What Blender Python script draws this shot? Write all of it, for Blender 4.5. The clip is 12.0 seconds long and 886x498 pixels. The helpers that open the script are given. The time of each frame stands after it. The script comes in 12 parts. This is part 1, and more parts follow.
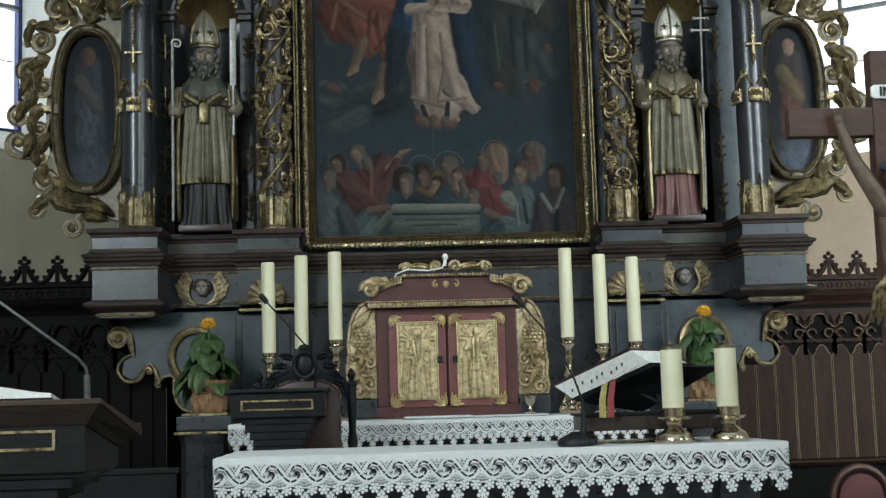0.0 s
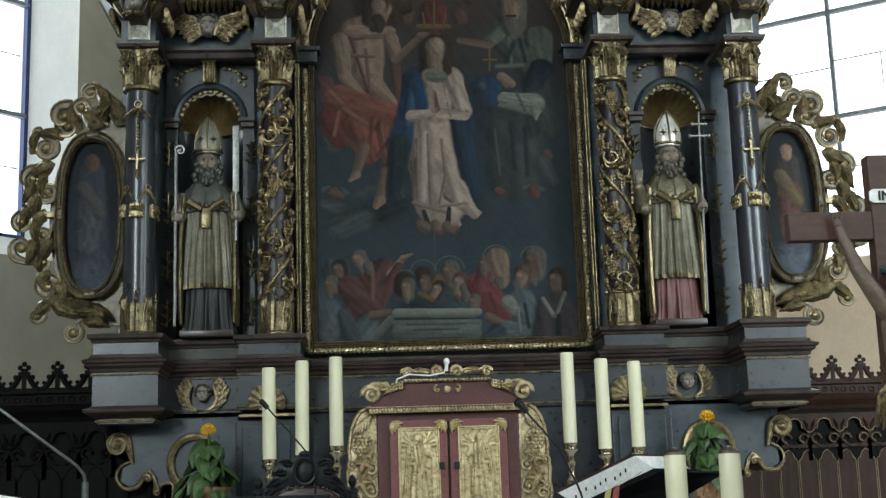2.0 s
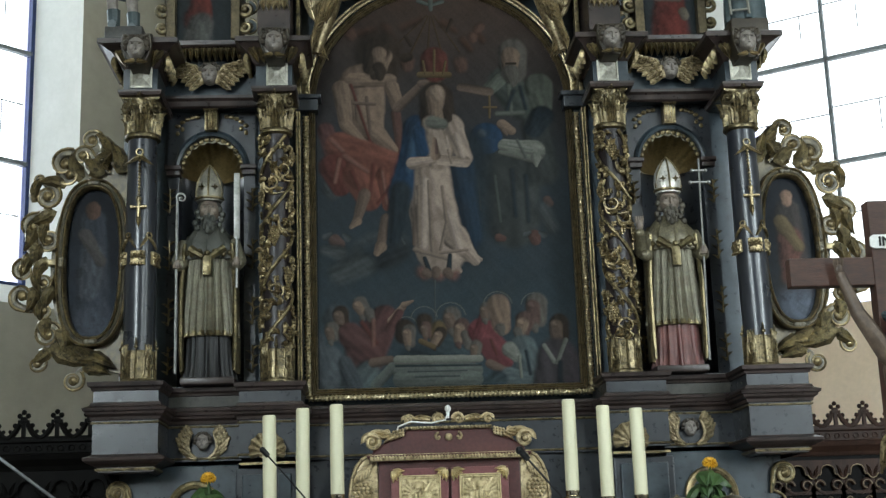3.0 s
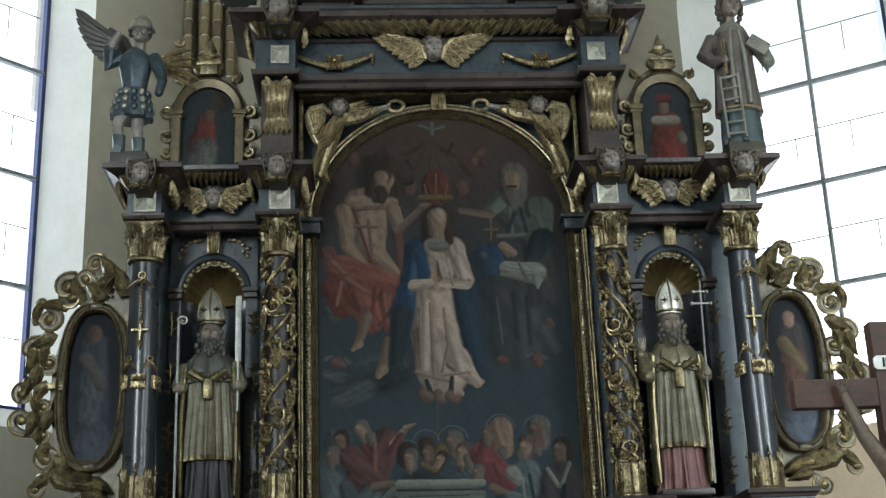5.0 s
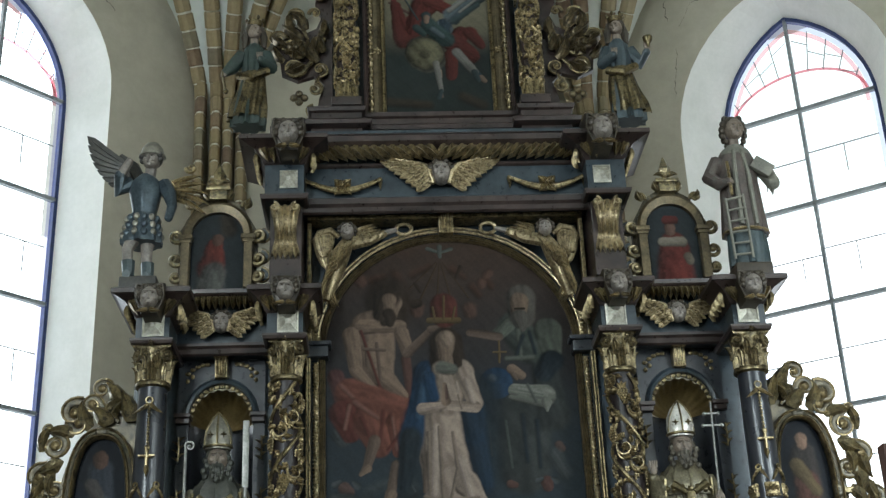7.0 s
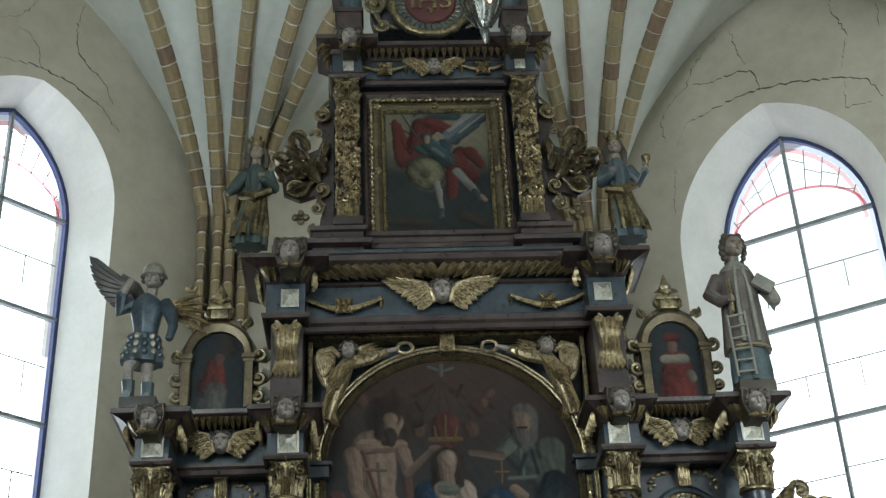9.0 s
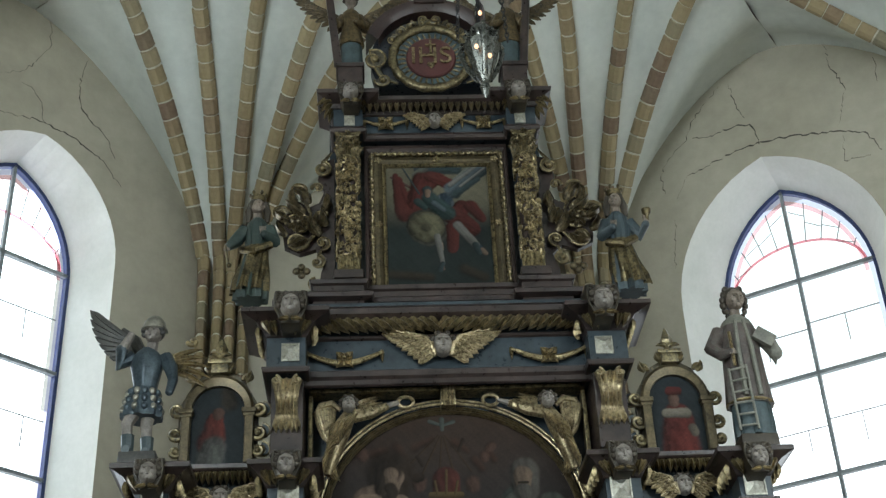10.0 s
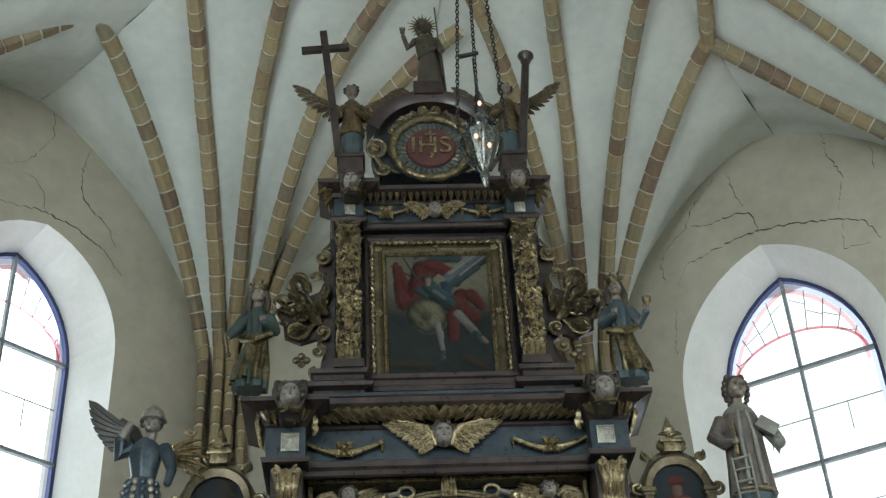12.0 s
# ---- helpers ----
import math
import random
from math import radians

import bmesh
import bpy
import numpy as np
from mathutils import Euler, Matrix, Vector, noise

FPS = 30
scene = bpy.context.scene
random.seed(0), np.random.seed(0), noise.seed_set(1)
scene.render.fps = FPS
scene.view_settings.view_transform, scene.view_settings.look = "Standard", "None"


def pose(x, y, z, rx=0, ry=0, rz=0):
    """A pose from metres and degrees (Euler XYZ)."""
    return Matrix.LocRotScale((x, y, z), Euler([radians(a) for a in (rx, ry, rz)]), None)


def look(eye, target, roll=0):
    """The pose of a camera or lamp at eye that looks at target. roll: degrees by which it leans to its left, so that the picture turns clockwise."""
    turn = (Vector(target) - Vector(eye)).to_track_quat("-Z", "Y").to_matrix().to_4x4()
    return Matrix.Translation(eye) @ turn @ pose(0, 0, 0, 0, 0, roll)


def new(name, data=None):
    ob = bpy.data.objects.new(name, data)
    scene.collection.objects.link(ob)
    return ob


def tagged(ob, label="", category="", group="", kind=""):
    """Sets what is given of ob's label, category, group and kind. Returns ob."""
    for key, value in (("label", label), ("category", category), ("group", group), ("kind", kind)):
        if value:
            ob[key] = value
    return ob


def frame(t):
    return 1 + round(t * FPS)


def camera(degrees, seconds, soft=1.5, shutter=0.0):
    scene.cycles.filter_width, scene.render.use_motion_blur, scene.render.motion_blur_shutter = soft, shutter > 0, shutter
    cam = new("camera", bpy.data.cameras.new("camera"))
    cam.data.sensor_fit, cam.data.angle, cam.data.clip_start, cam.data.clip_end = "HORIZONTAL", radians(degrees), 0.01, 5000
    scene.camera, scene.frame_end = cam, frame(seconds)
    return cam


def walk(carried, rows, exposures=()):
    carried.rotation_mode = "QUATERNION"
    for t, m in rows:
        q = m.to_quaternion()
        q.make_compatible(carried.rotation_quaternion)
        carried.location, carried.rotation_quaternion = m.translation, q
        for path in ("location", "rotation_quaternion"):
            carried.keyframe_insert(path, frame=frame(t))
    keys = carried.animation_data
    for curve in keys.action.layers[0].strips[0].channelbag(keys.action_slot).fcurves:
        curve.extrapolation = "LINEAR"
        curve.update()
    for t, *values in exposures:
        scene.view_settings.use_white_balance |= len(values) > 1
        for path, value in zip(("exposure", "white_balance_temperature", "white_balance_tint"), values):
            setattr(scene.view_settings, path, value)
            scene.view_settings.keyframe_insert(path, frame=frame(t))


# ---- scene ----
# The camera stands on a tripod in the nave and tilts up along the altarpiece.
# x to the right along the altar, y away into the apse, z up from the chancel floor.
cam = camera(37.13, 12.0, soft=1.35)
EYE = (-0.518, -8.6, 1.17)
ROWS = [
    (0.0, -3.218, 6.700, 1.674), (0.5, -3.238, 7.875, 1.702), (1.0, -3.247, 9.069, 1.750),
    (1.5, -3.278, 10.126, 1.810), (2.0, -3.293, 11.240, 1.816), (2.5, -3.303, 12.241, 1.902),
    (4.5, -3.419, 17.069, 2.122), (5.0, -3.445, 18.568, 2.193), (5.5, -3.384, 19.867, 2.274),
    (6.0, -3.362, 21.220, 2.361), (6.5, -3.241, 22.483, 2.428), (7.0, -3.302, 23.899, 2.510),
    (7.5, -3.344, 25.202, 2.617), (9.5, -3.573, 30.243, 2.935), (10.0, -3.616, 31.354, 2.987),
    (10.5, -3.672, 32.325, 3.064), (11.0, -3.740, 33.358, 3.174), (11.5, -3.800, 34.257, 3.198),
    (12.0, -3.850, 35.195, 3.254),
]
EXPOSURE = 0.2
walk(cam, [(t, pose(*EYE, 0, 0, yaw) @ pose(0, 0, 0, pitch) @ pose(0, 0, 0, 0, roll) @ pose(0, 0, 0, 90)) for t, yaw, pitch, roll in ROWS],
     exposures=[(0.0, EXPOSURE - 0.1), (3.0, EXPOSURE), (12.0, EXPOSURE)])

# ---- light: an overcast day outside tall windows ----
world = bpy.data.worlds.new("overcast_sky")
scene.world = world
world.use_nodes = True
wn = world.node_tree.nodes
sky = wn.new("ShaderNodeTexSky")
sky.sky_type, sky.sun_disc = "NISHITA", False
sky.sun_elevation, sky.sun_rotation = radians(42), radians(150)
sky.air_density, sky.dust_density, sky.ozone_density = 1.0, 4.0, 1.0
wn["Background"].inputs["Strength"].default_value = 0.15
world.node_tree.links.new(sky.outputs["Color"], wn["Background"].inputs["Color"])
sun = new("sun", bpy.data.lights.new("sun", "SUN"))
sun.data.energy, sun.data.angle, sun.data.color = 1.2, radians(12), (1.0, 0.95, 0.88)
sun.matrix_world = look((12, -14, 16), (0, 0, 3))


def sky_or_fill_light(place, toward, width, height, watts):
    """Sky light outside an apse window, or added fill against a closed nave wall."""
    lamp = new("sky_or_fill_light", bpy.data.lights.new("sky_or_fill_light", "AREA"))
    lamp.data.shape, lamp.data.size, lamp.data.size_y = "RECTANGLE", width, height
    lamp.data.energy, lamp.data.color = watts, (0.84, 0.96, 1.0)
    lamp.matrix_world = look(place, toward)
    return lamp
# ---- materials ----
def nodes_of(name):
    mat = bpy.data.materials.new(name)
    mat.use_nodes = True
    nt = mat.node_tree
    return mat, nt, nt.nodes["Principled BSDF"]


def noise_tex(nt, scale, detail=4, rough=0.55, space="Object", stretch=(1, 1, 1)):
    co = nt.nodes.new("ShaderNodeTexCoord")
    mp = nt.nodes.new("ShaderNodeMapping")
    mp.inputs["Scale"].default_value = stretch
    nz = nt.nodes.new("ShaderNodeTexNoise")
    nz.inputs["Scale"].default_value, nz.inputs["Detail"].default_value, nz.inputs["Roughness"].default_value = scale, detail, rough
    nt.links.new(co.outputs[space], mp.inputs["Vector"])
    nt.links.new(mp.outputs["Vector"], nz.inputs["Vector"])
    return nz.outputs["Fac"]


def ramp(nt, fac, stops):
    r = nt.nodes.new("ShaderNodeValToRGB")
    while len(r.color_ramp.elements) < len(stops):
        r.color_ramp.elements.new(0.5)
    for e, (p, c) in zip(r.color_ramp.elements, stops):
        e.position, e.color = p, (*c, 1) if len(c) == 3 else c
    nt.links.new(fac, r.inputs["Fac"])
    return r.outputs["Color"]


def mix_rgb(nt, fac, a, b, mode="MIX"):
    m = nt.nodes.new("ShaderNodeMix")
    m.data_type, m.blend_type = "RGBA", mode
    for sock, v in ((m.inputs[0], fac), (m.inputs[6], a), (m.inputs[7], b)):
        if isinstance(v, (int, float)):
            sock.default_value = v
        elif isinstance(v, tuple):
            sock.default_value = (*v, 1)
        else:
            nt.links.new(v, sock)
    return m.outputs[2]


def bump(nt, bsdf, height, strength=0.3, distance=0.01):
    b = nt.nodes.new("ShaderNodeBump")
    b.inputs["Strength"].default_value, b.inputs["Distance"].default_value = strength, distance
    nt.links.new(height, b.inputs["Height"])
    nt.links.new(b.outputs["Normal"], bsdf.inputs["Normal"])


def surface(name, dark, light, scale=6, rough=(0.4, 0.6), metal=0.0, bumps=0.2, fine=60, stretch=(1, 1, 1), stain=None, lo=0.35, hi=0.7, bump_d=0.004, coat=0.0, grain=0.35, spec=0.5):
    """A worn surface: two colours at a large scale, fine grain, uneven gloss and relief."""
    mat, nt, b = nodes_of(name)
    big = noise_tex(nt, scale, 5, 0.6, stretch=stretch)
    small = noise_tex(nt, fine, 3, 0.6, stretch=stretch)
    col = ramp(nt, big, [(lo, dark), (hi, light)])
    col = mix_rgb(nt, grain, col, ramp(nt, small, [(0.3, tuple(0.55 * c for c in dark)), (0.7, tuple(min(1, 1.15 * c) for c in light))]))
    if stain:
        col = mix_rgb(nt, ramp(nt, noise_tex(nt, scale * 2.7, 6, 0.7), [(0.49, (0, 0, 0)), (0.62, (0.85, 0.85, 0.85))]), col, stain)
    nt.links.new(col, b.inputs["Base Color"])
    rr = ramp(nt, small, [(0.3, (rough[0],) * 3), (0.75, (rough[1],) * 3)])
    nt.links.new(rr, b.inputs["Roughness"])
    b.inputs["Metallic"].default_value = metal
    b.inputs["Specular IOR Level"].default_value = spec
    b.inputs["Coat Weight"].default_value = coat
    bump(nt, b, small, bumps, bump_d)
    return mat


# The next three tones are lifted a little to stand in for lens haze.
M_BLACK = surface("ebonised_wood", (0.0125, 0.015, 0.01875), (0.03875, 0.0425, 0.05), 5, (0.25, 0.40), bumps=0.06, fine=22, spec=0.42, grain=0.15)
M_BLUEBLACK = surface("blue_black_paint", (0.015, 0.0225, 0.02875), (0.0425, 0.0575, 0.06875), 6, (0.26, 0.42), bumps=0.06, fine=24, spec=0.42, grain=0.15)
M_EDGE = surface("brown_moulding_wood", (0.0165, 0.0118, 0.0108), (0.054, 0.036, 0.032), 6, (0.26, 0.40), bumps=0.06, fine=24, spec=0.42, grain=0.15)
M_GOLD = surface("old_gilding", (0.13, 0.096, 0.048), (0.46, 0.37, 0.21), 9, (0.25, 0.45), metal=0.78, stain=(0.035, 0.024, 0.013), fine=90, bump_d=0.006, bumps=0.35)
M_GOLDDARK = surface("dull_bronze_gilding", (0.07, 0.052, 0.026), (0.40, 0.315, 0.165), 11, (0.27, 0.5), metal=0.68, stain=(0.022, 0.017, 0.011), fine=80, bump_d=0.006, bumps=0.35)
M_SILVER = surface("silvered_ornament", (0.25, 0.24, 0.2), (0.6, 0.58, 0.5), 12, (0.3, 0.5), metal=0.6)
M_FLESH = surface("grey_painted_flesh", (0.124, 0.108, 0.096), (0.264, 0.232, 0.204), 14, (0.45, 0.65), bumps=0.1)
M_HAIR = surface("dark_painted_hair", (0.02, 0.016, 0.012), (0.06, 0.045, 0.03), 20, (0.4, 0.6))
M_ROBE = surface("tarnished_cream_robe", (0.085, 0.078, 0.052), (0.225, 0.205, 0.142), 10, (0.4, 0.6), metal=0.15, stain=(0.11, 0.09, 0.055))
M_ROBEDARK = surface("dark_cassock_paint", (0.005, 0.005, 0.006), (0.018, 0.017, 0.017), 10, (0.35, 0.6), spec=0.3)
M_ROBERED = surface("dull_crimson_paint", (0.07, 0.02, 0.018), (0.17, 0.06, 0.05), 9, (0.4, 0.6))
M_TEAL = surface("blue_green_paint", (0.018, 0.030, 0.034), (0.06, 0.088, 0.095), 9, (0.4, 0.6))
M_ARMOUR = surface("grey_blue_armour_paint", (0.018, 0.028, 0.038), (0.085, 0.115, 0.135), 9, (0.3, 0.5), metal=0.4)
M_REVEAL = surface("white_limewash", (0.70, 0.70, 0.66), (0.82, 0.81, 0.78), 2, (0.8, 0.95), bumps=0.12, fine=24, bump_d=0.006, grain=0.08)
M_VAULT = surface("blueish_limewash", (0.55, 0.58, 0.545), (0.73, 0.745, 0.695), 0.8, (0.8, 0.95), bumps=0.08, fine=10, bump_d=0.012, grain=0.12)
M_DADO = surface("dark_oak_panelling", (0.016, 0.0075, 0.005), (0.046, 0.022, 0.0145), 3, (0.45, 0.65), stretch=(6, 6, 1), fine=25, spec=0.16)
# Near-black oak: shade put into the colour, for gaps and the left panelling.
M_DADOSHADE = surface("shade_dark_oak", (0.0015, 0.0014, 0.0013), (0.0050, 0.0042, 0.0036), 3, (0.5, 0.7), stretch=(6, 6, 1), fine=25, spec=0.08)
M_MAROON = surface("maroon_painted_wood", (0.05, 0.013, 0.013), (0.10, 0.03, 0.027), 4, (0.35, 0.55), bumps=0.1)
M_ROSE = surface("rose_painted_wood", (0.12, 0.034, 0.034), (0.20, 0.07, 0.068), 5, (0.35, 0.55), bumps=0.1)
M_BRASS = surface("polished_brass", (0.448, 0.376, 0.2565), (0.64, 0.576, 0.475), 8, (0.14, 0.3), metal=1.0, bumps=0.05, grain=0.15)
M_GOLDBRIGHT = surface("bright_gilt_relief", (0.44, 0.345, 0.175), (0.76, 0.63, 0.38), 12, (0.26, 0.42), metal=0.6, bumps=0.08, bump_d=0.002, grain=0.08)
M_RELIEF = surface("low_relief_gilding", (0.34, 0.265, 0.135), (0.60, 0.49, 0.29), 16, (0.36, 0.52), metal=0.5, stain=(0.16, 0.12, 0.06), bumps=0.1, bump_d=0.002, grain=0.1)
M_GOLDPALE = surface("pale_gilt_carving", (0.26, 0.19, 0.095), (0.62, 0.50, 0.30), 14, (0.35, 0.55), metal=0.5, stain=(0.08, 0.06, 0.035), fine=70, bump_d=0.005)
M_STONE = surface("grey_stone_floor", (0.12, 0.115, 0.105), (0.22, 0.21, 0.19), 2, (0.4, 0.7))
M_IRON = surface("dark_iron", (0.012, 0.012, 0.013), (0.03, 0.03, 0.032), 8, (0.4, 0.6), metal=0.6)
M_CREAMCLOTH = surface("white_linen", (0.60, 0.62, 0.66), (0.71, 0.72, 0.74), 5, (0.8, 0.95), bumps=0.3, fine=160, bump_d=0.002, grain=0.1)
M_LACE = surface("white_cotton_lace", (0.60, 0.62, 0.63), (0.70, 0.71, 0.71), 12, (0.85, 0.95), bumps=0.3, fine=260, bump_d=0.002, grain=0.1)
M_WAX = surface("ivory_wax", (0.62, 0.59, 0.41), (0.68, 0.65, 0.47), 3, (0.35, 0.5), bumps=0.04, grain=0.04)
M_LEAF = surface("green_leaf", (0.022, 0.052, 0.014), (0.07, 0.13, 0.042), 14, (0.4, 0.6))
M_YELLOW = surface("orange_yellow_petal", (0.55, 0.26, 0.01), (0.75, 0.45, 0.02), 30, (0.5, 0.7))
M_CREPE = surface("brown_crepe_paper", (0.15, 0.078, 0.038), (0.31, 0.175, 0.088), 18, (0.7, 0.9), bumps=0.6, fine=60, bump_d=0.006)
M_ROPE = surface("rubbed_rope_gilding", (0.24, 0.19, 0.10), (0.58, 0.48, 0.30), 14, (0.25, 0.42), metal=0.65, bump_d=0.003)
M_PEDIMENT = surface("maroon_brown_paint", (0.016, 0.009, 0.008), (0.050, 0.026, 0.023), 6, (0.25, 0.5))
M_BLACKLAC = surface("black_lacquer", (0.006, 0.007, 0.008), (0.018, 0.02, 0.022), 6, (0.3, 0.5), bumps=0.06, spec=0.16)
M_CROSSWOOD = surface("brown_cross_wood", (0.032, 0.0135, 0.009), (0.088, 0.037, 0.025), 4, (0.4, 0.6), stretch=(2, 8, 8), fine=20)
M_GREY = surface("weathered_grey_paint", (0.10, 0.10, 0.085), (0.22, 0.21, 0.17), 7, (0.5, 0.7))
M_REDLEATHER = surface("oxblood_leather", (0.020, 0.004, 0.005), (0.040, 0.010, 0.010), 6, (0.35, 0.5))
M_PAPER = surface("white_paper", (0.74, 0.74, 0.72), (0.84, 0.84, 0.82), 6, (0.7, 0.9), bumps=0.05)
M_WHITE = surface("white_plastic", (0.72, 0.72, 0.7), (0.8, 0.8, 0.78), 6, (0.3, 0.4), bumps=0.02)
M_INK = surface("black_ink", (0.01, 0.01, 0.01), (0.02, 0.02, 0.02), 20, (0.6, 0.7))


def random_brick():
    mat, nt, b = nodes_of("rib_brick")
    info = nt.nodes.new("ShaderNodeObjectInfo")
    col = ramp(nt, info.outputs["Random"], [(0.0, (0.28, 0.215, 0.115)), (0.45, (0.34, 0.27, 0.15)), (0.60, (0.22, 0.15, 0.09)), (0.72, (0.15, 0.09, 0.065)), (0.86, (0.20, 0.19, 0.13)), (1.0, (0.34, 0.28, 0.17))])
    col = mix_rgb(nt, 0.3, col, ramp(nt, noise_tex(nt, 14, 5), [(0.35, (0.14, 0.10, 0.06)), (0.7, (0.38, 0.30, 0.19))]))
    nt.links.new(col, b.inputs["Base Color"])
    b.inputs["Roughness"].default_value = 0.85
    bump(nt, b, noise_tex(nt, 40, 4), 0.4, 0.006)
    return mat


M_BRICK = random_brick()
M_MORTAR = surface("lime_mortar", (0.5, 0.46, 0.36), (0.66, 0.62, 0.52), 12, (0.85, 0.95))


def window_glass():
    mat, nt, b = nodes_of("milky_window_glass")
    b.inputs["Base Color"].default_value = (0.93, 0.96, 1.0, 1)
    b.inputs["Roughness"].default_value = 0.15
    b.inputs["Transmission Weight"].default_value = 1.0
    b.inputs["IOR"].default_value = 1.02
    bump(nt, b, noise_tex(nt, 9, 3), 0.08, 0.01)
    return mat


def tinted_glass(name, colour):
    mat, nt, b = nodes_of(name)
    b.inputs["Base Color"].default_value = (*colour, 1)
    b.inputs["Roughness"].default_value = 0.2
    b.inputs["Transmission Weight"].default_value = 1.0
    b.inputs["IOR"].default_value = 1.02
    return mat


M_GLASS = window_glass()
M_GLASSBLUE = tinted_glass("pale_blue_glass", (0.34, 0.37, 0.62))
M_GLASSRED = tinted_glass("rose_red_glass", (0.60, 0.25, 0.28))


def sky_backdrop():
    mat, nt, b = nodes_of("overcast_brightness")
    b.inputs["Base Color"].default_value = (0, 0, 0, 1)
    b.inputs["Emission Color"].default_value = (0.95, 0.98, 1.0, 1)
    b.inputs["Emission Strength"].default_value = 1.7
    return mat


M_SKY = sky_backdrop()


def canvas_paint(name, rough=0.5):
    mat, nt, b = nodes_of(name)
    at = nt.nodes.new("ShaderNodeAttribute")
    at.attribute_name = "paint"
    col = mix_rgb(nt, ramp(nt, noise_tex(nt, 5, 6, 0.65), [(0.35, (0, 0, 0)), (0.8, (0.5, 0.5, 0.5))]), at.outputs["Color"], mix_rgb(nt, 0.5, at.outputs["Color"], (0.03, 0.028, 0.026)))
    nt.links.new(col, b.inputs["Base Color"])
    b.inputs["Roughness"].default_value = rough
    b.inputs["Specular IOR Level"].default_value = 0.08
    bump(nt, b, noise_tex(nt, 120, 3), 0.12, 0.003)
    return mat


M_CANVAS = canvas_paint("old_oil_paint")
M_RIBBONY = surface("yellow_ribbon", (0.26, 0.22, 0.06), (0.38, 0.33, 0.11), 30, (0.5, 0.7))
M_RIBBONR = surface("red_ribbon", (0.18, 0.025, 0.025), (0.27, 0.045, 0.04), 30, (0.5, 0.7))
M_STEEL = surface("grey_steel", (0.16, 0.17, 0.18), (0.26, 0.27, 0.28), 20, (0.3, 0.45), metal=0.8)
M_REDCLOTH = surface("dark_red_upholstery", (0.054, 0.00675, 0.009), (0.09, 0.018, 0.0203), 12, (0.6, 0.8))
M_LAMPSILVER = surface("dull_lamp_silver", (0.05, 0.055, 0.05), (0.16, 0.16, 0.145), 10, (0.2, 0.4), metal=0.85, bumps=0.1)


def bulb_glow():
    mat, nt, b = nodes_of("warm_bulb")
    b.inputs["Base Color"].default_value = (0.9, 0.6, 0.4, 1)
    b.inputs["Emission Color"].default_value = (1.0, 0.55, 0.3, 1)
    b.inputs["Emission Strength"].default_value = 1.3
    return mat


M_BULB = bulb_glow()
M_CLEAR = tinted_glass("clear_glass", (0.95, 0.95, 0.95))
M_FLESHCRUC = surface("painted_brown_flesh", (0.065, 0.043, 0.031), (0.15, 0.105, 0.075), 14, (0.45, 0.6))
M_DADOEDGE = surface("pale_panel_edge", (0.13, 0.095, 0.055), (0.27, 0.20, 0.12), 10, (0.5, 0.7))
M_OLIVEGOLD = surface("olive_gilt_cloth", (0.055, 0.045, 0.022), (0.25, 0.20, 0.105), 8, (0.25, 0.45), metal=0.75, stain=(0.05, 0.04, 0.02), bump_d=0.005)
M_CAPGOLD = surface("worn_capital_gilding", (0.05, 0.038, 0.019), (0.30, 0.238, 0.13), 16, (0.25, 0.48), metal=0.72, stain=(0.02, 0.017, 0.011), bump_d=0.006, bumps=0.35)
M_WINGGOLD = surface("light_wing_gilding", (0.17, 0.13, 0.07), (0.50, 0.405, 0.245), 14, (0.28, 0.46), metal=0.62, stain=(0.09, 0.065, 0.035), bump_d=0.005)
M_GOLDPATCH = surface("worn_frame_gold", (0.13, 0.092, 0.042), (0.40, 0.315, 0.17), 7, (0.27, 0.48), metal=0.7, stain=(0.05, 0.04, 0.028))
# ---- making meshes ----
def thing(name, label, category, group="", kind="", at=(0, 0, 0)):
    ob = new(name)
    ob.location = at
    return tagged(ob, label, category, group, kind)


def mesh_of(name, bm, mats):
    me = bpy.data.meshes.new(name)
    bmesh.ops.recalc_face_normals(bm, faces=bm.faces)
    bm.to_mesh(me)
    bm.free()
    del MADE[:]
    for m in (mats if isinstance(mats, (list, tuple)) else [mats]):
        me.materials.append(m)
    return me


def part(name, bm, material, parent, label="", smooth=True, at=None):
    """Links a bmesh as one mesh object under a thing or a part, in the parent's coordinates."""
    ob = new(name, mesh_of(name, bm, material))
    ob.parent = parent
    if at is not None:
        ob.matrix_basis = at
    if smooth:
        shade_auto(ob.data, 40)
    return tagged(ob, label) if label else ob


def solo(name, bm, material, label, category, group="", kind="", smooth=True, at=None):
    ob = new(name, mesh_of(name, bm, material))
    if at is not None:
        ob.matrix_basis = at
    if smooth:
        shade_auto(ob.data, 40)
    return tagged(ob, label, category, group, kind)


def shade_auto(me, degrees):
    me.polygons.foreach_set("use_smooth", [True] * len(me.polygons))
    me.set_sharp_from_angle(angle=radians(degrees))


MADE = []


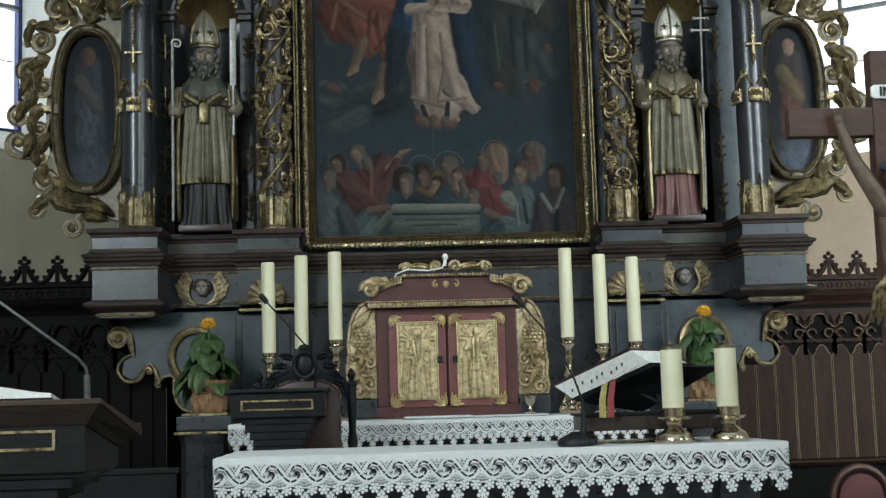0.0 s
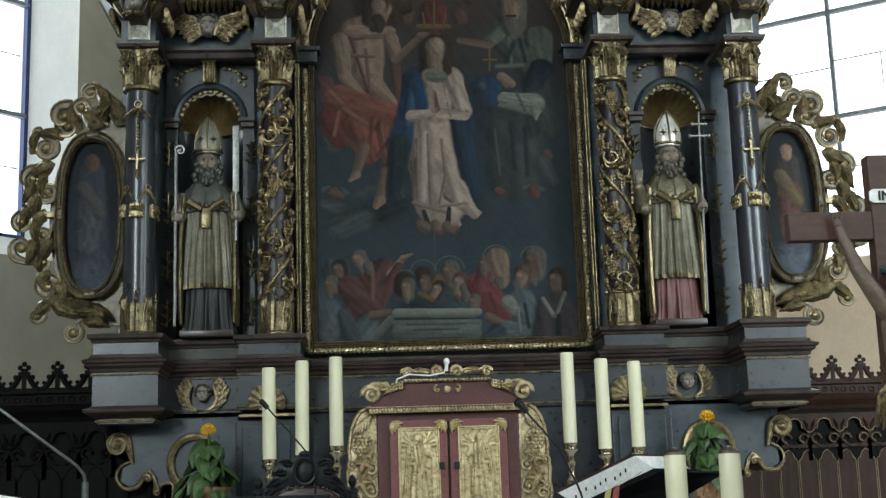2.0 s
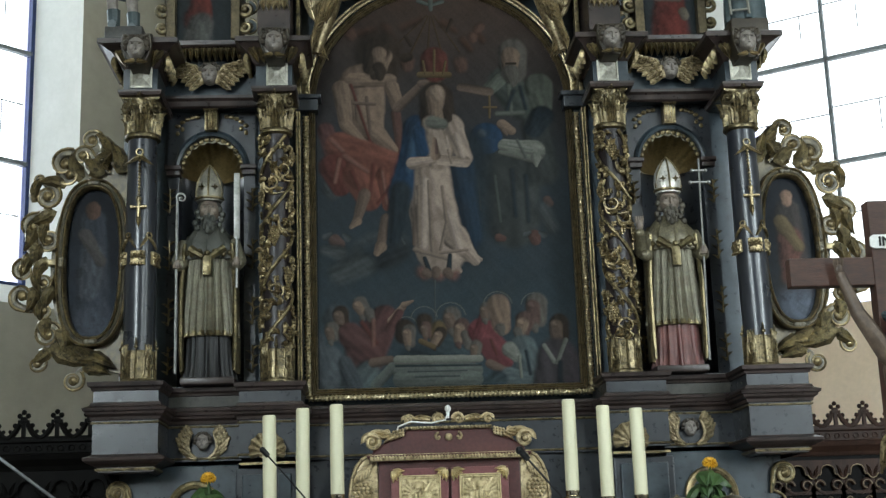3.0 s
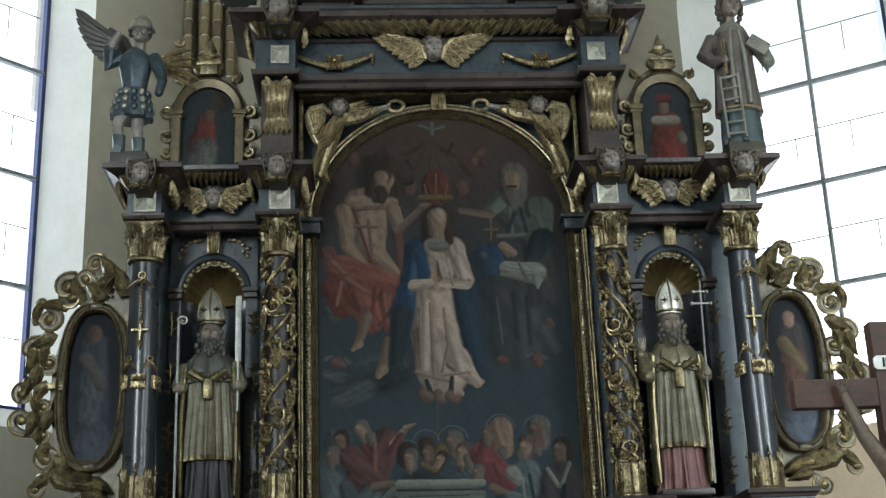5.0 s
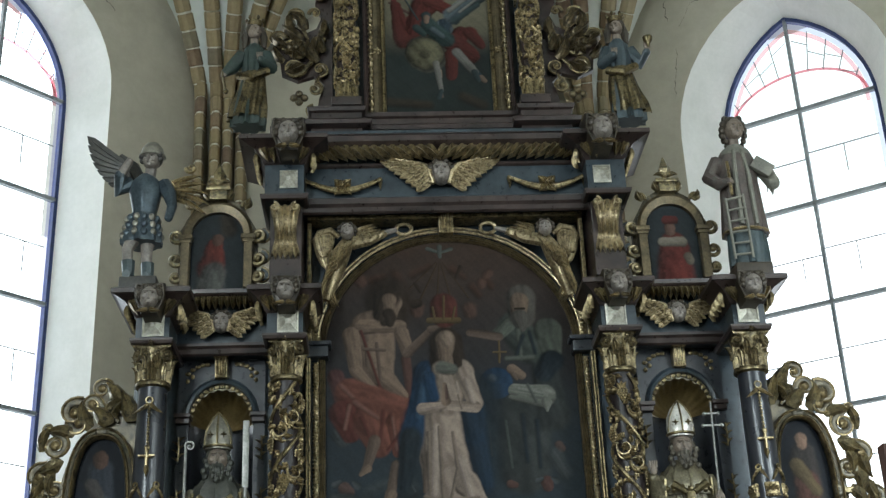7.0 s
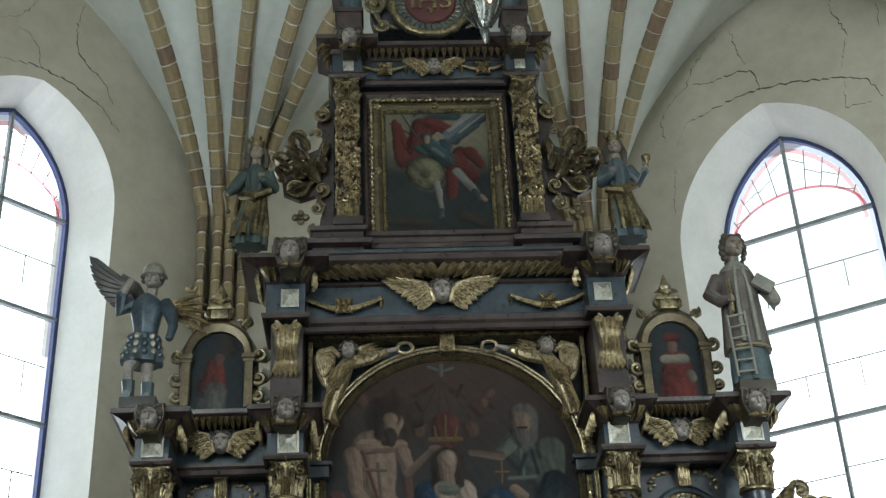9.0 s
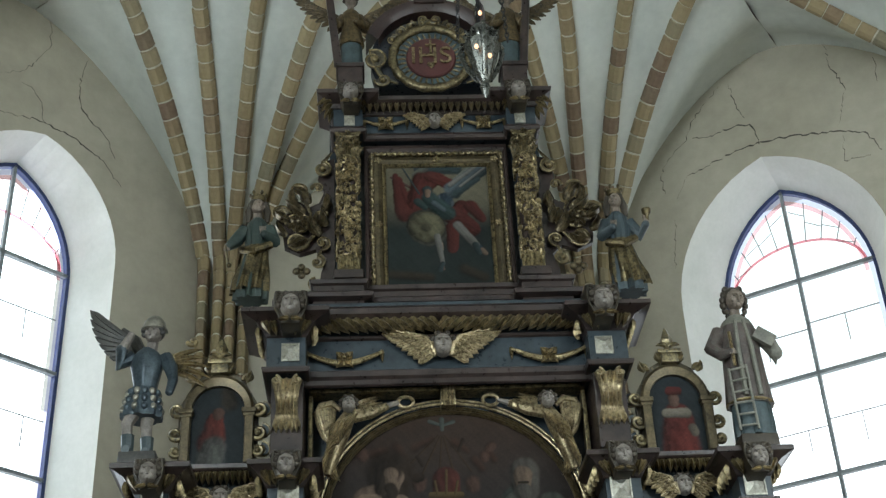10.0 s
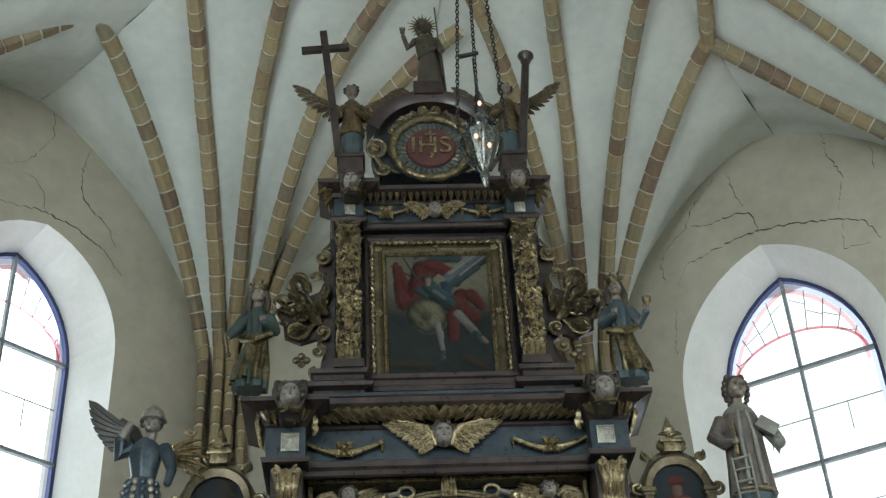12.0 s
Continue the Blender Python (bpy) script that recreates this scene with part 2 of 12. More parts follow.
def box(bm, x0, x1, y0, y1, z0, z1, bevel=0.0, mat=0, m=None):
    vs = [bm.verts.new((x, y, z)) for x in (x0, x1) for y in (y0, y1) for z in (z0, z1)]
    fs = [bm.faces.new([vs[i] for i in q]) for q in ((0, 1, 3, 2), (4, 6, 7, 5), (0, 4, 5, 1), (2, 3, 7, 6), (0, 2, 6, 4), (1, 5, 7, 3))]
    for f in fs:
        f.material_index = mat
    if m is not None:
        bmesh.ops.transform(bm, matrix=m, verts=vs)
    if bevel:
        es = list({e for f in fs for e in f.edges})
        r = bmesh.ops.bevel(bm, geom=es, offset=bevel, segments=2, affect="EDGES", profile=0.6)
        for f in r["faces"]:
            f.material_index = mat
        MADE.extend(r["verts"])
    else:
        MADE.extend(vs)
    return vs


def loft(bm, rings, closed=True, caps=True, mat=0):
    """Skin over rings of points with equal counts."""
    rows = [[bm.verts.new(p) for p in r] for r in rings]
    for r in rows:
        MADE.extend(r)
    n = len(rows[0])
    for a, b in zip(rows, rows[1:]):
        for i in range(n if closed else n - 1):
            j = (i + 1) % n
            f = bm.faces.new((a[i], a[j], b[j], b[i]))
            f.material_index = mat
    if caps and closed:
        for r in (rows[0], rows[-1]):
            f = bm.faces.new(r)
            f.material_index = mat
    return rows


def lathe(bm, profile, seg=20, c=(0, 0, 0), sx=1.0, sy=1.0, mat=0, a0=0.0, a1=360.0, wobble=None):
    """Turns (radius, height) pairs round the upright axis at c."""
    full = abs(a1 - a0) >= 359.9
    n = seg if full else seg + 1
    rings = []
    for r, z in profile:
        ring = []
        for i in range(n):
            a = radians(a0 + (a1 - a0) * i / seg)
            k = wobble(a, z) if wobble else 1.0
            ring.append((c[0] + sx * r * k * math.cos(a), c[1] + sy * r * k * math.sin(a), c[2] + z))
        rings.append(ring)
    return loft(bm, rings, full, full, mat)


def tube(bm, pts, radii, seg=8, mat=0, flat=1.0):
    """A round bar along points; flat squeezes it across y."""
    pts = [Vector(p) for p in pts]
    if isinstance(radii, (int, float)):
        radii = [radii] * len(pts)
    rings, side = [], None
    for i, p in enumerate(pts):
        d = (pts[min(i + 1, len(pts) - 1)] - pts[max(i - 1, 0)]).normalized()
        if side is None:
            ref = Vector((0, 1, 0)) if abs(d.y) < 0.9 else Vector((1, 0, 0))
            side = d.cross(ref).normalized()
        side = (side - d * side.dot(d)).normalized()
        up = side.cross(d)
        ring = []
        for k in range(seg):
            a = 2 * math.pi * k / seg
            v = side * math.cos(a) * radii[i] + up * math.sin(a) * radii[i]
            v.y *= flat
            ring.append(p + v)
        rings.append(ring)
    return loft(bm, rings, True, True, mat)


def prism(bm, path, z0, z1, mat=0):
    """An upright block over a plan outline."""
    return loft(bm, [[(x, y, z0) for x, y in path], [(x, y, z1) for x, y in path]], True, True, mat)


def outline(bm, pts, y0, y1, mat=0, round_edge=0.0, c=None):
    """A board cut to an outline in x and z, from y0 (front) to y1 (back), with a softened front edge."""
    cx = sum(p[0] for p in pts) / len(pts) if c is None else c[0]
    cz = sum(p[1] for p in pts) / len(pts) if c is None else c[1]
    rings = [[(x, y1, z) for x, z in pts]]
    if round_edge:
        def shrink(k):
            out = []
            n = len(pts)
            for i in range(n):
                a, p, b = Vector(pts[i - 1]), Vector(pts[i]), Vector(pts[(i + 1) % n])
                t = (b - a)
                t = t.normalized() if t.length > 1e-9 else Vector((1, 0))
                nrm = Vector((-t.y, t.x))
                if nrm.dot(Vector((cx, cz)) - p) < 0:
                    nrm = nrm
                out.append(p + nrm * k * SIGN[0])
            return out
        area = sum(pts[i - 1][0] * pts[i][1] - pts[i][0] * pts[i - 1][1] for i in range(len(pts)))
        SIGN = [1 if area > 0 else -1]
        e = round_edge
        rings.append([(x, y0 + e, z) for x, z in pts])
        rings.append([(p.x, y0 + 0.3 * e, p.y) for p in shrink(0.3 * e)])
        rings.append([(p.x, y0, p.y) for p in shrink(e)])
    else:
        rings.append([(x, y0, z) for x, z in pts])
    return loft(bm, rings, True, True, mat)


def moulding(bm, path, profile, mat=0, mats=None):
    """Sweeps a profile of (out, z) along a plan path that runs left to right; out is towards the nave, with mitred corners."""
    P = [Vector(p) for p in path]
    rows = []
    for i, p in enumerate(P):
        d0 = (p - P[i - 1]).normalized() if i else (P[1] - p).normalized()
        d1 = (P[i + 1] - p).normalized() if i < len(P) - 1 else d0
        n0, n1 = Vector((d0.y, -d0.x)), Vector((d1.y, -d1.x))
        b = (n0 + n1)
        b = b / max(0.25, (1 + n0.dot(n1)))
        rows.append([bm.verts.new((p.x + b.x * o, p.y + b.y * o, z)) for o, z in profile])
    for a, b in zip(rows, rows[1:]):
        for j in range(len(profile) - 1):
            f = bm.faces.new((a[j], b[j], b[j + 1], a[j + 1]))
            f.material_index = mats[j] if mats else mat
    for r in (rows[0], rows[-1]):
        try:
            bm.faces.new(r).material_index = mat
        except ValueError:
            pass
    return rows


def ball(bm, c, r, sx=1.0, sy=1.0, sz=1.0, u=12, v=8, mat=0, m=None):
    t = Matrix.Translation(c) @ (m or Matrix()) @ Matrix.Diagonal((sx * r, sy * r, sz * r, 1))
    rings = [[bm.verts.new(t @ Vector((math.sin(math.pi * j / v) * math.cos(2 * math.pi * i / u), math.sin(math.pi * j / v) * math.sin(2 * math.pi * i / u), math.cos(math.pi * j / v)))) for i in range(u)] for j in range(1, v)]
    top, low = bm.verts.new(t @ Vector((0, 0, 1))), bm.verts.new(t @ Vector((0, 0, -1)))
    fs = [bm.faces.new((a[i], a[(i + 1) % u], b[(i + 1) % u], b[i])) for a, b in zip(rings, rings[1:]) for i in range(u)]
    fs += [bm.faces.new((top, rings[0][(i + 1) % u], rings[0][i])) for i in range(u)] + [bm.faces.new((low, rings[-1][i], rings[-1][(i + 1) % u])) for i in range(u)]
    for f in fs:
        f.material_index = mat
    vs = [x for ring in rings for x in ring] + [top, low]
    MADE.extend(vs)
    return vs


def volute(bm, c, r, turns=1.6, width=0.02, start=0.0, spin=1, y=0.0, mat=0, rise=0.0, tail=None, seg=7, flat=1.0, grow=2.2, rim=None):
    """A carved scroll that winds in to its eye, with an optional tail of points leading into it; rim lays a thin raised line of that material on it."""
    pts, rad = [], []
    if tail:
        q0 = (c[0] + r * math.cos(radians(start)), c[1] + r * math.sin(radians(start)))
        way = list(tail) + [q0]
        for i in range(len(tail)):
            p0, p1, p2, p3 = way[max(0, i - 1)], way[i], way[i + 1], way[min(len(way) - 1, i + 2)]
            for j in range(4):
                t = j / 4
                w4 = (-0.5 * t + t * t - 0.5 * t ** 3, 1 - 2.5 * t * t + 1.5 * t ** 3, 0.5 * t + 2 * t * t - 1.5 * t ** 3, -0.5 * t * t + 0.5 * t ** 3)
                pts.append((sum(k * p[0] for k, p in zip(w4, (p0, p1, p2, p3))), y, sum(k * p[1] for k, p in zip(w4, (p0, p1, p2, p3)))))
                rad.append(width * (0.35 + 0.65 * (i + t) / len(tail)))
    n = max(10, int(16 * turns))
    for i in range(n + 1):
        k = i / n
        a = radians(start) + spin * 2 * math.pi * turns * k
        q = r * (1 - k) ** (1 / grow * 1.6) * 0.9 + r * 0.1
        pts.append((c[0] + q * math.cos(a), y - rise * k, c[1] + q * math.sin(a)))
        rad.append(width * (1 - 0.45 * k))
    tube(bm, pts, rad, seg, mat, flat)
    ball(bm, (c[0], y - rise, c[1]), width * 1.15, u=8, v=6, mat=mat if rim is None else rim)
    if rim is not None:
        side = []
        for i, p in enumerate(pts):
            a, b = pts[max(0, i - 1)], pts[min(len(pts) - 1, i + 1)]
            d = Vector((b[0] - a[0], 0, b[2] - a[2])).normalized()
            side.append((p[0] + spin * d.z * rad[i] * 0.75, p[1] - rad[i] * 0.75 * flat, p[2] - spin * d.x * rad[i] * 0.75))
        tube(bm, side, [w * 0.36 for w in rad], 5, rim)


def leaf(bm, base, angle, length, width, y=0.0, bulge=0.03, curl=0.0, lobes=3, mat=0, n=12):
    """An acanthus leaf: domed, lobed along its edge, with a sunk midrib, bending by curl degrees along its length."""
    rows = []
    x, z, a = base[0], base[1], radians(angle)
    for i in range(n + 1):
        k = i / n
        w = width * (math.sin(math.pi * min(1, 0.12 + 0.88 * k) ** 0.8)) * (0.78 + 0.22 * abs(math.cos(math.pi * lobes * k)))
        w = max(w, 0.002)
        nx, nz = -math.sin(a), math.cos(a)
        h = bulge * math.sin(math.pi * min(1.0, k * 1.05)) + 0.35 * bulge * k
        rows.append([(x + nx * w * s, y - h * hh, z + nz * w * s) for s, hh in ((-1, 0.1), (-0.55, 1.0), (0, 0.55), (0.55, 1.0), (1, 0.1))] + [(x, y + 0.012, z)])
        x += math.cos(a) * length / n
        z += math.sin(a) * length / n
        a += radians(curl) / n
    loft(bm, rows, True, True, mat)


def feather(bm, base, angle, length, width, y=0.0, bulge=0.02, curl=0.0, mat=0, n=7):
    """A carved feather: even in width with a rounded tip, a raised shaft and sunk edges."""
    rows = []
    x, z, a = base[0], base[1], radians(angle)
    for i in range(n + 1):
        k = i / n
        w = max(0.0015, width * (0.72 + 0.28 * min(1, 2.5 * k)) * math.sqrt(max(0.0, 1 - max(0.0, (k - 0.68) / 0.32) ** 2)))
        nx, nz = -math.sin(a), math.cos(a)
        h = bulge * (0.55 + 0.45 * math.sin(math.pi * k))
        rows.append([(x + nx * w * q, y - h * hh, z + nz * w * q) for q, hh in ((-1, 0.25), (-0.5, 0.72), (-0.12, 0.62), (0, 1.0), (0.12, 0.62), (0.5, 0.72), (1, 0.25))] + [(x, y + 0.012, z)])
        x += math.cos(a) * length / n
        z += math.sin(a) * length / n
        a += radians(curl) / n
    loft(bm, rows, True, True, mat)


def flower(bm, c, r, y, petals=6, mat=0, bulge=0.02):
    for i in range(petals):
        a = 360 * i / petals
        leaf(bm, c, a, r, r * 0.32, y, bulge, 0, 1, mat, 5)
    ball(bm, (c[0], y - bulge, c[1]), r * 0.28, u=8, v=6, mat=mat)


def rope(bm, a, b, r, mat=0, pitch=None):
    """A carved twisted cord from a to b."""
    a, b = Vector(a), Vector(b)
    L = (b - a).length
    pitch = pitch or r * 3.0
    n = max(4, int(L / (r * 0.8)))
    d = (b - a).normalized()
    ref = Vector((0, 1, 0))
    s = d.cross(ref).normalized()
    u = s.cross(d)
    rings = []
    for i in range(n + 1):
        p = a + d * (L * i / n)
        ring = []
        for k in range(10):
            t = 2 * math.pi * k / 10
            q = r * (1 + 0.42 * math.cos(2 * (t - 2 * math.pi * (L * i / n) / (2 * pitch))))
            ring.append(p + s * math.cos(t) * q + u * math.sin(t) * q)
        rings.append(ring)
    loft(bm, rings, True, True, mat)


def head(bm, c, r, flesh=0, hair=1, tilt=0.0, curls=True, turn=0.0, beard=False):
    """A carved head that faces the nave: skull, nose, brow, cheeks, mouth and hair."""
    m = Matrix.Translation(c) @ pose(0, 0, 0, -tilt, 0, turn)
    s = r / 0.1

    def put(p, q, sx, sy, sz, mat, u=10, v=8):
        vs = ball(bm, (0, 0, 0), q * s, sx, sy, sz, u, v, mat)
        bmesh.ops.transform(bm, matrix=m @ Matrix.Translation(Vector(p) * s), verts=vs)
    put((0, 0, 0), 0.1, 0.80, 0.85, 1.0, flesh, 14, 10)
    put((0, -0.03, -0.045), 0.062, 0.95, 0.95, 0.9, flesh, 10, 8)
    put((0, -0.088, -0.012), 0.016, 0.75, 1.2, 2.1, flesh, 8, 6)
    put((0, -0.072, 0.025), 0.04, 1.25, 0.55, 0.35, flesh, 10, 6)
    for q in (-1, 1):
        put((q * 0.037, -0.062, -0.022), 0.028, 1, 0.8, 1, flesh, 8, 6)
        put((q * 0.030, -0.080, 0.007), 0.0075, 1.4, 0.6, 0.7, hair, 6, 5)
    put((0, -0.083, -0.050), 0.012, 1.4, 0.6, 0.4, hair, 8, 5)
    put((0, -0.072, -0.082), 0.022, 1, 0.8, 0.8, flesh if not beard else hair, 8, 6)
    if beard:
        put((0, -0.055, -0.105), 0.062, 1.0, 0.65, 1.1, hair, 10, 8)
        put((0, -0.062, -0.155), 0.044, 0.95, 0.6, 1.3, hair, 8, 6)
        for i in range(14):
            a, b2 = 2.4 * i, i / 13
            put((0.052 * math.sin(a) * (1 - 0.4 * b2), -0.085 - 0.012 * math.cos(a), -0.075 - 0.12 * b2), 0.017, 0.9, 0.8, 1.5, hair, 6, 5)
        for i in range(10):
            q = -1 if i % 2 else 1
            put((q * (0.078 + 0.012 * (i % 3)), -0.01, 0.01 - 0.022 * i), 0.026, 1, 0.9, 1.1, hair, 6, 5)
    put((0, 0.03, 0.03), 0.104, 0.92, 0.85, 0.95, hair, 12, 8)
    if curls:
        for i in range(9):
            a = radians(-10 + 200 * i / 8)
            put((0.088 * math.cos(a), -0.008 - 0.02 * (i % 2), 0.012 + 0.085 * math.sin(a)), 0.03, 1, 0.9, 1, hair, 7, 5)


# ---- the apse and chancel ----
FAR = 1.13


def far(z):
    """Heights of the apse, scaled about the camera's eye: farther back, its view unchanged."""
    return 1.17 + (z - 1.17) * FAR


def far_plan(x, y):
    return Vector((EYE[0] + (x - EYE[0]) * FAR, EYE[1] + (y - EYE[1]) * FAR))


CORNER_L, CORNER_R = far_plan(-1.93, 1.55), far_plan(1.577, 1.90)
SHOULDER_L, SHOULDER_R = far_plan(-4.778, -1.399), far_plan(4.976, -0.393)
BACK_Y = -19.0


def pointed(c, half, z0, spring, top, n=10):
    """A pointed opening's outline in wall coordinates, from the lower left round to the lower right."""
    rise = top - spring
    r = (half * half + rise * rise) / (2 * half)
    pts = [(c - half, z0)]
    a1 = math.asin(min(1, rise / r))
    for i in range(n + 1):
        a = a1 * i / n
        pts.append((c - half + r * (1 - math.cos(a)), spring + r * math.sin(a)))
    return pts + [(2 * c - s, z) for s, z in reversed(pts[:-1])]


def cracked_plaster():
    """The beige wall's plaster with broad damp clouds and a few thin crack lines."""
    mat, nt, b = nodes_of("cracked_beige_plaster")
    col = ramp(nt, noise_tex(nt, 0.8, 5), [(0.3, (0.33, 0.30, 0.23)), (0.7, (0.46, 0.425, 0.34))])
    col = mix_rgb(nt, 0.25, col, ramp(nt, noise_tex(nt, 5, 6, 0.65), [(0.3, (0.3, 0.28, 0.22)), (0.7, (0.58, 0.54, 0.45))]))
    nt.links.new(col, b.inputs["Base Color"])
    b.inputs["Roughness"].default_value = 0.9
    bump(nt, b, noise_tex(nt, 22, 5), 0.25, 0.01)
    return mat


M_PLASTER = cracked_plaster()


def wall(name, a, b, label, opening=None, thick=0.9, height=11.6, category="wall"):
    """A wall from a to b in plan; opening: (centre, reveal half, glass half, sill, reveal spring, glass spring, reveal top, glass top)."""
    d = b - a
    length = d.length
    m = Matrix.Translation((a.x, a.y, 0)) @ Matrix.Rotation(math.atan2(d.y, d.x), 4, "Z")
    bm = bmesh.new()
    z0 = -0.6
    if not opening:
        box(bm, 0, length, 0, thick, z0, height)
        return solo(name, bm, M_PLASTER, label, category, kind="structure", at=m), m
    c, rh, gh, sill, rspring, spring, rtop, gtop = opening
    inner = pointed(c, rh, sill - 0.25, rspring, rtop)
    mid = pointed(c, gh, sill, spring, gtop)
    rect = [(0, z0), (length, z0), (length, height), (0, height)]
    outer = pointed(c, gh + 0.30, sill - 0.2, spring, gtop + 0.55)
    for y, hole in ((0.0, inner), (thick, outer)):
        vs = [bm.verts.new((s, y, z)) for s, z in rect]
        hs = [bm.verts.new((s, y, z)) for s, z in hole]
        es = [bm.edges.new((vs[i - 1], vs[i])) for i in range(4)] + [bm.edges.new((hs[i - 1], hs[i])) for i in range(len(hs))]
        bmesh.ops.triangle_fill(bm, edges=es, use_beauty=True)
    rings = [[(s, 0.0, z) for s, z in inner], [(s, 0.46, z) for s, z in mid], [(s, 0.54, z) for s, z in mid], [(s, thick, z) for s, z in outer]]
    loft(bm, rings, True, False, 1)
    box(bm, 0, length, 0, thick, height, height + 0.01)
    bmesh.ops.remove_doubles(bm, verts=bm.verts, dist=0.0005)
    ob = solo(name, bm, [M_PLASTER, M_REVEAL], label, category, kind="structure", smooth=False, at=m)
    return ob, m


OPEN_R = (1.915, 1.065, 0.78, 3.18, 7.38, 7.45, 8.78, 8.64)
OPEN_L = (2.615, 0.875, 0.71, 3.48, 7.58, 7.50, 8.61, 8.53)
BARS = (3.53, 4.54, 5.53, 6.545, 7.56)
wall_l, ML = wall("wall_apse_left", SHOULDER_L, CORNER_L, "beige plastered apse wall with a tall pointed window", OPEN_L)
wall("wall_apse_east", CORNER_L, CORNER_R, "beige plastered wall behind the altarpiece")
wall_r, MR = wall("wall_apse_right", CORNER_R, SHOULDER_R, "beige plastered apse wall with cracks and a pointed window", OPEN_R)
NAVE_L, NAVE_R = Vector((SHOULDER_L.x, BACK_Y)), Vector((SHOULDER_R.x, BACK_Y))
wall("wall_north", NAVE_L, SHOULDER_L, "plain plastered side wall of the church")
wall("wall_south", SHOULDER_R, NAVE_R, "plain plastered side wall of the church")
wall("wall_west", NAVE_R, NAVE_L, "plain plastered wall closing the church")


def window_fill(name, m, opening, label):
    """Leaded glazing: iron bars, a dark rim, a coloured border and milky panes."""
    c, rh, gh, sill, rspring, spring, rtop, gtop = opening
    win = thing(name, label, "window", kind="structure")
    win.matrix_world = m
    y = 0.50
    rim_o, rim_i = pointed(c, gh, sill, spring, gtop), pointed(c, gh - 0.035, sill + 0.03, spring, gtop - 0.045)
    bor_i = pointed(c, gh - 0.085, sill + 0.08, spring, gtop - 0.125)
    bm = bmesh.new()
    loft(bm, [[(s, y - 0.03, z) for s, z in rim_o], [(s, y - 0.03, z) for s, z in rim_i], [(s, y + 0.03, z) for s, z in rim_i], [(s, y + 0.03, z) for s, z in rim_o]], True, False)
    part("window_frame", bm, M_FRAMEBLUE, win, "dark blue iron window frame", False)
    n = len(rim_i)
    bm = bmesh.new()
    loft(bm, [[(s, y, z) for s, z in rim_i], [(s, y, z) for s, z in bor_i]], True, False)
    ob = part("border_glass", bm, M_GLASSBLUE, win, "pale blue border glass", False)
    ob.visible_shadow = False
    red_o, red_i = pointed(c, gh - 0.090, sill + 0.09, spring, gtop - 0.13, 14), pointed(c, gh - 0.132, sill + 0.125, spring, gtop - 0.185, 14)
    k0, k1 = 5, len(red_o) - 5
    bm = bmesh.new()
    loft(bm, [[(s, y - 0.004, z) for s, z in red_o[1:-1]], [(s, y - 0.004, z) for s, z in red_i[1:-1]]], False, False)
    ob = part("red_border_glass", bm, M_GLASSRED, win, "rose red strip of border glass", False)
    ob.visible_shadow = False
    # inner arc of red glass under the point
    ah, arch_base, arch_rise = gh - 0.095, BARS[-1] - 0.02, 0.44
    arc = [(c + ah * math.cos(radians(a)), arch_base + arch_rise * math.sin(radians(a))) for a in range(4, 177, 4)]
    bm = bmesh.new()
    tube(bm, [(s, y - 0.006, z) for s, z in arc], 0.015, 6)
    part("red_arc_glass", bm, M_GLASSRED, win, "rose red arc of glass", False).visible_shadow = False
    # milky field of panes, one to each square between the bars
    rows = [sill + 0.08] + [z for z in BARS if z > sill + 0.3] + [gtop]
    def half_at(z):
        if z <= spring:
            return gh - 0.085
        rise, hw = gtop - 0.125 - spring, gh - 0.085
        r = (hw * hw + rise * rise) / (2 * hw)
        q = r * r - (z - spring) ** 2
        return max(0.0, math.sqrt(max(q, 0)) - (r - hw))
    for z0, z1 in zip(rows, rows[1:]):
        for sgn in (-1, 1):
            bm = bmesh.new()
            zs = [z0 + (min(z1, gtop - 0.13) - z0) * i / 8 for i in range(9)]
            loft(bm, [[(c + sgn * 0.012, y, z), (c + sgn * max(0.014, half_at(z)), y, z)] for z in zs], False, False)
            ob = part("pane", bm, M_GLASS, win, "", False)
            ob.visible_shadow = False
    bm = bmesh.new()
    box(bm, c - 0.016, c + 0.016, y - 0.03, y + 0.02, sill, gtop - 0.03)
    part("mullion", bm, M_BARGLARE, win, "thin iron upright bar", False)
    for z in rows[1:-1]:
        bm = bmesh.new()
        box(bm, c - gh + 0.02, c + gh - 0.02, y - 0.03, y + 0.02, z - 0.018, z + 0.018)
        part("glazing_bar", bm, M_BARGLARE, win, "thin iron cross bar", False)
    # thin lead lines: one across each square with a short tie, and rays with ties above the arc
    bm = bmesh.new()
    rng = random.Random(5)
    for z0, z1 in zip(rows, rows[1:-1]):
        zz = (z0 + z1) / 2 if z1 - z0 < 1.1 else z1 - 0.5
        for sgn in (-1, 1):
            box(bm, c + (0.014 if sgn > 0 else 0.08 - gh), c + (gh - 0.08 if sgn > 0 else -0.014), y - 0.008, y + 0.004, zz - 0.0045 + 0.03 * sgn, zz + 0.0045 + 0.03 * sgn)
            s = c + sgn * (0.2 + 0.25 * rng.random())
            box(bm, s - 0.004, s + 0.004, y - 0.008, y + 0.004, zz - 0.26, zz + 0.03 * sgn)
    for i in range(-4, 5):
        if i == 0:
            continue
        u = i / 4.6
        s0 = c + ah * u
        z0 = arch_base + arch_rise * math.sqrt(1 - u * u)
        lean = 0.55 * u
        top = z0
        while abs(s0 + lean * (top - z0) - c) < half_at(top) and top < gtop - 0.14:
            top += 0.01
        tube(bm, [(s0, y - 0.004, z0), (s0 + lean * (top - z0), y - 0.004, top)], 0.0055, 5)
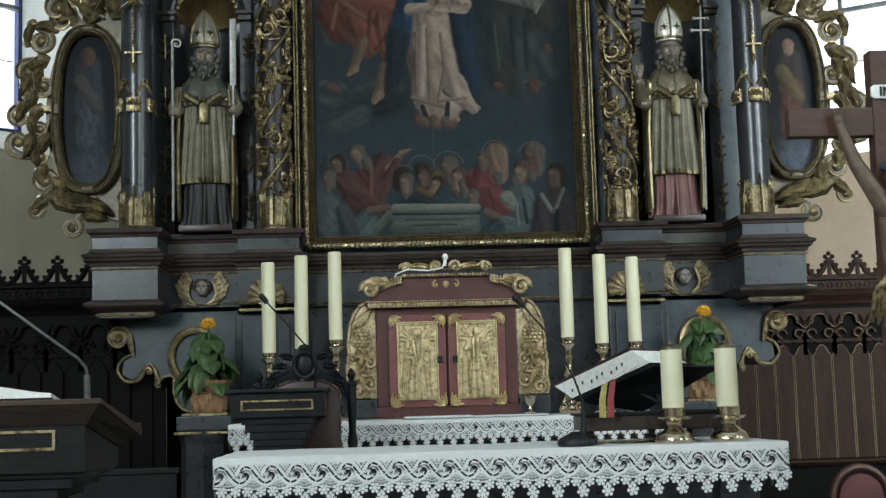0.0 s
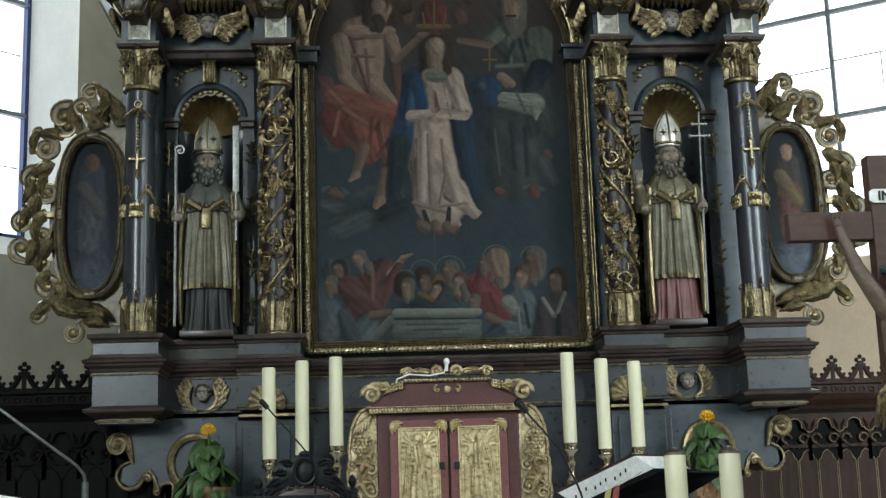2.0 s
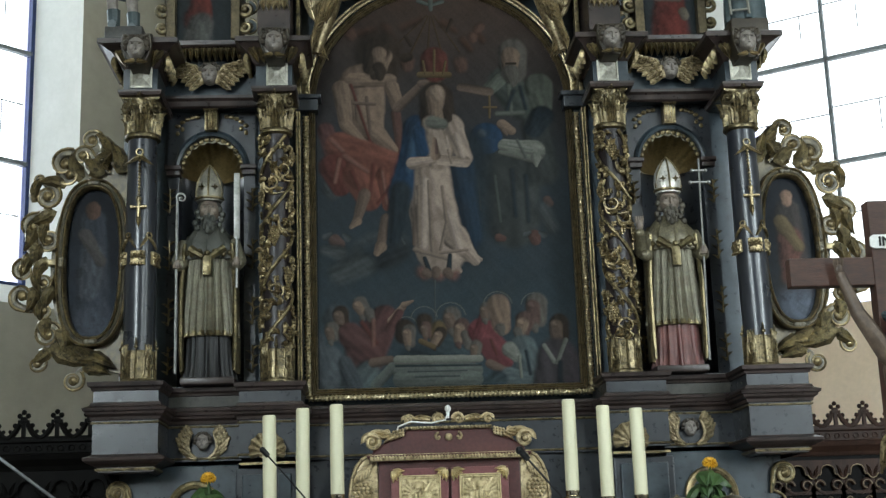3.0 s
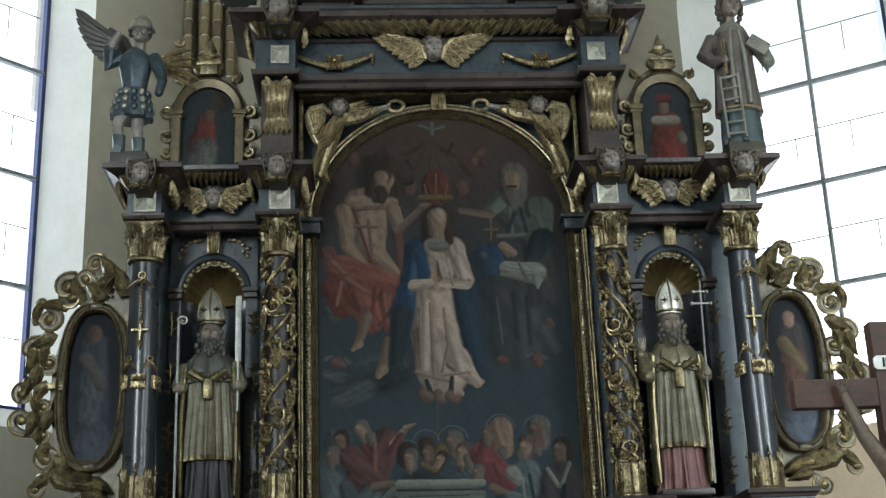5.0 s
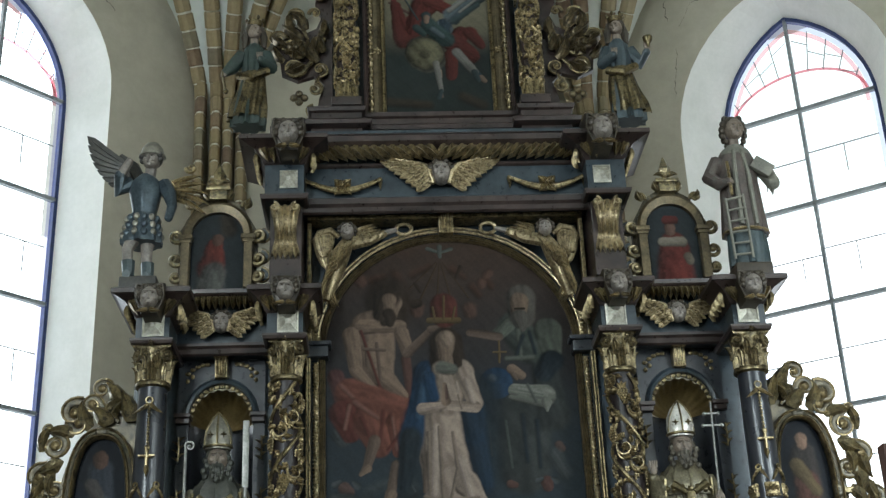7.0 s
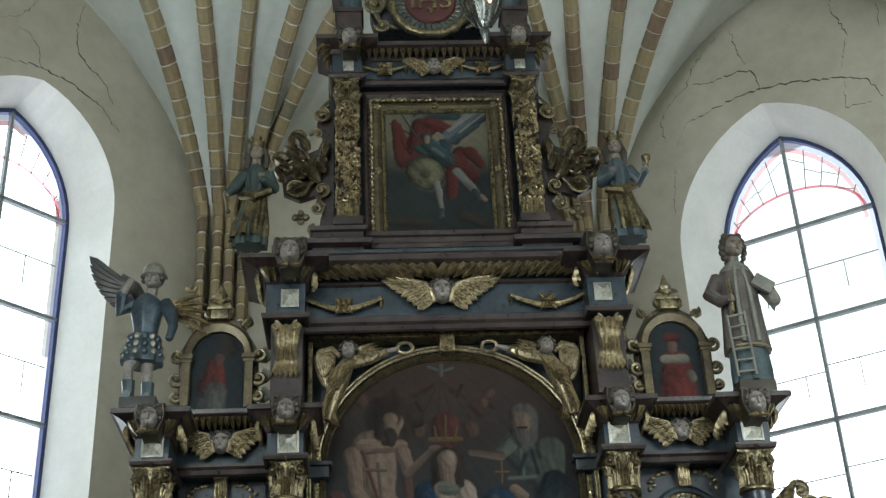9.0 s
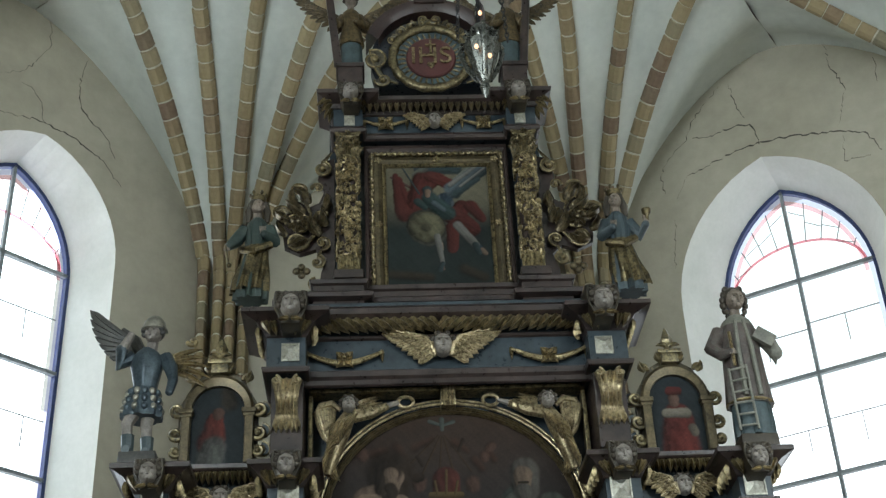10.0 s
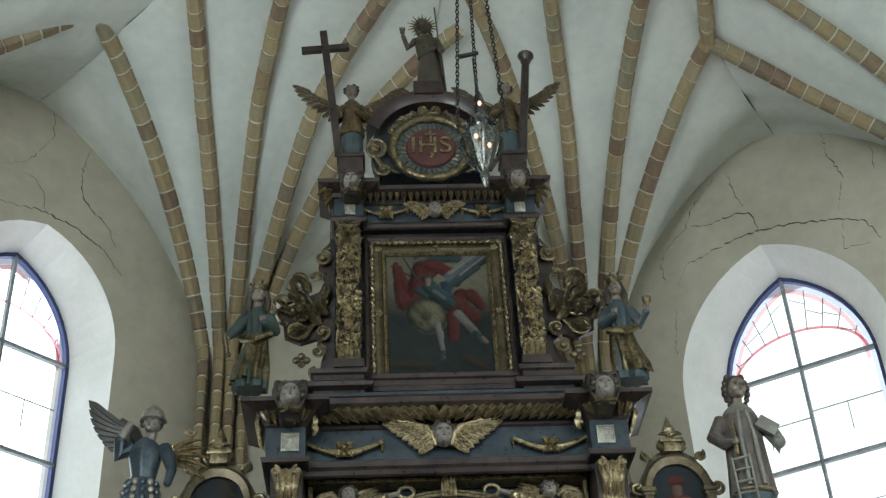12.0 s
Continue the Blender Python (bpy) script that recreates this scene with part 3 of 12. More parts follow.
        zm, step = z0 + (0.45 + 0.2 * (i % 2)) * (top - z0), (ah / 4.6) * (1 if i < 0 else -1)
        tube(bm, [(s0 + lean * (zm - z0), y - 0.004, zm), (s0 + lean * (zm - z0) + step, y - 0.004, min(zm + 0.10, top + 0.02))], 0.0045, 5)
    part("lead_line", bm, M_BARGLARE, win, "fine lead lines", False)
    return win


# Dark blue iron, its blue strengthened for the lens fringe beside bright glass.
M_FRAMEBLUE = surface("dark_blue_iron", (0.016, 0.026, 0.085), (0.035, 0.06, 0.17), 10, (0.4, 0.6))
# Bars and leads coloured pale grey to stand in for the window's glare.
M_BARGLARE = surface("glare_grey_iron", (0.16, 0.18, 0.19), (0.28, 0.30, 0.31), 10, (0.5, 0.7))
window_fill("window_1", ML, OPEN_L, "tall pointed leaded window with blue border glass")
window_fill("window_2", MR, OPEN_R, "tall pointed leaded window with red and blue border glass")

# thin layer below the second window's sill; its bright peach stands in for warm light
M_LITWALL = surface("lit_peach_wall", (0.66, 0.50, 0.35), (0.78, 0.62, 0.46), 1.2, (0.85, 0.95), bumps=0.15, fine=25, grain=0.12)
bm = bmesh.new()
box(bm, 0.02, OPEN_R[0] + 1.35, -0.006, 0.01, 0.0, OPEN_R[3] - 0.02)
solo("lit_wall_layer", bm, M_LITWALL, "thin peach-cream layer below a window, in place of warm light", "wall", kind="structure", smooth=False, at=MR)

# bright overcast distance outside both windows
for m, c in ((ML, OPEN_L[0]), (MR, OPEN_R[0])):
    bm = bmesh.new()
    box(bm, c - 14, c + 14, 9.0, 9.05, -6, 26)
    solo("backdrop", bm, M_SKY, "bright white overcast sky outside a window", "sky", kind="structure", smooth=False, at=m)

# ---- the fan vault between brick ribs ----
SPRING_Z, FAN, RISE, POWER = far(6.6), 3.0 * FAR, 2.5 * FAR, 1.6
SPRINGERS = [CORNER_L, CORNER_R, SHOULDER_L, SHOULDER_R, *[Vector((S.x, y)) for y in (-5.4, -10.2, -14.8, -19.0) for S in (SHOULDER_L, SHOULDER_R)]]


def fan_z(s):
    return SPRING_Z + RISE * (1 - (1 - min(s / FAN, 1.0)) ** POWER) ** (1 / POWER)


def wall_arch_z(s, right):
    """The higher, rounder arch that the vault draws on an apse wall, by the distance from the inner corner."""
    middle, half, rise = (2.15, 2.15, 2.45) if right else (2.40, 2.40, 2.33)
    q = min(1.0, abs(s - middle) / half)
    return 7.60 + rise * (1 - q ** POWER) ** (1 / POWER)


bm = bmesh.new()
for k, S in enumerate(SPRINGERS):
    step = 3
    rows = []
    for az in range(0, 361, step):
        u = Vector((math.cos(radians(az)), math.sin(radians(az))))
        smax = 8.5
        for T in SPRINGERS:
            if T is not S:
                q = (T - S).dot(u)
                if q > 1e-6:
                    smax = min(smax, (T - S).length_squared / (2 * q))
        row = []
        for i in range(15):
            s = smax * (i / 14) ** 1.5
            p = S + u * s
            z = fan_z(s)
            if k < 4:
                ref = {0: -134.0, 1: -34.0, 2: 46.0, 3: 146.0}[k]
                length = (SHOULDER_L - CORNER_L).length if k % 2 == 0 else (SHOULDER_R - CORNER_R).length
                along = s if k < 2 else length - s
                dev = abs((az - ref + 180) % 360 - 180)
                w = max(0.0, 1 - dev / 30.0)
                w = w * w * (3 - 2 * w)
                z = z * (1 - w) + max(z, wall_arch_z(along, k % 2 == 1)) * w
            web = 0.04 * (1 - abs(math.sin(radians(az * 12)))) * min(1, s)
            row.append((p.x, p.y, z + web))
        rows.append(row)
    loft(bm, rows, False, False)
bmesh.ops.remove_doubles(bm, verts=bm.verts, dist=0.002)
solo("ceiling", bm, M_VAULT, "pale limewashed fan vault with brick ribs", "vaulted ceiling", kind="structure")
# Unseen slab, added to stop light leaking in past the vault's edges.
bm = bmesh.new()
prism(bm, [(p.x, p.y) for p in (Vector((SHOULDER_L.x, BACK_Y)), SHOULDER_L, CORNER_L, CORNER_R, SHOULDER_R, Vector((SHOULDER_R.x, BACK_Y)))], 11.0, 11.2)
solo("roof", bm, M_DADOSHADE, "plain unseen roof added above the vault to keep light out", "roof", kind="structure", smooth=False)

# ---- floor ----
bm = bmesh.new()
box(bm, -6.6, 7, BACK_Y - 1, 4.5, -0.7, -0.36)
box(bm, -5.3, 5.7, -6.6, 4.4, -0.36, 0.0, 0.01)
box(bm, -5.3, 5.7, -6.95, -6.6, -0.36, -0.18, 0.01)
box(bm, -2.6, 2.6, -2.0, 0.4, 0.0, 0.14, 0.01)
solo("floor", bm, M_STONE, "grey stone floor with steps up to the altar", "floor", kind="structure")


def rib_path(S, az, s0, s1, n=40, low=None, spread=0.0, bend=0.0, end_z=None):
    """A rib on the fan: spread moves its foot sideways, bend turns its lower run, end_z is the height of a shared fork."""
    pts = []

    def at(s, z):
        a = radians(az + bend * max(0.0, 1 - s / s1))
        side = spread * max(0.0, 1 - s / 2.0)
        return Vector((S.x + math.cos(a) * s - math.sin(a) * side, S.y + math.sin(a) * s + math.cos(a) * side, z))
    if low is not None:
        for i in range(8):
            pts.append(at(s0, low + (fan_z(s0) - low) * i / 8))
    for i in range(n + 1):
        s = s0 + (s1 - s0) * (i / n) ** 1.4
        lift = (end_z - fan_z(s1)) * (s / s1) ** 3 if end_z is not None else 0.0
        pts.append(at(s, fan_z(s) + lift))
    return pts


def resample(pts, step):
    out, acc = [pts[0]], 0.0
    for a, b in zip(pts, pts[1:]):
        L = (b - a).length
        while acc + L >= step:
            a = a + (b - a) * ((step - acc) / max((b - a).length, 1e-9))
            out.append(a)
            L = (b - a).length
            acc = 0.0
        acc += L
    return out + [pts[-1]] if acc > 0.04 else out


def brick_mesh(length, w, depth):
    bm = bmesh.new()
    x = length / 2
    prof = [(-w / 2, 0), (-w / 2, -depth * 0.55), (-w * 0.28, -depth * 0.93), (0, -depth), (w * 0.28, -depth * 0.93), (w / 2, -depth * 0.55), (w / 2, 0)]
    e = 0.008
    loft(bm, [[(-x, a * 0.93, b * 0.95) for a, b in prof], [(-x + e, a, b) for a, b in prof], [(x - e, a, b) for a, b in prof], [(x, a * 0.93, b * 0.95) for a, b in prof]])
    return mesh_of("brick", bm, M_BRICK)


BRICKS = [brick_mesh(L, 0.146, 0.16) for L in (0.156, 0.161, 0.166)]


def rib(pts, name="vault_rib", foot=None):
    """A rib of moulded bricks on a mortar core; the bricks of a foot below that height are narrower."""
    p = resample(pts, 0.178)
    ob = None
    rng = random.Random(int(abs(pts[-1].x * 971 + pts[-1].y * 313)))
    core, rings, bricks = bmesh.new(), [], []
    for a, b in zip(p, p[1:]):
        d = (b - a).normalized()
        up = Vector((0, 0, 1)) if abs(d.z) < 0.97 else (Vector((a.x, a.y, 0)) - Vector((EYE[0], EYE[1], 0))).normalized()
        side = up.cross(d).normalized()
        up = d.cross(side)
        m = Matrix((d, side, up)).transposed().to_4x4()
        slim = 1.0 if foot is None else 0.70 + 0.30 * min(1.0, max(0.0, ((a.z + b.z) / 2 - foot) / 1.2))
        m.translation = (a + b) / 2 + up * 0.05
        bricks.append((m, slim))
        for end in (a, b):
            rings.append([end + up * (0.05 + v) + side * w * slim for w, v in ((-0.060, 0.02), (-0.064, -0.08), (-0.038, -0.138), (0, -0.150), (0.038, -0.138), (0.064, -0.08), (0.060, 0.02))])
    loft(core, rings)
    ob = solo(name, core, M_MORTAR, "slender vault rib of ochre and brown bricks", "vault rib", kind="structure", group="ribs of the vault")
    for m, slim in bricks:
        br = new("brick", BRICKS[rng.randrange(3)])
        br.parent = ob
        br.matrix_basis = m @ pose(0, 0, 0, rng.uniform(-2, 2), rng.uniform(-1, 1), rng.uniform(-1.5, 1.5)) @ Matrix.Diagonal((1, slim, 1, 1))
    return ob


def build_ribs():
    foot = far(5.0)
    for az, s1, spread in ((-107.5, 2.95, 0.0), (-89.3, 4.75, 0.10), (-74.0, 4.75, 0.17), (-58.5, 4.75, 0.28), (-44.5, 3.5, 0.29)):
        rib(rib_path(CORNER_L, az, 0.20, s1, low=foot, spread=spread), foot=7.3)
    for az, s1, spread in ((-71.3, 2.88, 0.0), (-86.3, 4.75, 0.0), (-101.5, 4.75, -0.12), (-113.0, 4.75, -0.13), (-134.0, 3.4, -0.15)):
        rib(rib_path(CORNER_R, az, 0.20, s1, low=foot, spread=spread), foot=7.3)
    # ribs from the shoulders meet the outer ones in two forks, and a short rib rises from each
    for C, S, az, s1, bend, rise in ((CORNER_R, SHOULDER_R, -71.3, 2.88, -24.0, -104.0), (CORNER_L, SHOULDER_L, -107.5, 2.95, 8.0, -78.0)):
        u = Vector((math.cos(radians(az)), math.sin(radians(az))))
        q = C + u * s1
        v = q - S
        rib(rib_path(S, math.degrees(math.atan2(v.y, v.x)), 0.3, v.length, bend=bend, end_z=fan_z(s1)))
        w = Vector((math.cos(radians(rise)), math.sin(radians(rise))))
        rib([Vector((q.x + w.x * t, q.y + w.y * t, fan_z(s1) + 0.10 * min(t, 1.0))) for t in (0, 0.5, 1.0, 1.5, 2.0)])
    rib(rib_path(SHOULDER_R, -157.0, 0.3, 4.7, bend=-10.0))


# ---- light of the apse windows, and added fill from the nave ----
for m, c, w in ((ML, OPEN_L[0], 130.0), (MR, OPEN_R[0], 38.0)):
    sky_or_fill_light(m @ Vector((c, 1.5, 5.9)), m @ Vector((c, -4.0, 5.9)), 2.4, 6.4, w)
# Fill lamps added against the side walls, where no windows are built.
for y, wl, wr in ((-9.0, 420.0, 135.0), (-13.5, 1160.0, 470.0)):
    sky_or_fill_light((SHOULDER_L.x + 0.05, y, 5.6), (1.0, y + 4.5, 5.6), 1.5, 4.6, wl)
    sky_or_fill_light((SHOULDER_R.x - 0.05, y, 5.6), (0, y + 4.5, 4.4), 1.5, 4.6, wr)

# Added narrow fill, aimed to brighten the right apse wall and panelling.
sky_or_fill_light((SHOULDER_R.x - 0.05, -5.6, 3.6), (3.4, 1.0, 2.0), 1.5, 4.4, 175.0).data.spread = radians(95)

# ---- cracks in the plaster ----
M_CRACK = surface("crack_shadow", (0.05, 0.045, 0.035), (0.10, 0.09, 0.075), 20, (0.9, 0.95))


def crack(parent, pts, width):
    """A thin open crack that wanders between the given places on a wall's face."""
    rng = random.Random(int(pts[0][0] * 100 + pts[0][1] * 1000))
    line = []
    for (a, b), (c, d) in zip(pts, pts[1:]):
        n = max(3, int(math.hypot(c - a, d - b) / 0.035))
        for i in range(n):
            t = i / n
            line.append((a + (c - a) * t + rng.uniform(-0.014, 0.014), b + (d - b) * t + rng.uniform(-0.014, 0.014)))
    line.append(pts[-1])
    bm = bmesh.new()
    N = len(line)
    rows = []
    for i, (a, b) in enumerate(line):
        w = width * (0.35 + 0.65 * math.sin(math.pi * min(0.97, max(0.05, i / N)))) * rng.uniform(0.5, 1.3)
        rows.append([(a - w * 0.7, -0.003, b - w * 0.7), (a + w * 0.7, -0.003, b + w * 0.7)])
    loft(bm, rows, False, False)
    return part("crack", bm, M_CRACK, parent, "thin dark plaster crack", False)


for pts, w in (([(1.64, 9.82), (1.45, 9.67), (1.25, 9.49), (1.18, 9.3), (1.04, 9.21), (0.89, 9.09), (0.84, 8.93), (0.86, 8.74)], 0.009),
               ([(0.99, 8.65), (1.11, 8.85), (1.41, 8.91), (1.67, 8.95), (1.91, 8.95), (2.09, 8.93), (2.38, 8.86), (2.71, 8.76), (2.97, 8.64), (3.07, 8.39)], 0.011),
               ([(1.25, 9.3), (1.44, 9.24), (1.73, 9.26), (1.87, 9.21), (1.93, 9.03), (1.93, 8.93)], 0.009),
               ([(1.73, 9.79), (1.77, 9.49), (1.83, 9.31)], 0.006), ([(2.78, 9.87), (2.79, 9.54), (2.88, 9.24), (2.81, 9.02), (2.72, 8.81)], 0.006),
               ([(2.75, 8.7), (2.7, 8.41), (2.96, 8.37)], 0.005), ([(3.22, 9.48), (3.19, 9.17)], 0.005), ([(0.92, 8.39), (0.84, 7.84)], 0.005)):
    crack(wall_r, pts, w)
for pts, w in (([(2.95, 9.69), (2.89, 9.43), (2.93, 9.1), (3.07, 9.0), (3.25, 8.91), (3.37, 8.71)], 0.008),
               ([(2.04, 9.01), (2.31, 9.2), (2.46, 9.45), (2.53, 9.64), (2.49, 9.99)], 0.006),
               ([(2.1, 8.62), (2.45, 8.71), (2.6, 8.73), (2.88, 8.73), (3.22, 8.64), (3.47, 8.43)], 0.009),
               ([(2.3, 9.06), (2.4, 9.05), (2.51, 8.94), (2.57, 8.74)], 0.005)):
    crack(wall_l, pts, w)

# ---- the altarpiece ----
altar = thing("altarpiece", "tall baroque altarpiece of black wood with gilded carving", "altarpiece")


def mirror_path(half):
    """A plan path from the left end to the middle, completed by its mirror image."""
    return half + [(-x, y) for x, y in reversed(half)]


LOWER = mirror_path([(-2.19, 0.12), (-2.19, -0.58), (-1.80, -0.58), (-1.80, -0.20), (-1.335, -0.20), (-1.335, -0.40), (-0.955, -0.40), (-0.955, -0.10)])

# predella: two stepped sides and a lower middle under the painting
HALF = LOWER[:8]
SIDES = (HALF, [(-x, y) for x, y in reversed(HALF)])
OUTER = ([(-2.19, 0.12), (-2.19, -0.58), (-1.80, -0.58), (-1.80, -0.21)], [(1.80, -0.21), (1.80, -0.58), (2.19, -0.58), (2.19, 0.12)])
for side in SIDES:
    bm = bmesh.new()
    prism(bm, side + [(side[-1][0], 0.12)] if side is HALF else [(side[0][0], 0.12)] + side, 1.82, 2.275)
    part("predella", bm, M_BLACK, altar, "black wooden predella with stepped pedestals", False)
    bm = bmesh.new()
    moulding(bm, side, [(0, 2.228), (0.010, 2.232), (0.014, 2.246), (0.030, 2.256), (0.034, 2.280), (0.0, 2.288)])
    part("upper_moulding", bm, M_EDGE, altar, "dark brown stepped moulding", False)
bm = bmesh.new()
box(bm, -0.953, 0.953, -0.098, 0.12, 1.82, 2.150)
part("predella_middle", bm, M_BLACK, altar, "black board under the painting", False)
bm = bmesh.new()
moulding(bm, LOWER, [(0, 2.050), (0.012, 2.054), (0.016, 2.072), (0.036, 2.086), (0.040, 2.100), (0.052, 2.106), (0.056, 2.122), (0.020, 2.138), (0.012, 2.156), (0, 2.160)])
part("middle_moulding", bm, M_EDGE, altar, "dark brown stepped moulding", False)
for z in (2.036, 1.838):
    bm = bmesh.new()
    moulding(bm, LOWER, [(0, z - 0.006), (0.010, z - 0.004), (0.012, z + 0.004), (0, z + 0.008)])
    part("gilt_fillet", bm, M_GOLDDARK, altar, "thin dull gilt fillet", False)
for side in OUTER:
    bm = bmesh.new()
    moulding(bm, side, [(-0.06, 1.735), (-0.03, 1.745), (-0.03, 1.775), (0.0, 1.785), (0.03, 1.800), (0.045, 1.812), (0.048, 1.828), (0.012, 1.842), (0, 1.850)])
    part("lower_moulding", bm, M_EDGE, altar, "dark brown base moulding", False)
    bm = bmesh.new()
    moulding(bm, side, [(-0.03, 1.752), (-0.018, 1.755), (-0.016, 1.766), (-0.03, 1.770)])
    part("gilt_fillet", bm, M_GOLDDARK, altar, "thin dull gilt fillet", False)
# grey weathered board between the pedestals, under each statue
M_WORNBOARD = surface("weathered_grey_board", (0.030, 0.030, 0.026), (0.075, 0.070, 0.056), 9, (0.5, 0.7), stain=(0.02, 0.018, 0.014))
for sgn in (-1, 1):
    bm = bmesh.new()
    box(bm, min(sgn * 1.345, sgn * 1.795), max(sgn * 1.345, sgn * 1.795), -0.207, -0.19, 2.162, 2.226)
    part("weathered_board", bm, M_WORNBOARD, altar, "grey weathered board", False)

# back boards of the lower and upper storeys
for x0, x1, y0, y1, z0, z1 in ((-1.74, 1.74, 0.14, 0.30, 0.0, 1.75), (-2.15, 2.15, 0.145, 0.30, 1.75, 2.25), (-2.15, -1.83, 0.0, 0.1, 2.28, 4.6), (1.83, 2.15, 0.0, 0.1, 2.28, 4.6), (-1.33, -0.92, 0.0, 0.1, 2.28, 4.6), (0.92, 1.33, 0.0, 0.1, 2.28, 4.6), (-1.25, 1.25, 0.104, 0.2, 4.2, 5.9), (-0.9, 0.9, 0.06, 0.1, 2.28, 5.3), (-0.84, 0.84, 0.02, 0.14, 5.85, 7.9)):
    bm = bmesh.new()
    box(bm, x0, x1, y0, y1, z0, z1)
    part("back_board", bm, M_BLUEBLACK, altar, "blue-black board behind the carving", False)

# side entablatures over the niches: a recessed frieze between two blocks that stand forward over the columns
M_LEAFROW = surface("worn_leaf_row_gilding", (0.06, 0.046, 0.024), (0.36, 0.28, 0.145), 10, (0.26, 0.48), metal=0.65, stain=(0.03, 0.024, 0.015), bump_d=0.006)


def entablature_block(xc, half, yf, z0, z1, flare, body, side=1):
    """A block over a column: a thin architrave, a square body and a cornice that flares out over carved leaves."""
    path = [(xc - half, 0.1), (xc - half, yf), (xc + half, yf), (xc + half, 0.1)]
    bm = bmesh.new()
    prism(bm, path, z0, z1 - 0.01)
    block = part("entablature_block", bm, body, altar, "blue-black block over a column", False)
    bm = bmesh.new()
    moulding(bm, path, [(0, z0 - 0.012), (0.022, z0 - 0.008), (0.030, z0 + 0.012), (0.030, z0 + 0.026), (0, z0 + 0.034)])
    part("architrave", bm, M_EDGE, block, "", False)
    h = 0.17
    bm = bmesh.new()
    moulding(bm, path, [(0.0, z1 - h), (0.012, z1 - h + 0.01), (0.030, z1 - h + 0.05), (0.070, z1 - h + 0.095), (flare - 0.02, z1 - 0.048), (flare, z1 - 0.044), (flare, z1 - 0.012), (flare - 0.02, z1), (-half * 0.4, z1 + 0.004)])
    part("cornice", bm, M_EDGE, block, "dark brown flared cornice", False)
    for i in range(6):
        u = (i - 2.5) / 3.2
        if abs(u) > 0.4:
            bm = bmesh.new()
            leaf(bm, (xc + u * (half + 0.07), z1 - 0.050), -90 - u * 30, 0.135, 0.034, yf - 0.062, 0.035, 0, 1, 0, 7)
            part("cornice_leaf", bm, M_LEAFROW, block)
    for i in range(4):
        for q in (-1, 1):
            bm = bmesh.new()
            placed(bm, Matrix.Translation((xc + q * (half + 0.05), yf + 0.02 + 0.09 * i, z1 - 0.055)) @ Matrix.Rotation(radians(90 * q), 4, "Z"), lambda: leaf(bm, (0, 0), -90, 0.125, 0.034, 0.0, 0.03, 0, 1, 0, 7))
            part("cornice_leaf", bm, M_LEAFROW, block)
    return block


def placed(bm, m, build):
    """Builds into bm and moves what was built by m."""
    n0 = len(MADE)
    build()
    bmesh.ops.transform(bm, matrix=m, verts=MADE[n0:])


for sgn in (-1, 1):
    x0, x1 = (1.20, 1.90)
    path = [(min(sgn * x0, sgn * x1), -0.20), (max(sgn * x0, sgn * x1), -0.20)]
    bm = bmesh.new()
    box(bm, path[0][0], path[1][0], -0.20, 0.1, 4.17, 4.60)
    part("frieze", bm, M_BLUEBLACK, altar, "", False)
    bm = bmesh.new()
    moulding(bm, path, [(0, 4.15), (0.02, 4.16), (0.03, 4.19), (0.05, 4.205), (0.05, 4.225), (0, 4.24)])
    moulding(bm, path, [(0.02, 4.535), (0.09, 4.555), (0.10, 4.565), (0.105, 4.592), (0.08, 4.60), (-0.1, 4.604)])
    part("cornice", bm, M_EDGE, altar, "dark brown moulded cornice", False)
    for i in range(13):
        bm = bmesh.new()
        leaf(bm, (sgn * (1.31 + 0.48 * i / 12), 4.555), -90, 0.10, 0.026, -0.27, 0.045, 0, 1, 0, 6)
        part("gadroon", bm, M_LEAFROW, altar)
    entablature_block(sgn * 1.955, 0.108, -0.53, 4.132, 4.475, 0.145, M_BLUEBLACK)
    entablature_block(sgn * 1.112, 0.118, -0.41, 4.190, 4.535, 0.125, M_BLUEBLACK)

# upper entablature under the top picture
UPPER = [(-1.06, -0.22), (1.06, -0.22)]
bm = bmesh.new()
box(bm, -1.06, 1.06, -0.22, 0.1, 5.22, 5.84)
part("upper_entablature", bm, M_BLUEBLACK, altar, "blue-green black upper entablature", False)
bm = bmesh.new()
moulding(bm, UPPER, [(0, 5.17), (0.02, 5.18), (0.03, 5.21), (0.05, 5.23), (0.055, 5.27), (0.02, 5.29), (0, 5.30)])
moulding(bm, UPPER, [(0, 5.53), (0.02, 5.54), (0.03, 5.555), (0, 5.565)])
moulding(bm, UPPER, [(0.04, 5.645), (0.10, 5.67), (0.125, 5.685), (0.13, 5.725), (0.11, 5.74), (0.06, 5.78), (-0.1, 5.86)])
part("upper_cornice", bm, M_EDGE, altar, "dark brown projecting cornice", False)
for sgn in (-1, 1):
    entablature_block(sgn * 1.125, 0.135, -0.40, 5.215, 5.645, 0.17, M_BLUEBLACK)
    bm = bmesh.new()
    box(bm, sgn * 1.125 - 0.12, sgn * 1.125 + 0.12, -0.24, 0.1, 5.645 - 0.02, 5.88, 0.01)
    part("statue_plinth", bm, M_EDGE, altar, "dark plinth under a statue", False)
TOPBASE = [(-0.95, 0.1), (-0.95, -0.22), (-0.58, -0.22), (-0.58, -0.12), (0.58, -0.12), (0.58, -0.22), (0.95, -0.22), (0.95, 0.1)]
bm = bmesh.new()
prism(bm, TOPBASE, 5.84, 6.03)
moulding(bm, TOPBASE, [(0, 5.86), (0.06, 5.87), (0.07, 5.90), (0.03, 5.93), (0, 5.94)])
moulding(bm, TOPBASE, [(0, 5.99), (0.02, 6.0), (0.03, 6.03), (0, 6.04)])
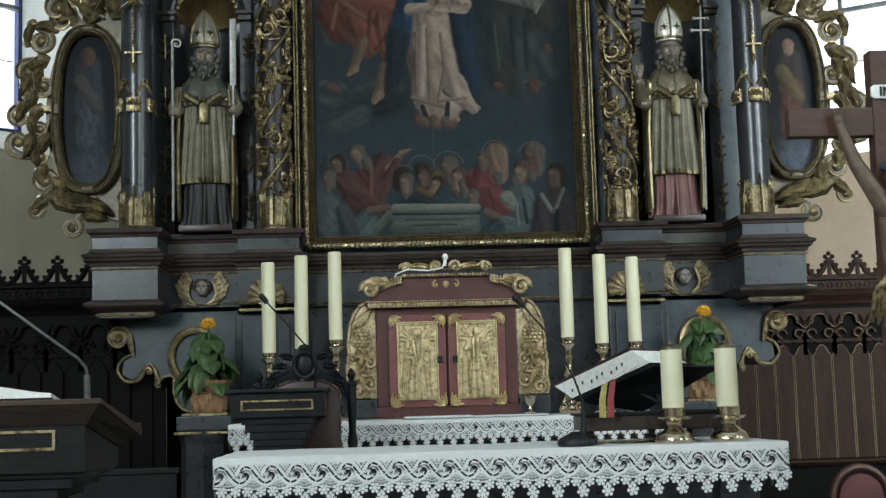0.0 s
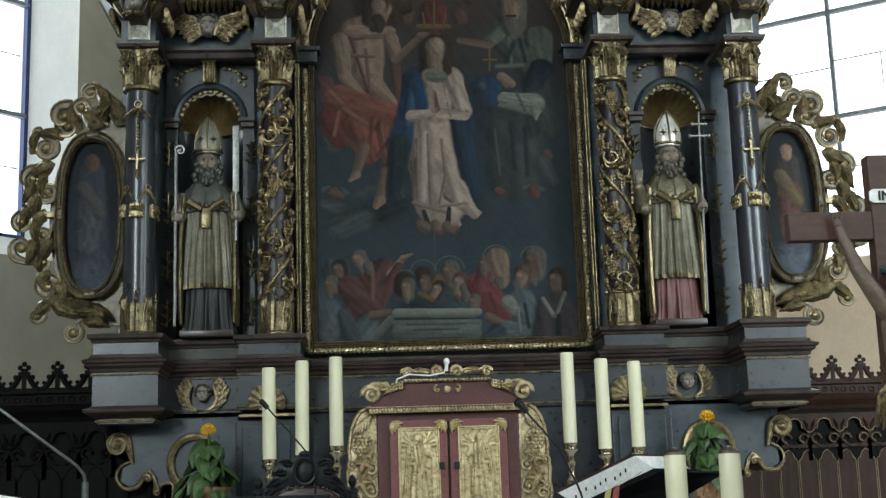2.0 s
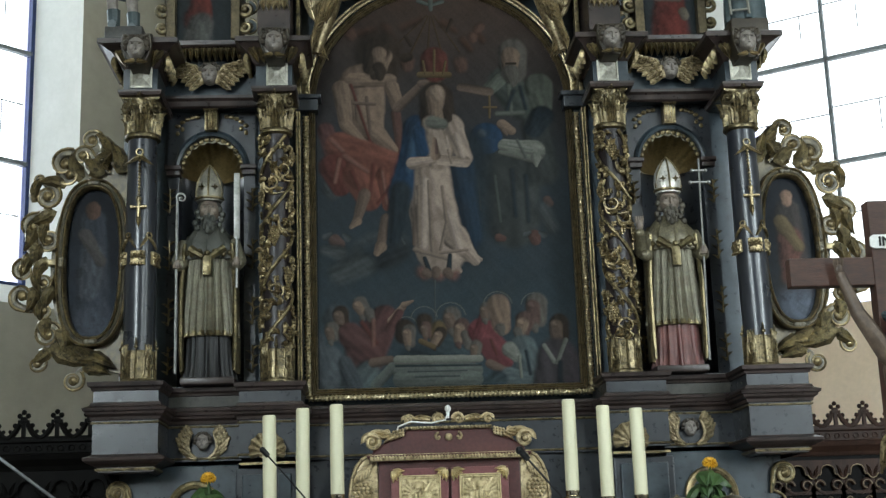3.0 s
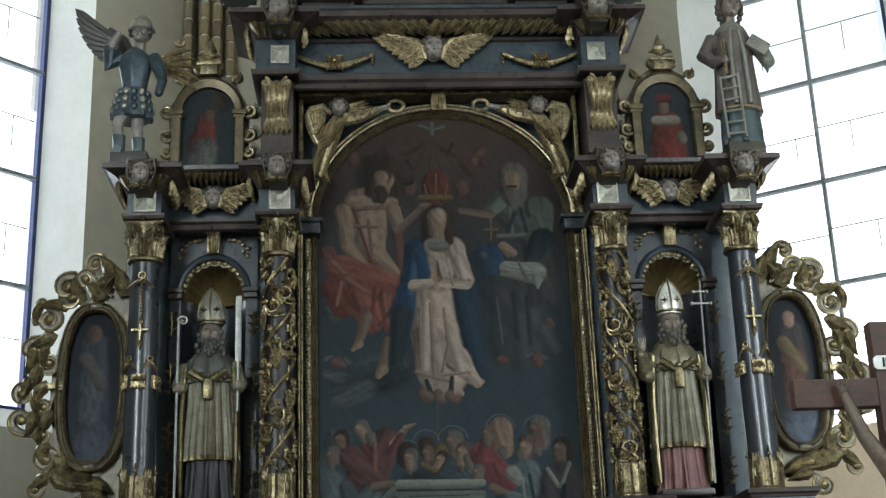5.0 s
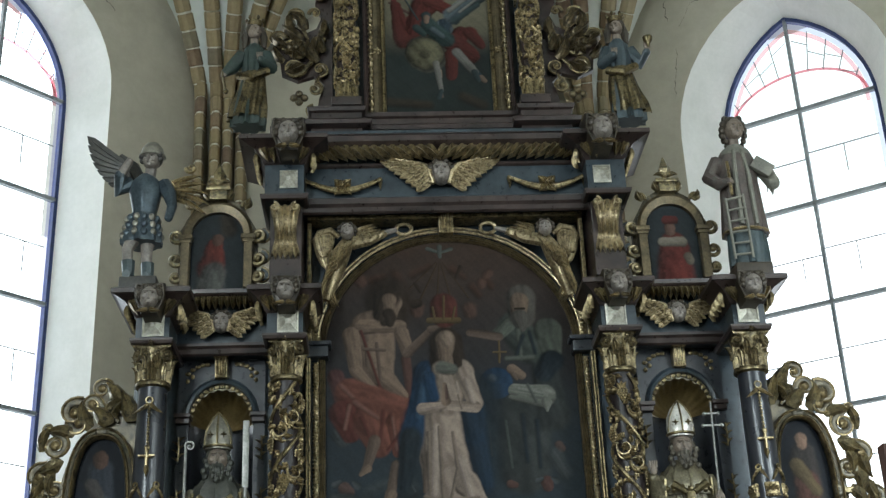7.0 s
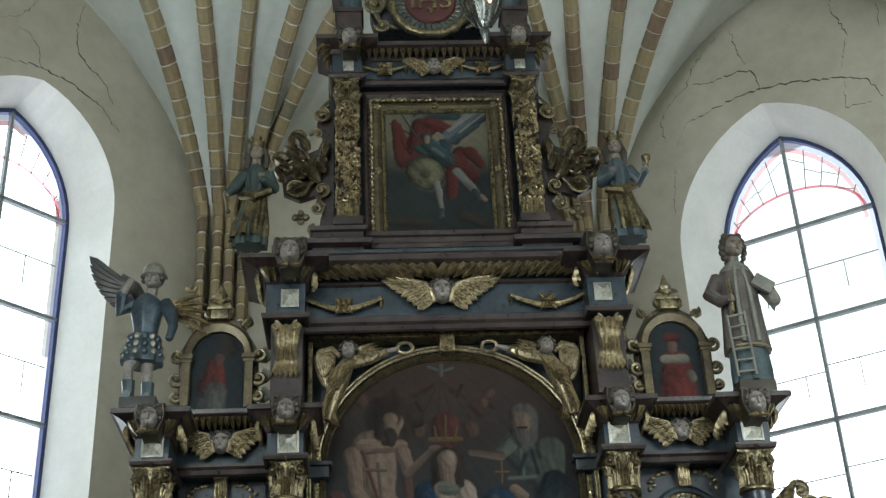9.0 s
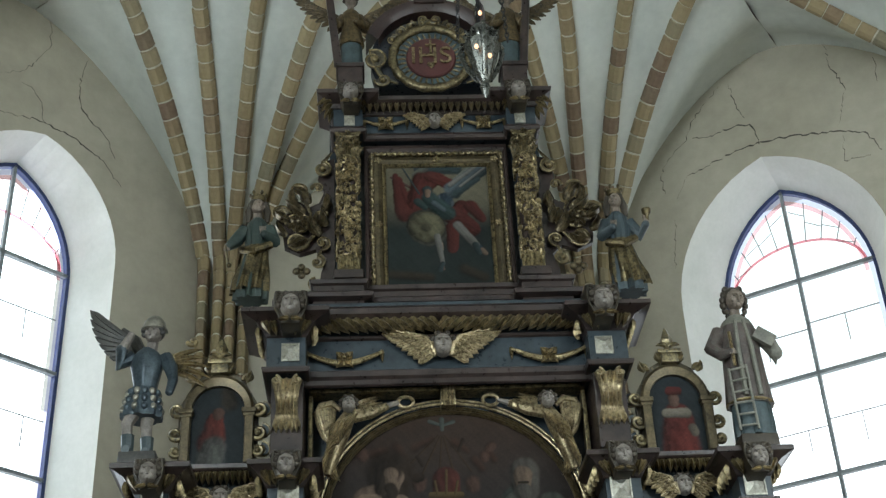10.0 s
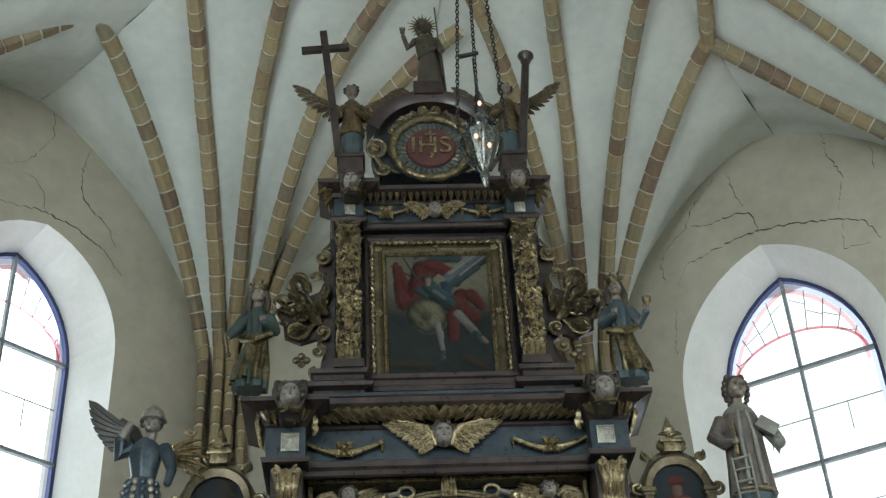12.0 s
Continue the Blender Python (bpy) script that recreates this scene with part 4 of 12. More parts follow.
part("attic_base", bm, M_EDGE, altar, "dark brown stepped plinth of the attic", False)

# top entablature
TOP = [(-0.80, 0.1), (-0.80, -0.24), (-0.57, -0.24), (-0.57, -0.14), (0.57, -0.14), (0.57, -0.24), (0.80, -0.24), (0.80, 0.1)]
bm = bmesh.new()
prism(bm, TOP, 7.365, 7.69)
part("top_entablature", bm, M_BLUEBLACK, altar, "", False)
bm = bmesh.new()
moulding(bm, TOP, [(0, 7.345), (0.02, 7.355), (0.03, 7.38), (0.015, 7.41), (0, 7.415)])
moulding(bm, TOP, [(0, 7.585), (0.015, 7.59), (0.03, 7.62), (0.10, 7.652), (0.125, 7.662), (0.13, 7.695), (0.09, 7.705), (-0.05, 7.71)])
part("top_cornice", bm, M_EDGE, altar, "dark brown moulded top cornice", False)


# ---- paintings, kept to plain soft shapes ----
def with_hair(strokes):
    """Gives each small flesh-coloured round shape a darker cap behind it and a shaded lower edge."""
    out = []
    for k, (ax, az, bx, bz, r0, r1, c, soft) in enumerate(strokes):
        if c in (SKIN, SKINDIM, DULL) and 0.035 < r0 < 0.085 and math.hypot(ax - bx, az - bz) < 0.11:
            hair = (HAIRY, GREYHAIR, DULL)[k % 3]
            out.append((ax + 0.2 * r0, az + 0.35 * r0, bx + 0.3 * r0, bz + 0.2 * r0, r0 * 1.05, r1, hair, 0.4))
            out.append((ax - 0.15 * r0, az, bx - 0.1 * r0, bz, r0 * 0.72, r1 * 0.72, c, 0.45))
            out.append((bx - 0.1 * r0, bz - 0.75 * r1, bx, bz - 1.05 * r1, r1 * 0.55, r1 * 0.35, hair, 0.7))
            out.append((ax - 0.35 * r0, az + 0.2 * r0, ax - 0.2 * r0, az + 0.1 * r0, r0 * 0.3, r0 * 0.2, tuple(1.3 * v for v in c), 1.2))
        else:
            out.append((ax, az, bx, bz, r0, r1, c, soft))
    return out


def painted(name, parent, x0, x1, z0, z1, y, nx, nz, ground, strokes, label, mask=None, seed=0):
    """A flat canvas whose colours are laid on as soft strokes: capsules from a to b with two radii."""
    rng = np.random.default_rng(seed)
    xs, zs = np.linspace(x0, x1, nx), np.linspace(z0, z1, nz)
    X, Z = np.meshgrid(xs, zs)
    col = ground((X - x0) / (x1 - x0), (Z - z0) / (z1 - z0))
    wob = np.zeros_like(X)
    for k in range(7):
        f = 3.5 * 1.8 ** k / (x1 - x0)
        a, p, q = rng.uniform(0, 6.28), rng.uniform(0, 6.28), rng.uniform(0, 6.28)
        wob += np.sin(f * (X * np.cos(a) + Z * np.sin(a)) + p) * np.sin(f * (Z * np.cos(a) - X * np.sin(a)) + q) / (1.35 ** k)
    for ax, az, bx, bz, r0, r1, c, soft in strokes:
        dx, dz = bx - ax, bz - az
        L2 = dx * dx + dz * dz + 1e-9
        t = np.clip(((X - ax) * dx + (Z - az) * dz) / L2, 0, 1)
        r = r0 + (r1 - r0) * t
        d = np.hypot(X - ax - t * dx, Z - az - t * dz) + min(0.13 * max(r0, r1), 0.008) * wob
        w = np.clip((r - d) / (soft * r) + 0.5, 0, 1)
        w = (w * w * (3 - 2 * w))[..., None]
        across = ((X - ax) * dz - (Z - az) * dx) / (math.sqrt(L2) * np.maximum(r, 1e-6))
        big = min(1.0, max(0.0, (max(r0, r1) - 0.018) / 0.05))
        fold = 1 + big * (0.15 * np.sin(5 * across + 2.5 * wob + 3 * t) + 0.10 * np.sin(12 * across - 3 * wob + 2 * t)) - 0.42 * np.clip(across, -1, 1) - 0.18 * (d / np.maximum(r, 1e-6)) ** 2
        col = col * (1 - w) + w * 0.80 * np.array(c) * np.clip(fold, 0.18, 1.7)[..., None]
    fine = np.sin(61 * X + 9 * wob) * np.sin(53 * Z - 7 * wob) + 0.7 * np.sin(131 * X - 11 * wob + 3) * np.sin(117 * Z + 13 * wob)
    col = np.clip(col * (1 + 0.13 * wob[..., None] + 0.07 * fine[..., None]) * (1 + 0.22 * (rng.random(X.shape) - 0.5)[..., None]), 0.002, 1)
    keep = np.ones(X.shape, bool) if mask is None else np.array([[bool(mask(a, b)) for a in xs] for b in zs])
    number = np.cumsum(keep).reshape(X.shape) - 1
    whole = keep[:-1, :-1] & keep[:-1, 1:] & keep[1:, 1:] & keep[1:, :-1]
    quads = np.stack((number[:-1, :-1][whole], number[:-1, 1:][whole], number[1:, 1:][whole], number[1:, :-1][whole]), 1)
    me = bpy.data.meshes.new(name)
    me.from_pydata(np.stack((X[keep], np.full(int(keep.sum()), y), Z[keep]), 1).tolist(), [], quads.tolist())
    me.materials.append(M_CANVAS)
    ob = new(name, me)
    ob.parent = parent
    at = me.color_attributes.new("paint", "FLOAT_COLOR", "POINT")
    at.data.foreach_set("color", np.concatenate((col[keep], np.ones((int(keep.sum()), 1))), 1).ravel())
    return tagged(ob, label)


ARCH_R, ARCH_Z = 0.862, 4.235


def arch_mask(x, z):
    return z < ARCH_Z or math.hypot(x, (z - ARCH_Z) / 0.95) < ARCH_R + 0.02


def main_ground(u, v):
    # The bluish lower tone also stands in for sheen on the varnish.
    lo, mid, hi = np.array((0.019, 0.029, 0.035)), np.array((0.013, 0.0175, 0.0215)), np.array((0.033, 0.020, 0.014))
    v = v[..., None]
    return np.where(v < 0.5, lo + (mid - lo) * v / 0.5, mid + (hi - mid) * (v - 0.5) / 0.5)


SKIN, SKINDIM, PALE, DULL = (0.118, 0.083, 0.061), (0.078, 0.055, 0.042), (0.185, 0.138, 0.105), (0.06, 0.037, 0.031)
RED, REDDARK, REDDIM, ROSEDIM, ROSELIT = (0.090, 0.034, 0.024), (0.058, 0.018, 0.014), (0.056, 0.027, 0.025), (0.058, 0.030, 0.024), (0.105, 0.052, 0.040)
GOWN, GOWNLIT, FOLD, LINEN, LINENDIM = (0.19, 0.148, 0.12), (0.225, 0.18, 0.15), (0.125, 0.097, 0.078), (0.105, 0.108, 0.092), (0.075, 0.078, 0.066)
BLUE, NIGHT, HAIRY, CLOUD, OCHREDIM = (0.011, 0.026, 0.050), (0.011, 0.016, 0.020), (0.022, 0.015, 0.011), (0.036, 0.042, 0.043), (0.075, 0.052, 0.024)
DARKROBE, GREYBLUE, GREYHAIR, MIST, MISTDIM = (0.024, 0.027, 0.026), (0.05, 0.062, 0.07), (0.064, 0.058, 0.05), (0.060, 0.070, 0.077), (0.036, 0.043, 0.048)
TEALDIM, TEALDARK, GREYGREEN, GREENLIT, FOLDGREY = (0.058, 0.074, 0.077), (0.022, 0.033, 0.038), (0.035, 0.042, 0.037), (0.064, 0.071, 0.058), (0.05, 0.055, 0.048)
STONELIT, STONE, CRIMSON, PLUMDIM, HALO, DOVE, RAY = (0.118, 0.122, 0.105), (0.066, 0.075, 0.068), (0.088, 0.026, 0.028), (0.038, 0.032, 0.036), (0.06, 0.066, 0.06), (0.055, 0.065, 0.058), (0.034, 0.021, 0.012)
EMBER, EMBERLIT = (0.036, 0.019, 0.013), (0.060, 0.034, 0.025)
seated_red_shape_a = [
    (-0.417, 4.624, -0.428, 4.459, 0.157, 0.141, HAIRY, 0.5),
    (-0.310, 4.169, -0.290, 3.893, 0.035, 0.027, ROSEDIM, 0.5),
    (-0.539, 4.369, -0.507, 4.030, 0.163, 0.117, SKIN, 0.16),
    (-0.597, 4.419, -0.343, 4.416, 0.054, 0.047, SKIN, 0.3),
    (-0.687, 4.359, -0.653, 4.093, 0.058, 0.047, SKIN, 0.2),
    (-0.653, 4.093, -0.464, 3.864, 0.046, 0.035, SKIN, 0.2),
    (-0.337, 4.366, -0.297, 4.230, 0.055, 0.043, SKIN, 0.25),
    (-0.297, 4.218, -0.129, 4.380, 0.035, 0.023, SKINDIM, 0.4),
    (-0.129, 4.388, -0.011, 4.403, 0.027, 0.020, SKINDIM, 0.5),
    (-0.468, 4.049, -0.340, 3.910, 0.081, 0.046, SKIN, 0.2),
    (-0.394, 4.591, -0.411, 4.508, 0.067, 0.051, SKIN, 0.3),
    (-0.442, 4.533, -0.452, 4.451, 0.035, 0.031, HAIRY, 0.5),
]
seated_red_shape_b = [
    (-0.412, 4.483, -0.413, 4.442, 0.047, 0.031, HAIRY, 0.5),
    (-0.509, 4.295, -0.488, 4.030, 0.012, 0.012, SKINDIM, 0.8),
    (-0.586, 4.337, -0.575, 4.132, 0.012, 0.012, SKINDIM, 0.8),
    (-0.617, 4.387, -0.453, 3.847, 0.010, 0.010, REDDARK, 1.6),
    (-0.599, 4.255, -0.456, 4.245, 0.012, 0.012, SKINDIM, 0.9),
    (-0.796, 4.055, -0.733, 3.884, 0.062, 0.077, REDDIM, 0.4),
    (-0.701, 3.940, -0.358, 3.798, 0.108, 0.115, RED, 0.25),
    (-0.750, 3.792, -0.698, 3.660, 0.100, 0.077, REDDARK, 0.3),
    (-0.552, 3.721, -0.509, 3.577, 0.138, 0.100, RED, 0.25),
    (-0.390, 3.726, -0.380, 3.519, 0.077, 0.046, RED, 0.25),
    (-0.664, 3.871, -0.513, 3.760, 0.019, 0.015, ROSELIT, 1.6),
    (-0.473, 3.808, -0.497, 3.589, 0.015, 0.012, REDDARK, 1.6),
]
seated_red_shape_c = [
    (-0.413, 3.758, -0.387, 3.535, 0.012, 0.012, ROSELIT, 1.6),
    (-0.620, 3.762, -0.554, 3.586, 0.015, 0.011, REDDARK, 1.6),
    (-0.703, 3.852, -0.736, 3.692, 0.015, 0.015, ROSELIT, 1.6),
    (-0.758, 3.993, -0.683, 3.912, 0.019, 0.015, ROSELIT, 1.6),
    (-0.362, 3.646, -0.448, 3.536, 0.015, 0.011, REDDARK, 1.6),
    (-0.535, 3.601, -0.592, 3.420, 0.050, 0.034, SKINDIM, 0.3),
    (-0.592, 3.413, -0.631, 3.374, 0.038, 0.019, SKIN, 0.35),
    (-0.394, 3.428, -0.436, 3.241, 0.042, 0.034, SKINDIM, 0.35),
    (-0.436, 3.233, -0.463, 3.191, 0.046, 0.027, SKIN, 0.35),
]
cloud_shape_a = [
    (-0.505, 3.196, -0.372, 3.232, 0.129, 0.129, CLOUD, 0.5),
    (-0.505, 3.184, -0.379, 3.220, 0.102, 0.102, NIGHT, 1.6),
    (-0.763, 3.645, -0.745, 3.613, 0.065, 0.057, CLOUD, 0.6),
    (-0.742, 3.282, -0.712, 3.258, 0.049, 0.042, DULL, 0.4),
    (-0.806, 3.307, -0.768, 3.330, 0.026, 0.015, CLOUD, 0.6),
    (-0.655, 3.296, -0.681, 3.320, 0.027, 0.015, CLOUD, 0.6),
    (-0.713, 3.200, -0.807, 3.221, 0.053, 0.038, CLOUD, 0.9),
    (-0.367, 3.428, -0.276, 3.249, 0.008, 0.008, CLOUD, 0.7),
    (-0.563, 3.119, -0.715, 3.064, 0.083, 0.076, CLOUD, 1.2),
]
pale_shape_a = [
    (0.219, 3.937, 0.181, 3.240, 0.101, 0.117, NIGHT, 1.6),
    (-0.015, 4.280, -0.015, 4.144, 0.098, 0.102, HAIRY, 0.3),
    (-0.173, 4.065, -0.235, 3.783, 0.093, 0.078, BLUE, 0.25),
    (-0.227, 3.783, -0.271, 3.596, 0.058, 0.031, BLUE, 0.3),
    (-0.244, 3.744, -0.281, 3.486, 0.062, 0.023, NIGHT, 1.6),
    (-0.322, 3.685, -0.366, 3.467, 0.031, 0.019, NIGHT, 1.6),
    (0.060, 4.062, 0.091, 3.830, 0.093, 0.086, GOWN, 0.2),
    (-0.070, 3.753, -0.075, 3.482, 0.143, 0.162, GOWN, 0.12),
    (-0.075, 3.482, -0.037, 3.225, 0.157, 0.169, GOWN, 0.12),
    (0.046, 3.212, 0.234, 3.130, 0.099, 0.019, GOWN, 0.2),
    (-0.031, 3.186, 0.087, 3.055, 0.084, 0.019, GOWN, 0.25),
    (-0.125, 3.207, -0.108, 3.148, 0.061, 0.030, GOWN, 0.3),
]
pale_shape_b = [
    (-0.184, 3.807, -0.080, 3.829, 0.039, 0.039, GOWN, 0.2),
    (0.066, 3.798, 0.144, 3.813, 0.046, 0.039, GOWN, 0.2),
    (0.030, 3.859, 0.119, 3.979, 0.031, 0.039, PALE, 0.6),
    (-0.045, 4.182, -0.051, 4.116, 0.039, 0.051, SKIN, 0.3),
    (-0.038, 4.288, -0.045, 4.202, 0.066, 0.047, PALE, 0.25),
    (-0.037, 4.338, -0.033, 4.321, 0.066, 0.055, HAIRY, 0.5),
    (-0.097, 4.277, -0.091, 4.207, 0.016, 0.016, HAIRY, 0.6),
    (0.020, 4.275, 0.014, 4.205, 0.016, 0.016, HAIRY, 0.6),
    (-0.126, 4.097, -0.034, 4.039, 0.031, 0.023, OCHREDIM, 0.4),
    (-0.034, 4.039, 0.046, 4.107, 0.023, 0.019, OCHREDIM, 0.4),
    (-0.067, 3.994, -0.091, 3.849, 0.035, 0.035, SKIN, 0.25),
    (-0.021, 3.982, -0.017, 3.848, 0.019, 0.023, SKINDIM, 0.4),
]
pale_shape_c = [
    (-0.136, 3.754, -0.159, 3.483, 0.012, 0.010, FOLD, 1.6),
    (-0.159, 3.483, -0.152, 3.216, 0.011, 0.011, FOLD, 1.6),
    (-0.044, 3.720, -0.038, 3.441, 0.010, 0.012, FOLD, 1.6),
    (-0.038, 3.441, 0.000, 3.197, 0.013, 0.015, FOLD, 1.6),
    (0.031, 3.679, 0.076, 3.400, 0.012, 0.013, FOLD, 1.6),
    (0.076, 3.400, 0.145, 3.202, 0.015, 0.015, FOLD, 1.6),
    (-0.099, 3.701, -0.116, 3.246, 0.012, 0.015, GOWNLIT, 1.6),
    (-0.001, 3.639, 0.032, 3.243, 0.015, 0.019, GOWNLIT, 1.6),
    (-0.166, 3.778, 0.065, 3.750, 0.012, 0.012, FOLD, 1.6),
    (0.093, 4.020, 0.114, 3.838, 0.012, 0.012, FOLD, 1.6),
    (0.034, 4.001, 0.045, 3.859, 0.012, 0.012, GOWNLIT, 1.6),
    (0.090, 3.156, 0.219, 3.130, 0.010, 0.008, FOLD, 1.6),
]
pale_shape_d = [
    (-0.186, 3.603, -0.208, 3.248, 0.015, 0.015, SKINDIM, 0.8),
    (-0.146, 3.138, -0.118, 3.059, 0.015, 0.011, NIGHT, 0.4),
    (0.013, 3.134, -0.012, 3.065, 0.015, 0.011, NIGHT, 0.4),
    (-0.156, 3.048, -0.149, 3.037, 0.045, 0.038, ROSELIT, 1.6),
    (-0.054, 3.050, -0.054, 3.035, 0.046, 0.042, ROSELIT, 1.6),
    (0.037, 3.044, 0.040, 3.033, 0.042, 0.038, ROSELIT, 1.6),
    (-0.079, 2.992, -0.087, 2.590, 0.006, 0.005, CLOUD, 0.8),
]
red_crown_shape_a = [
    (-0.033, 4.570, -0.036, 4.495, 0.090, 0.090, REDDARK, 0.25),
    (-0.139, 4.455, 0.065, 4.452, 0.020, 0.020, OCHREDIM, 0.3),
    (-0.031, 4.636, -0.037, 4.462, 0.008, 0.008, OCHREDIM, 0.5),
    (-0.112, 4.554, -0.099, 4.462, 0.008, 0.008, OCHREDIM, 0.5),
    (0.045, 4.552, 0.026, 4.461, 0.008, 0.008, OCHREDIM, 0.5),
    (-0.222, 4.555, -0.223, 4.522, 0.047, 0.039, EMBERLIT, 0.9),
    (-0.241, 4.581, -0.214, 4.589, 0.031, 0.031, HAIRY, 0.6),
    (0.146, 4.534, 0.150, 4.509, 0.047, 0.039, EMBERLIT, 0.9),
    (0.241, 4.734, 0.240, 4.717, 0.036, 0.032, EMBERLIT, 0.9),
    (-0.618, 4.769, -0.610, 4.752, 0.039, 0.035, EMBERLIT, 0.9),
    (0.299, 4.809, 0.279, 4.792, 0.032, 0.032, EMBERLIT, 0.9),
]
grey_shape_a = [
    (0.451, 3.731, 0.456, 3.392, 0.240, 0.194, DARKROBE, 0.3),
    (0.642, 4.073, 0.685, 3.748, 0.086, 0.118, DARKROBE, 0.5),
    (0.448, 4.385, 0.552, 4.239, 0.110, 0.118, GREYGREEN, 0.3),
    (0.687, 4.352, 0.693, 4.228, 0.099, 0.079, GREENLIT, 0.25),
    (0.696, 4.134, 0.641, 4.049, 0.079, 0.067, NIGHT, 0.35),
    (0.409, 4.406, 0.344, 4.345, 0.051, 0.047, GREENLIT, 0.35),
    (0.343, 4.324, 0.144, 4.360, 0.031, 0.024, SKINDIM, 0.6),
    (0.513, 4.613, 0.515, 4.467, 0.099, 0.087, GREYHAIR, 0.3),
    (0.500, 4.588, 0.496, 4.488, 0.063, 0.048, SKIN, 0.25),
    (0.499, 4.463, 0.507, 4.388, 0.055, 0.032, GREYHAIR, 0.35),
    (0.470, 4.530, 0.533, 4.529, 0.008, 0.008, HAIRY, 0.8),
    (0.479, 4.364, 0.489, 4.157, 0.016, 0.012, GREENLIT, 1.6),
]
grey_shape_b = [
    (0.557, 4.354, 0.589, 4.197, 0.012, 0.012, NIGHT, 1.6),
    (0.508, 4.322, 0.450, 4.166, 0.016, 0.012, NIGHT, 1.6),
    (0.391, 4.159, 0.568, 4.164, 0.016, 0.016, GREENLIT, 1.6),
    (0.306, 3.985, 0.306, 3.980, 0.113, 0.113, BLUE, 0.12),
    (0.276, 4.022, 0.280, 4.017, 0.027, 0.027, GREYBLUE, 1.2),
    (0.420, 4.085, 0.484, 4.035, 0.035, 0.031, SKIN, 0.25),
    (0.426, 4.044, 0.448, 4.011, 0.016, 0.012, SKINDIM, 0.4),
    (0.342, 4.291, 0.336, 4.135, 0.008, 0.008, OCHREDIM, 0.4),
    (0.299, 4.209, 0.386, 4.208, 0.008, 0.008, OCHREDIM, 0.4),
    (0.429, 3.930, 0.637, 3.886, 0.047, 0.078, LINEN, 0.2),
    (0.399, 3.882, 0.631, 3.829, 0.016, 0.031, LINENDIM, 0.4),
    (0.643, 3.837, 0.644, 3.780, 0.039, 0.012, LINEN, 0.3),
]
grey_shape_c = [
    (0.460, 3.937, 0.615, 3.902, 0.012, 0.012, STONELIT, 0.7),
    (0.520, 3.969, 0.573, 3.846, 0.010, 0.010, FOLDGREY, 1.6),
    (0.472, 3.751, 0.485, 3.431, 0.016, 0.016, NIGHT, 1.6),
    (0.567, 3.709, 0.571, 3.390, 0.016, 0.016, NIGHT, 1.6),
    (0.354, 3.713, 0.379, 3.394, 0.012, 0.012, GREYGREEN, 0.9),
    (0.363, 3.280, 0.393, 3.271, 0.035, 0.027, ROSEDIM, 0.4),
    (0.605, 3.287, 0.611, 3.255, 0.046, 0.038, ROSEDIM, 0.35),
    (0.548, 3.296, 0.579, 3.311, 0.023, 0.012, CLOUD, 0.6),
    (0.671, 3.293, 0.645, 3.310, 0.023, 0.012, CLOUD, 0.6),
    (0.706, 3.535, 0.720, 3.514, 0.035, 0.031, DULL, 0.5),
    (0.237, 3.715, 0.248, 3.476, 0.008, 0.008, OCHREDIM, 0.8),
    (0.672, 3.468, 0.724, 3.348, 0.054, 0.046, CLOUD, 1.2),
]
crowd_shape_a = [
    (-0.739, 2.758, -0.721, 2.663, 0.090, 0.082, MISTDIM, 0.6),
    (-0.817, 2.458, -0.757, 2.299, 0.119, 0.126, MIST, 0.6),
    (-0.871, 2.609, -0.854, 2.458, 0.059, 0.074, MISTDIM, 0.8),
    (-0.720, 2.765, -0.713, 2.719, 0.052, 0.045, SKINDIM, 0.5),
    (-0.781, 2.664, -0.774, 2.622, 0.048, 0.041, SKINDIM, 0.6),
    (-0.421, 2.743, -0.556, 2.507, 0.097, 0.135, REDDIM, 0.3),
    (-0.647, 2.634, -0.538, 2.526, 0.089, 0.104, REDDIM, 0.3),
    (-0.591, 2.831, -0.562, 2.784, 0.049, 0.041, SKIN, 0.35),
    (-0.525, 2.783, -0.511, 2.745, 0.037, 0.030, GREYHAIR, 0.5),
    (-0.571, 2.716, -0.480, 2.581, 0.019, 0.015, REDDARK, 1.6),
    (-0.496, 2.733, -0.499, 2.563, 0.015, 0.015, ROSELIT, 1.6),
    (-0.369, 2.726, -0.299, 2.816, 0.034, 0.026, SKIN, 0.3),
]
crowd_shape_b = [
    (-0.291, 2.832, -0.230, 2.857, 0.023, 0.011, SKIN, 0.35),
    (-0.322, 2.779, -0.385, 2.674, 0.030, 0.034, REDDIM, 0.5),
    (-0.540, 2.394, -0.635, 2.303, 0.074, 0.089, TEALDIM, 0.5),
    (-0.502, 2.450, -0.390, 2.466, 0.033, 0.026, SKINDIM, 0.5),
    (-0.688, 2.454, -0.635, 2.303, 0.052, 0.059, MISTDIM, 0.6),
    (-0.287, 2.671, -0.296, 2.626, 0.067, 0.060, HAIRY, 0.4),
    (-0.158, 2.722, -0.152, 2.668, 0.060, 0.053, HAIRY, 0.5),
    (-0.066, 2.666, -0.079, 2.621, 0.060, 0.053, OCHREDIM, 0.6),
    (-0.221, 2.499, -0.128, 2.478, 0.075, 0.060, NIGHT, 1.6),
    (0.004, 2.512, 0.104, 2.465, 0.090, 0.052, TEALDARK, 0.35),
    (-0.270, 2.637, -0.268, 2.568, 0.045, 0.034, SKIN, 0.3),
    (-0.156, 2.668, -0.150, 2.622, 0.038, 0.030, SKINDIM, 0.4),
]
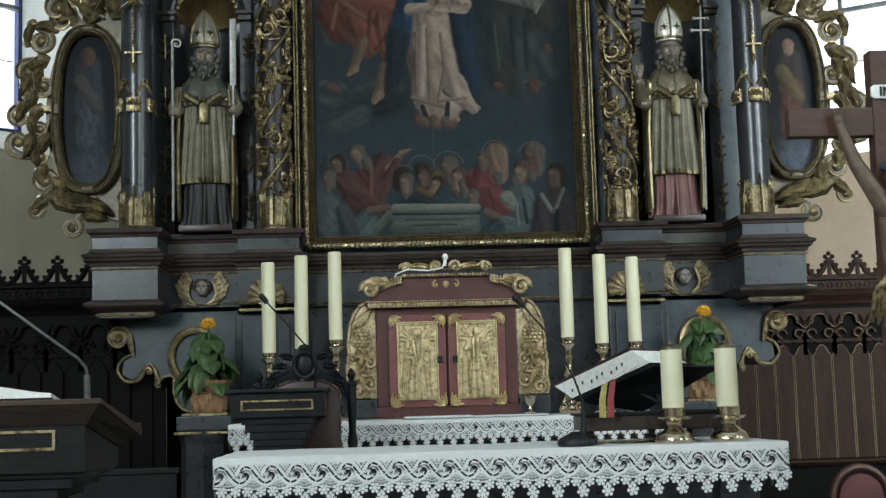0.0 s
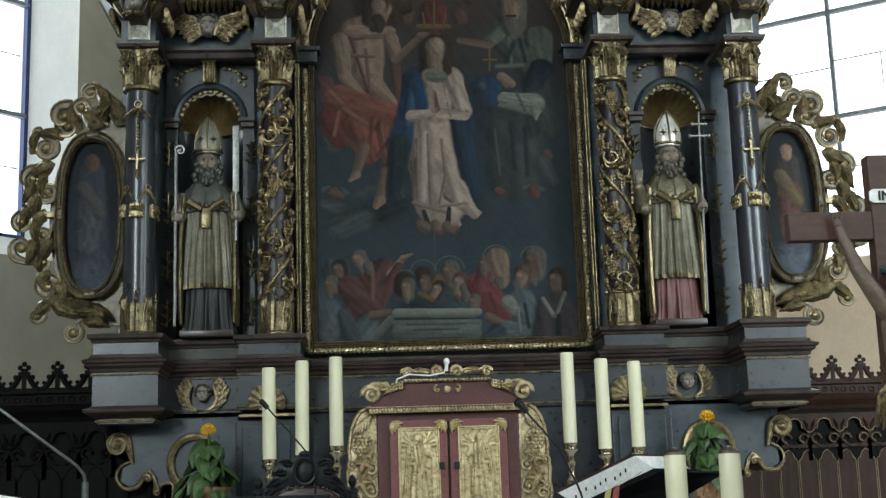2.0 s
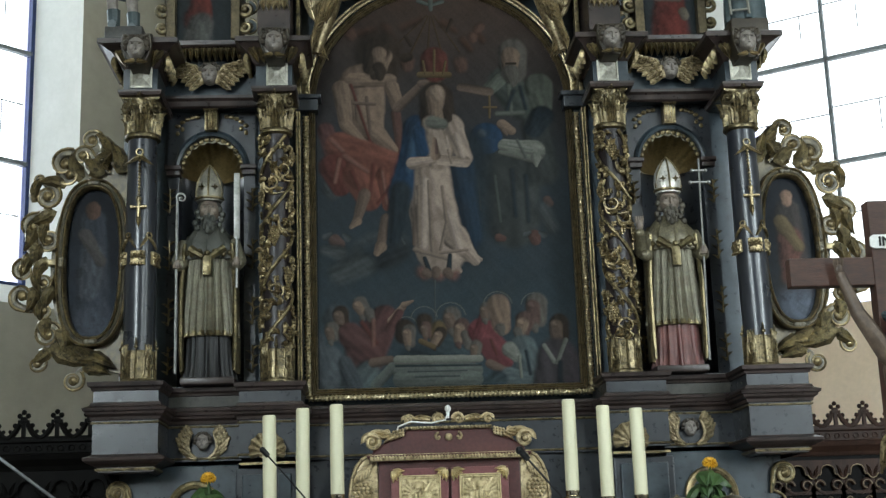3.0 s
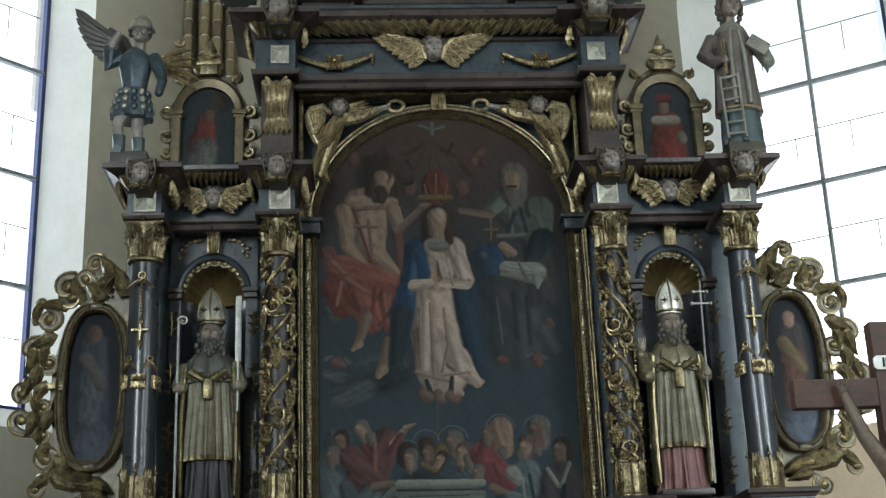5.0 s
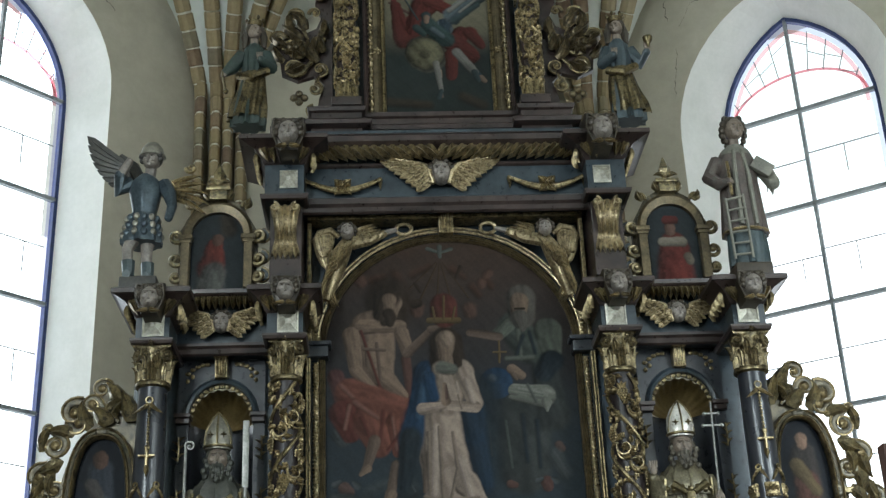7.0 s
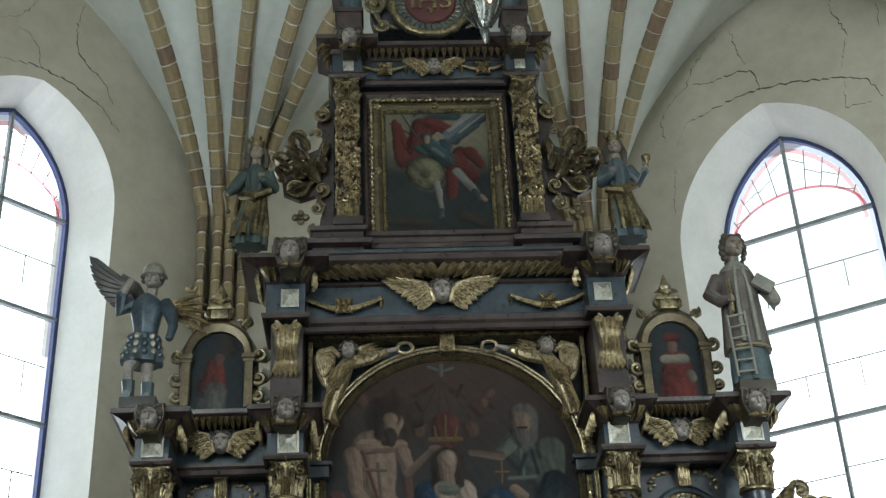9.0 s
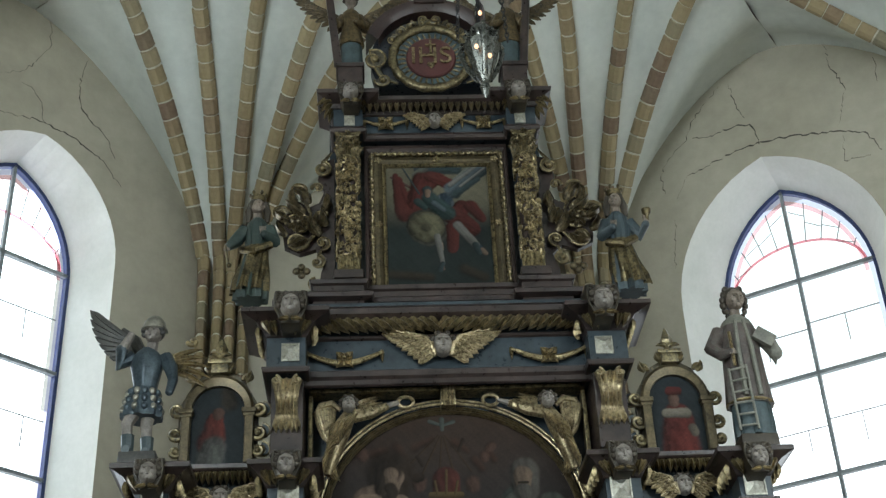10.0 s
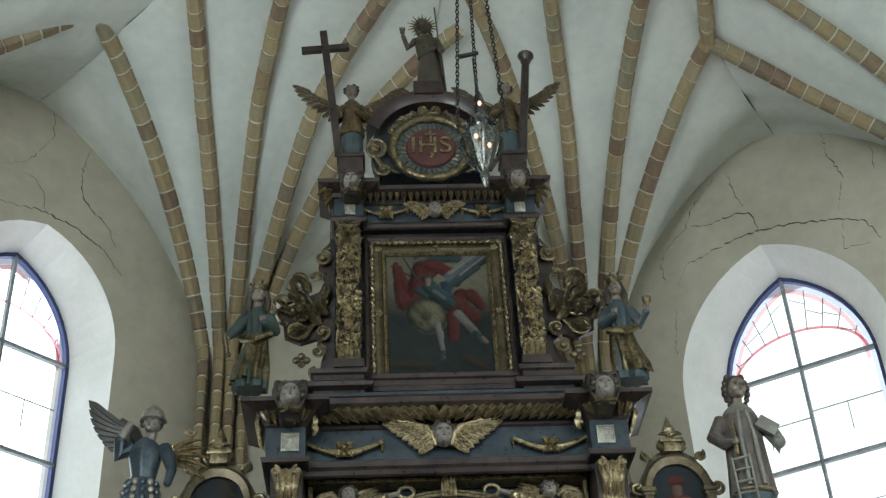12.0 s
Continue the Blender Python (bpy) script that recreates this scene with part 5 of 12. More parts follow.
crowd_shape_c = [
    (-0.064, 2.620, -0.095, 2.568, 0.045, 0.038, SKIN, 0.35),
    (0.015, 2.733, 0.029, 2.683, 0.060, 0.053, SKINDIM, 0.35),
    (0.081, 2.663, 0.070, 2.587, 0.053, 0.045, SKIN, 0.3),
    (0.109, 2.624, 0.129, 2.547, 0.030, 0.034, GREYHAIR, 0.5),
    (-0.185, 2.585, -0.104, 2.545, 0.019, 0.019, OCHREDIM, 0.6),
    (0.215, 2.640, 0.340, 2.466, 0.090, 0.098, CRIMSON, 0.25),
    (0.257, 2.735, 0.215, 2.629, 0.053, 0.053, CRIMSON, 0.4),
    (0.251, 2.781, 0.250, 2.743, 0.045, 0.042, SKINDIM, 0.35),
    (0.336, 2.810, 0.353, 2.671, 0.080, 0.061, SKIN, 0.3),
    (0.344, 2.656, 0.351, 2.626, 0.038, 0.023, GREYHAIR, 0.5),
    (0.173, 2.527, 0.164, 2.471, 0.045, 0.034, SKINDIM, 0.5),
    (0.267, 2.423, 0.377, 2.367, 0.034, 0.030, SKINDIM, 0.4),
]
crowd_shape_d = [
    (0.281, 2.582, 0.315, 2.486, 0.011, 0.011, REDDARK, 1.6),
    (0.582, 2.796, 0.581, 2.704, 0.072, 0.061, DULL, 0.35),
    (0.504, 2.683, 0.479, 2.623, 0.064, 0.045, SKIN, 0.35),
    (0.727, 2.666, 0.726, 2.571, 0.061, 0.053, SKINDIM, 0.4),
    (0.461, 2.634, 0.477, 2.577, 0.030, 0.023, GREYHAIR, 0.6),
    (0.493, 2.519, 0.543, 2.367, 0.090, 0.098, TEALDIM, 0.3),
    (0.399, 2.514, 0.442, 2.464, 0.053, 0.038, STONELIT, 0.4),
    (0.391, 2.333, 0.502, 2.304, 0.067, 0.052, TEALDIM, 0.4),
    (0.316, 2.324, 0.239, 2.281, 0.060, 0.045, TEALDARK, 0.5),
    (0.511, 2.500, 0.534, 2.348, 0.011, 0.011, NIGHT, 1.6),
    (0.464, 2.463, 0.473, 2.331, 0.011, 0.011, LINEN, 0.8),
    (0.716, 2.438, 0.706, 2.250, 0.143, 0.151, PLUMDIM, 0.35),
]
crowd_shape_e = [
    (0.634, 2.535, 0.696, 2.427, 0.015, 0.015, STONELIT, 0.6),
    (0.779, 2.570, 0.715, 2.419, 0.015, 0.011, STONELIT, 0.7),
    (0.734, 2.419, 0.726, 2.268, 0.015, 0.015, NIGHT, 1.6),
]
stone_chest_a = [
    (-0.490, 2.300, -0.376, 2.416, 0.033, 0.030, STONE, 0.3),
    (-0.310, 2.385, 0.175, 2.380, 0.056, 0.056, STONE, 0.15),
    (-0.311, 2.332, 0.173, 2.327, 0.056, 0.056, STONE, 0.15),
    (-0.338, 2.461, 0.201, 2.458, 0.030, 0.030, STONELIT, 0.15),
    (-0.354, 2.423, 0.207, 2.417, 0.007, 0.007, NIGHT, 1.6),
    (-0.273, 2.384, 0.112, 2.382, 0.006, 0.006, CLOUD, 0.6),
    (-0.225, 2.349, 0.062, 2.349, 0.006, 0.006, CLOUD, 0.6),
]
dove_shape_a = [
    (-0.133, 5.004, -0.057, 4.975, 0.016, 0.012, DOVE, 0.4),
    (0.037, 5.000, -0.033, 4.975, 0.016, 0.012, DOVE, 0.4),
    (-0.047, 5.019, -0.046, 4.940, 0.020, 0.016, DOVE, 0.4),
    (-0.065, 4.887, -0.208, 4.588, 0.006, 0.008, RAY, 1),
    (-0.052, 4.887, -0.074, 4.649, 0.006, 0.008, RAY, 1),
    (-0.040, 4.887, 0.024, 4.604, 0.006, 0.008, RAY, 1),
    (-0.028, 4.895, 0.144, 4.622, 0.006, 0.006, RAY, 1),
    (-0.076, 4.896, -0.313, 4.655, 0.006, 0.006, RAY, 1),
    (-0.248, 4.805, -0.126, 4.867, 0.028, 0.020, EMBER, 1.7),
    (-0.369, 4.808, -0.311, 4.720, 0.032, 0.024, EMBER, 1.7),
    (0.034, 4.841, 0.120, 4.774, 0.032, 0.024, EMBER, 1.7),
    (0.169, 4.707, 0.217, 4.642, 0.028, 0.024, EMBER, 1.7),
]
dove_shape_b = [
    (0.272, 4.770, 0.309, 4.704, 0.024, 0.024, EMBER, 1.7),
    (0.096, 4.862, 0.063, 4.775, 0.012, 0.012, HAIRY, 0.9),
    (-0.231, 4.739, -0.193, 4.674, 0.012, 0.012, HAIRY, 0.9),
    (-0.529, 4.768, -0.449, 4.788, 0.032, 0.024, EMBER, 1.7),
]
halos = [(x + r * math.cos(radians(a)), z + r * math.sin(radians(a)), x + r * math.cos(radians(a + 20)), z + r * math.sin(radians(a + 20)), 0.004, 0.004, HALO, 0.8) for x, z, r in ((-0.158, 2.729, 0.090), (0.019, 2.740, 0.102), (0.336, 2.810, 0.099), (0.582, 2.804, 0.091), (-0.280, 2.671, 0.082)) for a in range(10, 170, 20)]
painting = thing("altar_painting", "dark arched oil painting with pale, red and blue shapes", "painting")
BLUEDIM, BLUELIT, GOWNDIM = (0.010, 0.019, 0.031), (0.022, 0.045, 0.075), (0.15, 0.118, 0.095)
kneeling_shape_a = [
    (-0.157, 4.052, -0.294, 3.611, 0.078, 0.094, BLUE, 0.5),
    (-0.294, 3.611, -0.348, 3.298, 0.084, 0.054, NIGHT, 0.6),
    (0.121, 3.801, 0.175, 3.284, 0.093, 0.085, BLUEDIM, 0.6),
    (-0.181, 4.053, -0.236, 3.769, 0.031, 0.027, BLUELIT, 1.0),
    (-0.040, 4.286, -0.068, 4.153, 0.098, 0.079, HAIRY, 0.4),
    (0.023, 4.264, 0.049, 4.122, 0.047, 0.024, HAIRY, 0.5),
    (-0.075, 3.745, -0.061, 3.486, 0.127, 0.147, GOWN, 0.22),
    (-0.061, 3.486, -0.026, 3.204, 0.145, 0.168, GOWN, 0.22),
    (0.072, 3.287, 0.198, 3.122, 0.091, 0.038, GOWN, 0.25),
    (-0.123, 3.686, -0.150, 3.235, 0.031, 0.031, GOWNLIT, 1.2),
    (0.041, 3.444, 0.095, 3.201, 0.038, 0.034, GOWNLIT, 1.2),
]
kneeling_shape_b = [
    (-0.100, 3.686, -0.087, 3.195, 0.012, 0.015, FOLD, 0.9),
    (-0.009, 3.644, 0.013, 3.406, 0.012, 0.012, FOLD, 1.0),
    (0.012, 3.386, -0.033, 3.205, 0.011, 0.011, FOLD, 0.9),
    (-0.170, 3.648, -0.175, 3.255, 0.012, 0.015, FOLD, 1.0),
    (-0.034, 3.182, 0.145, 3.200, 0.011, 0.011, FOLD, 0.9),
    (-0.207, 3.209, 0.010, 3.142, 0.015, 0.015, FOLD, 1.0),
    (-0.070, 4.083, -0.032, 3.853, 0.070, 0.102, GOWNDIM, 0.35),
    (-0.158, 4.032, -0.131, 3.896, 0.051, 0.051, BLUE, 0.5),
    (0.085, 4.047, 0.150, 3.849, 0.063, 0.059, GOWN, 0.3),
    (0.153, 3.821, -0.021, 3.833, 0.043, 0.039, GOWN, 0.3),
    (0.103, 4.005, 0.139, 3.862, 0.023, 0.023, GOWNLIT, 1.2),
]
kneeling_shape_c = [
    (-0.204, 3.813, -0.071, 3.834, 0.046, 0.035, GOWN, 0.3),
    (0.040, 3.905, 0.060, 3.811, 0.008, 0.008, FOLD, 1.0),
    (-0.032, 4.165, -0.031, 4.099, 0.043, 0.051, SKIN, 0.4),
    (-0.035, 4.307, -0.039, 4.198, 0.063, 0.047, SKIN, 0.35),
    (-0.026, 4.324, -0.019, 4.298, 0.043, 0.036, PALE, 0.9),
    (-0.062, 4.104, 0.008, 4.090, 0.047, 0.039, LINENDIM, 0.6),
    (-0.047, 3.866, -0.050, 3.984, 0.039, 0.019, SKIN, 0.4),
    (-0.038, 3.886, -0.039, 3.976, 0.012, 0.008, DULL, 0.9),
    (-0.425, 4.637, -0.475, 4.510, 0.087, 0.056, HAIRY, 0.45),
    (-0.414, 4.615, -0.415, 4.560, 0.048, 0.040, SKIN, 0.4),
    (-0.420, 4.509, -0.421, 4.467, 0.044, 0.024, HAIRY, 0.5),
]
kneeling_shape_d = [
    (-0.141, 3.146, -0.117, 3.069, 0.015, 0.019, NIGHT, 0.6),
    (0.029, 3.164, 0.018, 3.073, 0.015, 0.019, NIGHT, 0.6),
    (-0.137, 3.046, -0.122, 3.035, 0.034, 0.030, SKINDIM, 0.5),
    (-0.069, 3.060, -0.070, 3.037, 0.034, 0.030, SKINDIM, 0.5),
    (0.006, 3.046, 0.017, 3.031, 0.034, 0.030, SKINDIM, 0.5),
]
painted("canvas", painting, -0.862, 0.862, 2.28, ARCH_Z + ARCH_R + 0.01, 0.03, 345, 565, main_ground, dove_shape_a + dove_shape_b + cloud_shape_a + seated_red_shape_a + seated_red_shape_b + seated_red_shape_c + grey_shape_a + grey_shape_b + grey_shape_c + pale_shape_a + pale_shape_b + pale_shape_c + pale_shape_d + red_crown_shape_a + kneeling_shape_a + kneeling_shape_b + kneeling_shape_c + kneeling_shape_d + halos + with_hair(crowd_shape_a + crowd_shape_b + crowd_shape_c + crowd_shape_d + crowd_shape_e) + stone_chest_a, "dark oil-painted canvas", arch_mask, 3)


def arch_pts(r, n=28, z=ARCH_Z):
    return [(r * math.cos(math.pi * i / n), z + 0.95 * r * math.sin(math.pi * i / n)) for i in range(n + 1)]


def ring_frame(bm, outer, inner, y0, y1, mat=0):
    """A frame between two outlines with the same count of points."""
    loft(bm, [[(x, y1, z) for x, z in outer], [(x, y0, z) for x, z in outer], [(x, y0 - 0.008, z) for x, z in [((a[0] + b[0]) / 2, (a[1] + b[1]) / 2) for a, b in zip(outer, inner)]], [(x, y0 + 0.01, z) for x, z in inner], [(x, y1, z) for x, z in inner]], True, False, mat)


# gilt moulding and rope round the painting
M_REED = surface("reeded_frame_gilding", (0.14, 0.105, 0.056), (0.36, 0.285, 0.165), 10, (0.27, 0.45), metal=0.62, stain=(0.07, 0.052, 0.03), bump_d=0.003)
o = [(-0.905, 2.235), (0.905, 2.235)] + [(0.905, 4.19)] + arch_pts(0.905) + [(-0.905, 4.19)]
i_ = [(-0.862, 2.282), (0.862, 2.282)] + [(0.862, 4.19)] + arch_pts(0.862) + [(-0.862, 4.19)]
bm = bmesh.new()
for k in range(3):
    # three reeds side by side
    pair = [[(a[0] + (b[0] - a[0]) * t, a[1] + (b[1] - a[1]) * t) for a, b in zip(o, i_)] for t in (k / 3, (k + 0.86) / 3)]
    ring_frame(bm, pair[0], pair[1], -0.02 + 0.006 * k, 0.05)
part("inner_frame", bm, M_REED, painting, "gilt arched picture frame")
for r, q in ((0.918, 0.012), (0.945, 0.009)):
    bm = bmesh.new()
    tube(bm, [(x, -0.042, z) for x, z in arch_pts(r, 40) if z > 4.285], q, 8)
    part("arch_band", bm, M_WINGGOLD, painting, "rounded gilt band over the arch")
for a, b in (((-0.925, -0.035, 2.215), (0.925, -0.035, 2.215)), ((-0.925, -0.035, 2.215), (-0.925, -0.035, 4.14)), ((0.925, -0.035, 2.215), (0.925, -0.035, 4.14))):
    bm = bmesh.new()
    rope(bm, a, b, 0.0175, 0, 0.026)
    part("rope_moulding", bm, M_ROPE, painting, "twisted gilt rope moulding")
for s in (-1, 1):
    bm = bmesh.new()
    box(bm, s * 0.84 if s > 0 else -1.02, 1.02 if s > 0 else -0.84, -0.08, 0.05, 4.17, 4.25, 0.008)
    box(bm, s * 0.82 if s > 0 else -1.04, 1.04 if s > 0 else -0.82, -0.10, 0.05, 4.25, 4.28, 0.006)
    part("impost", bm, M_BLACK, altar, "black impost block with gilt edge", False)
    bm = bmesh.new()
    box(bm, min(s * 0.962, s * 0.978), max(s * 0.962, s * 0.978), -0.06, 0.03, 2.29, 4.18, 0.006)
    box(bm, min(s * 0.981, s * 0.994), max(s * 0.981, s * 0.994), -0.068, 0.03, 2.29, 4.18, 0.005)
    box(bm, min(s * 0.955, s * 0.985), max(s * 0.955, s * 0.985), -0.06, 0.03, 4.28, 5.19, 0.006)
    part("gilt_edge", bm, M_GOLDDARK, altar, "", False)
bm = bmesh.new()
box(bm, -0.98, 0.98, -0.12, 0.03, 5.180, 5.210, 0.006)
part("gilt_edge", bm, M_GOLDDARK, altar, "", False)
# ---- carved ornament of the altarpiece ----
def around(c, az, r):
    """The pose of something that faces outwards on a column at c, az degrees from the nave side."""
    return Matrix.Translation(c) @ Matrix.Rotation(radians(az), 4, "Z") @ Matrix.Translation((0, -r, 0))


def capital(parent, x, y, z0, z1, r):
    """A composite capital: a ring, two rows of broad leaves that bend out at the tip, corner volutes and a hollow-sided slab."""
    h = z1 - z0
    cap = new("capital")
    cap.parent = parent
    tagged(cap, "gilded leafy capital with small volutes")
    bm = bmesh.new()
    lathe(bm, [(r * 0.98, -0.01), (r * 1.13, 0.0), (r * 1.15, 0.012), (r * 1.1, 0.024), (r * 0.97, 0.03), (r * 0.97, h * 0.45), (r * 1.12, h * 0.75), (r * 1.2, h * 0.86)], 18, (x, y, z0))
    part("bell", bm, M_CAPGOLD, cap, "ringed bell of the capital")
    for tier, (n, zz, L, wd, off, tip) in enumerate(((9, 0.10, 0.46, 0.040, 0, 0.030), (9, 0.36, 0.38, 0.036, 20, 0.034))):
        for i in range(n):
            az = off + 360 * i / n
            if 110 < (az % 360) < 250:
                continue
            bm = bmesh.new()
            rows = []
            for j in range(8):
                k = j / 7
                half = wd * r / 0.1 * (0.75 + 0.35 * math.sin(math.pi * k)) * (0.86 + 0.14 * math.cos(9 * k)) * (1 - 0.55 * k ** 4)
                out = -tip * max(0, k - 0.45) ** 1.5 * 2.4 - 0.006
                zj = zz * h + L * h * (k - 0.16 * max(0, k - 0.8) * 5)
                rows.append([(-half, out + 0.012, zj), (-half * 0.62, out - 0.008, zj), (-half * 0.3, out + 0.001, zj), (0, out - 0.010, zj), (half * 0.3, out + 0.001, zj), (half * 0.62, out - 0.008, zj), (half, out + 0.012, zj), (0, out + 0.02, zj)])
            placed(bm, around((x, y, z0), az, r * (1.0 + 0.08 * tier)), lambda: loft(bm, rows))
            part("leaf", bm, M_CAPGOLD, cap)
    for az in (-45, 45):
        bm = bmesh.new()
        placed(bm, around((x, y, z0 + h * 0.70), az, r * 1.32), lambda: volute(bm, (0, 0), 0.045 * r / 0.1, 1.5, 0.014, 90, 1 if az > 0 else -1, 0.0, 0, 0.0, None, 6))
        part("volute", bm, M_CAPGOLD, cap)
    for az in (-20, 20):
        bm = bmesh.new()
        placed(bm, around((x, y, z0 + h * 0.72), az, r * 1.2), lambda: volute(bm, (0, 0), 0.034 * r / 0.1, 1.5, 0.011, 90, -1 if az > 0 else 1, 0.0, 0, 0.0, None, 6))
        part("volute", bm, M_CAPGOLD, cap)
    bm = bmesh.new()
    flower(bm, (x, z0 + h * 0.92), 0.026, y - r * 1.5, 5, 0, 0.012)
    part("rosette", bm, M_CAPGOLD, cap)
    q = r * 1.42
    ring = []
    for i in range(4):
        a0 = radians(45 + 90 * i)
        for k in range(6):
            t = k / 6
            p0, p1 = Vector((math.cos(a0), math.sin(a0))) * q * 1.25, Vector((math.cos(a0 + math.pi / 2), math.sin(a0 + math.pi / 2))) * q * 1.25
            p = p0.lerp(p1, t) * (1 - 0.10 * math.sin(math.pi * t))
            ring.append((x + p.x, y + p.y))

    def grown(k, z):
        return [(x + (px - x) * k, y + (py - y) * k, z0 + h * z) for px, py in ring]
    bm = bmesh.new()
    loft(bm, [grown(0.94, 0.85), grown(0.97, 0.90), grown(1.06, 0.91), grown(1.06, 1.0)])
    part("abacus", bm, M_CAPGOLD, cap, "hollow-sided top slab")
    return cap


def leafy_base(parent, x, y, z0, h, r, mat=None):
    """A sleeve of low carved leaves and ovals round the foot of a column, with an uneven upper edge."""
    mat = mat or M_CAPGOLD
    bm = bmesh.new()
    lathe(bm, [(r * 1.14, 0), (r * 1.17, 0.008), (r * 1.12, 0.022), (r * 1.05, 0.028), (r * 1.03, h * 0.5), (r * 1.03, h * 0.80), (r * 0.98, h * 0.88)], 64, (x, y, z0), wobble=lambda a, z: 1 + (0.022 * math.cos(28 * a + 2 * math.sin(3 * a)) if z > 0.025 else 0))
    base = part("base", bm, mat, parent, "gilded base wrapped in carved leaves")
    for i in range(-2, 3):
        az = 45 * i
        m = around((x, y, z0 + 0.026), az, r * 1.035)
        bm = bmesh.new()
        if i % 2:
            placed(bm, m, lambda: (tube(bm, [(0.020 * math.cos(radians(a)), -0.002, h * 0.40 + 0.042 * math.sin(radians(a))) for a in range(0, 361, 30)], 0.0055, 5), ball(bm, (0, 0, h * 0.40), 0.012, 1, 0.6, 1.6, 7, 5),
                                   [leaf(bm, (q * 0.006, h * 0.52), 90 - q * 9, h * 0.42, 0.014, 0.004, 0.010, 0, 1, 0, 6) for q in (-1, 0, 1)], tube(bm, [(-0.036, 0.004, 0.01), (-0.030, 0, h * 0.5), (-0.018, 0.002, h * 0.8)], 0.005, 5), tube(bm, [(0.036, 0.004, 0.01), (0.030, 0, h * 0.5), (0.018, 0.002, h * 0.8)], 0.005, 5)))
            part("carved_oval", bm, mat, base)
        else:
            placed(bm, m, lambda: (loft(bm, [[(-0.020, 0.006, 0), (0, -0.006, 0), (0.020, 0.006, 0)], [(-0.012, 0.004, h * 0.4), (0, -0.008, h * 0.4), (0.012, 0.004, h * 0.4)], [(-0.006, 0.004, h * 0.80), (0, -0.008, h * 0.80), (0.006, 0.004, h * 0.80)]], True, True), ball(bm, (0, -0.004, h * 0.86), 0.014, u=8, v=6), leaf(bm, (0, h * 0.88), 90, h * 0.22, 0.010, 0.002, 0.008, 0, 1, 0, 5)))
            part("carved_bud", bm, mat, base)
    return base


M_VINESHAFT = surface("plum_brown_paint", (0.008, 0.006, 0.007), (0.030, 0.022, 0.022), 5, (0.3, 0.5), spec=0.35)
M_VINE = surface("worn_vine_gilding", (0.084, 0.0624, 0.0312), (0.468, 0.366, 0.198), 12, (0.25, 0.48), metal=0.7, stain=(0.03, 0.024, 0.016), bump_d=0.006, bumps=0.3)


def vine_column(s):
    x, y, r = s * 1.108, -0.28, 0.092
    col = new("vine_column")
    col.parent = altar
    tagged(col, "column wound with gilded vines and grapes")
    bm = bmesh.new()
    lathe(bm, [(r, 2.45), (r * 1.02, 2.9), (r * 0.98, 3.5), (r * 0.93, 3.93)], 20, (x, y, 0))
    part("shaft", bm, M_VINESHAFT, col, "dark plum-brown shaft")
    rng = random.Random(8)
    bm = bmesh.new()
    for st in range(2):
        pts = []
        for i in range(57):
            k = i / 56
            a = radians(180 * st + s * -1 * 640 * k - 60)
            q = r * 1.08
            pts.append((x + q * math.sin(a), y - q * math.cos(a), 2.52 + 1.38 * k))
        tube(bm, pts, [0.013 + 0.002 * math.sin(i * 0.9) for i in range(57)], 6)
    part("vine", bm, M_GOLDDARK, col, "spiral gilt vine stem")
    for i in range(15):
        k = (i + 0.6) / 15
        stem = -s * 640 * k - 60
        z = 2.53 + 1.36 * k
        for side in (90, 270):
            az = (stem + side + 180) % 360 - 180
            if abs(az) > 100:
                continue
            m = around((x, y, z), az, r * 1.02)
            spin = rng.choice((-1, 1))
            bm = bmesh.new()
            if i % 3 == 1:
                def grapes():
                    for row, n in enumerate((3, 4, 4, 3, 2, 1)):
                        for j in range(n):
                            ball(bm, ((j - (n - 1) / 2) * 0.019, -0.012 - 0.005 * (n > 2), 0.03 - row * 0.017), 0.0115, u=7, v=5)
                    for d in (50, 90, 130):
                        leaf(bm, (0, 0.035), d, 0.05, 0.018, 0.0, 0.016, 0, 2, 0, 5)
                placed(bm, m, grapes)
                part("vine_fruit", bm, M_VINE, col)
            else:
                def scroll():
                    volute(bm, (0, 0), 0.056, 1.15, 0.0095, rng.uniform(150, 210), spin, -0.004, 0, 0.006, [(0.085 * spin, -0.075), (0.02 * spin, -0.078), (-0.04 * spin, -0.058)], 6)
                    flower(bm, (0, 0), 0.034, -0.006, 6, 0, 0.016)
                    for d in (35, 145, 250, 300):
                        leaf(bm, (0.048 * math.cos(radians(d)), 0.048 * math.sin(radians(d))), d + 40 * spin, 0.055, 0.019, 0.0, 0.018, 40 * spin, 2, 0, 6)
                placed(bm, m, scroll)
                part("vine_scroll", bm, M_VINE, col)
    bm = bmesh.new()
    for i in range(60):
        az, z, a0 = rng.uniform(-100, 100), 2.54 + 1.34 * (i + 0.5) / 60, rng.uniform(0, 360)
        if i % 2:
            placed(bm, around((x, y, z), az, r * 1.0), lambda: [leaf(bm, (0, 0), a0 + d, 0.042, 0.017, 0.0, 0.018, 0, 2, 0, 5) for d in (-70, 0, 70)])
        else:
            placed(bm, around((x, y, z), az, r * 1.0), lambda: [ball(bm, ((j % 2 - 0.5) * 0.018, -0.008, -(j // 2) * 0.016), 0.010, u=6, v=4) for j in range(5)])
    tagged(part("vine_foliage", bm, M_VINE, col, "small gilt leaves and grapes"), kind="stuff")
    leafy_base(col, x, y, 2.285, 0.24, r * 1.08)
    capital(col, x, y, 3.925, 4.215, r * 1.02)


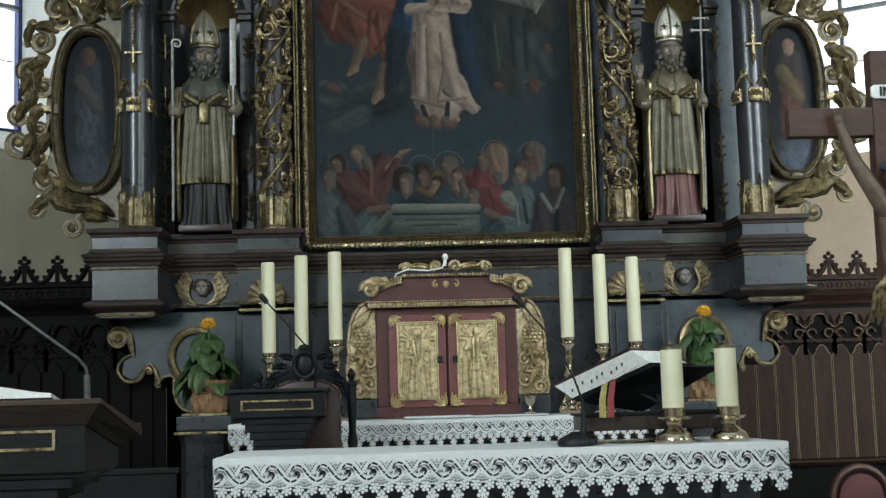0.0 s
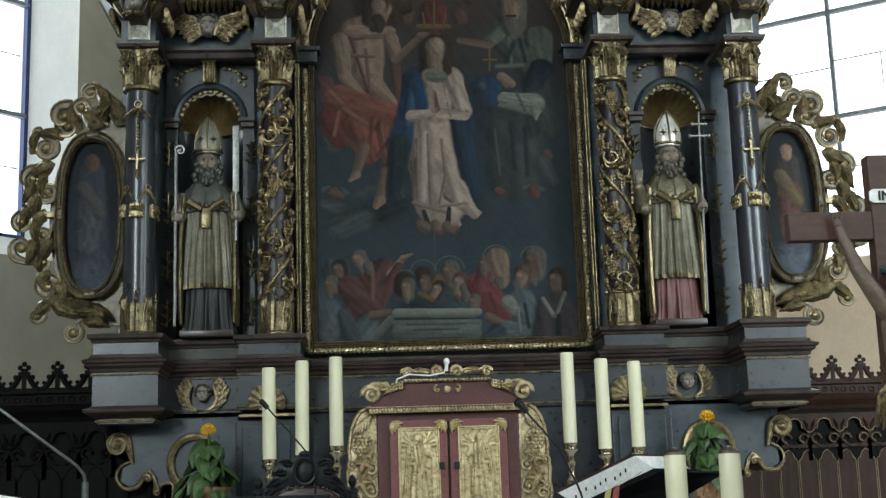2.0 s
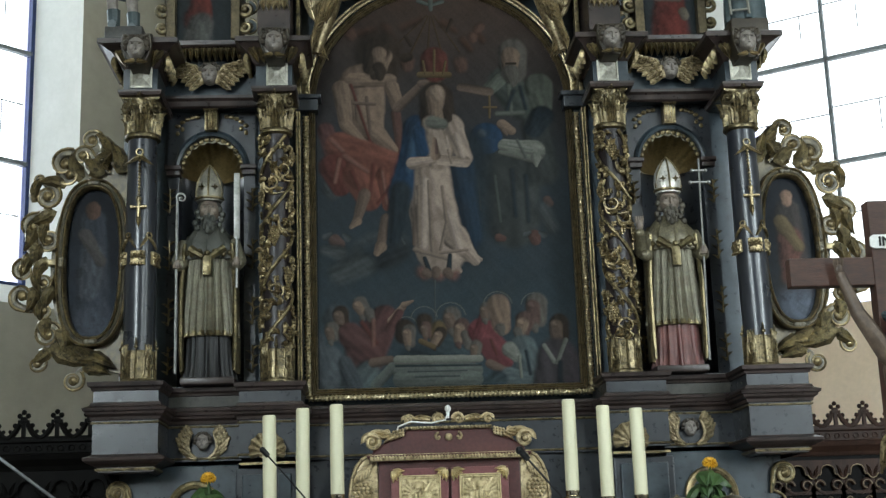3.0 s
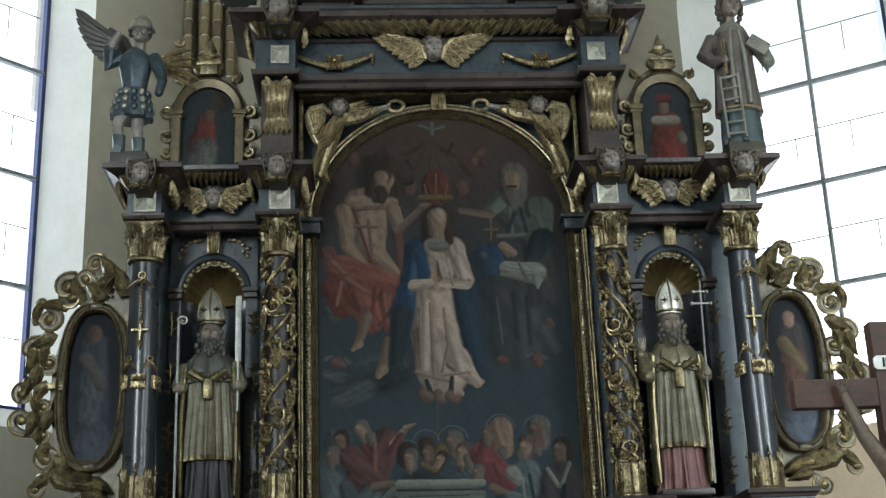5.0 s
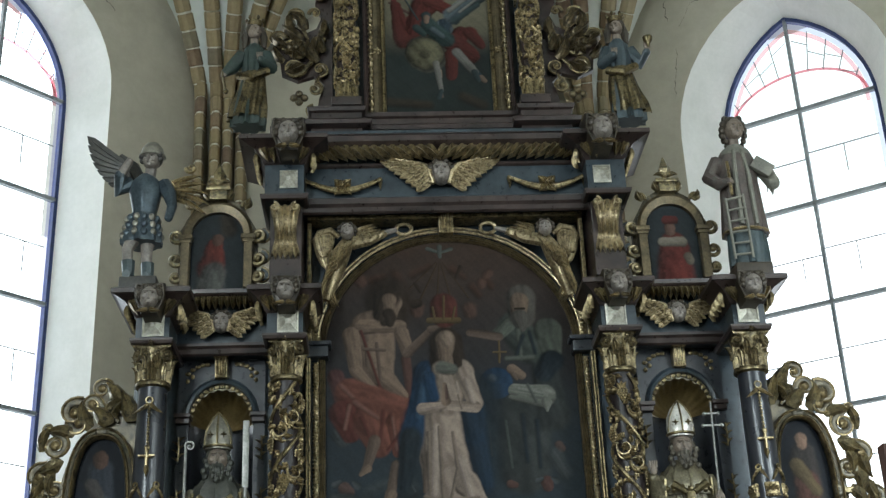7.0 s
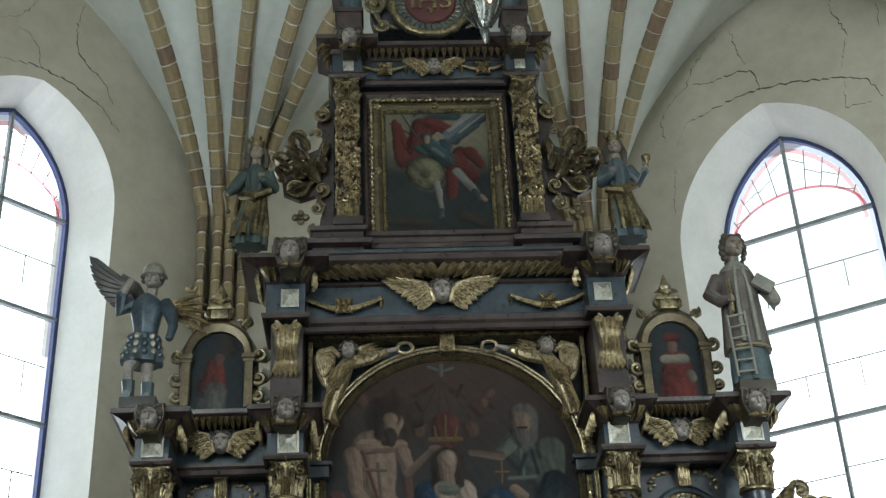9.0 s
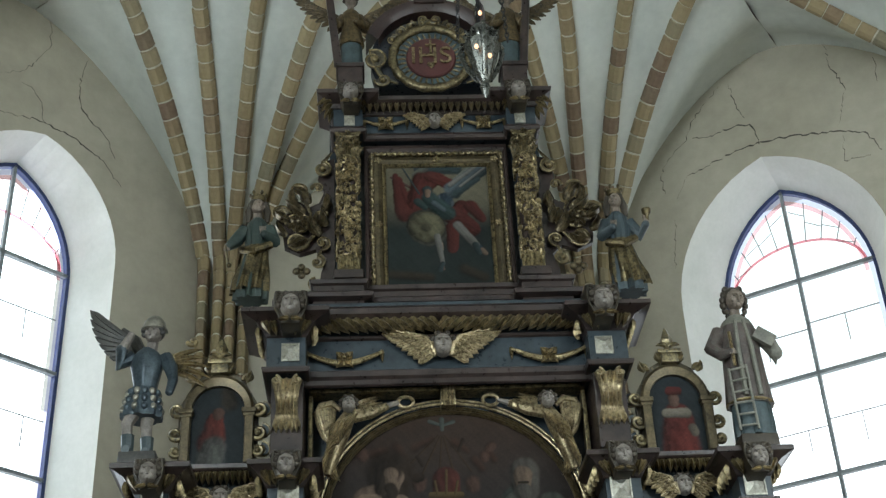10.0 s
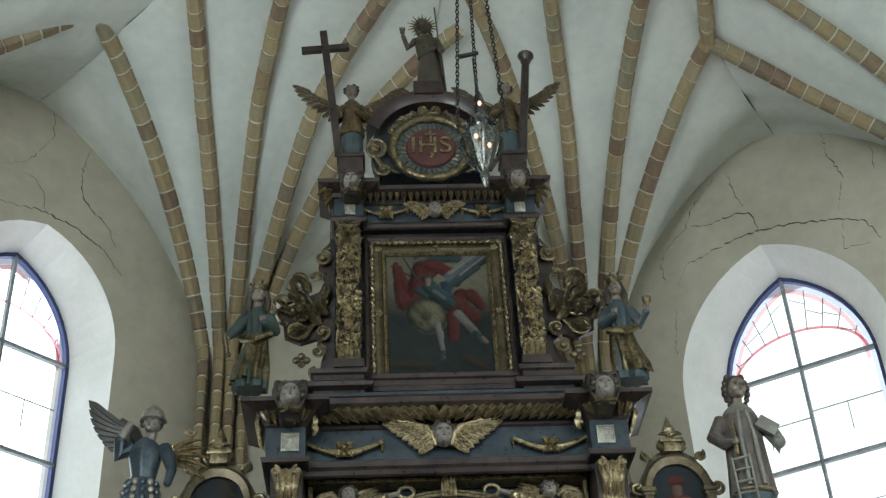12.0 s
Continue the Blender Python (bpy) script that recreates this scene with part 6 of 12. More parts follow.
def dark_column(s):
    x, y, r = s * 1.955, -0.40, 0.098
    col = new("smooth_column")
    col.parent = altar
    tagged(col, "smooth black column with gilt pendants")
    bm = bmesh.new()
    lathe(bm, [(r * 0.95, 2.40), (r * 1.0, 2.75), (r * 1.0, 3.1), (r * 0.93, 3.87)], 28, (x, y, 0))
    part("shaft", bm, M_LACQUER, col, "polished blue-black shaft")
    f = y - r
    bm = bmesh.new()
    tube(bm, [(x + 0.022 * math.cos(radians(a)), f - 0.01, 3.755 + 0.022 * math.sin(radians(a))) for a in range(0, 361, 30)], 0.006, 6)
    for q in (-1, 1):
        def cloth(q=q):
            leaf(bm, (0, 0), -90 + q * 48, 0.125, 0.016, 0, 0.012, q * 12, 1, 0, 6)
        placed(bm, Matrix.Translation((x, f - 0.004, 3.735)) @ Matrix.Rotation(radians(q * -20), 4, "Z"), cloth)
    for i in range(11):
        ball(bm, (x, f - 0.008, 3.70 - 0.022 * i), 0.0105, u=7, v=5)
    ball(bm, (x, f - 0.012, 3.445), 0.018, 1, 0.8, 1.3, 8, 6)
    tube(bm, [(x - 0.052, f - 0.012, 3.395), (x + 0.052, f - 0.012, 3.395)], [0.010, 0.010], 6)
    tube(bm, [(x, f - 0.012, 3.44), (x, f - 0.012, 3.33)], [0.012, 0.012], 6)
    leaf(bm, (x, 3.34), -90, 0.075, 0.018, f - 0.002, 0.014, 0, 2, 0, 6)
    part("rosary_pendant", bm, M_GOLD, col, "gilt beads and cross hanging from a ring")
    bm = bmesh.new()
    for az in (-75, 0, 75):
        def tassel():
            box(bm, -0.045, 0.045, -0.014, 0.012, 3.03, 3.115, 0.006)
            for k in range(5):
                ball(bm, (-0.04 + 0.02 * k, -0.012, 3.03), 0.011, u=6, v=5)
                flower(bm, (-0.03 + 0.015 * k, 3.075 + 0.012 * (k % 2)), 0.022, -0.012, 5, 0, 0.01)
        placed(bm, around((x, y, 0), az, r), tassel)
    for az in (-38, 38):
        placed(bm, around((x, y, 0), az, r), lambda: (tube(bm, [(0.018 * math.cos(radians(a)), -0.008, 3.215 + 0.018 * math.sin(radians(a))) for a in range(0, 361, 40)], 0.006, 5), leaf(bm, (0, 3.21), -50, 0.10, 0.013, 0, 0.012, -10, 1, 0, 6), leaf(bm, (0, 3.21), -130, 0.10, 0.013, 0, 0.012, 10, 1, 0, 6)))
    part("garland_band", bm, M_GOLD, col, "gilt garland with square tassels")
    leafy_base(col, x, y, 2.285, 0.23, r * 1.03)
    capital(col, x, y, 3.865, 4.15, r * 1.03)


M_LACQUER = surface("polished_black_column", (0.018, 0.021, 0.028), (0.030, 0.033, 0.042), 2, (0.27, 0.30), bumps=0.0, coat=0.15, fine=6)
for s in (-1, 1):
    vine_column(s)
    dark_column(s)


def niche(s):
    """A niche with a gilt shell, an arched trim, imposts and a keystone."""
    c, hw, zs = s * 1.555, 0.215, 3.76
    nic = new("niche")
    nic.parent = altar
    tagged(nic, "dark statue niche with a gilt shell")
    bm = bmesh.new()
    arch = [(c + hw, 2.29)] + [(c + hw * math.cos(math.pi * i / 16), zs + hw * 1.1 * math.sin(math.pi * i / 16)) for i in range(17)] + [(c - hw, 2.29)]
    outer = [(c + 0.29, 2.285), (c + 0.29, 4.20), (c - 0.29, 4.20), (c - 0.29, 2.285)]
    vs = [bm.verts.new((x, -0.06, z)) for x, z in outer]
    hs = [bm.verts.new((x, -0.06, z)) for x, z in arch]
    es = [bm.edges.new((vs[i], vs[i + 1])) for i in range(3)] + [bm.edges.new((hs[i], hs[i + 1])) for i in range(len(hs) - 1)]
    es += [bm.edges.new((vs[0], hs[0])), bm.edges.new((vs[3], hs[-1]))]
    bmesh.ops.triangle_fill(bm, edges=es, use_beauty=True)
    loft(bm, [[(x, -0.06, z) for x, z in arch], [(x, 0.03, z) for x, z in arch]], False, False)
    part("arch_plate", bm, M_BLACK, nic, "", False)
    bm = bmesh.new()
    lathe(bm, [(hw, 2.29), (hw, zs)], 18, (c, 0.03, 0), 1, 1.0, 0, 0, 180)
    box(bm, c - 0.29, c + 0.29, -0.19, 0.25, 2.262, 2.292)
    part("recess", bm, M_BLACK, nic)
    bm = bmesh.new()
    n, rows = 64, []
    for j in range(9):
        e = j / 8 * math.pi / 2
        row = []
        for i in range(n + 1):
            a = math.pi * i / n
            k = 1 - 0.05 * (0.5 - 0.5 * math.cos(11 * 2 * a)) * math.sin(e)
            q = hw * 0.97 * k
            row.append((c + q * math.cos(a) * math.sin(e), 0.03 + 0.20 * math.cos(e) * 0.9 - 0.06 * math.sin(e), zs - 0.02 + q * 1.1 * math.sin(a) * math.sin(e)))
        rows.append(row)
    loft(bm, rows, False, False)
    part("shell", bm, M_SHELL, nic, "ribbed bronze-gilt scallop shell")
    bm = bmesh.new()
    loft(bm, [[(c + q * math.cos(math.pi * i / 20), yy, zs + q * 1.1 * math.sin(math.pi * i / 20)) for i in range(21)] for q, yy in ((hw * 0.99, -0.055), (hw * 1.0, -0.085), (hw * 1.08, -0.095), (hw * 1.17, -0.08), (hw * 1.19, -0.055))], False, False)
    part("arch_trim", bm, M_BLUEBLACK, nic)
    bm = bmesh.new()
    for i in range(17):
        a = math.pi * (i + 0.5) / 17
        ball(bm, (c + hw * 0.94 * math.cos(a), -0.05, zs + hw * 1.04 * math.sin(a)), 0.019, 1, 0.5, 1, 7, 5)
    part("scalloped_edge", bm, M_GOLDDARK, nic)
    bm = bmesh.new()
    box(bm, c - 0.042, c + 0.042, -0.14, -0.05, 4.02, 4.17, 0.008)
    for i in range(4):
        tube(bm, [(c - 0.030 + 0.02 * i, -0.145, 4.16), (c - 0.026 + 0.0175 * i, -0.165, 4.09), (c - 0.022 + 0.015 * i, -0.13, 4.02)], 0.009, 5)
    tube(bm, [(c - 0.048, -0.145, 4.165), (c + 0.048, -0.145, 4.165)], 0.014, 7)
    part("keystone", bm, M_GOLD, nic, "fluted gilt keystone")
    for q in (-1, 1):
        bm = bmesh.new()
        x = c + q * 0.25
        box(bm, x - 0.055, x + 0.055, -0.12, 0.0, zs - 0.005, zs + 0.025, 0.006)
        box(bm, x - 0.045, x + 0.045, -0.10, 0.0, zs - 0.04, zs - 0.005, 0.005)
        part("impost", bm, M_EDGE, nic, "", False)
        bm = bmesh.new()
        x = c + q * 0.272
        for zc, L in ((3.55, 0.16), (3.18, 0.20), (2.80, 0.18), (2.48, 0.18)):
            bm = bmesh.new()
            for i in range(6):
                leaf(bm, (x, zc - L / 2 + L * i / 6), 90 + 42 * (-1) ** i, 0.050, 0.010, -0.078, 0.010, 40 * (-1) ** i, 1, 0, 6)
            tube(bm, [(x, -0.080, zc - L / 2), (x + 0.004, -0.082, zc), (x, -0.080, zc + L / 2)], 0.006, 5)
            part("leaf_spray", bm, M_GOLDDARK, nic, "small spray of gilt leaves")
        # pierced corner pieces over the arch
        bm = bmesh.new()
        for i in range(5):
            ball(bm, (c + q * (0.10 + 0.032 * i), -0.07, 4.135 - 0.004 * i * i), 0.018, 1.1, 0.5, 0.8, 7, 5)
            if i > 2:
                ball(bm, (c + q * (0.10 + 0.032 * i), -0.07, 4.08 - 0.03 * (i - 2)), 0.016, 0.9, 0.5, 1.1, 7, 5)
        part("spandrel_carving", bm, M_GOLDDARK, nic)


M_SHELL = surface("bronze_shell", (0.07, 0.048, 0.018), (0.20, 0.14, 0.055), 7, (0.35, 0.55), metal=0.5)
niche(-1)
niche(1)


def pyramid_mirror(x, z, y, r):
    bm = bmesh.new()
    loft(bm, [[(x + a * r * k, yy, z + b * r * k * 1.1) for a, b in ((-1, -1), (1, -1), (1, 1), (-1, 1))] for k, yy in ((1.0, y + 0.01), (1.0, y - 0.012), (0.84, y - 0.016), (0.80, y - 0.008), (0.22, y - 0.03), (0.2, y - 0.03))], True, True)
    part("faceted_mirror", bm, M_SILVER, altar, "small faceted silver block", False)


M_CONSOLE = surface("brown_console_paint", (0.014, 0.011, 0.009), (0.07, 0.054, 0.034), 12, (0.35, 0.55), metal=0.3)


def cherub(name, x, z, y, r, parent, tilt=10, turn=0):
    """A carved head on a console: dark hair, a scroll on each side, leaves under the chin and a small cap above."""
    bm = bmesh.new()
    head(bm, (x, y, z), r, 0, 1, tilt, True, turn)
    ob = part(name, bm, [M_FLESH, M_HAIR], parent, "carved cherub head with a grey face")
    bm = bmesh.new()
    outline(bm, [(x - r * 1.25, z + r * 1.5), (x - r * 1.05, z - r * 0.2), (x - r * 0.7, z - r * 1.35), (x + r * 0.7, z - r * 1.35), (x + r * 1.05, z - r * 0.2), (x + r * 1.25, z + r * 1.5)], y + r * 0.3, y + r * 2.6, 0, r * 0.12)
    part("console", bm, M_CONSOLE, ob, "brown carved console behind the head")
    for q in (-1, 1):
        bm = bmesh.new()
        volute(bm, (x + q * r * 0.92, z + r * 0.95), r * 0.34, 1.1, r * 0.14, 60 if q > 0 else 120, q, y + r * 0.1, 0, 0, [(x + q * r * 0.72, z - r * 1.2), (x + q * r * 1.05, z - r * 0.4), (x + q * r * 1.2, z + r * 0.4)], 6)
        part("scroll", bm, M_CONSOLE, ob)
        bm = bmesh.new()
        leaf(bm, (x + q * r * 0.08, z - r * 1.10), -25 if q > 0 else 205, r * 0.95, r * 0.24, y - r * 0.25, r * 0.25, 30 * q, 1, 0, 6)
        part("collar_leaf", bm, M_GOLDPATCH, ob)
    return ob


def fan_wing(bm, base, side, span, y, lift):
    """A wing laid flat on the frieze: a rounded shoulder by the head, then three layers of feathers that stream outwards."""
    wing_lift = 0.22 + lift
    arm = [(0.0, -0.16), (0.05, 0.06), (0.16, wing_lift * 0.72), (0.36, wing_lift * 0.95), (0.56, wing_lift)]

    def on_arm(k):
        q = k * 4
        i = min(3, int(q))
        a, b = arm[i], arm[i + 1]
        return (base[0] + side * span * (a[0] + (b[0] - a[0]) * (q - i)), base[1] + span * (a[1] + (b[1] - a[1]) * (q - i)))
    for layer, (n, size, width, out) in enumerate(((9, 1.0, 0.072, 0.0), (8, 0.62, 0.070, 0.020), (7, 0.34, 0.066, 0.036))):
        for i in range(n):
            k = i / (n - 1)
            ang = -30 + 44 * k ** 1.2 + 10 * lift
            feather(bm, on_arm(0.10 + 0.90 * k), ang if side > 0 else 180 - ang, span * size * (0.34 + 0.14 * math.sin(math.pi * k) + 0.02 * k), span * width, y - out - 0.004 * (i % 2), 0.022, -10 * side)
    tube(bm, [(p[0], y - 0.034, p[1]) for p in (on_arm(q / 8) for q in range(9))], [span * q for q in (0.035, 0.06, 0.07, 0.066, 0.056, 0.048, 0.04, 0.03, 0.016)], 9)


def winged_head(x, z, y, r, span, lift=0.25):
    bm = bmesh.new()
    head(bm, (x, y, z), r, 0, 1, 6, True)
    ob = part("winged_head", bm, [M_FLESH, M_HAIR], altar, "cherub head between gilt wings")
    for q in (-1, 1):
        bm = bmesh.new()
        fan_wing(bm, (x + q * r * 0.6, z - r * 0.25), q, span, y + 0.02, lift)
        part("wing", bm, M_WINGGOLD, ob, "spread gilt wing")
    return ob


for s in (-1, 1):
    cherub("cherub_head", s * 1.950, 4.365, -0.735, 0.074, altar, 6, s * -6)
    cherub("cherub_head", s * 1.098, 4.455, -0.595, 0.076, altar, 6, s * -4)
    pyramid_mirror(s * 1.950, 4.252, -0.53, 0.070)
    pyramid_mirror(s * 1.092, 4.302, -0.41, 0.070)
    winged_head(s * 1.545, 4.355, -0.28, 0.074, 0.31, 0.10)
    cherub("cherub_head", s * 1.085, 5.600, -0.635, 0.090, altar, 8, s * -4)
    pyramid_mirror(s * 1.095, 5.36, -0.40, 0.062)
    cherub("cherub_head", s * 0.66, 7.63, -0.41, 0.080, altar, 10)
    pyramid_mirror(s * 0.675, 7.47, -0.245, 0.042)
winged_head(-0.03, 5.45, -0.28, 0.092, 0.41, 0.05)
winged_head(0.0, 7.50, -0.19, 0.070, 0.23, 0.10)

# small cherub heads and shells of the predella
def scallop(bm, c, R, y, ribs=9):
    """A fan-shaped shell: ribs that swell towards a wavy rim, with a rolled hinge below."""
    rows = []
    for j in range(8):
        k = j / 7
        row = []
        for i in range(ribs * 8 + 1):
            t = i / (ribs * 8)
            wave = 0.5 + 0.5 * math.cos(2 * math.pi * ribs * (t - 0.5 / ribs))
            a = radians(200 - 220 * t)
            q = R * (0.10 + 0.90 * k) * (1 + 0.05 * wave * k) * (0.80 + 0.20 * math.sin(math.pi * t))
            row.append((c[0] + q * math.cos(a), y - 0.045 * math.sin(math.pi * min(1, 0.2 + 0.62 * k)) - 0.018 * wave * k, c[1] + q * math.sin(a)))
        rows.append(row)
    rows.append([(p[0], y + 0.01, p[2]) for p in rows[-1]])
    loft(bm, rows, False, False)
    for q in (-1, 1):
        volute(bm, (c[0] + q * R * 0.28, c[1] - R * 0.10), R * 0.17, 1.0, R * 0.07, 90, q, y - 0.03, 0, 0, None, 6)


for s in (-1, 1):
    bm = bmesh.new()
    x, z, y = s * 1.545 - 0.034, 1.935, -0.225
    head(bm, (x, y, z + 0.005), 0.052, 0, 1, 6, True)
    small = part("cherub_head", bm, [M_FLESH, M_HAIR], altar, "small grey cherub head with gilt wings")
    for q in (-1, 1):
        bm = bmesh.new()
        arm = [(0.036, -0.100), (0.076, -0.070), (0.094, -0.025), (0.084, 0.020), (0.070, 0.052)]
        for layer, (n, size, wd, out) in enumerate(((9, 0.098, 0.017, 0.0), (8, 0.064, 0.015, 0.010), (6, 0.036, 0.013, 0.018))):
            for k in range(n):
                t = 4 * k / (n - 1)
                i = min(3, int(t))
                ax = arm[i][0] + (arm[i + 1][0] - arm[i][0]) * (t - i)
                az = arm[i][1] + (arm[i + 1][1] - arm[i][1]) * (t - i)
                an = 14 + 10 * t + 2 * (k % 2)
                feather(bm, (x + q * ax, z + az), an if q > 0 else 180 - an, size * (1 - 0.12 * abs(t - 2)), wd, y + 0.012 - out - 0.002 * (k % 2), 0.012, 12 * q)
        tube(bm, [(x + q * a, y - 0.008, z + b) for a, b in arm], [0.010, 0.013, 0.014, 0.012, 0.006], 7)
        part("wing", bm, M_WINGGOLD, small, "raised gilt wing")
    bm = bmesh.new()
    scallop(bm, (s * 1.12 - 0.04, 1.842), 0.125, -0.42)
    part("scallop_shell", bm, M_WINGGOLD, altar, "gilt scallop shell on the pedestal")
    bm = bmesh.new()
    box(bm, min(s * 0.97, s * 1.33), max(s * 0.97, s * 1.33), -0.42, -0.39, 1.775, 1.79)
    part("gilt_fillet", bm, M_GOLDDARK, altar, "", False)

# gadroons of the upper cornice, slanting like a rope
M_GADROON = surface("dull_gadroon_gilding", (0.13, 0.10, 0.055), (0.44, 0.35, 0.20), 10, (0.28, 0.48), metal=0.6, stain=(0.05, 0.04, 0.026), bump_d=0.006)
for k in range(29):
    x = -0.98 + 1.92 * (k + 0.5) / 29
    lean = 30 if x > -0.03 else -30
    bm = bmesh.new()
    leaf(bm, (x + (0.045 if lean > 0 else -0.045), 5.672), -90 - lean, 0.165, 0.043, -0.300, 0.065, -lean * 0.8, 1, 0, 9)
    part("gadroon", bm, M_GADROON, altar)
# gadroons of the top cornice
for k in range(20):
    x = -0.54 + 1.08 * (k + 0.5) / 20
    bm = bmesh.new()
    leaf(bm, (x, 7.668), -90, 0.098, 0.025, -0.215, 0.045, 0, 1, 0, 6)
    part("gadroon", bm, M_GADROON, altar)
for s in (-1, 1):
    for i in range(4):
        bm = bmesh.new()
        leaf(bm, (s * 0.80, 7.66 - 0.012 * i), -90 + s * (70 - 16 * i), 0.15, 0.03, -0.29 + 0.03 * i, 0.03, -s * 20, 1, 0, 6)
        part("acanthus_leaf", bm, M_GOLDDARK, altar)
        bm = bmesh.new()
        leaf(bm, (s * 0.60, 7.66 - 0.012 * i), -90 - s * (50 - 14 * i), 0.10, 0.024, -0.27 + 0.03 * i, 0.03, s * 20, 1, 0, 6)
        part("acanthus_leaf", bm, M_GOLDDARK, altar)

# swags of the friezes
def swag(x0, x1, z, dip, y, r, fl):
    bm = bmesh.new()
    pts = [(x0 + (x1 - x0) * i / 12, y - 0.012, z - dip * math.sin(math.pi * i / 12)) for i in range(13)]
    tube(bm, pts, [r * (0.5 + 0.6 * math.sin(math.pi * i / 12)) for i in range(13)], 7)
    tube(bm, [(p[0], p[1] - r * 0.6, p[2] - r * 0.8) for p in pts], [r * (0.3 + 0.4 * math.sin(math.pi * i / 12)) for i in range(13)], 6)
    for x in (x0, x1):
        leaf(bm, (x, z + 0.02), -90, 0.10, 0.018, y, 0.015, 0, 1, 0, 5)
    part("swag", bm, M_GOLD, altar, "gilt draped swag")
    bm = bmesh.new()
    xm = (x0 + x1) / 2
    for i in range(4):
        leaf(bm, (xm, z - dip * 0.75), 45 + 90 * i, fl, fl * 0.45, y - r, 0.025, 0, 2, 0, 6)
    flower(bm, (xm, z - dip * 0.75), fl * 0.6, y - r - 0.02, 6, 0, 0.02)
    part("rosette", bm, M_GOLD, altar, "gilt rosette on the swag")


for s in (-1, 1):
    swag(s * 0.99, s * 0.46, 5.43, 0.085, -0.235, 0.022, 0.085)
    swag(s * 0.56, s * 0.22, 7.53, 0.045, -0.15, 0.016, 0.085)

# bracket pilasters with a hanging acanthus leaf
for s in (-1, 1):
    bm = bmesh.new()
    box(bm, s * 1.12 - 0.11, s * 1.12 + 0.11, -0.30, 0.08, 4.64, 5.20, 0.008)
    part("pilaster", bm, M_EDGE, altar, "brown bracket pilaster", False)
    bm = bmesh.new()
    rows = []
    for j in range(21):
        k = j / 20
        half = 0.108 - 0.034 * math.sin(math.pi * min(1, k * 0.9)) + 0.010 * max(0, k - 0.7) * 3
        out = 0.055 * math.cos(2.6 * k) + 0.05 * max(0, k - 0.72) * 3
        rows.append([(s * 1.12 + half * u, -0.315 - out * (1 - 0.35 * u * u) - 0.034 * (0.5 + 0.5 * math.cos(2 * math.pi * 2.5 * u)) * (0.6 + 0.4 * math.sin(14 * k)), 5.175 - 0.34 * k - 0.035 * (k > 0.9) * (0.5 + 0.5 * math.cos(2 * math.pi * 3 * u))) for u in [i / 24 - 1 for i in range(49)]])
    rows.append([(p[0], -0.30, p[2]) for p in rows[-1]])
    loft(bm, rows, False, False)
    part("acanthus_leaf", bm, M_WINGGOLD, altar, "gilded fluted acanthus leaf")
    for q in (-1, 1):
        bm = bmesh.new()
        volute(bm, (s * 1.12 + q * 0.075, 5.165), 0.032, 1.2, 0.014, 90, q, -0.375, 0, 0, None, 6)
        part("leaf_scroll", bm, M_WINGGOLD, altar)

# scrolls of the board beside the pilasters
for s in (-1, 1):
    for z, r in ((5.06, 0.05), (4.90, 0.045), (4.76, 0.05)):
        bm = bmesh.new()
        volute(bm, (s * 1.30, z), r, 1.3, 0.02, 90, s, -0.10, 0, 0.02, None, 6, 1.0, 2.2, 1)
        part("edge_scroll", bm, [M_BLUEBLACK, M_GOLDDARK], altar, "dark scrolled edge carving")


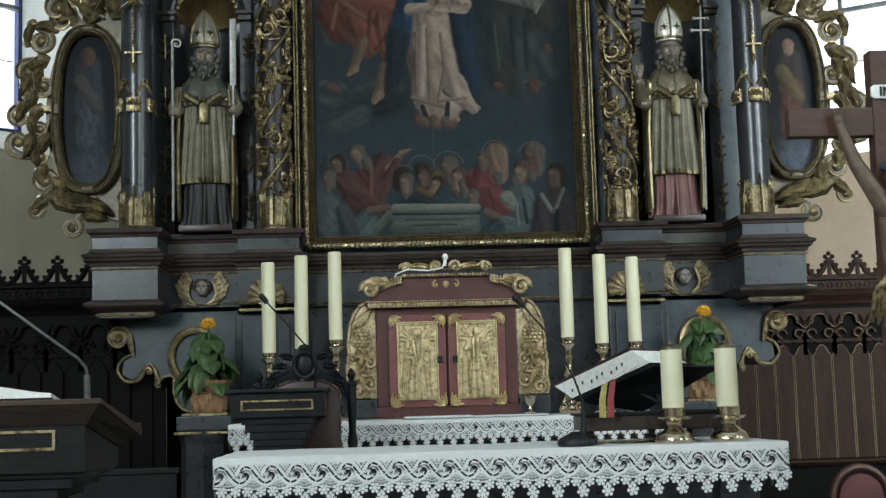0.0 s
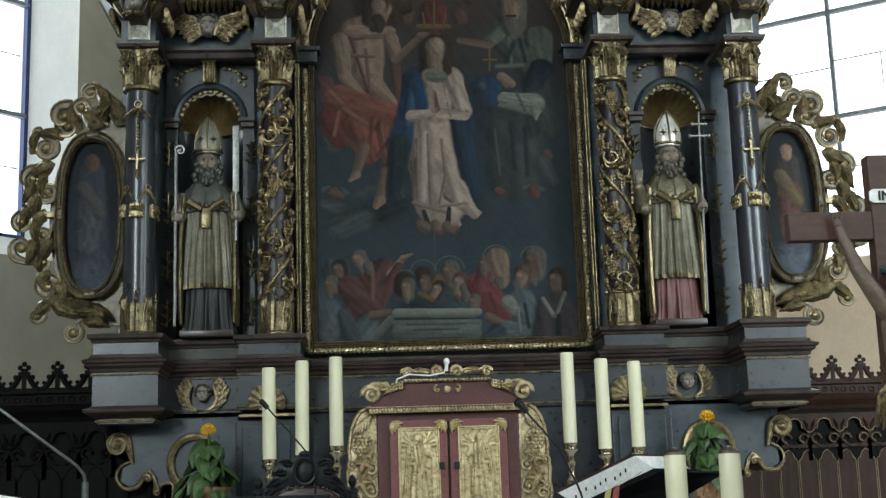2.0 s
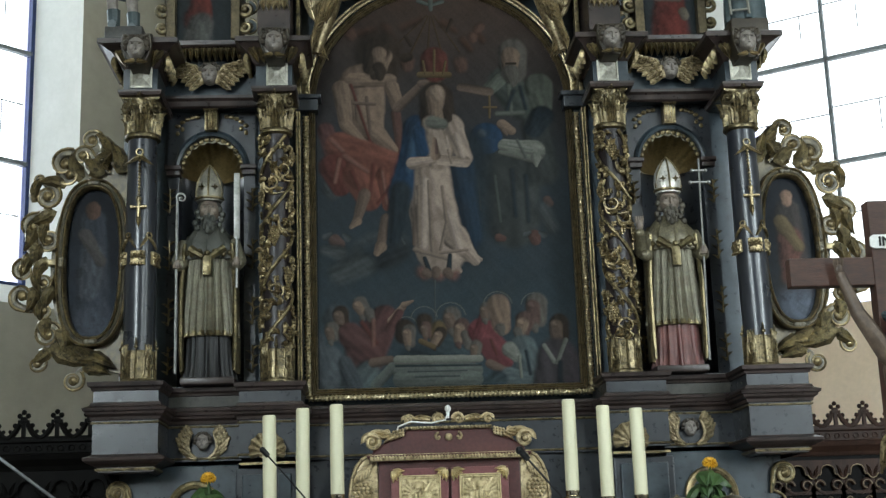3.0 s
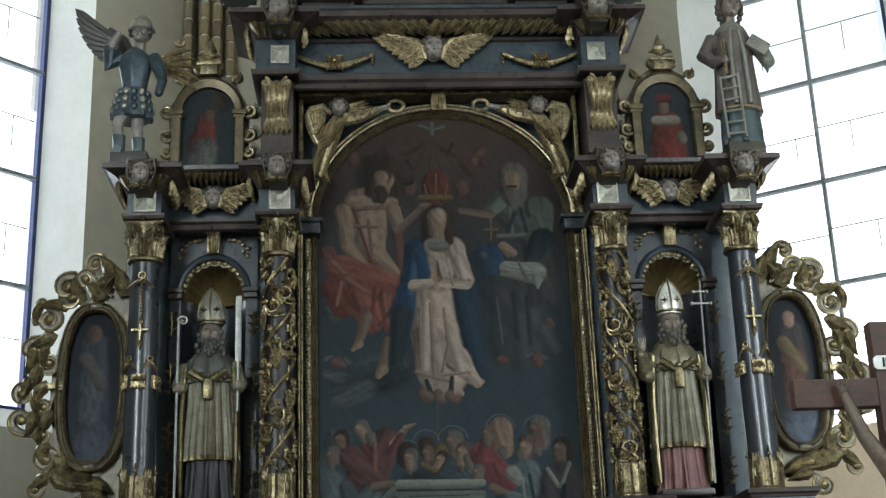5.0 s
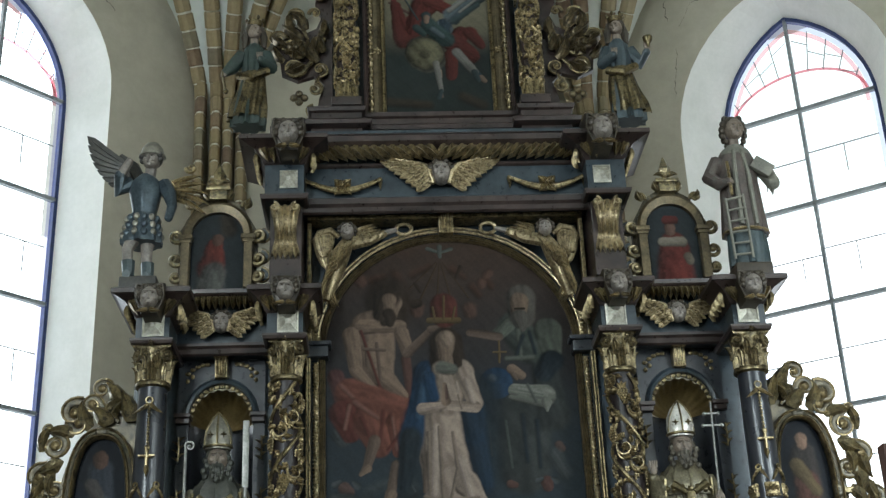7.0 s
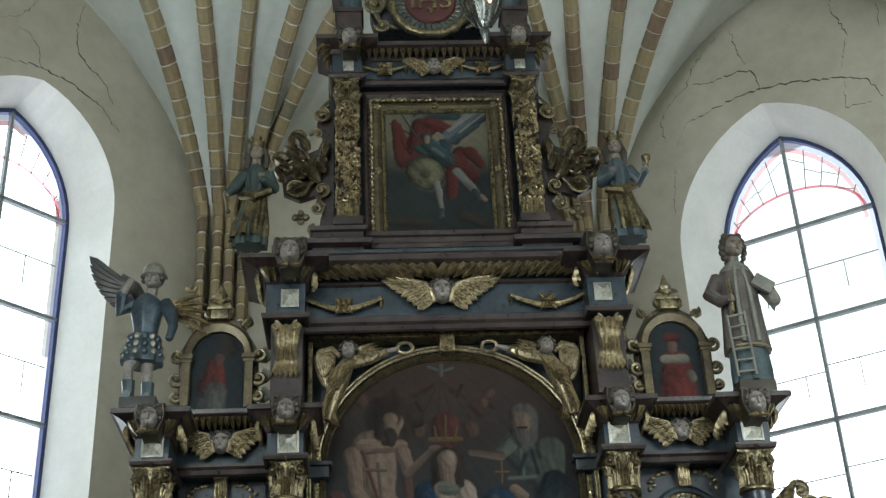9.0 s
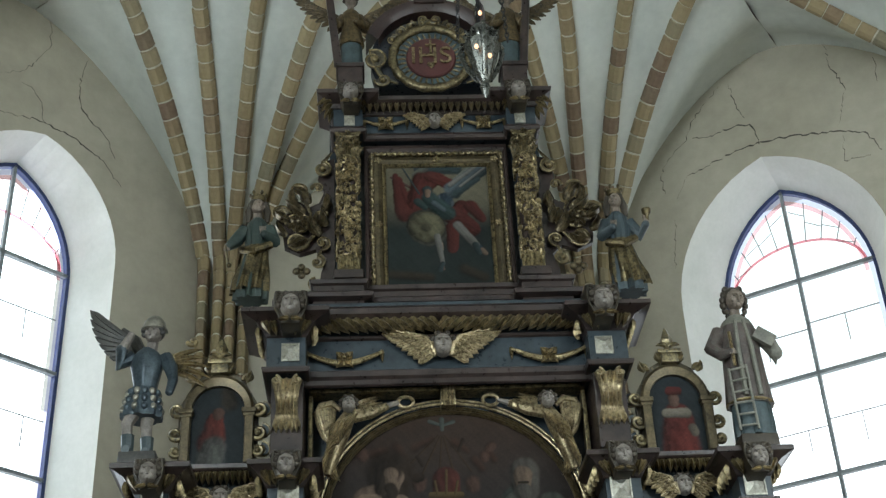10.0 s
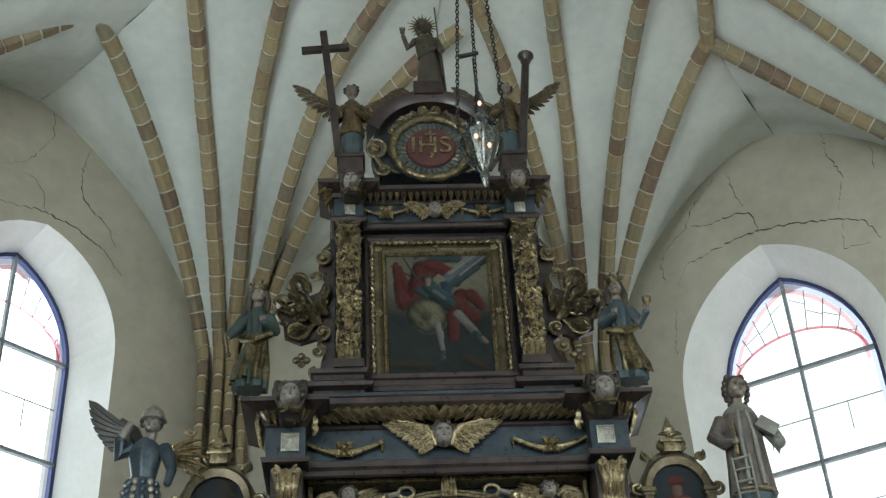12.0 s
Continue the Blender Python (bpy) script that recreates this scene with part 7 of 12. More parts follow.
# spandrel angels as simple carved shapes, and the keystone
def spandrel(s):
    bm = bmesh.new()
    y = -0.05
    head(bm, (s * 0.70, y - 0.10, 5.07), 0.062, 1, 2, 14, True)
    tube(bm, [(s * 0.70, y - 0.03, 5.02), (s * 0.755, y - 0.05, 4.90), (s * 0.80, y - 0.05, 4.76), (s * 0.85, y - 0.03, 4.58)], [0.048, 0.070, 0.062, 0.030], 12)
    for k in range(7):
        leaf(bm, (s * (0.655 + 0.024 * k), 5.00 - 0.012 * k), -58 - 3 * k if s > 0 else -122 + 3 * k, 0.20 + 0.012 * (k % 3), 0.026, y - 0.105 - 0.006 * (k % 2), 0.034, -18 * s, 2, 0, 7)
    for k in range(6):
        leaf(bm, (s * (0.74 + 0.02 * k), 4.86 - 0.035 * k), -15 - 8 * k if s > 0 else -165 + 8 * k, 0.14, 0.026, y - 0.115, 0.032, -50 * s, 2, 0, 7)
    for k in range(5):
        tube(bm, [(s * (0.66 - 0.055 * k), y - 0.09, 5.045 + 0.006 * k), (s * (0.645 - 0.055 * k), y - 0.10, 5.0 + 0.012 * k), (s * (0.665 - 0.055 * k), y - 0.08, 4.965 + 0.015 * k)], [0.008, 0.012, 0.006], 5)
    tube(bm, [(s * 0.67, y - 0.05, 5.0), (s * 0.55, y - 0.06, 5.02), (s * 0.43, y - 0.05, 5.075)], [0.05, 0.045, 0.028], 8)
    tube(bm, [(s * 0.43, y - 0.05, 5.075), (s * 0.35, y - 0.05, 5.10)], [0.022, 0.016], 7, 1)
    tube(bm, [(s * (0.30 + 0.055 * math.cos(radians(a))), y - 0.03, 5.11 + 0.042 * math.sin(radians(a))) for a in range(0, 361, 30)], 0.014, 7)
    for k in range(6):
        feather(bm, (s * (0.80 + 0.026 * k), 5.10 - 0.012 * k), (-78 - 5 * k) if s > 0 else (-102 + 5 * k), 0.34 - 0.02 * k, 0.024, y - 0.008 * k, 0.02, -s * 14)
        feather(bm, (s * (0.80 + 0.024 * k), 5.10 - 0.010 * k), (-74 - 5 * k) if s > 0 else (-106 + 5 * k), 0.17, 0.024, y - 0.022 - 0.008 * k, 0.02, -s * 14)
    for k in range(5):
        a = 5 + 4 * k
        leaf(bm, (s * 0.64, 5.06 + 0.016 * k), 180 - a if s > 0 else a, 0.22 - 0.02 * k, 0.022, y + 0.01, 0.015, 0, 1, 0, 6)
    tube(bm, [(s * 0.76, y - 0.03, 5.06), (s * 0.82, y - 0.04, 5.11), (s * 0.90, y - 0.04, 5.09), (s * 0.945, y - 0.03, 5.02)], [0.018, 0.026, 0.024, 0.012], 8)
    for k in range(3):
        leaf(bm, (s * (0.84 + 0.02 * k), 4.72), -105 if s > 0 else -75, 0.20, 0.03, y - 0.02, 0.03, -s * 16, 2, 0, 7)
    part("spandrel_angel", bm, [M_WINGGOLD, M_FLESH, M_HAIR], altar, "gilt reclining angel carved in the spandrel")


spandrel(-1)
spandrel(1)
bm = bmesh.new()
box(bm, -0.052, 0.052, -0.13, 0.03, 5.06, 5.235, 0.008)
for i in range(4):
    tube(bm, [(-0.036 + 0.024 * i, -0.135, 5.23), (-0.032 + 0.0215 * i, -0.16, 5.15), (-0.028 + 0.018 * i, -0.12, 5.06)], 0.012, 6)
tube(bm, [(-0.062, -0.135, 5.225), (0.062, -0.135, 5.225)], 0.018, 8)
part("keystone", bm, M_GOLD, altar, "fluted gilt keystone over the painting")
# a thin gilt band above the arch panel, pierced strips beside the arch
for s in (-1, 1):
    bm = bmesh.new()
    box(bm, min(s * 0.895, s * 0.95), max(s * 0.895, s * 0.95), -0.05, 0.03, 4.28, 4.60, 0.005)
    for i in range(8):
        ball(bm, (s * 0.922, -0.055, 4.31 + 0.036 * i), 0.02, 1, 0.5, 1, 7, 5)
    part("pierced_strip", bm, M_GOLDDARK, altar, "", True)


# ---- side wings with oval pictures ----
def side_wing(s):
    wg = new("side_wing")
    wg.parent = altar
    tagged(wg, "carved side wing with an oval picture and gilt scrolls")
    c = -2.315

    def ell(rx, rz, n=40):
        pts = []
        for i in range(n):
            a = 2 * math.pi * i / n
            ca, sa = math.cos(a), math.sin(a)
            pts.append((-s * (c + rx * math.copysign(abs(ca) ** 0.75, ca)), 3.135 + rz * math.copysign(abs(sa) ** 0.8, sa)))
        return pts
    y = -0.10
    bm = bmesh.new()
    ring_frame(bm, ell(0.232, 0.555), ell(0.172, 0.495), y - 0.03, y + 0.05)
    ring_frame(bm, ell(0.190, 0.515), ell(0.172, 0.495), y - 0.045, y + 0.04, 1)
    ring_frame(bm, ell(0.234, 0.557), ell(0.216, 0.538), y - 0.042, y + 0.04, 1)
    for a in (0, 90, 180, 270):
        p = (-s * (c + 0.195 * math.cos(radians(a))), 3.135 + 0.53 * math.sin(radians(a)))
        for q in (-0.02, 0, 0.02):
            ball(bm, (p[0] + q * abs(math.sin(radians(a))), y - 0.035, p[1] + q * abs(math.cos(radians(a)))), 0.028, 1, 0.6, 1, 8, 6)
    part("oval_frame", bm, [M_GREYBRONZE, M_GOLDPATCH], wg, "grey-bronze oval frame with gilt edges")
    fig = -s * (c - 0.01)
    tone = (0.045, 0.06, 0.085) if s < 0 else (0.05, 0.055, 0.055)
    robe = (0.055, 0.065, 0.085) if s < 0 else (0.040, 0.034, 0.032)
    st = [(fig, 3.42, fig + 0.01, 2.70, 0.08, 0.12, robe, 0.5), (fig, 3.20, fig - 0.02, 2.95, 0.08, 0.07, (0.09, 0.10, 0.12) if s < 0 else (0.10, 0.045, 0.035), 0.45),
          (fig, 3.50, fig, 3.47, 0.045, 0.04, (0.15, 0.085, 0.06) if s < 0 else (0.22, 0.14, 0.10), 0.4), (fig, 2.72, fig, 2.66, 0.15, 0.17, (0.085, 0.10, 0.13), 0.9), (fig - 0.05, 3.32, fig + 0.05, 3.15, 0.045, 0.04, (0.10, 0.09, 0.085) if s < 0 else (0.115, 0.085, 0.045), 0.5)]
    st = [(a, b, c_, d, e, f, tuple((0.6 if s < 0 else 0.9) * v for v in k), g) for a, b, c_, d, e, f, k, g in st]
    painted("picture", wg, min(-s * (c - 0.18), -s * (c + 0.18)), max(-s * (c - 0.18), -s * (c + 0.18)), 2.62, 3.66, y + 0.02, 80, 220, lambda u, v: np.array((0.006, 0.008, 0.012)) + 0.02 * (1 - v[..., None]) ** 2 * np.array(tone) / 0.06, st, "dark oval painting of a robed shape", lambda x, z: abs((x + s * c) / 0.20) ** 2.4 + abs((z - 3.135) / 0.53) ** 2.4 < 1, 5 + s)
    # backing board with a scrolled silhouette
    sil = [(-2.10, 2.40), (-2.24, 2.43), (-2.38, 2.50), (-2.48, 2.62), (-2.55, 2.78), (-2.585, 2.95), (-2.595, 3.12), (-2.585, 3.30), (-2.55, 3.45), (-2.46, 3.60), (-2.36, 3.72), (-2.27, 3.80), (-2.20, 3.86), (-2.10, 3.86)]
    bm = bmesh.new()
    outline(bm, [(-s * x, z) for x, z in sil], y + 0.03, y + 0.09)
    part("backing_board", bm, M_GREYBRONZE, wg, "grey-brown carved board", False)
    # scrolls: (centre, radius, turns, width, start, spin, tail)
    scrolls = [
        ((-2.335, 3.965), 0.050, 1.0, 0.020, 20, 1, [(-2.20, 3.80), (-2.22, 3.92), (-2.27, 3.98)]),
        ((-2.395, 3.86), 0.045, 1.3, 0.020, 0, 1, [(-2.22, 3.74), (-2.28, 3.80)]),
        ((-2.505, 3.80), 0.075, 0.75, 0.026, 60, 1, None),
        ((-2.47, 3.73), 0.055, 0.5, 0.024, 180, 1, [(-2.50, 3.86), (-2.54, 3.78)]),
        ((-2.615, 3.585), 0.058, 1.4, 0.022, 60, -1, [(-2.68, 3.70), (-2.63, 3.67)]),
        ((-2.665, 3.70), 0.030, 0.9, 0.014, 270, -1, None),
        ((-2.70, 3.38), 0.060, 0.8, 0.022, 90, 1, [(-2.60, 3.52), (-2.66, 3.47)]),
        ((-2.60, 3.29), 0.050, 1.4, 0.020, 200, 1, [(-2.60, 3.46), (-2.66, 3.38)]),
        ((-2.755, 3.09), 0.050, 1.3, 0.020, 90, 1, [(-2.66, 3.26), (-2.72, 3.20)]),
        ((-2.62, 3.00), 0.042, 1.3, 0.018, 270, -1, [(-2.55, 3.10)]),
        ((-2.755, 2.92), 0.060, 0.9, 0.022, 250, -1, [(-2.66, 2.82), (-2.72, 2.83)]),
        ((-2.615, 2.82), 0.042, 1.3, 0.018, 90, 1, [(-2.56, 2.93)]),
        ((-2.585, 2.66), 0.062, 1.5, 0.024, 330, 1, [(-2.42, 2.50), (-2.48, 2.56)]),
        ((-2.645, 2.475), 0.038, 1.1, 0.018, 40, -1, [(-2.56, 2.57), (-2.61, 2.53)]),
        ((-2.415, 2.36), 0.046, 1.4, 0.020, 60, -1, [(-2.30, 2.44), (-2.36, 2.43)]),
    ]
    for cc, r, turns, w, start, spin, tail in scrolls:
        bm = bmesh.new()
        m = -s
        volute(bm, (m * cc[0], cc[1]), r * 1.2, turns, w * 1.35, start if m > 0 else 180 - start, spin * m, y, 0, 0.02, [(m * a, b) for a, b in tail] if tail else None, 8, 0.8, 2.2, 1)
        part("scroll", bm, [M_GREYBRONZE, M_GOLDPATCH], wg)
    for bx, bz, a, L, w, cu in ((-2.56, 2.60, -40, 0.26, 0.060, 30), (-2.50, 2.60, -52, 0.22, 0.050, 40), (-2.36, 2.46, -12, 0.17, 0.045, -20), (-2.70, 3.55, 100, 0.16, 0.03, -60), (-2.62, 3.42, 250, 0.16, 0.032, 40), (-2.67, 3.10, 260, 0.16, 0.032, 50), (-2.28, 3.72, 120, 0.15, 0.05, 40), (-2.30, 3.78, 60, 0.14, 0.05, -40), (-2.62, 2.90, 250, 0.15, 0.032, 40),
                                  (-2.58, 3.50, 235, 0.17, 0.045, -50), (-2.72, 3.40, 285, 0.17, 0.04, -60), (-2.66, 3.28, 245, 0.16, 0.045, 60), (-2.60, 3.16, 215, 0.15, 0.04, 70), (-2.74, 3.20, 280, 0.15, 0.035, -50), (-2.56, 2.98, 230, 0.15, 0.04, 60), (-2.70, 2.98, 290, 0.16, 0.04, -70), (-2.60, 2.78, 255, 0.15, 0.045, 60), (-2.52, 2.72, 300, 0.18, 0.05, -40), (-2.40, 3.70, 130, 0.18, 0.045, -50), (-2.50, 3.66, 150, 0.16, 0.04, 60), (-2.22, 3.86, 100, 0.16, 0.045, 50), (-2.46, 2.56, 335, 0.22, 0.055, 30), (-2.34, 2.52, 345, 0.18, 0.045, -20), (-2.58, 2.58, 250, 0.13, 0.04, -60), (-2.14, 3.74, 95, 0.2, 0.05, 30)):
        bm = bmesh.new()
        m = -s
        leaf(bm, (m * bx, bz), a if m > 0 else 180 - a, L * 1.15, w * 1.25, y - 0.01, 0.05, cu * m, 3, 0, 9)
        part("acanthus_leaf", bm, M_GREYGOLD, wg)
    bm = bmesh.new()
    box(bm, min(-s * -2.70, -s * -2.50), max(-s * -2.70, -s * -2.50), y - 0.02, y + 0.03, 3.12, 3.16, 0.005)
    part("strap", bm, M_GREYGOLD, wg)
    bm = bmesh.new()
    flower(bm, (-s * -2.27, 3.82), 0.07, y - 0.01, 6, 0, 0.03)
    part("flower", bm, M_GREYGOLD, wg)


M_GREYBRONZE = surface("grey_bronze_paint", (0.045, 0.039, 0.028), (0.15, 0.125, 0.078), 8, (0.32, 0.52), metal=0.45, stain=(0.03, 0.028, 0.024))
M_GREYGOLD = surface("worn_grey_gold", (0.08, 0.066, 0.038), (0.38, 0.305, 0.165), 9, (0.28, 0.5), metal=0.65, stain=(0.045, 0.04, 0.03), bump_d=0.005)
side_wing(-1)
side_wing(1)


# ---- small arched aedicules over the niches ----
def aedicule(s):
    ae = new("aedicule")
    ae.parent = altar
    tagged(ae, "small arched frame with a portrait-shaped picture")
    c, y = s * 1.605, -0.16
    zs, hw = 5.045, 0.185
    inner = [(c + hw, 4.66)] + [(c + hw * math.cos(math.pi * i / 18), zs + hw * 1.02 * math.sin(math.pi * i / 18)) for i in range(19)] + [(c - hw, 4.66)]
    ow = hw + 0.062
    outer = [(c + ow, 4.66)] + [(c + ow * math.cos(math.pi * i / 18), zs + ow * 1.1 * math.sin(math.pi * i / 18)) for i in range(19)] + [(c - ow, 4.66)]
    bm = bmesh.new()
    loft(bm, [[(x, yy, z) for x, z in o] for o, yy in ((outer, y + 0.09), (outer, y), ([((a[0] * 0.7 + b[0] * 0.3), (a[1] * 0.7 + b[1] * 0.3)) for a, b in zip(outer, inner)], y - 0.015), (inner, y - 0.005), (inner, y + 0.06))], False, False)
    part("arch_frame", bm, M_GOLDFRAME, ae, "grey-gold arched frame")
    for q in (-1, 1):
        bm = bmesh.new()
        x = c + q * (hw + 0.032)
        box(bm, x - 0.03, x + 0.03, y - 0.03, y + 0.03, 4.65, zs - 0.04, 0.006)
        box(bm, x - 0.05, x + 0.05, y - 0.045, y + 0.03, zs - 0.03, zs + 0.005, 0.006)
        box(bm, x - 0.04, x + 0.04, y - 0.035, y + 0.03, zs - 0.055, zs - 0.03, 0.004)
        part("pilaster", bm, M_GOLDFRAME, ae, "slim grey-gold pilaster", False)
        for zc, r in ((5.06, 0.055), (4.88, 0.052), (4.75, 0.04)):
            bm = bmesh.new()
            volute(bm, (c + q * (ow + 0.035), zc), r, 1.3, 0.019, 180 if q > 0 else 0, q, y + 0.02, 0, 0.01, None, 6)
            part("side_scroll", bm, M_GREYGOLD, ae)
        for a, rr in ((48, 0.06), (78, 0.04)):
            bm = bmesh.new()
            p = (c + q * (ow + 0.03) * math.cos(radians(a)), zs + (ow + 0.035) * 1.1 * math.sin(radians(a)))
            leaf(bm, p, 90 + 50 * (-q) if q > 0 else 140, 0.09, 0.03, y + 0.02, 0.03, 60 * q, 2, 0, 7)
            volute(bm, (p[0] + q * 0.02, p[1] + 0.02), rr * 0.7, 0.9, 0.015, 200 if q > 0 else -20, -q, y + 0.02, 0, 0, None, 6)
            part("crest_leaf", bm, M_GREYGOLD, ae)
    bm = bmesh.new()
    outline(bm, [(c - ow - 0.02, 4.66), (c + ow + 0.02, 4.66), (c + ow + 0.03, 5.10), (c + 0.16, 5.31), (c + 0.06, 5.37), (c - 0.06, 5.37), (c - 0.16, 5.31), (c - ow - 0.03, 5.10)], y + 0.055, y + 0.11)
    part("backing_board", bm, M_GREYBRONZE, ae, "", False)
    bm = bmesh.new()
    box(bm, c - 0.06, c + 0.06, y - 0.02, y + 0.10, 5.33, 5.40, 0.006)
    box(bm, c - 0.085, c + 0.085, y - 0.03, y + 0.10, 5.40, 5.43, 0.006)
    lathe(bm, [(0.045, 5.43), (0.03, 5.45), (0.022, 5.47), (0.04, 5.50), (0.044, 5.53), (0.03, 5.57), (0.012, 5.61), (0.004, 5.625)], 10, (c, y + 0.03, 0), wobble=lambda a, z: 1 + 0.12 * math.cos(5 * a))
    for q in (-1, 1):
        leaf(bm, (c, 5.46), 90 - q * 60, 0.09, 0.025, y, 0.02, -q * 60, 1, 0, 6)
    part("finial", bm, M_GREYGOLD, ae, "pinecone finial")
    r1, r2 = ((0.17, 0.04, 0.03), (0.12, 0.12, 0.11)) if s < 0 else ((0.15, 0.035, 0.028), (0.26, 0.23, 0.18))
    st = ([(c - 0.02, 4.98, c - 0.04, 4.80, 0.06, 0.09, r1, 0.4), (c - 0.02, 4.78, c - 0.05, 4.68, 0.08, 0.10, r2, 0.5), (c + 0.0, 5.04, c + 0.0, 5.02, 0.04, 0.035, (0.14, 0.08, 0.06), 0.4), (c + 0.08, 5.12, c + 0.06, 5.2, 0.06, 0.05, (0.05, 0.04, 0.03), 1.0)]
          if s < 0 else [(c, 4.92, c, 4.68, 0.10, 0.13, r1, 0.35), (c - 0.07, 4.95, c + 0.07, 4.95, 0.035, 0.035, r2, 0.4), (c - 0.01, 5.06, c - 0.01, 5.03, 0.04, 0.035, (0.17, 0.10, 0.075), 0.35), (c - 0.03, 5.12, c + 0.03, 5.12, 0.035, 0.03, (0.12, 0.03, 0.025), 0.4), (c + 0.10, 4.83, c + 0.11, 4.80, 0.03, 0.03, (0.2, 0.17, 0.13), 0.5)])
    st = [(a, b, c_, d, e, f, tuple(0.55 * v for v in k), g) for a, b, c_, d, e, f, k, g in st]
    painted("picture", ae, c - hw, c + hw, 4.66, zs + hw * 1.03, y + 0.03, 70, 104, lambda u, v: np.zeros(u.shape + (1,)) + np.array((0.016, 0.020, 0.022)), st, "dark half-length picture with a red robe shape", None, 11 + s)


M_GOLDFRAME = surface("brown_gold_frame", (0.03, 0.023, 0.013), (0.145, 0.112, 0.062), 8, (0.28, 0.48), metal=0.6)
aedicule(-1)
aedicule(1)


# ---- attic: top picture, vine columns and open scrolls ----
top_pic = thing("attic_painting", "dark framed painting with a red winged shape", "painting")


def attic_ground(u, v):
    warm = np.clip((v - 0.48) * 4, 0, 1) * np.clip(1.1 - 0.9 * np.exp(-((u - 0.52) / 0.2) ** 2) * (v < 0.62), 0, 1)
    return np.array((0.014, 0.018, 0.017)) + np.array((0.072, 0.060, 0.037)) * warm[..., None]


STEELBLUE, SHIELD, SHIELDDARK, SHIELDRIM = (0.020, 0.030, 0.040), (0.020, 0.019, 0.015), (0.026, 0.024, 0.017), (0.042, 0.040, 0.032)
SHIELDGLOW, REDTOP, WINGDARK, UMBER = (0.075, 0.066, 0.045), (0.060, 0.016, 0.013), (0.026, 0.038, 0.040), (0.026, 0.020, 0.014)
winged_shape_a = [
    (-0.133, 7.126, 0.153, 7.117, 0.044, 0.053, WINGDARK, 0.4),
    (-0.157, 7.068, -0.089, 7.131, 0.035, 0.031, LINENDIM, 0.5),
    (-0.355, 7.050, -0.162, 6.922, 0.011, 0.011, DULL, 0.5),
    (-0.312, 7.018, -0.251, 6.712, 0.039, 0.074, REDTOP, 0.4),
    (0.102, 6.949, 0.255, 7.115, 0.039, 0.031, LINEN, 0.3),
    (0.134, 6.886, 0.388, 7.124, 0.052, 0.039, WINGDARK, 0.35),
    (0.179, 7.011, 0.329, 7.093, 0.009, 0.009, LINENDIM, 0.7),
    (0.149, 6.938, 0.350, 7.082, 0.007, 0.007, LINENDIM, 0.7),
    (-0.004, 7.035, 0.107, 6.970, 0.066, 0.057, REDTOP, 0.3),
    (-0.172, 6.881, -0.014, 7.014, 0.061, 0.061, REDTOP, 0.3),
    (-0.135, 6.797, -0.037, 6.755, 0.087, 0.078, REDTOP, 0.35),
    (-0.234, 6.696, -0.124, 6.746, 0.052, 0.052, REDTOP, 0.5),
]
winged_shape_b = [
    (-0.096, 6.931, -0.090, 6.848, 0.066, 0.061, HAIRY, 0.35),
    (-0.079, 6.921, -0.086, 6.843, 0.035, 0.026, SKIN, 0.3),
    (0.058, 6.846, 0.054, 6.753, 0.070, 0.057, STEELBLUE, 0.3),
    (0.011, 6.867, 0.011, 6.754, 0.013, 0.013, GREYBLUE, 0.6),
    (0.109, 6.809, 0.114, 6.732, 0.017, 0.017, GREYBLUE, 0.8),
    (0.181, 6.761, 0.096, 6.620, 0.065, 0.057, REDTOP, 0.3),
    (0.255, 6.771, 0.336, 6.651, 0.052, 0.030, REDTOP, 0.4),
    (0.094, 6.579, 0.103, 6.388, 0.060, 0.030, REDTOP, 0.35),
    (0.149, 6.731, 0.102, 6.453, 0.011, 0.009, REDDARK, 0.7),
    (-0.087, 6.582, -0.087, 6.577, 0.164, 0.164, SHIELDRIM, 0.12),
    (-0.087, 6.582, -0.087, 6.577, 0.142, 0.142, SHIELD, 0.2),
    (-0.087, 6.582, -0.087, 6.577, 0.121, 0.121, SHIELDDARK, 0.5),
]
winged_shape_c = [
    (-0.091, 6.587, -0.087, 6.582, 0.043, 0.043, SHIELDGLOW, 1.2),
    (0.162, 6.548, 0.252, 6.456, 0.022, 0.022, PALE, 0.35),
    (0.256, 6.451, 0.304, 6.390, 0.021, 0.017, STEELBLUE, 0.4),
    (0.320, 6.365, 0.345, 6.339, 0.021, 0.017, SKIN, 0.4),
    (0.002, 6.430, 0.008, 6.370, 0.021, 0.017, PALE, 0.35),
    (0.008, 6.365, 0.008, 6.261, 0.017, 0.013, STEELBLUE, 0.4),
    (0.011, 6.227, 0.019, 6.207, 0.017, 0.013, SKINDIM, 0.5),
    (-0.376, 6.166, -0.082, 6.136, 0.038, 0.038, UMBER, 1.2),
    (0.176, 6.204, 0.320, 6.128, 0.038, 0.038, UMBER, 1.2),
]
STEELTOP, LITTOP, TEALTOP, FLESHTOP, SHIELDTOP, SHIELDRIM = (0.052, 0.066, 0.074), (0.125, 0.12, 0.108), (0.022, 0.036, 0.034), (0.14, 0.095, 0.07), (0.095, 0.088, 0.055), (0.050, 0.046, 0.030)
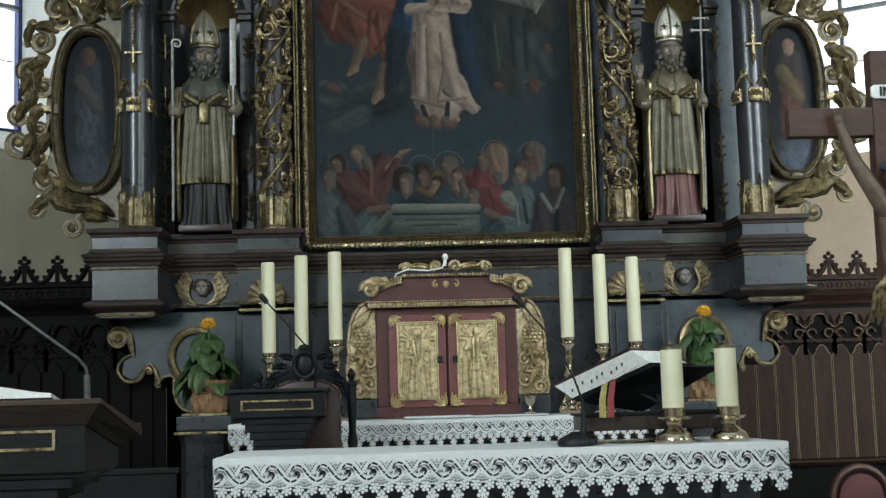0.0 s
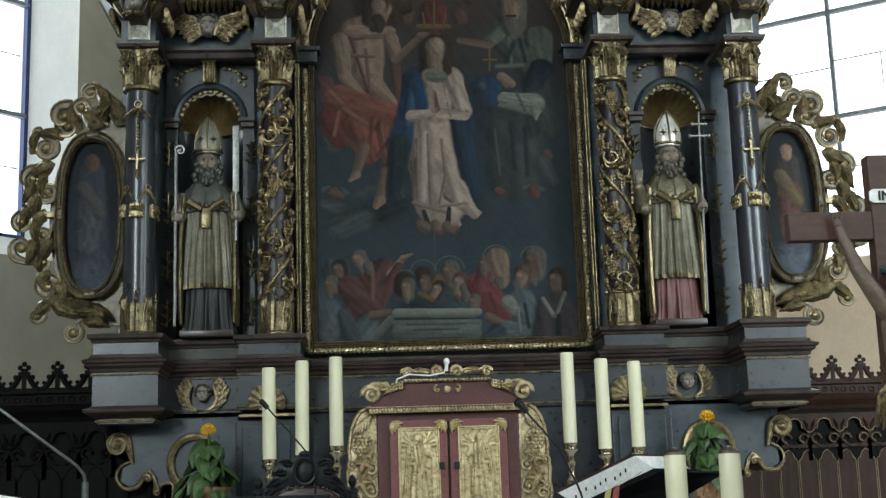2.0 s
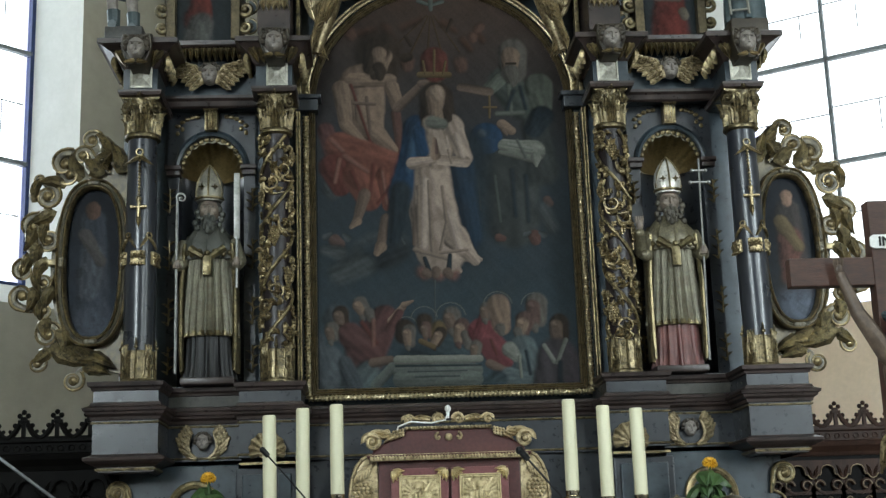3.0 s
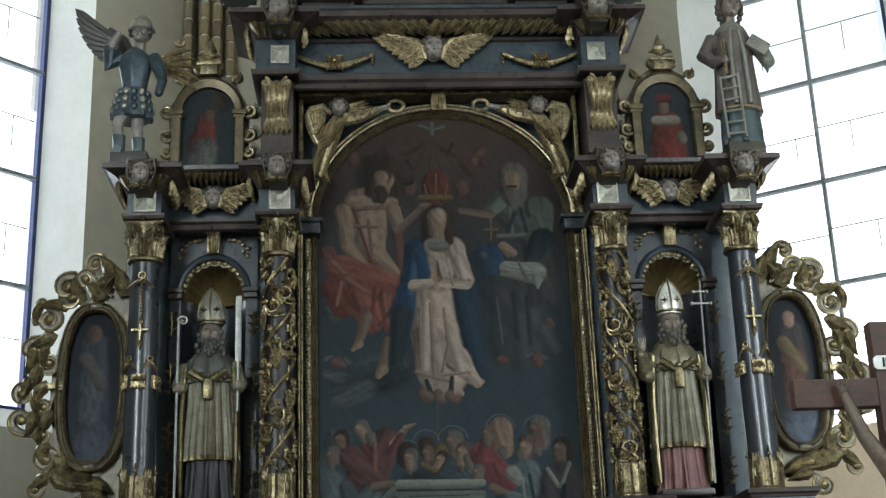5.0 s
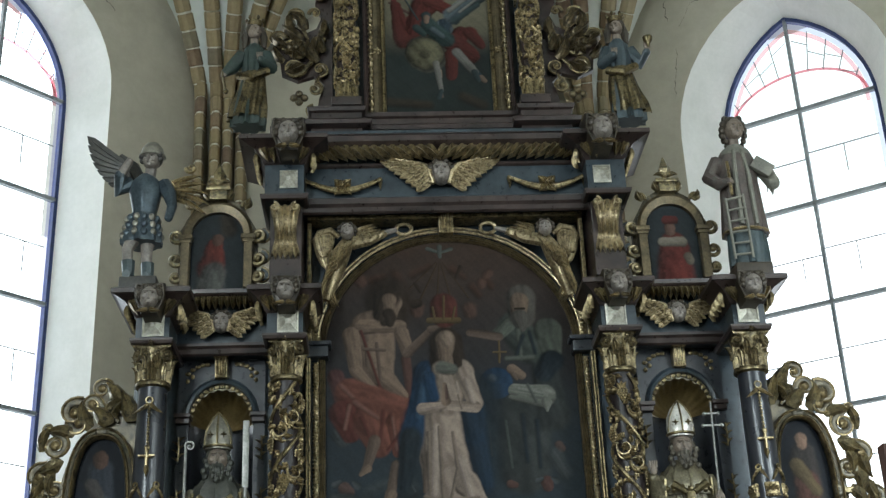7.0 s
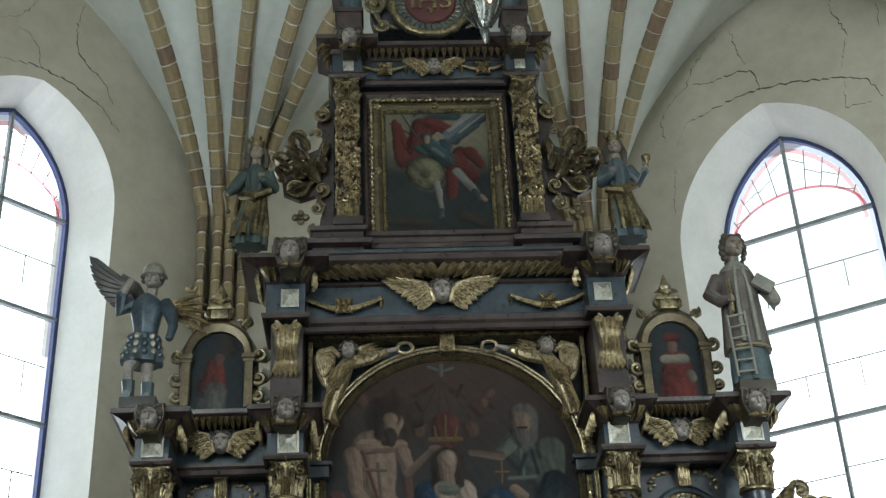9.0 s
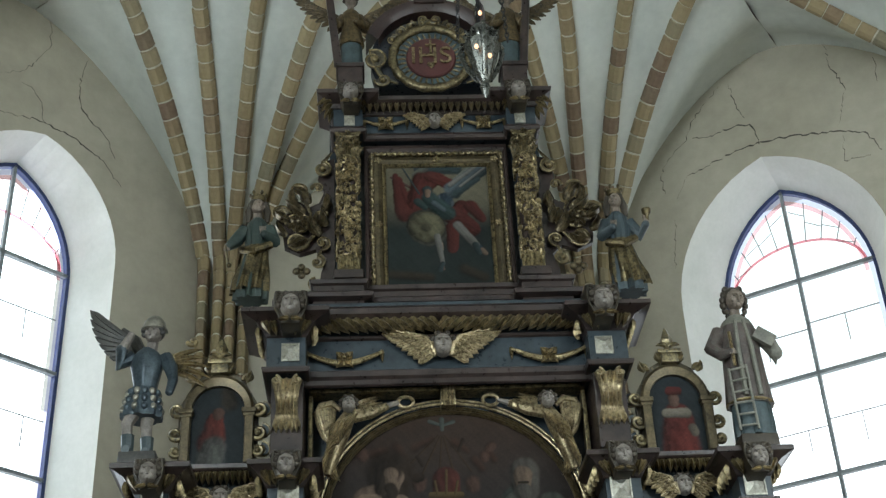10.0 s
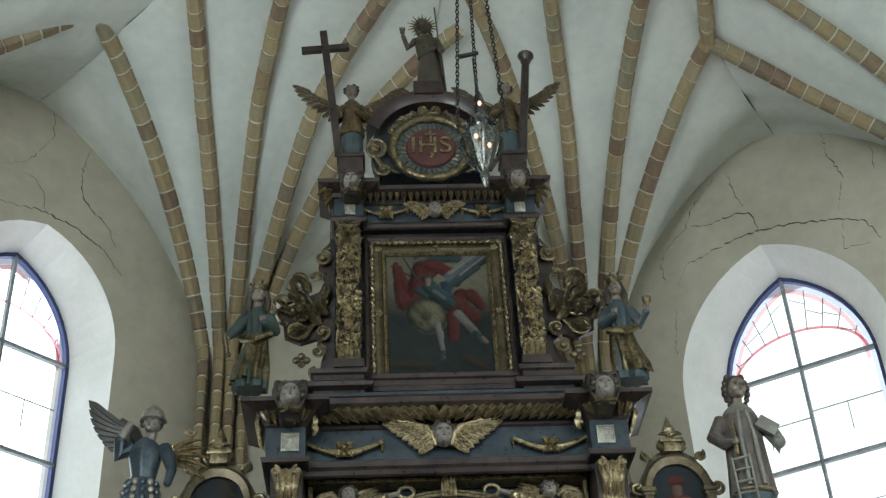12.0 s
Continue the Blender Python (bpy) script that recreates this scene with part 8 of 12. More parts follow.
armoured_shape_a = [
    (-0.110, 7.008, -0.175, 6.807, 0.089, 0.062, REDTOP, 0.35),
    (-0.046, 7.050, 0.075, 6.977, 0.058, 0.044, REDTOP, 0.4),
    (-0.326, 7.067, -0.300, 6.737, 0.022, 0.036, REDTOP, 0.6),
    (-0.369, 7.342, -0.141, 6.891, 0.007, 0.007, WINGDARK, 0.8),
    (0.117, 6.923, 0.361, 7.149, 0.075, 0.035, STEELTOP, 0.5),
    (0.141, 6.885, 0.326, 7.020, 0.035, 0.022, WINGDARK, 0.7),
    (0.106, 6.971, 0.306, 7.134, 0.022, 0.013, LITTOP, 1.0),
    (0.185, 6.958, 0.387, 7.133, 0.013, 0.009, LITTOP, 0.9),
    (0.105, 6.686, 0.247, 6.569, 0.079, 0.061, REDTOP, 0.35),
    (0.100, 6.583, 0.089, 6.380, 0.043, 0.030, REDTOP, 0.4),
    (-0.055, 6.836, 0.071, 6.708, 0.079, 0.066, TEALTOP, 0.4),
]
armoured_shape_b = [
    (-0.030, 6.804, 0.042, 6.740, 0.026, 0.022, STEELTOP, 1.0),
    (-0.078, 6.927, -0.075, 6.879, 0.040, 0.031, WINGDARK, 0.5),
    (-0.074, 6.911, -0.076, 6.874, 0.026, 0.022, FLESHTOP, 0.5),
    (-0.153, 6.817, -0.102, 6.764, 0.035, 0.026, TEALTOP, 0.5),
    (-0.100, 6.582, -0.096, 6.577, 0.139, 0.134, SHIELDRIM, 0.12),
    (-0.100, 6.582, -0.096, 6.577, 0.121, 0.117, SHIELDTOP, 0.5),
    (-0.100, 6.582, -0.096, 6.577, 0.039, 0.035, SHIELDRIM, 1.0),
    (-0.017, 6.499, 0.015, 6.257, 0.026, 0.017, LITTOP, 0.5),
    (0.015, 6.257, -0.005, 6.203, 0.017, 0.021, WINGDARK, 0.6),
    (0.143, 6.592, 0.272, 6.416, 0.035, 0.022, LITTOP, 0.5),
    (0.272, 6.416, 0.298, 6.345, 0.022, 0.017, WINGDARK, 0.6),
]
painted("canvas", top_pic, -0.40, 0.40, 6.03, 7.14, -0.06, 190, 265, attic_ground, winged_shape_a + winged_shape_b + winged_shape_c + armoured_shape_a + armoured_shape_b, "dark oil-painted canvas", None, 21)


def rect(x, z0, z1):
    return [(-x, z0), (x, z0), (x, z1), (-x, z1)]


for nm, o, i2, y0, mt in (("inner_frame", rect(0.425, 6.005, 7.165), rect(0.398, 6.032, 7.138), -0.085, M_GOLDDARK), ("flat_frame", rect(0.495, 5.94, 7.235), rect(0.425, 6.005, 7.165), -0.075, M_GOLDFRAME), ("outer_frame", rect(0.565, 5.895, 7.335), rect(0.525, 5.925, 7.265), -0.09, M_EDGE)):
    bm = bmesh.new()
    ring_frame(bm, o, i2, y0, -0.02)
    part(nm, bm, mt, top_pic, "gilt picture frame", False)
for a, b in (((-0.51, -0.09, 7.25), (0.51, -0.09, 7.25)), ((-0.51, -0.09, 5.935), (-0.51, -0.09, 7.25)), ((0.51, -0.09, 5.935), (0.51, -0.09, 7.25))):
    bm = bmesh.new()
    rope(bm, a, b, 0.016)
    part("rope_moulding", bm, M_CAPGOLD, top_pic, "twisted gilt rope moulding")
for p in [(-0.46, 6.6), (0.46, 6.6), (0, 7.2), (-0.46, 7.2), (0.46, 7.2)] + [(0.092 * k, 5.972) for k in range(-5, 6)]:
    bm = bmesh.new()
    for k in range(5):
        ball(bm, (p[0] + 0.02 * math.cos(1.256 * k), -0.085, p[1] + 0.02 * math.sin(1.256 * k)), 0.012, u=6, v=4)
    ball(bm, (p[0], -0.09, p[1]), 0.012, u=6, v=4)
    part("frame_rosette", bm, M_GOLD, top_pic)


def attic_column(s):
    x, y, r = s * 0.69, -0.16, 0.072
    col = new("attic_column")
    col.parent = altar
    tagged(col, "short attic column covered in gilt vines")
    bm = bmesh.new()
    lathe(bm, [(r, 6.12), (r * 1.03, 6.5), (r * 0.95, 7.14)], 18, (x, y, 0))
    part("shaft", bm, M_EDGE, col)
    rng = random.Random(77)
    bm = bmesh.new()
    pts = []
    for i in range(45):
        a = radians(-s * 760 * i / 44 + 40)
        pts.append((x + r * 1.1 * math.sin(a), y - r * 1.1 * math.cos(a), 6.26 + 0.87 * i / 44))
    tube(bm, pts, 0.012, 6)
    for i in range(110):
        az, z = rng.uniform(-115, 115), 6.26 + 0.87 * (i + 0.5) / 110
        m = around((x, y, z), az, r * 1.04)
        if i % 3 == 0:
            placed(bm, m, lambda: volute(bm, (0, 0), 0.045, 1.2, 0.009, rng.uniform(0, 360), 1, 0, 0, 0.01, None, 5))
        elif i % 3 == 1:
            a0 = rng.uniform(0, 360)
            placed(bm, m, lambda: [leaf(bm, (0, 0), a0 + d, 0.055, 0.024, 0, 0.02, 0, 2, 0, 5) for d in (-65, 0, 65)])
        else:
            placed(bm, m, lambda: [ball(bm, ((j % 3 - 1) * 0.018, -0.012, -(j // 3) * 0.017), 0.011, u=6, v=4) for j in range(8)])
    part("vine", bm, M_VINE, col, "gilt vines and grapes")
    leafy_base(col, x, y, 6.10, 0.17, r * 1.05, M_GOLDDARK)
    capital(col, x, y, 7.13, 7.355, r * 1.05)
    bm = bmesh.new()
    box(bm, x - 0.11, x + 0.11, y - 0.11, y + 0.11, 6.03, 6.10, 0.006)
    part("plinth", bm, M_EDGE, col, "", False)


attic_column(-1)
attic_column(1)


M_BRONZE = surface("dark_bronze_gilding", (0.028, 0.021, 0.012), (0.20, 0.155, 0.085), 10, (0.26, 0.48), metal=0.6, stain=(0.02, 0.016, 0.011), bump_d=0.006)


def attic_scrolls(s):
    sc = new("open_scrollwork")
    sc.parent = altar
    tagged(sc, "pierced bronze-gilt scrollwork beside the top picture")
    y = -0.06
    sil = [(0.80, 6.04), (0.92, 6.06), (0.90, 6.22), (0.86, 6.34), (0.94, 6.42), (1.06, 6.38), (1.18, 6.44), (1.20, 6.60), (1.24, 6.70), (1.14, 6.78), (1.08, 6.86), (1.00, 6.80), (0.92, 6.84), (0.88, 6.94), (0.93, 7.05), (0.92, 7.15), (0.86, 7.24), (0.80, 7.26)]
    bm = bmesh.new()
    outline(bm, [(s * a, b) for a, b in sil], y + 0.03, y + 0.08)
    part("board", bm, M_EDGE, sc, "", False)
    for cc, r, turns, w, start, spin, tail in (((0.895, 7.13), 0.06, 1.4, 0.022, 90, 1, [(0.82, 7.30), (0.86, 7.24)]), ((0.93, 6.95), 0.045, 1.0, 0.016, 0, 1, None), ((1.08, 6.93), 0.055, 1.1, 0.024, 200, -1, [(0.98, 6.72), (1.02, 6.82)]), ((1.07, 6.62), 0.085, 1.6, 0.026, 0, 1, None), ((1.21, 6.72), 0.06, 1.2, 0.024, 180, -1, None), ((1.08, 6.47), 0.075, 1.3, 0.024, 180, 1, [(0.90, 6.62), (0.96, 6.52)]), ((0.91, 6.70), 0.05, 1.2, 0.02, 90, 1, None), ((0.93, 6.28), 0.055, 1.0, 0.018, 100, 1, [(0.90, 6.40)]), ((0.94, 6.09), 0.045, 1.4, 0.02, 90, -1, None), ((0.89, 6.45), 0.05, 1.2, 0.02, 270, -1, None)):
        bm = bmesh.new()
        volute(bm, (s * cc[0], cc[1]), r, turns, w, start if s > 0 else 180 - start, spin * s, y, 0, 0.02, [(s * a, b) for a, b in tail] if tail else None, 7, 0.8, 2.2, 1)
        part("scroll", bm, [M_BRONZE, M_GOLDDARK], sc)
    bm = bmesh.new()
    for a, b in ((1.05, 6.27), (1.05, 6.20), (1.01, 6.235), (1.09, 6.235)):
        ball(bm, (s * a, y + 0.04, b), 0.030, 1, 0.8, 1, 8, 6)
    part("trefoil", bm, M_BRONZE, sc)
    bm = bmesh.new()
    flower(bm, (s * 1.07, 6.62), 0.09, y - 0.02, 7, 0, 0.035)
    part("flower", bm, M_BRONZE, sc)
    for bx, bz, a, L, w, cu in ((1.02, 6.72, 20, 0.20, 0.05, 40), (1.10, 6.78, 60, 0.17, 0.045, 60), (0.96, 6.56, 110, 0.17, 0.045, -30), (1.16, 6.52, 30, 0.16, 0.04, 70), (0.86, 6.60, 60, 0.15, 0.04, 40), (1.00, 6.80, 75, 0.20, 0.05, -50), (0.90, 6.52, 40, 0.22, 0.05, 60), (1.14, 6.66, 5, 0.14, 0.04, 60), (0.88, 6.74, 120, 0.16, 0.045, -60), (1.02, 6.50, 300, 0.16, 0.04, 70)):
        bm = bmesh.new()
        leaf(bm, (s * bx, bz), a if s > 0 else 180 - a, L, w, y - 0.02, 0.05, cu * s, 3, 0, 9)
        part("acanthus_leaf", bm, M_BRONZE, sc)


attic_scrolls(-1)
attic_scrolls(1)

# ---- crowning medallion ----
med = new("medallion")
med.parent = altar
tagged(med, "round red and blue medallion in a gilt wreath")
MC, MR_ = 8.195, 0.272
bm = bmesh.new()
lathe(bm, [(0.001, -0.012), (MR_ * 0.72, -0.012), (MR_ * 0.76, 0.0), (MR_ * 0.76, 0.03)], 40)
bmesh.ops.transform(bm, matrix=Matrix.Translation((0, -0.13, MC)) @ Matrix.Rotation(radians(90), 4, "X") @ Matrix.Diagonal((1, 1, -1, 1)), verts=bm.verts)
part("red_disc", bm, M_MAROON, med, "dull red disc")
bm = bmesh.new()
lathe(bm, [(0.001, 0.0), (MR_ * 1.05, 0.0), (MR_ * 1.05, 0.04)], 40)
bmesh.ops.transform(bm, matrix=Matrix.Translation((0, -0.115, MC)) @ Matrix.Rotation(radians(90), 4, "X") @ Matrix.Diagonal((1, 1, -1, 1)), verts=bm.verts)
part("blue_disc", bm, M_TEAL, med, "blue-grey disc")
for i in range(32):
    bm = bmesh.new()
    placed(bm, Matrix.Translation((0, -0.118, MC)) @ Matrix.Rotation(radians(360 * i / 32), 4, "Y"), lambda: leaf(bm, (MR_ * 0.76, 0), 0, MR_ * 0.27, 0.011, 0, 0.008, 20, 1, 0, 5))
    part("ray", bm, M_GOLD, med)
bm = bmesh.new()
pts = [(0.318 * math.cos(2 * math.pi * i / 60), -0.13, MC + 0.318 * math.sin(2 * math.pi * i / 60)) for i in range(61)]
tube(bm, pts, [0.038 + 0.006 * math.cos(i * 1.6) for i in range(61)], 10, 0, 0.8)
part("wreath", bm, M_CAPGOLD, med, "gilt leaf wreath")


def letters(body, size, place, mat, parent, name="lettering"):
    cu = bpy.data.curves.new(name, "FONT")
    cu.body, cu.size, cu.extrude, cu.align_x, cu.align_y = body, size, 0.004, "CENTER", "CENTER"
    cu.materials.append(mat)
    ob = new(name, cu)
    ob.parent = parent
    ob.matrix_basis = Matrix.Translation(place) @ Matrix.Rotation(radians(90), 4, "X")
    return tagged(ob, "raised gilt letters")


letters("IHS", 0.245, (0, -0.155, MC), M_GOLD, med)
bm = bmesh.new()
box(bm, -0.009, 0.009, -0.162, -0.145, MC + 0.03, MC + 0.165)
box(bm, -0.045, 0.045, -0.162, -0.145, MC + 0.108, MC + 0.125)
for q in (-1, 1):
    ball(bm, (q * 0.014, -0.15, MC - 0.08), 0.020, 1, 0.5, 1, 8, 6)
loft(bm, [[(-0.033, -0.15, MC - 0.085), (0.033, -0.15, MC - 0.085), (0.033, -0.14, MC - 0.085), (-0.033, -0.14, MC - 0.085)], [(-0.002, -0.15, MC - 0.125), (0.002, -0.15, MC - 0.125), (0.002, -0.14, MC - 0.125), (-0.002, -0.14, MC - 0.125)]])
part("cross_and_heart", bm, M_GOLD, med, "small gilt cross and heart")
# segmental pediment over the medallion
bm = bmesh.new()
seg = []
for q, yy in ((0.46, -0.02), (0.46, -0.20), (0.52, -0.24), (0.56, -0.24), (0.57, -0.18), (0.57, 0.06)):
    seg.append([(q * math.cos(radians(a)), yy, 8.18 + q * math.sin(radians(a))) for a in range(20, 161, 7)])
loft(bm, seg, False, False)
box(bm, -0.13, 0.13, -0.26, 0.06, 8.69, 8.83, 0.01)
part("pediment", bm, M_PEDIMENT, altar, "curved brown pediment", True)
bm = bmesh.new()
outline(bm, [(0.50 * math.cos(radians(a)), 8.2 + 0.50 * math.sin(radians(a))) for a in range(-30, 211, 8)], -0.09, 0.06)
part("tympanum", bm, M_BLACK, altar, "", False)
for q in (-1, 1):
    for cc, r, turns, w, start, spin, tail in [((q * 0.37 * math.cos(radians(31 + 16.8 * k)), MC + 0.37 * math.sin(radians(31 + 16.8 * k))), 0.05, 1.2, 0.016, 90, q, None) for k in range(4)] + [((q * 0.47, 8.17), 0.085, 1.3, 0.032, 100, q, [(q * 0.28, 7.93), (q * 0.36, 7.97), (q * 0.43, 8.04)]), ((q * 0.40, 7.96), 0.055, 1.2, 0.022, 180, -q, None), ((q * 0.05, 8.60), 0.045, 1.2, 0.018, 180 if q > 0 else 0, q, None)]:
        bm = bmesh.new()
        volute(bm, cc, r, turns, w, start, spin, -0.13, 0, 0.01, tail, 7, 0.8, 2.2, 1)
        part("crest_scroll", bm, [M_GREYBRONZE, M_GOLDDARK], altar)
for s in (-1, 1):
    bm = bmesh.new()
    box(bm, s * 0.665 - 0.10, s * 0.665 + 0.10, -0.28, -0.06, 7.70, 8.00, 0.008)
    box(bm, s * 0.665 - 0.115, s * 0.665 + 0.115, -0.295, -0.05, 7.985, 8.025, 0.008)
    part("pedestal", bm, M_EDGE, altar, "small brown pedestal", False)

# ---- lower zone beside the altar table: brackets with volutes and a ring ----
for s in (-1, 1):
    m = -s

    # Draws points 1.5% toward the camera, so their place in its view holds.
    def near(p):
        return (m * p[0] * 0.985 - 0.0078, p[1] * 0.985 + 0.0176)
    bm = bmesh.new()
    sil = [(-1.36, 1.80), (-2.12, 1.80), (-2.10, 1.70), (-2.03, 1.62), (-2.02, 1.54), (-2.09, 1.50), (-2.10, 1.41), (-2.04, 1.37), (-1.97, 1.40), (-1.95, 1.46), (-1.91, 1.475), (-1.875, 1.43), (-1.865, 1.335), (-1.84, 1.385), (-1.765, 1.395), (-1.77, 1.30), (-1.735, 1.20), (-1.65, 1.165), (-1.36, 1.16)]
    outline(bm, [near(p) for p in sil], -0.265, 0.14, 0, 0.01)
    part("bracket_board", bm, M_BLUEBLACK, altar, "blue-black cut-out board", False)
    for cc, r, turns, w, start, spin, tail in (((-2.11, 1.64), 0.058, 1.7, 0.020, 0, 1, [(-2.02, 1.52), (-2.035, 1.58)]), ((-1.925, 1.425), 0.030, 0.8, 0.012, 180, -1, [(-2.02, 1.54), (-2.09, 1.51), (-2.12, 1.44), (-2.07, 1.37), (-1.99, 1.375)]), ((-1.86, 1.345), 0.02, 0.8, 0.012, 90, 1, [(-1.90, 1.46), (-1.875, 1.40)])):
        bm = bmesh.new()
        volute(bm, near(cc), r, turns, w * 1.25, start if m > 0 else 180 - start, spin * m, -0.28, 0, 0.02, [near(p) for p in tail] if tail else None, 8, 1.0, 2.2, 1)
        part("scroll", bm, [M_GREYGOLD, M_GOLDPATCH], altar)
    bm = bmesh.new()
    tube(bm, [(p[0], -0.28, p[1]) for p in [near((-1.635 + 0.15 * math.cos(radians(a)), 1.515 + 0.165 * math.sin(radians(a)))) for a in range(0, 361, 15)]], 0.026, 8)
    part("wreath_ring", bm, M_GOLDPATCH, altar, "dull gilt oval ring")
    bm = bmesh.new()
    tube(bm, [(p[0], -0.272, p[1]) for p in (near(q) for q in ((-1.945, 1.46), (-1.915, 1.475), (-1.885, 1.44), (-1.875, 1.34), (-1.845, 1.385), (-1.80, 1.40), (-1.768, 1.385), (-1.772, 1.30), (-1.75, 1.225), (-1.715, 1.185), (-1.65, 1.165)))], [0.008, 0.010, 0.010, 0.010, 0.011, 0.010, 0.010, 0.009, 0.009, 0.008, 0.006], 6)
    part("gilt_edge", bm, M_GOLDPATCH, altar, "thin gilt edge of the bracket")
    bm = bmesh.new()
    box(bm, min(m * -1.40, m * -1.38), max(m * -1.40, m * -1.38), -0.20, 0.1, 0.14, 1.78)
    box(bm, min(m * -1.36, m * -0.98), max(m * -1.36, m * -0.98), -0.36, 0.14, 0.14, 1.76, 0.01)
    part("side_panel", bm, M_BLACK, altar, "", False)
    bm = bmesh.new()
    for x0, x1, z0, z1 in ((1.02, 1.10, 0.3, 1.72), (1.16, 1.32, 0.3, 1.72)):
        box(bm, min(s * x0, s * x1), max(s * x0, s * x1), -0.375, -0.35, z0, z1, 0.008)
    part("raised_panel", bm, M_BLUEBLACK, altar, "", False)
bm = bmesh.new()
box(bm, -0.98, 0.98, -0.06, 0.14, 0.14, 1.9, 0.01)
part("back_panel", bm, M_BLACK, altar, "plain black panel behind the tabernacle", False)
# ---- statues: each one plain carved mesh ----
def drape(bm, c, rings, folds=11, amp=0.10, mat=0, phase=0.0, a0=None, a1=None, seg=44, sway=0.0):
    """A draped body of oval rings (height, half width, half depth, shift x, shift y), folded lengthwise; a0..a1 leaves it open."""
    out = []
    full = a0 is None
    n = seg if full else seg + 1
    zmin, zmax = rings[0][0], rings[-1][0]
    for r in rings:
        z, rx, ry = r[:3]
        dx, dy = (r[3], r[4]) if len(r) > 3 else (0, 0)
        k = amp * (1.15 - (z - zmin) / max(1e-6, zmax - zmin))
        ring = []
        for i in range(n):
            a = 2 * math.pi * i / seg if full else radians(a0 + (a1 - a0) * i / seg)
            f = 1 + k * (0.6 * math.cos(folds * a + phase + sway * z) + 0.4 * math.cos((folds * 2 - 3) * a + 2 * phase - sway * z))
            ring.append((c[0] + dx + rx * f * math.sin(a), c[1] + dy - ry * f * math.cos(a), c[2] + z))
        out.append(ring)
    loft(bm, out, full, full, mat)


def limb(bm, pts, radii, mat=0):
    tube(bm, pts, radii, 9, mat)
    ball(bm, pts[-1], radii[-1] * 1.05, u=8, v=6, mat=mat)


def hand_shape(bm, c, r, up=True, mat=0):
    ball(bm, c, r, 0.8, 0.6, 1.1, 8, 6, mat)
    for k in range(4):
        tube(bm, [(c[0] + (k - 1.5) * r * 0.42, c[1], c[2] + (r * 0.6 if up else 0)), (c[0] + (k - 1.5) * r * 0.5, c[1] - r * 0.3, c[2] + (r * 1.9 if up else -r * 0.9))], [r * 0.28, r * 0.2], 5, mat)


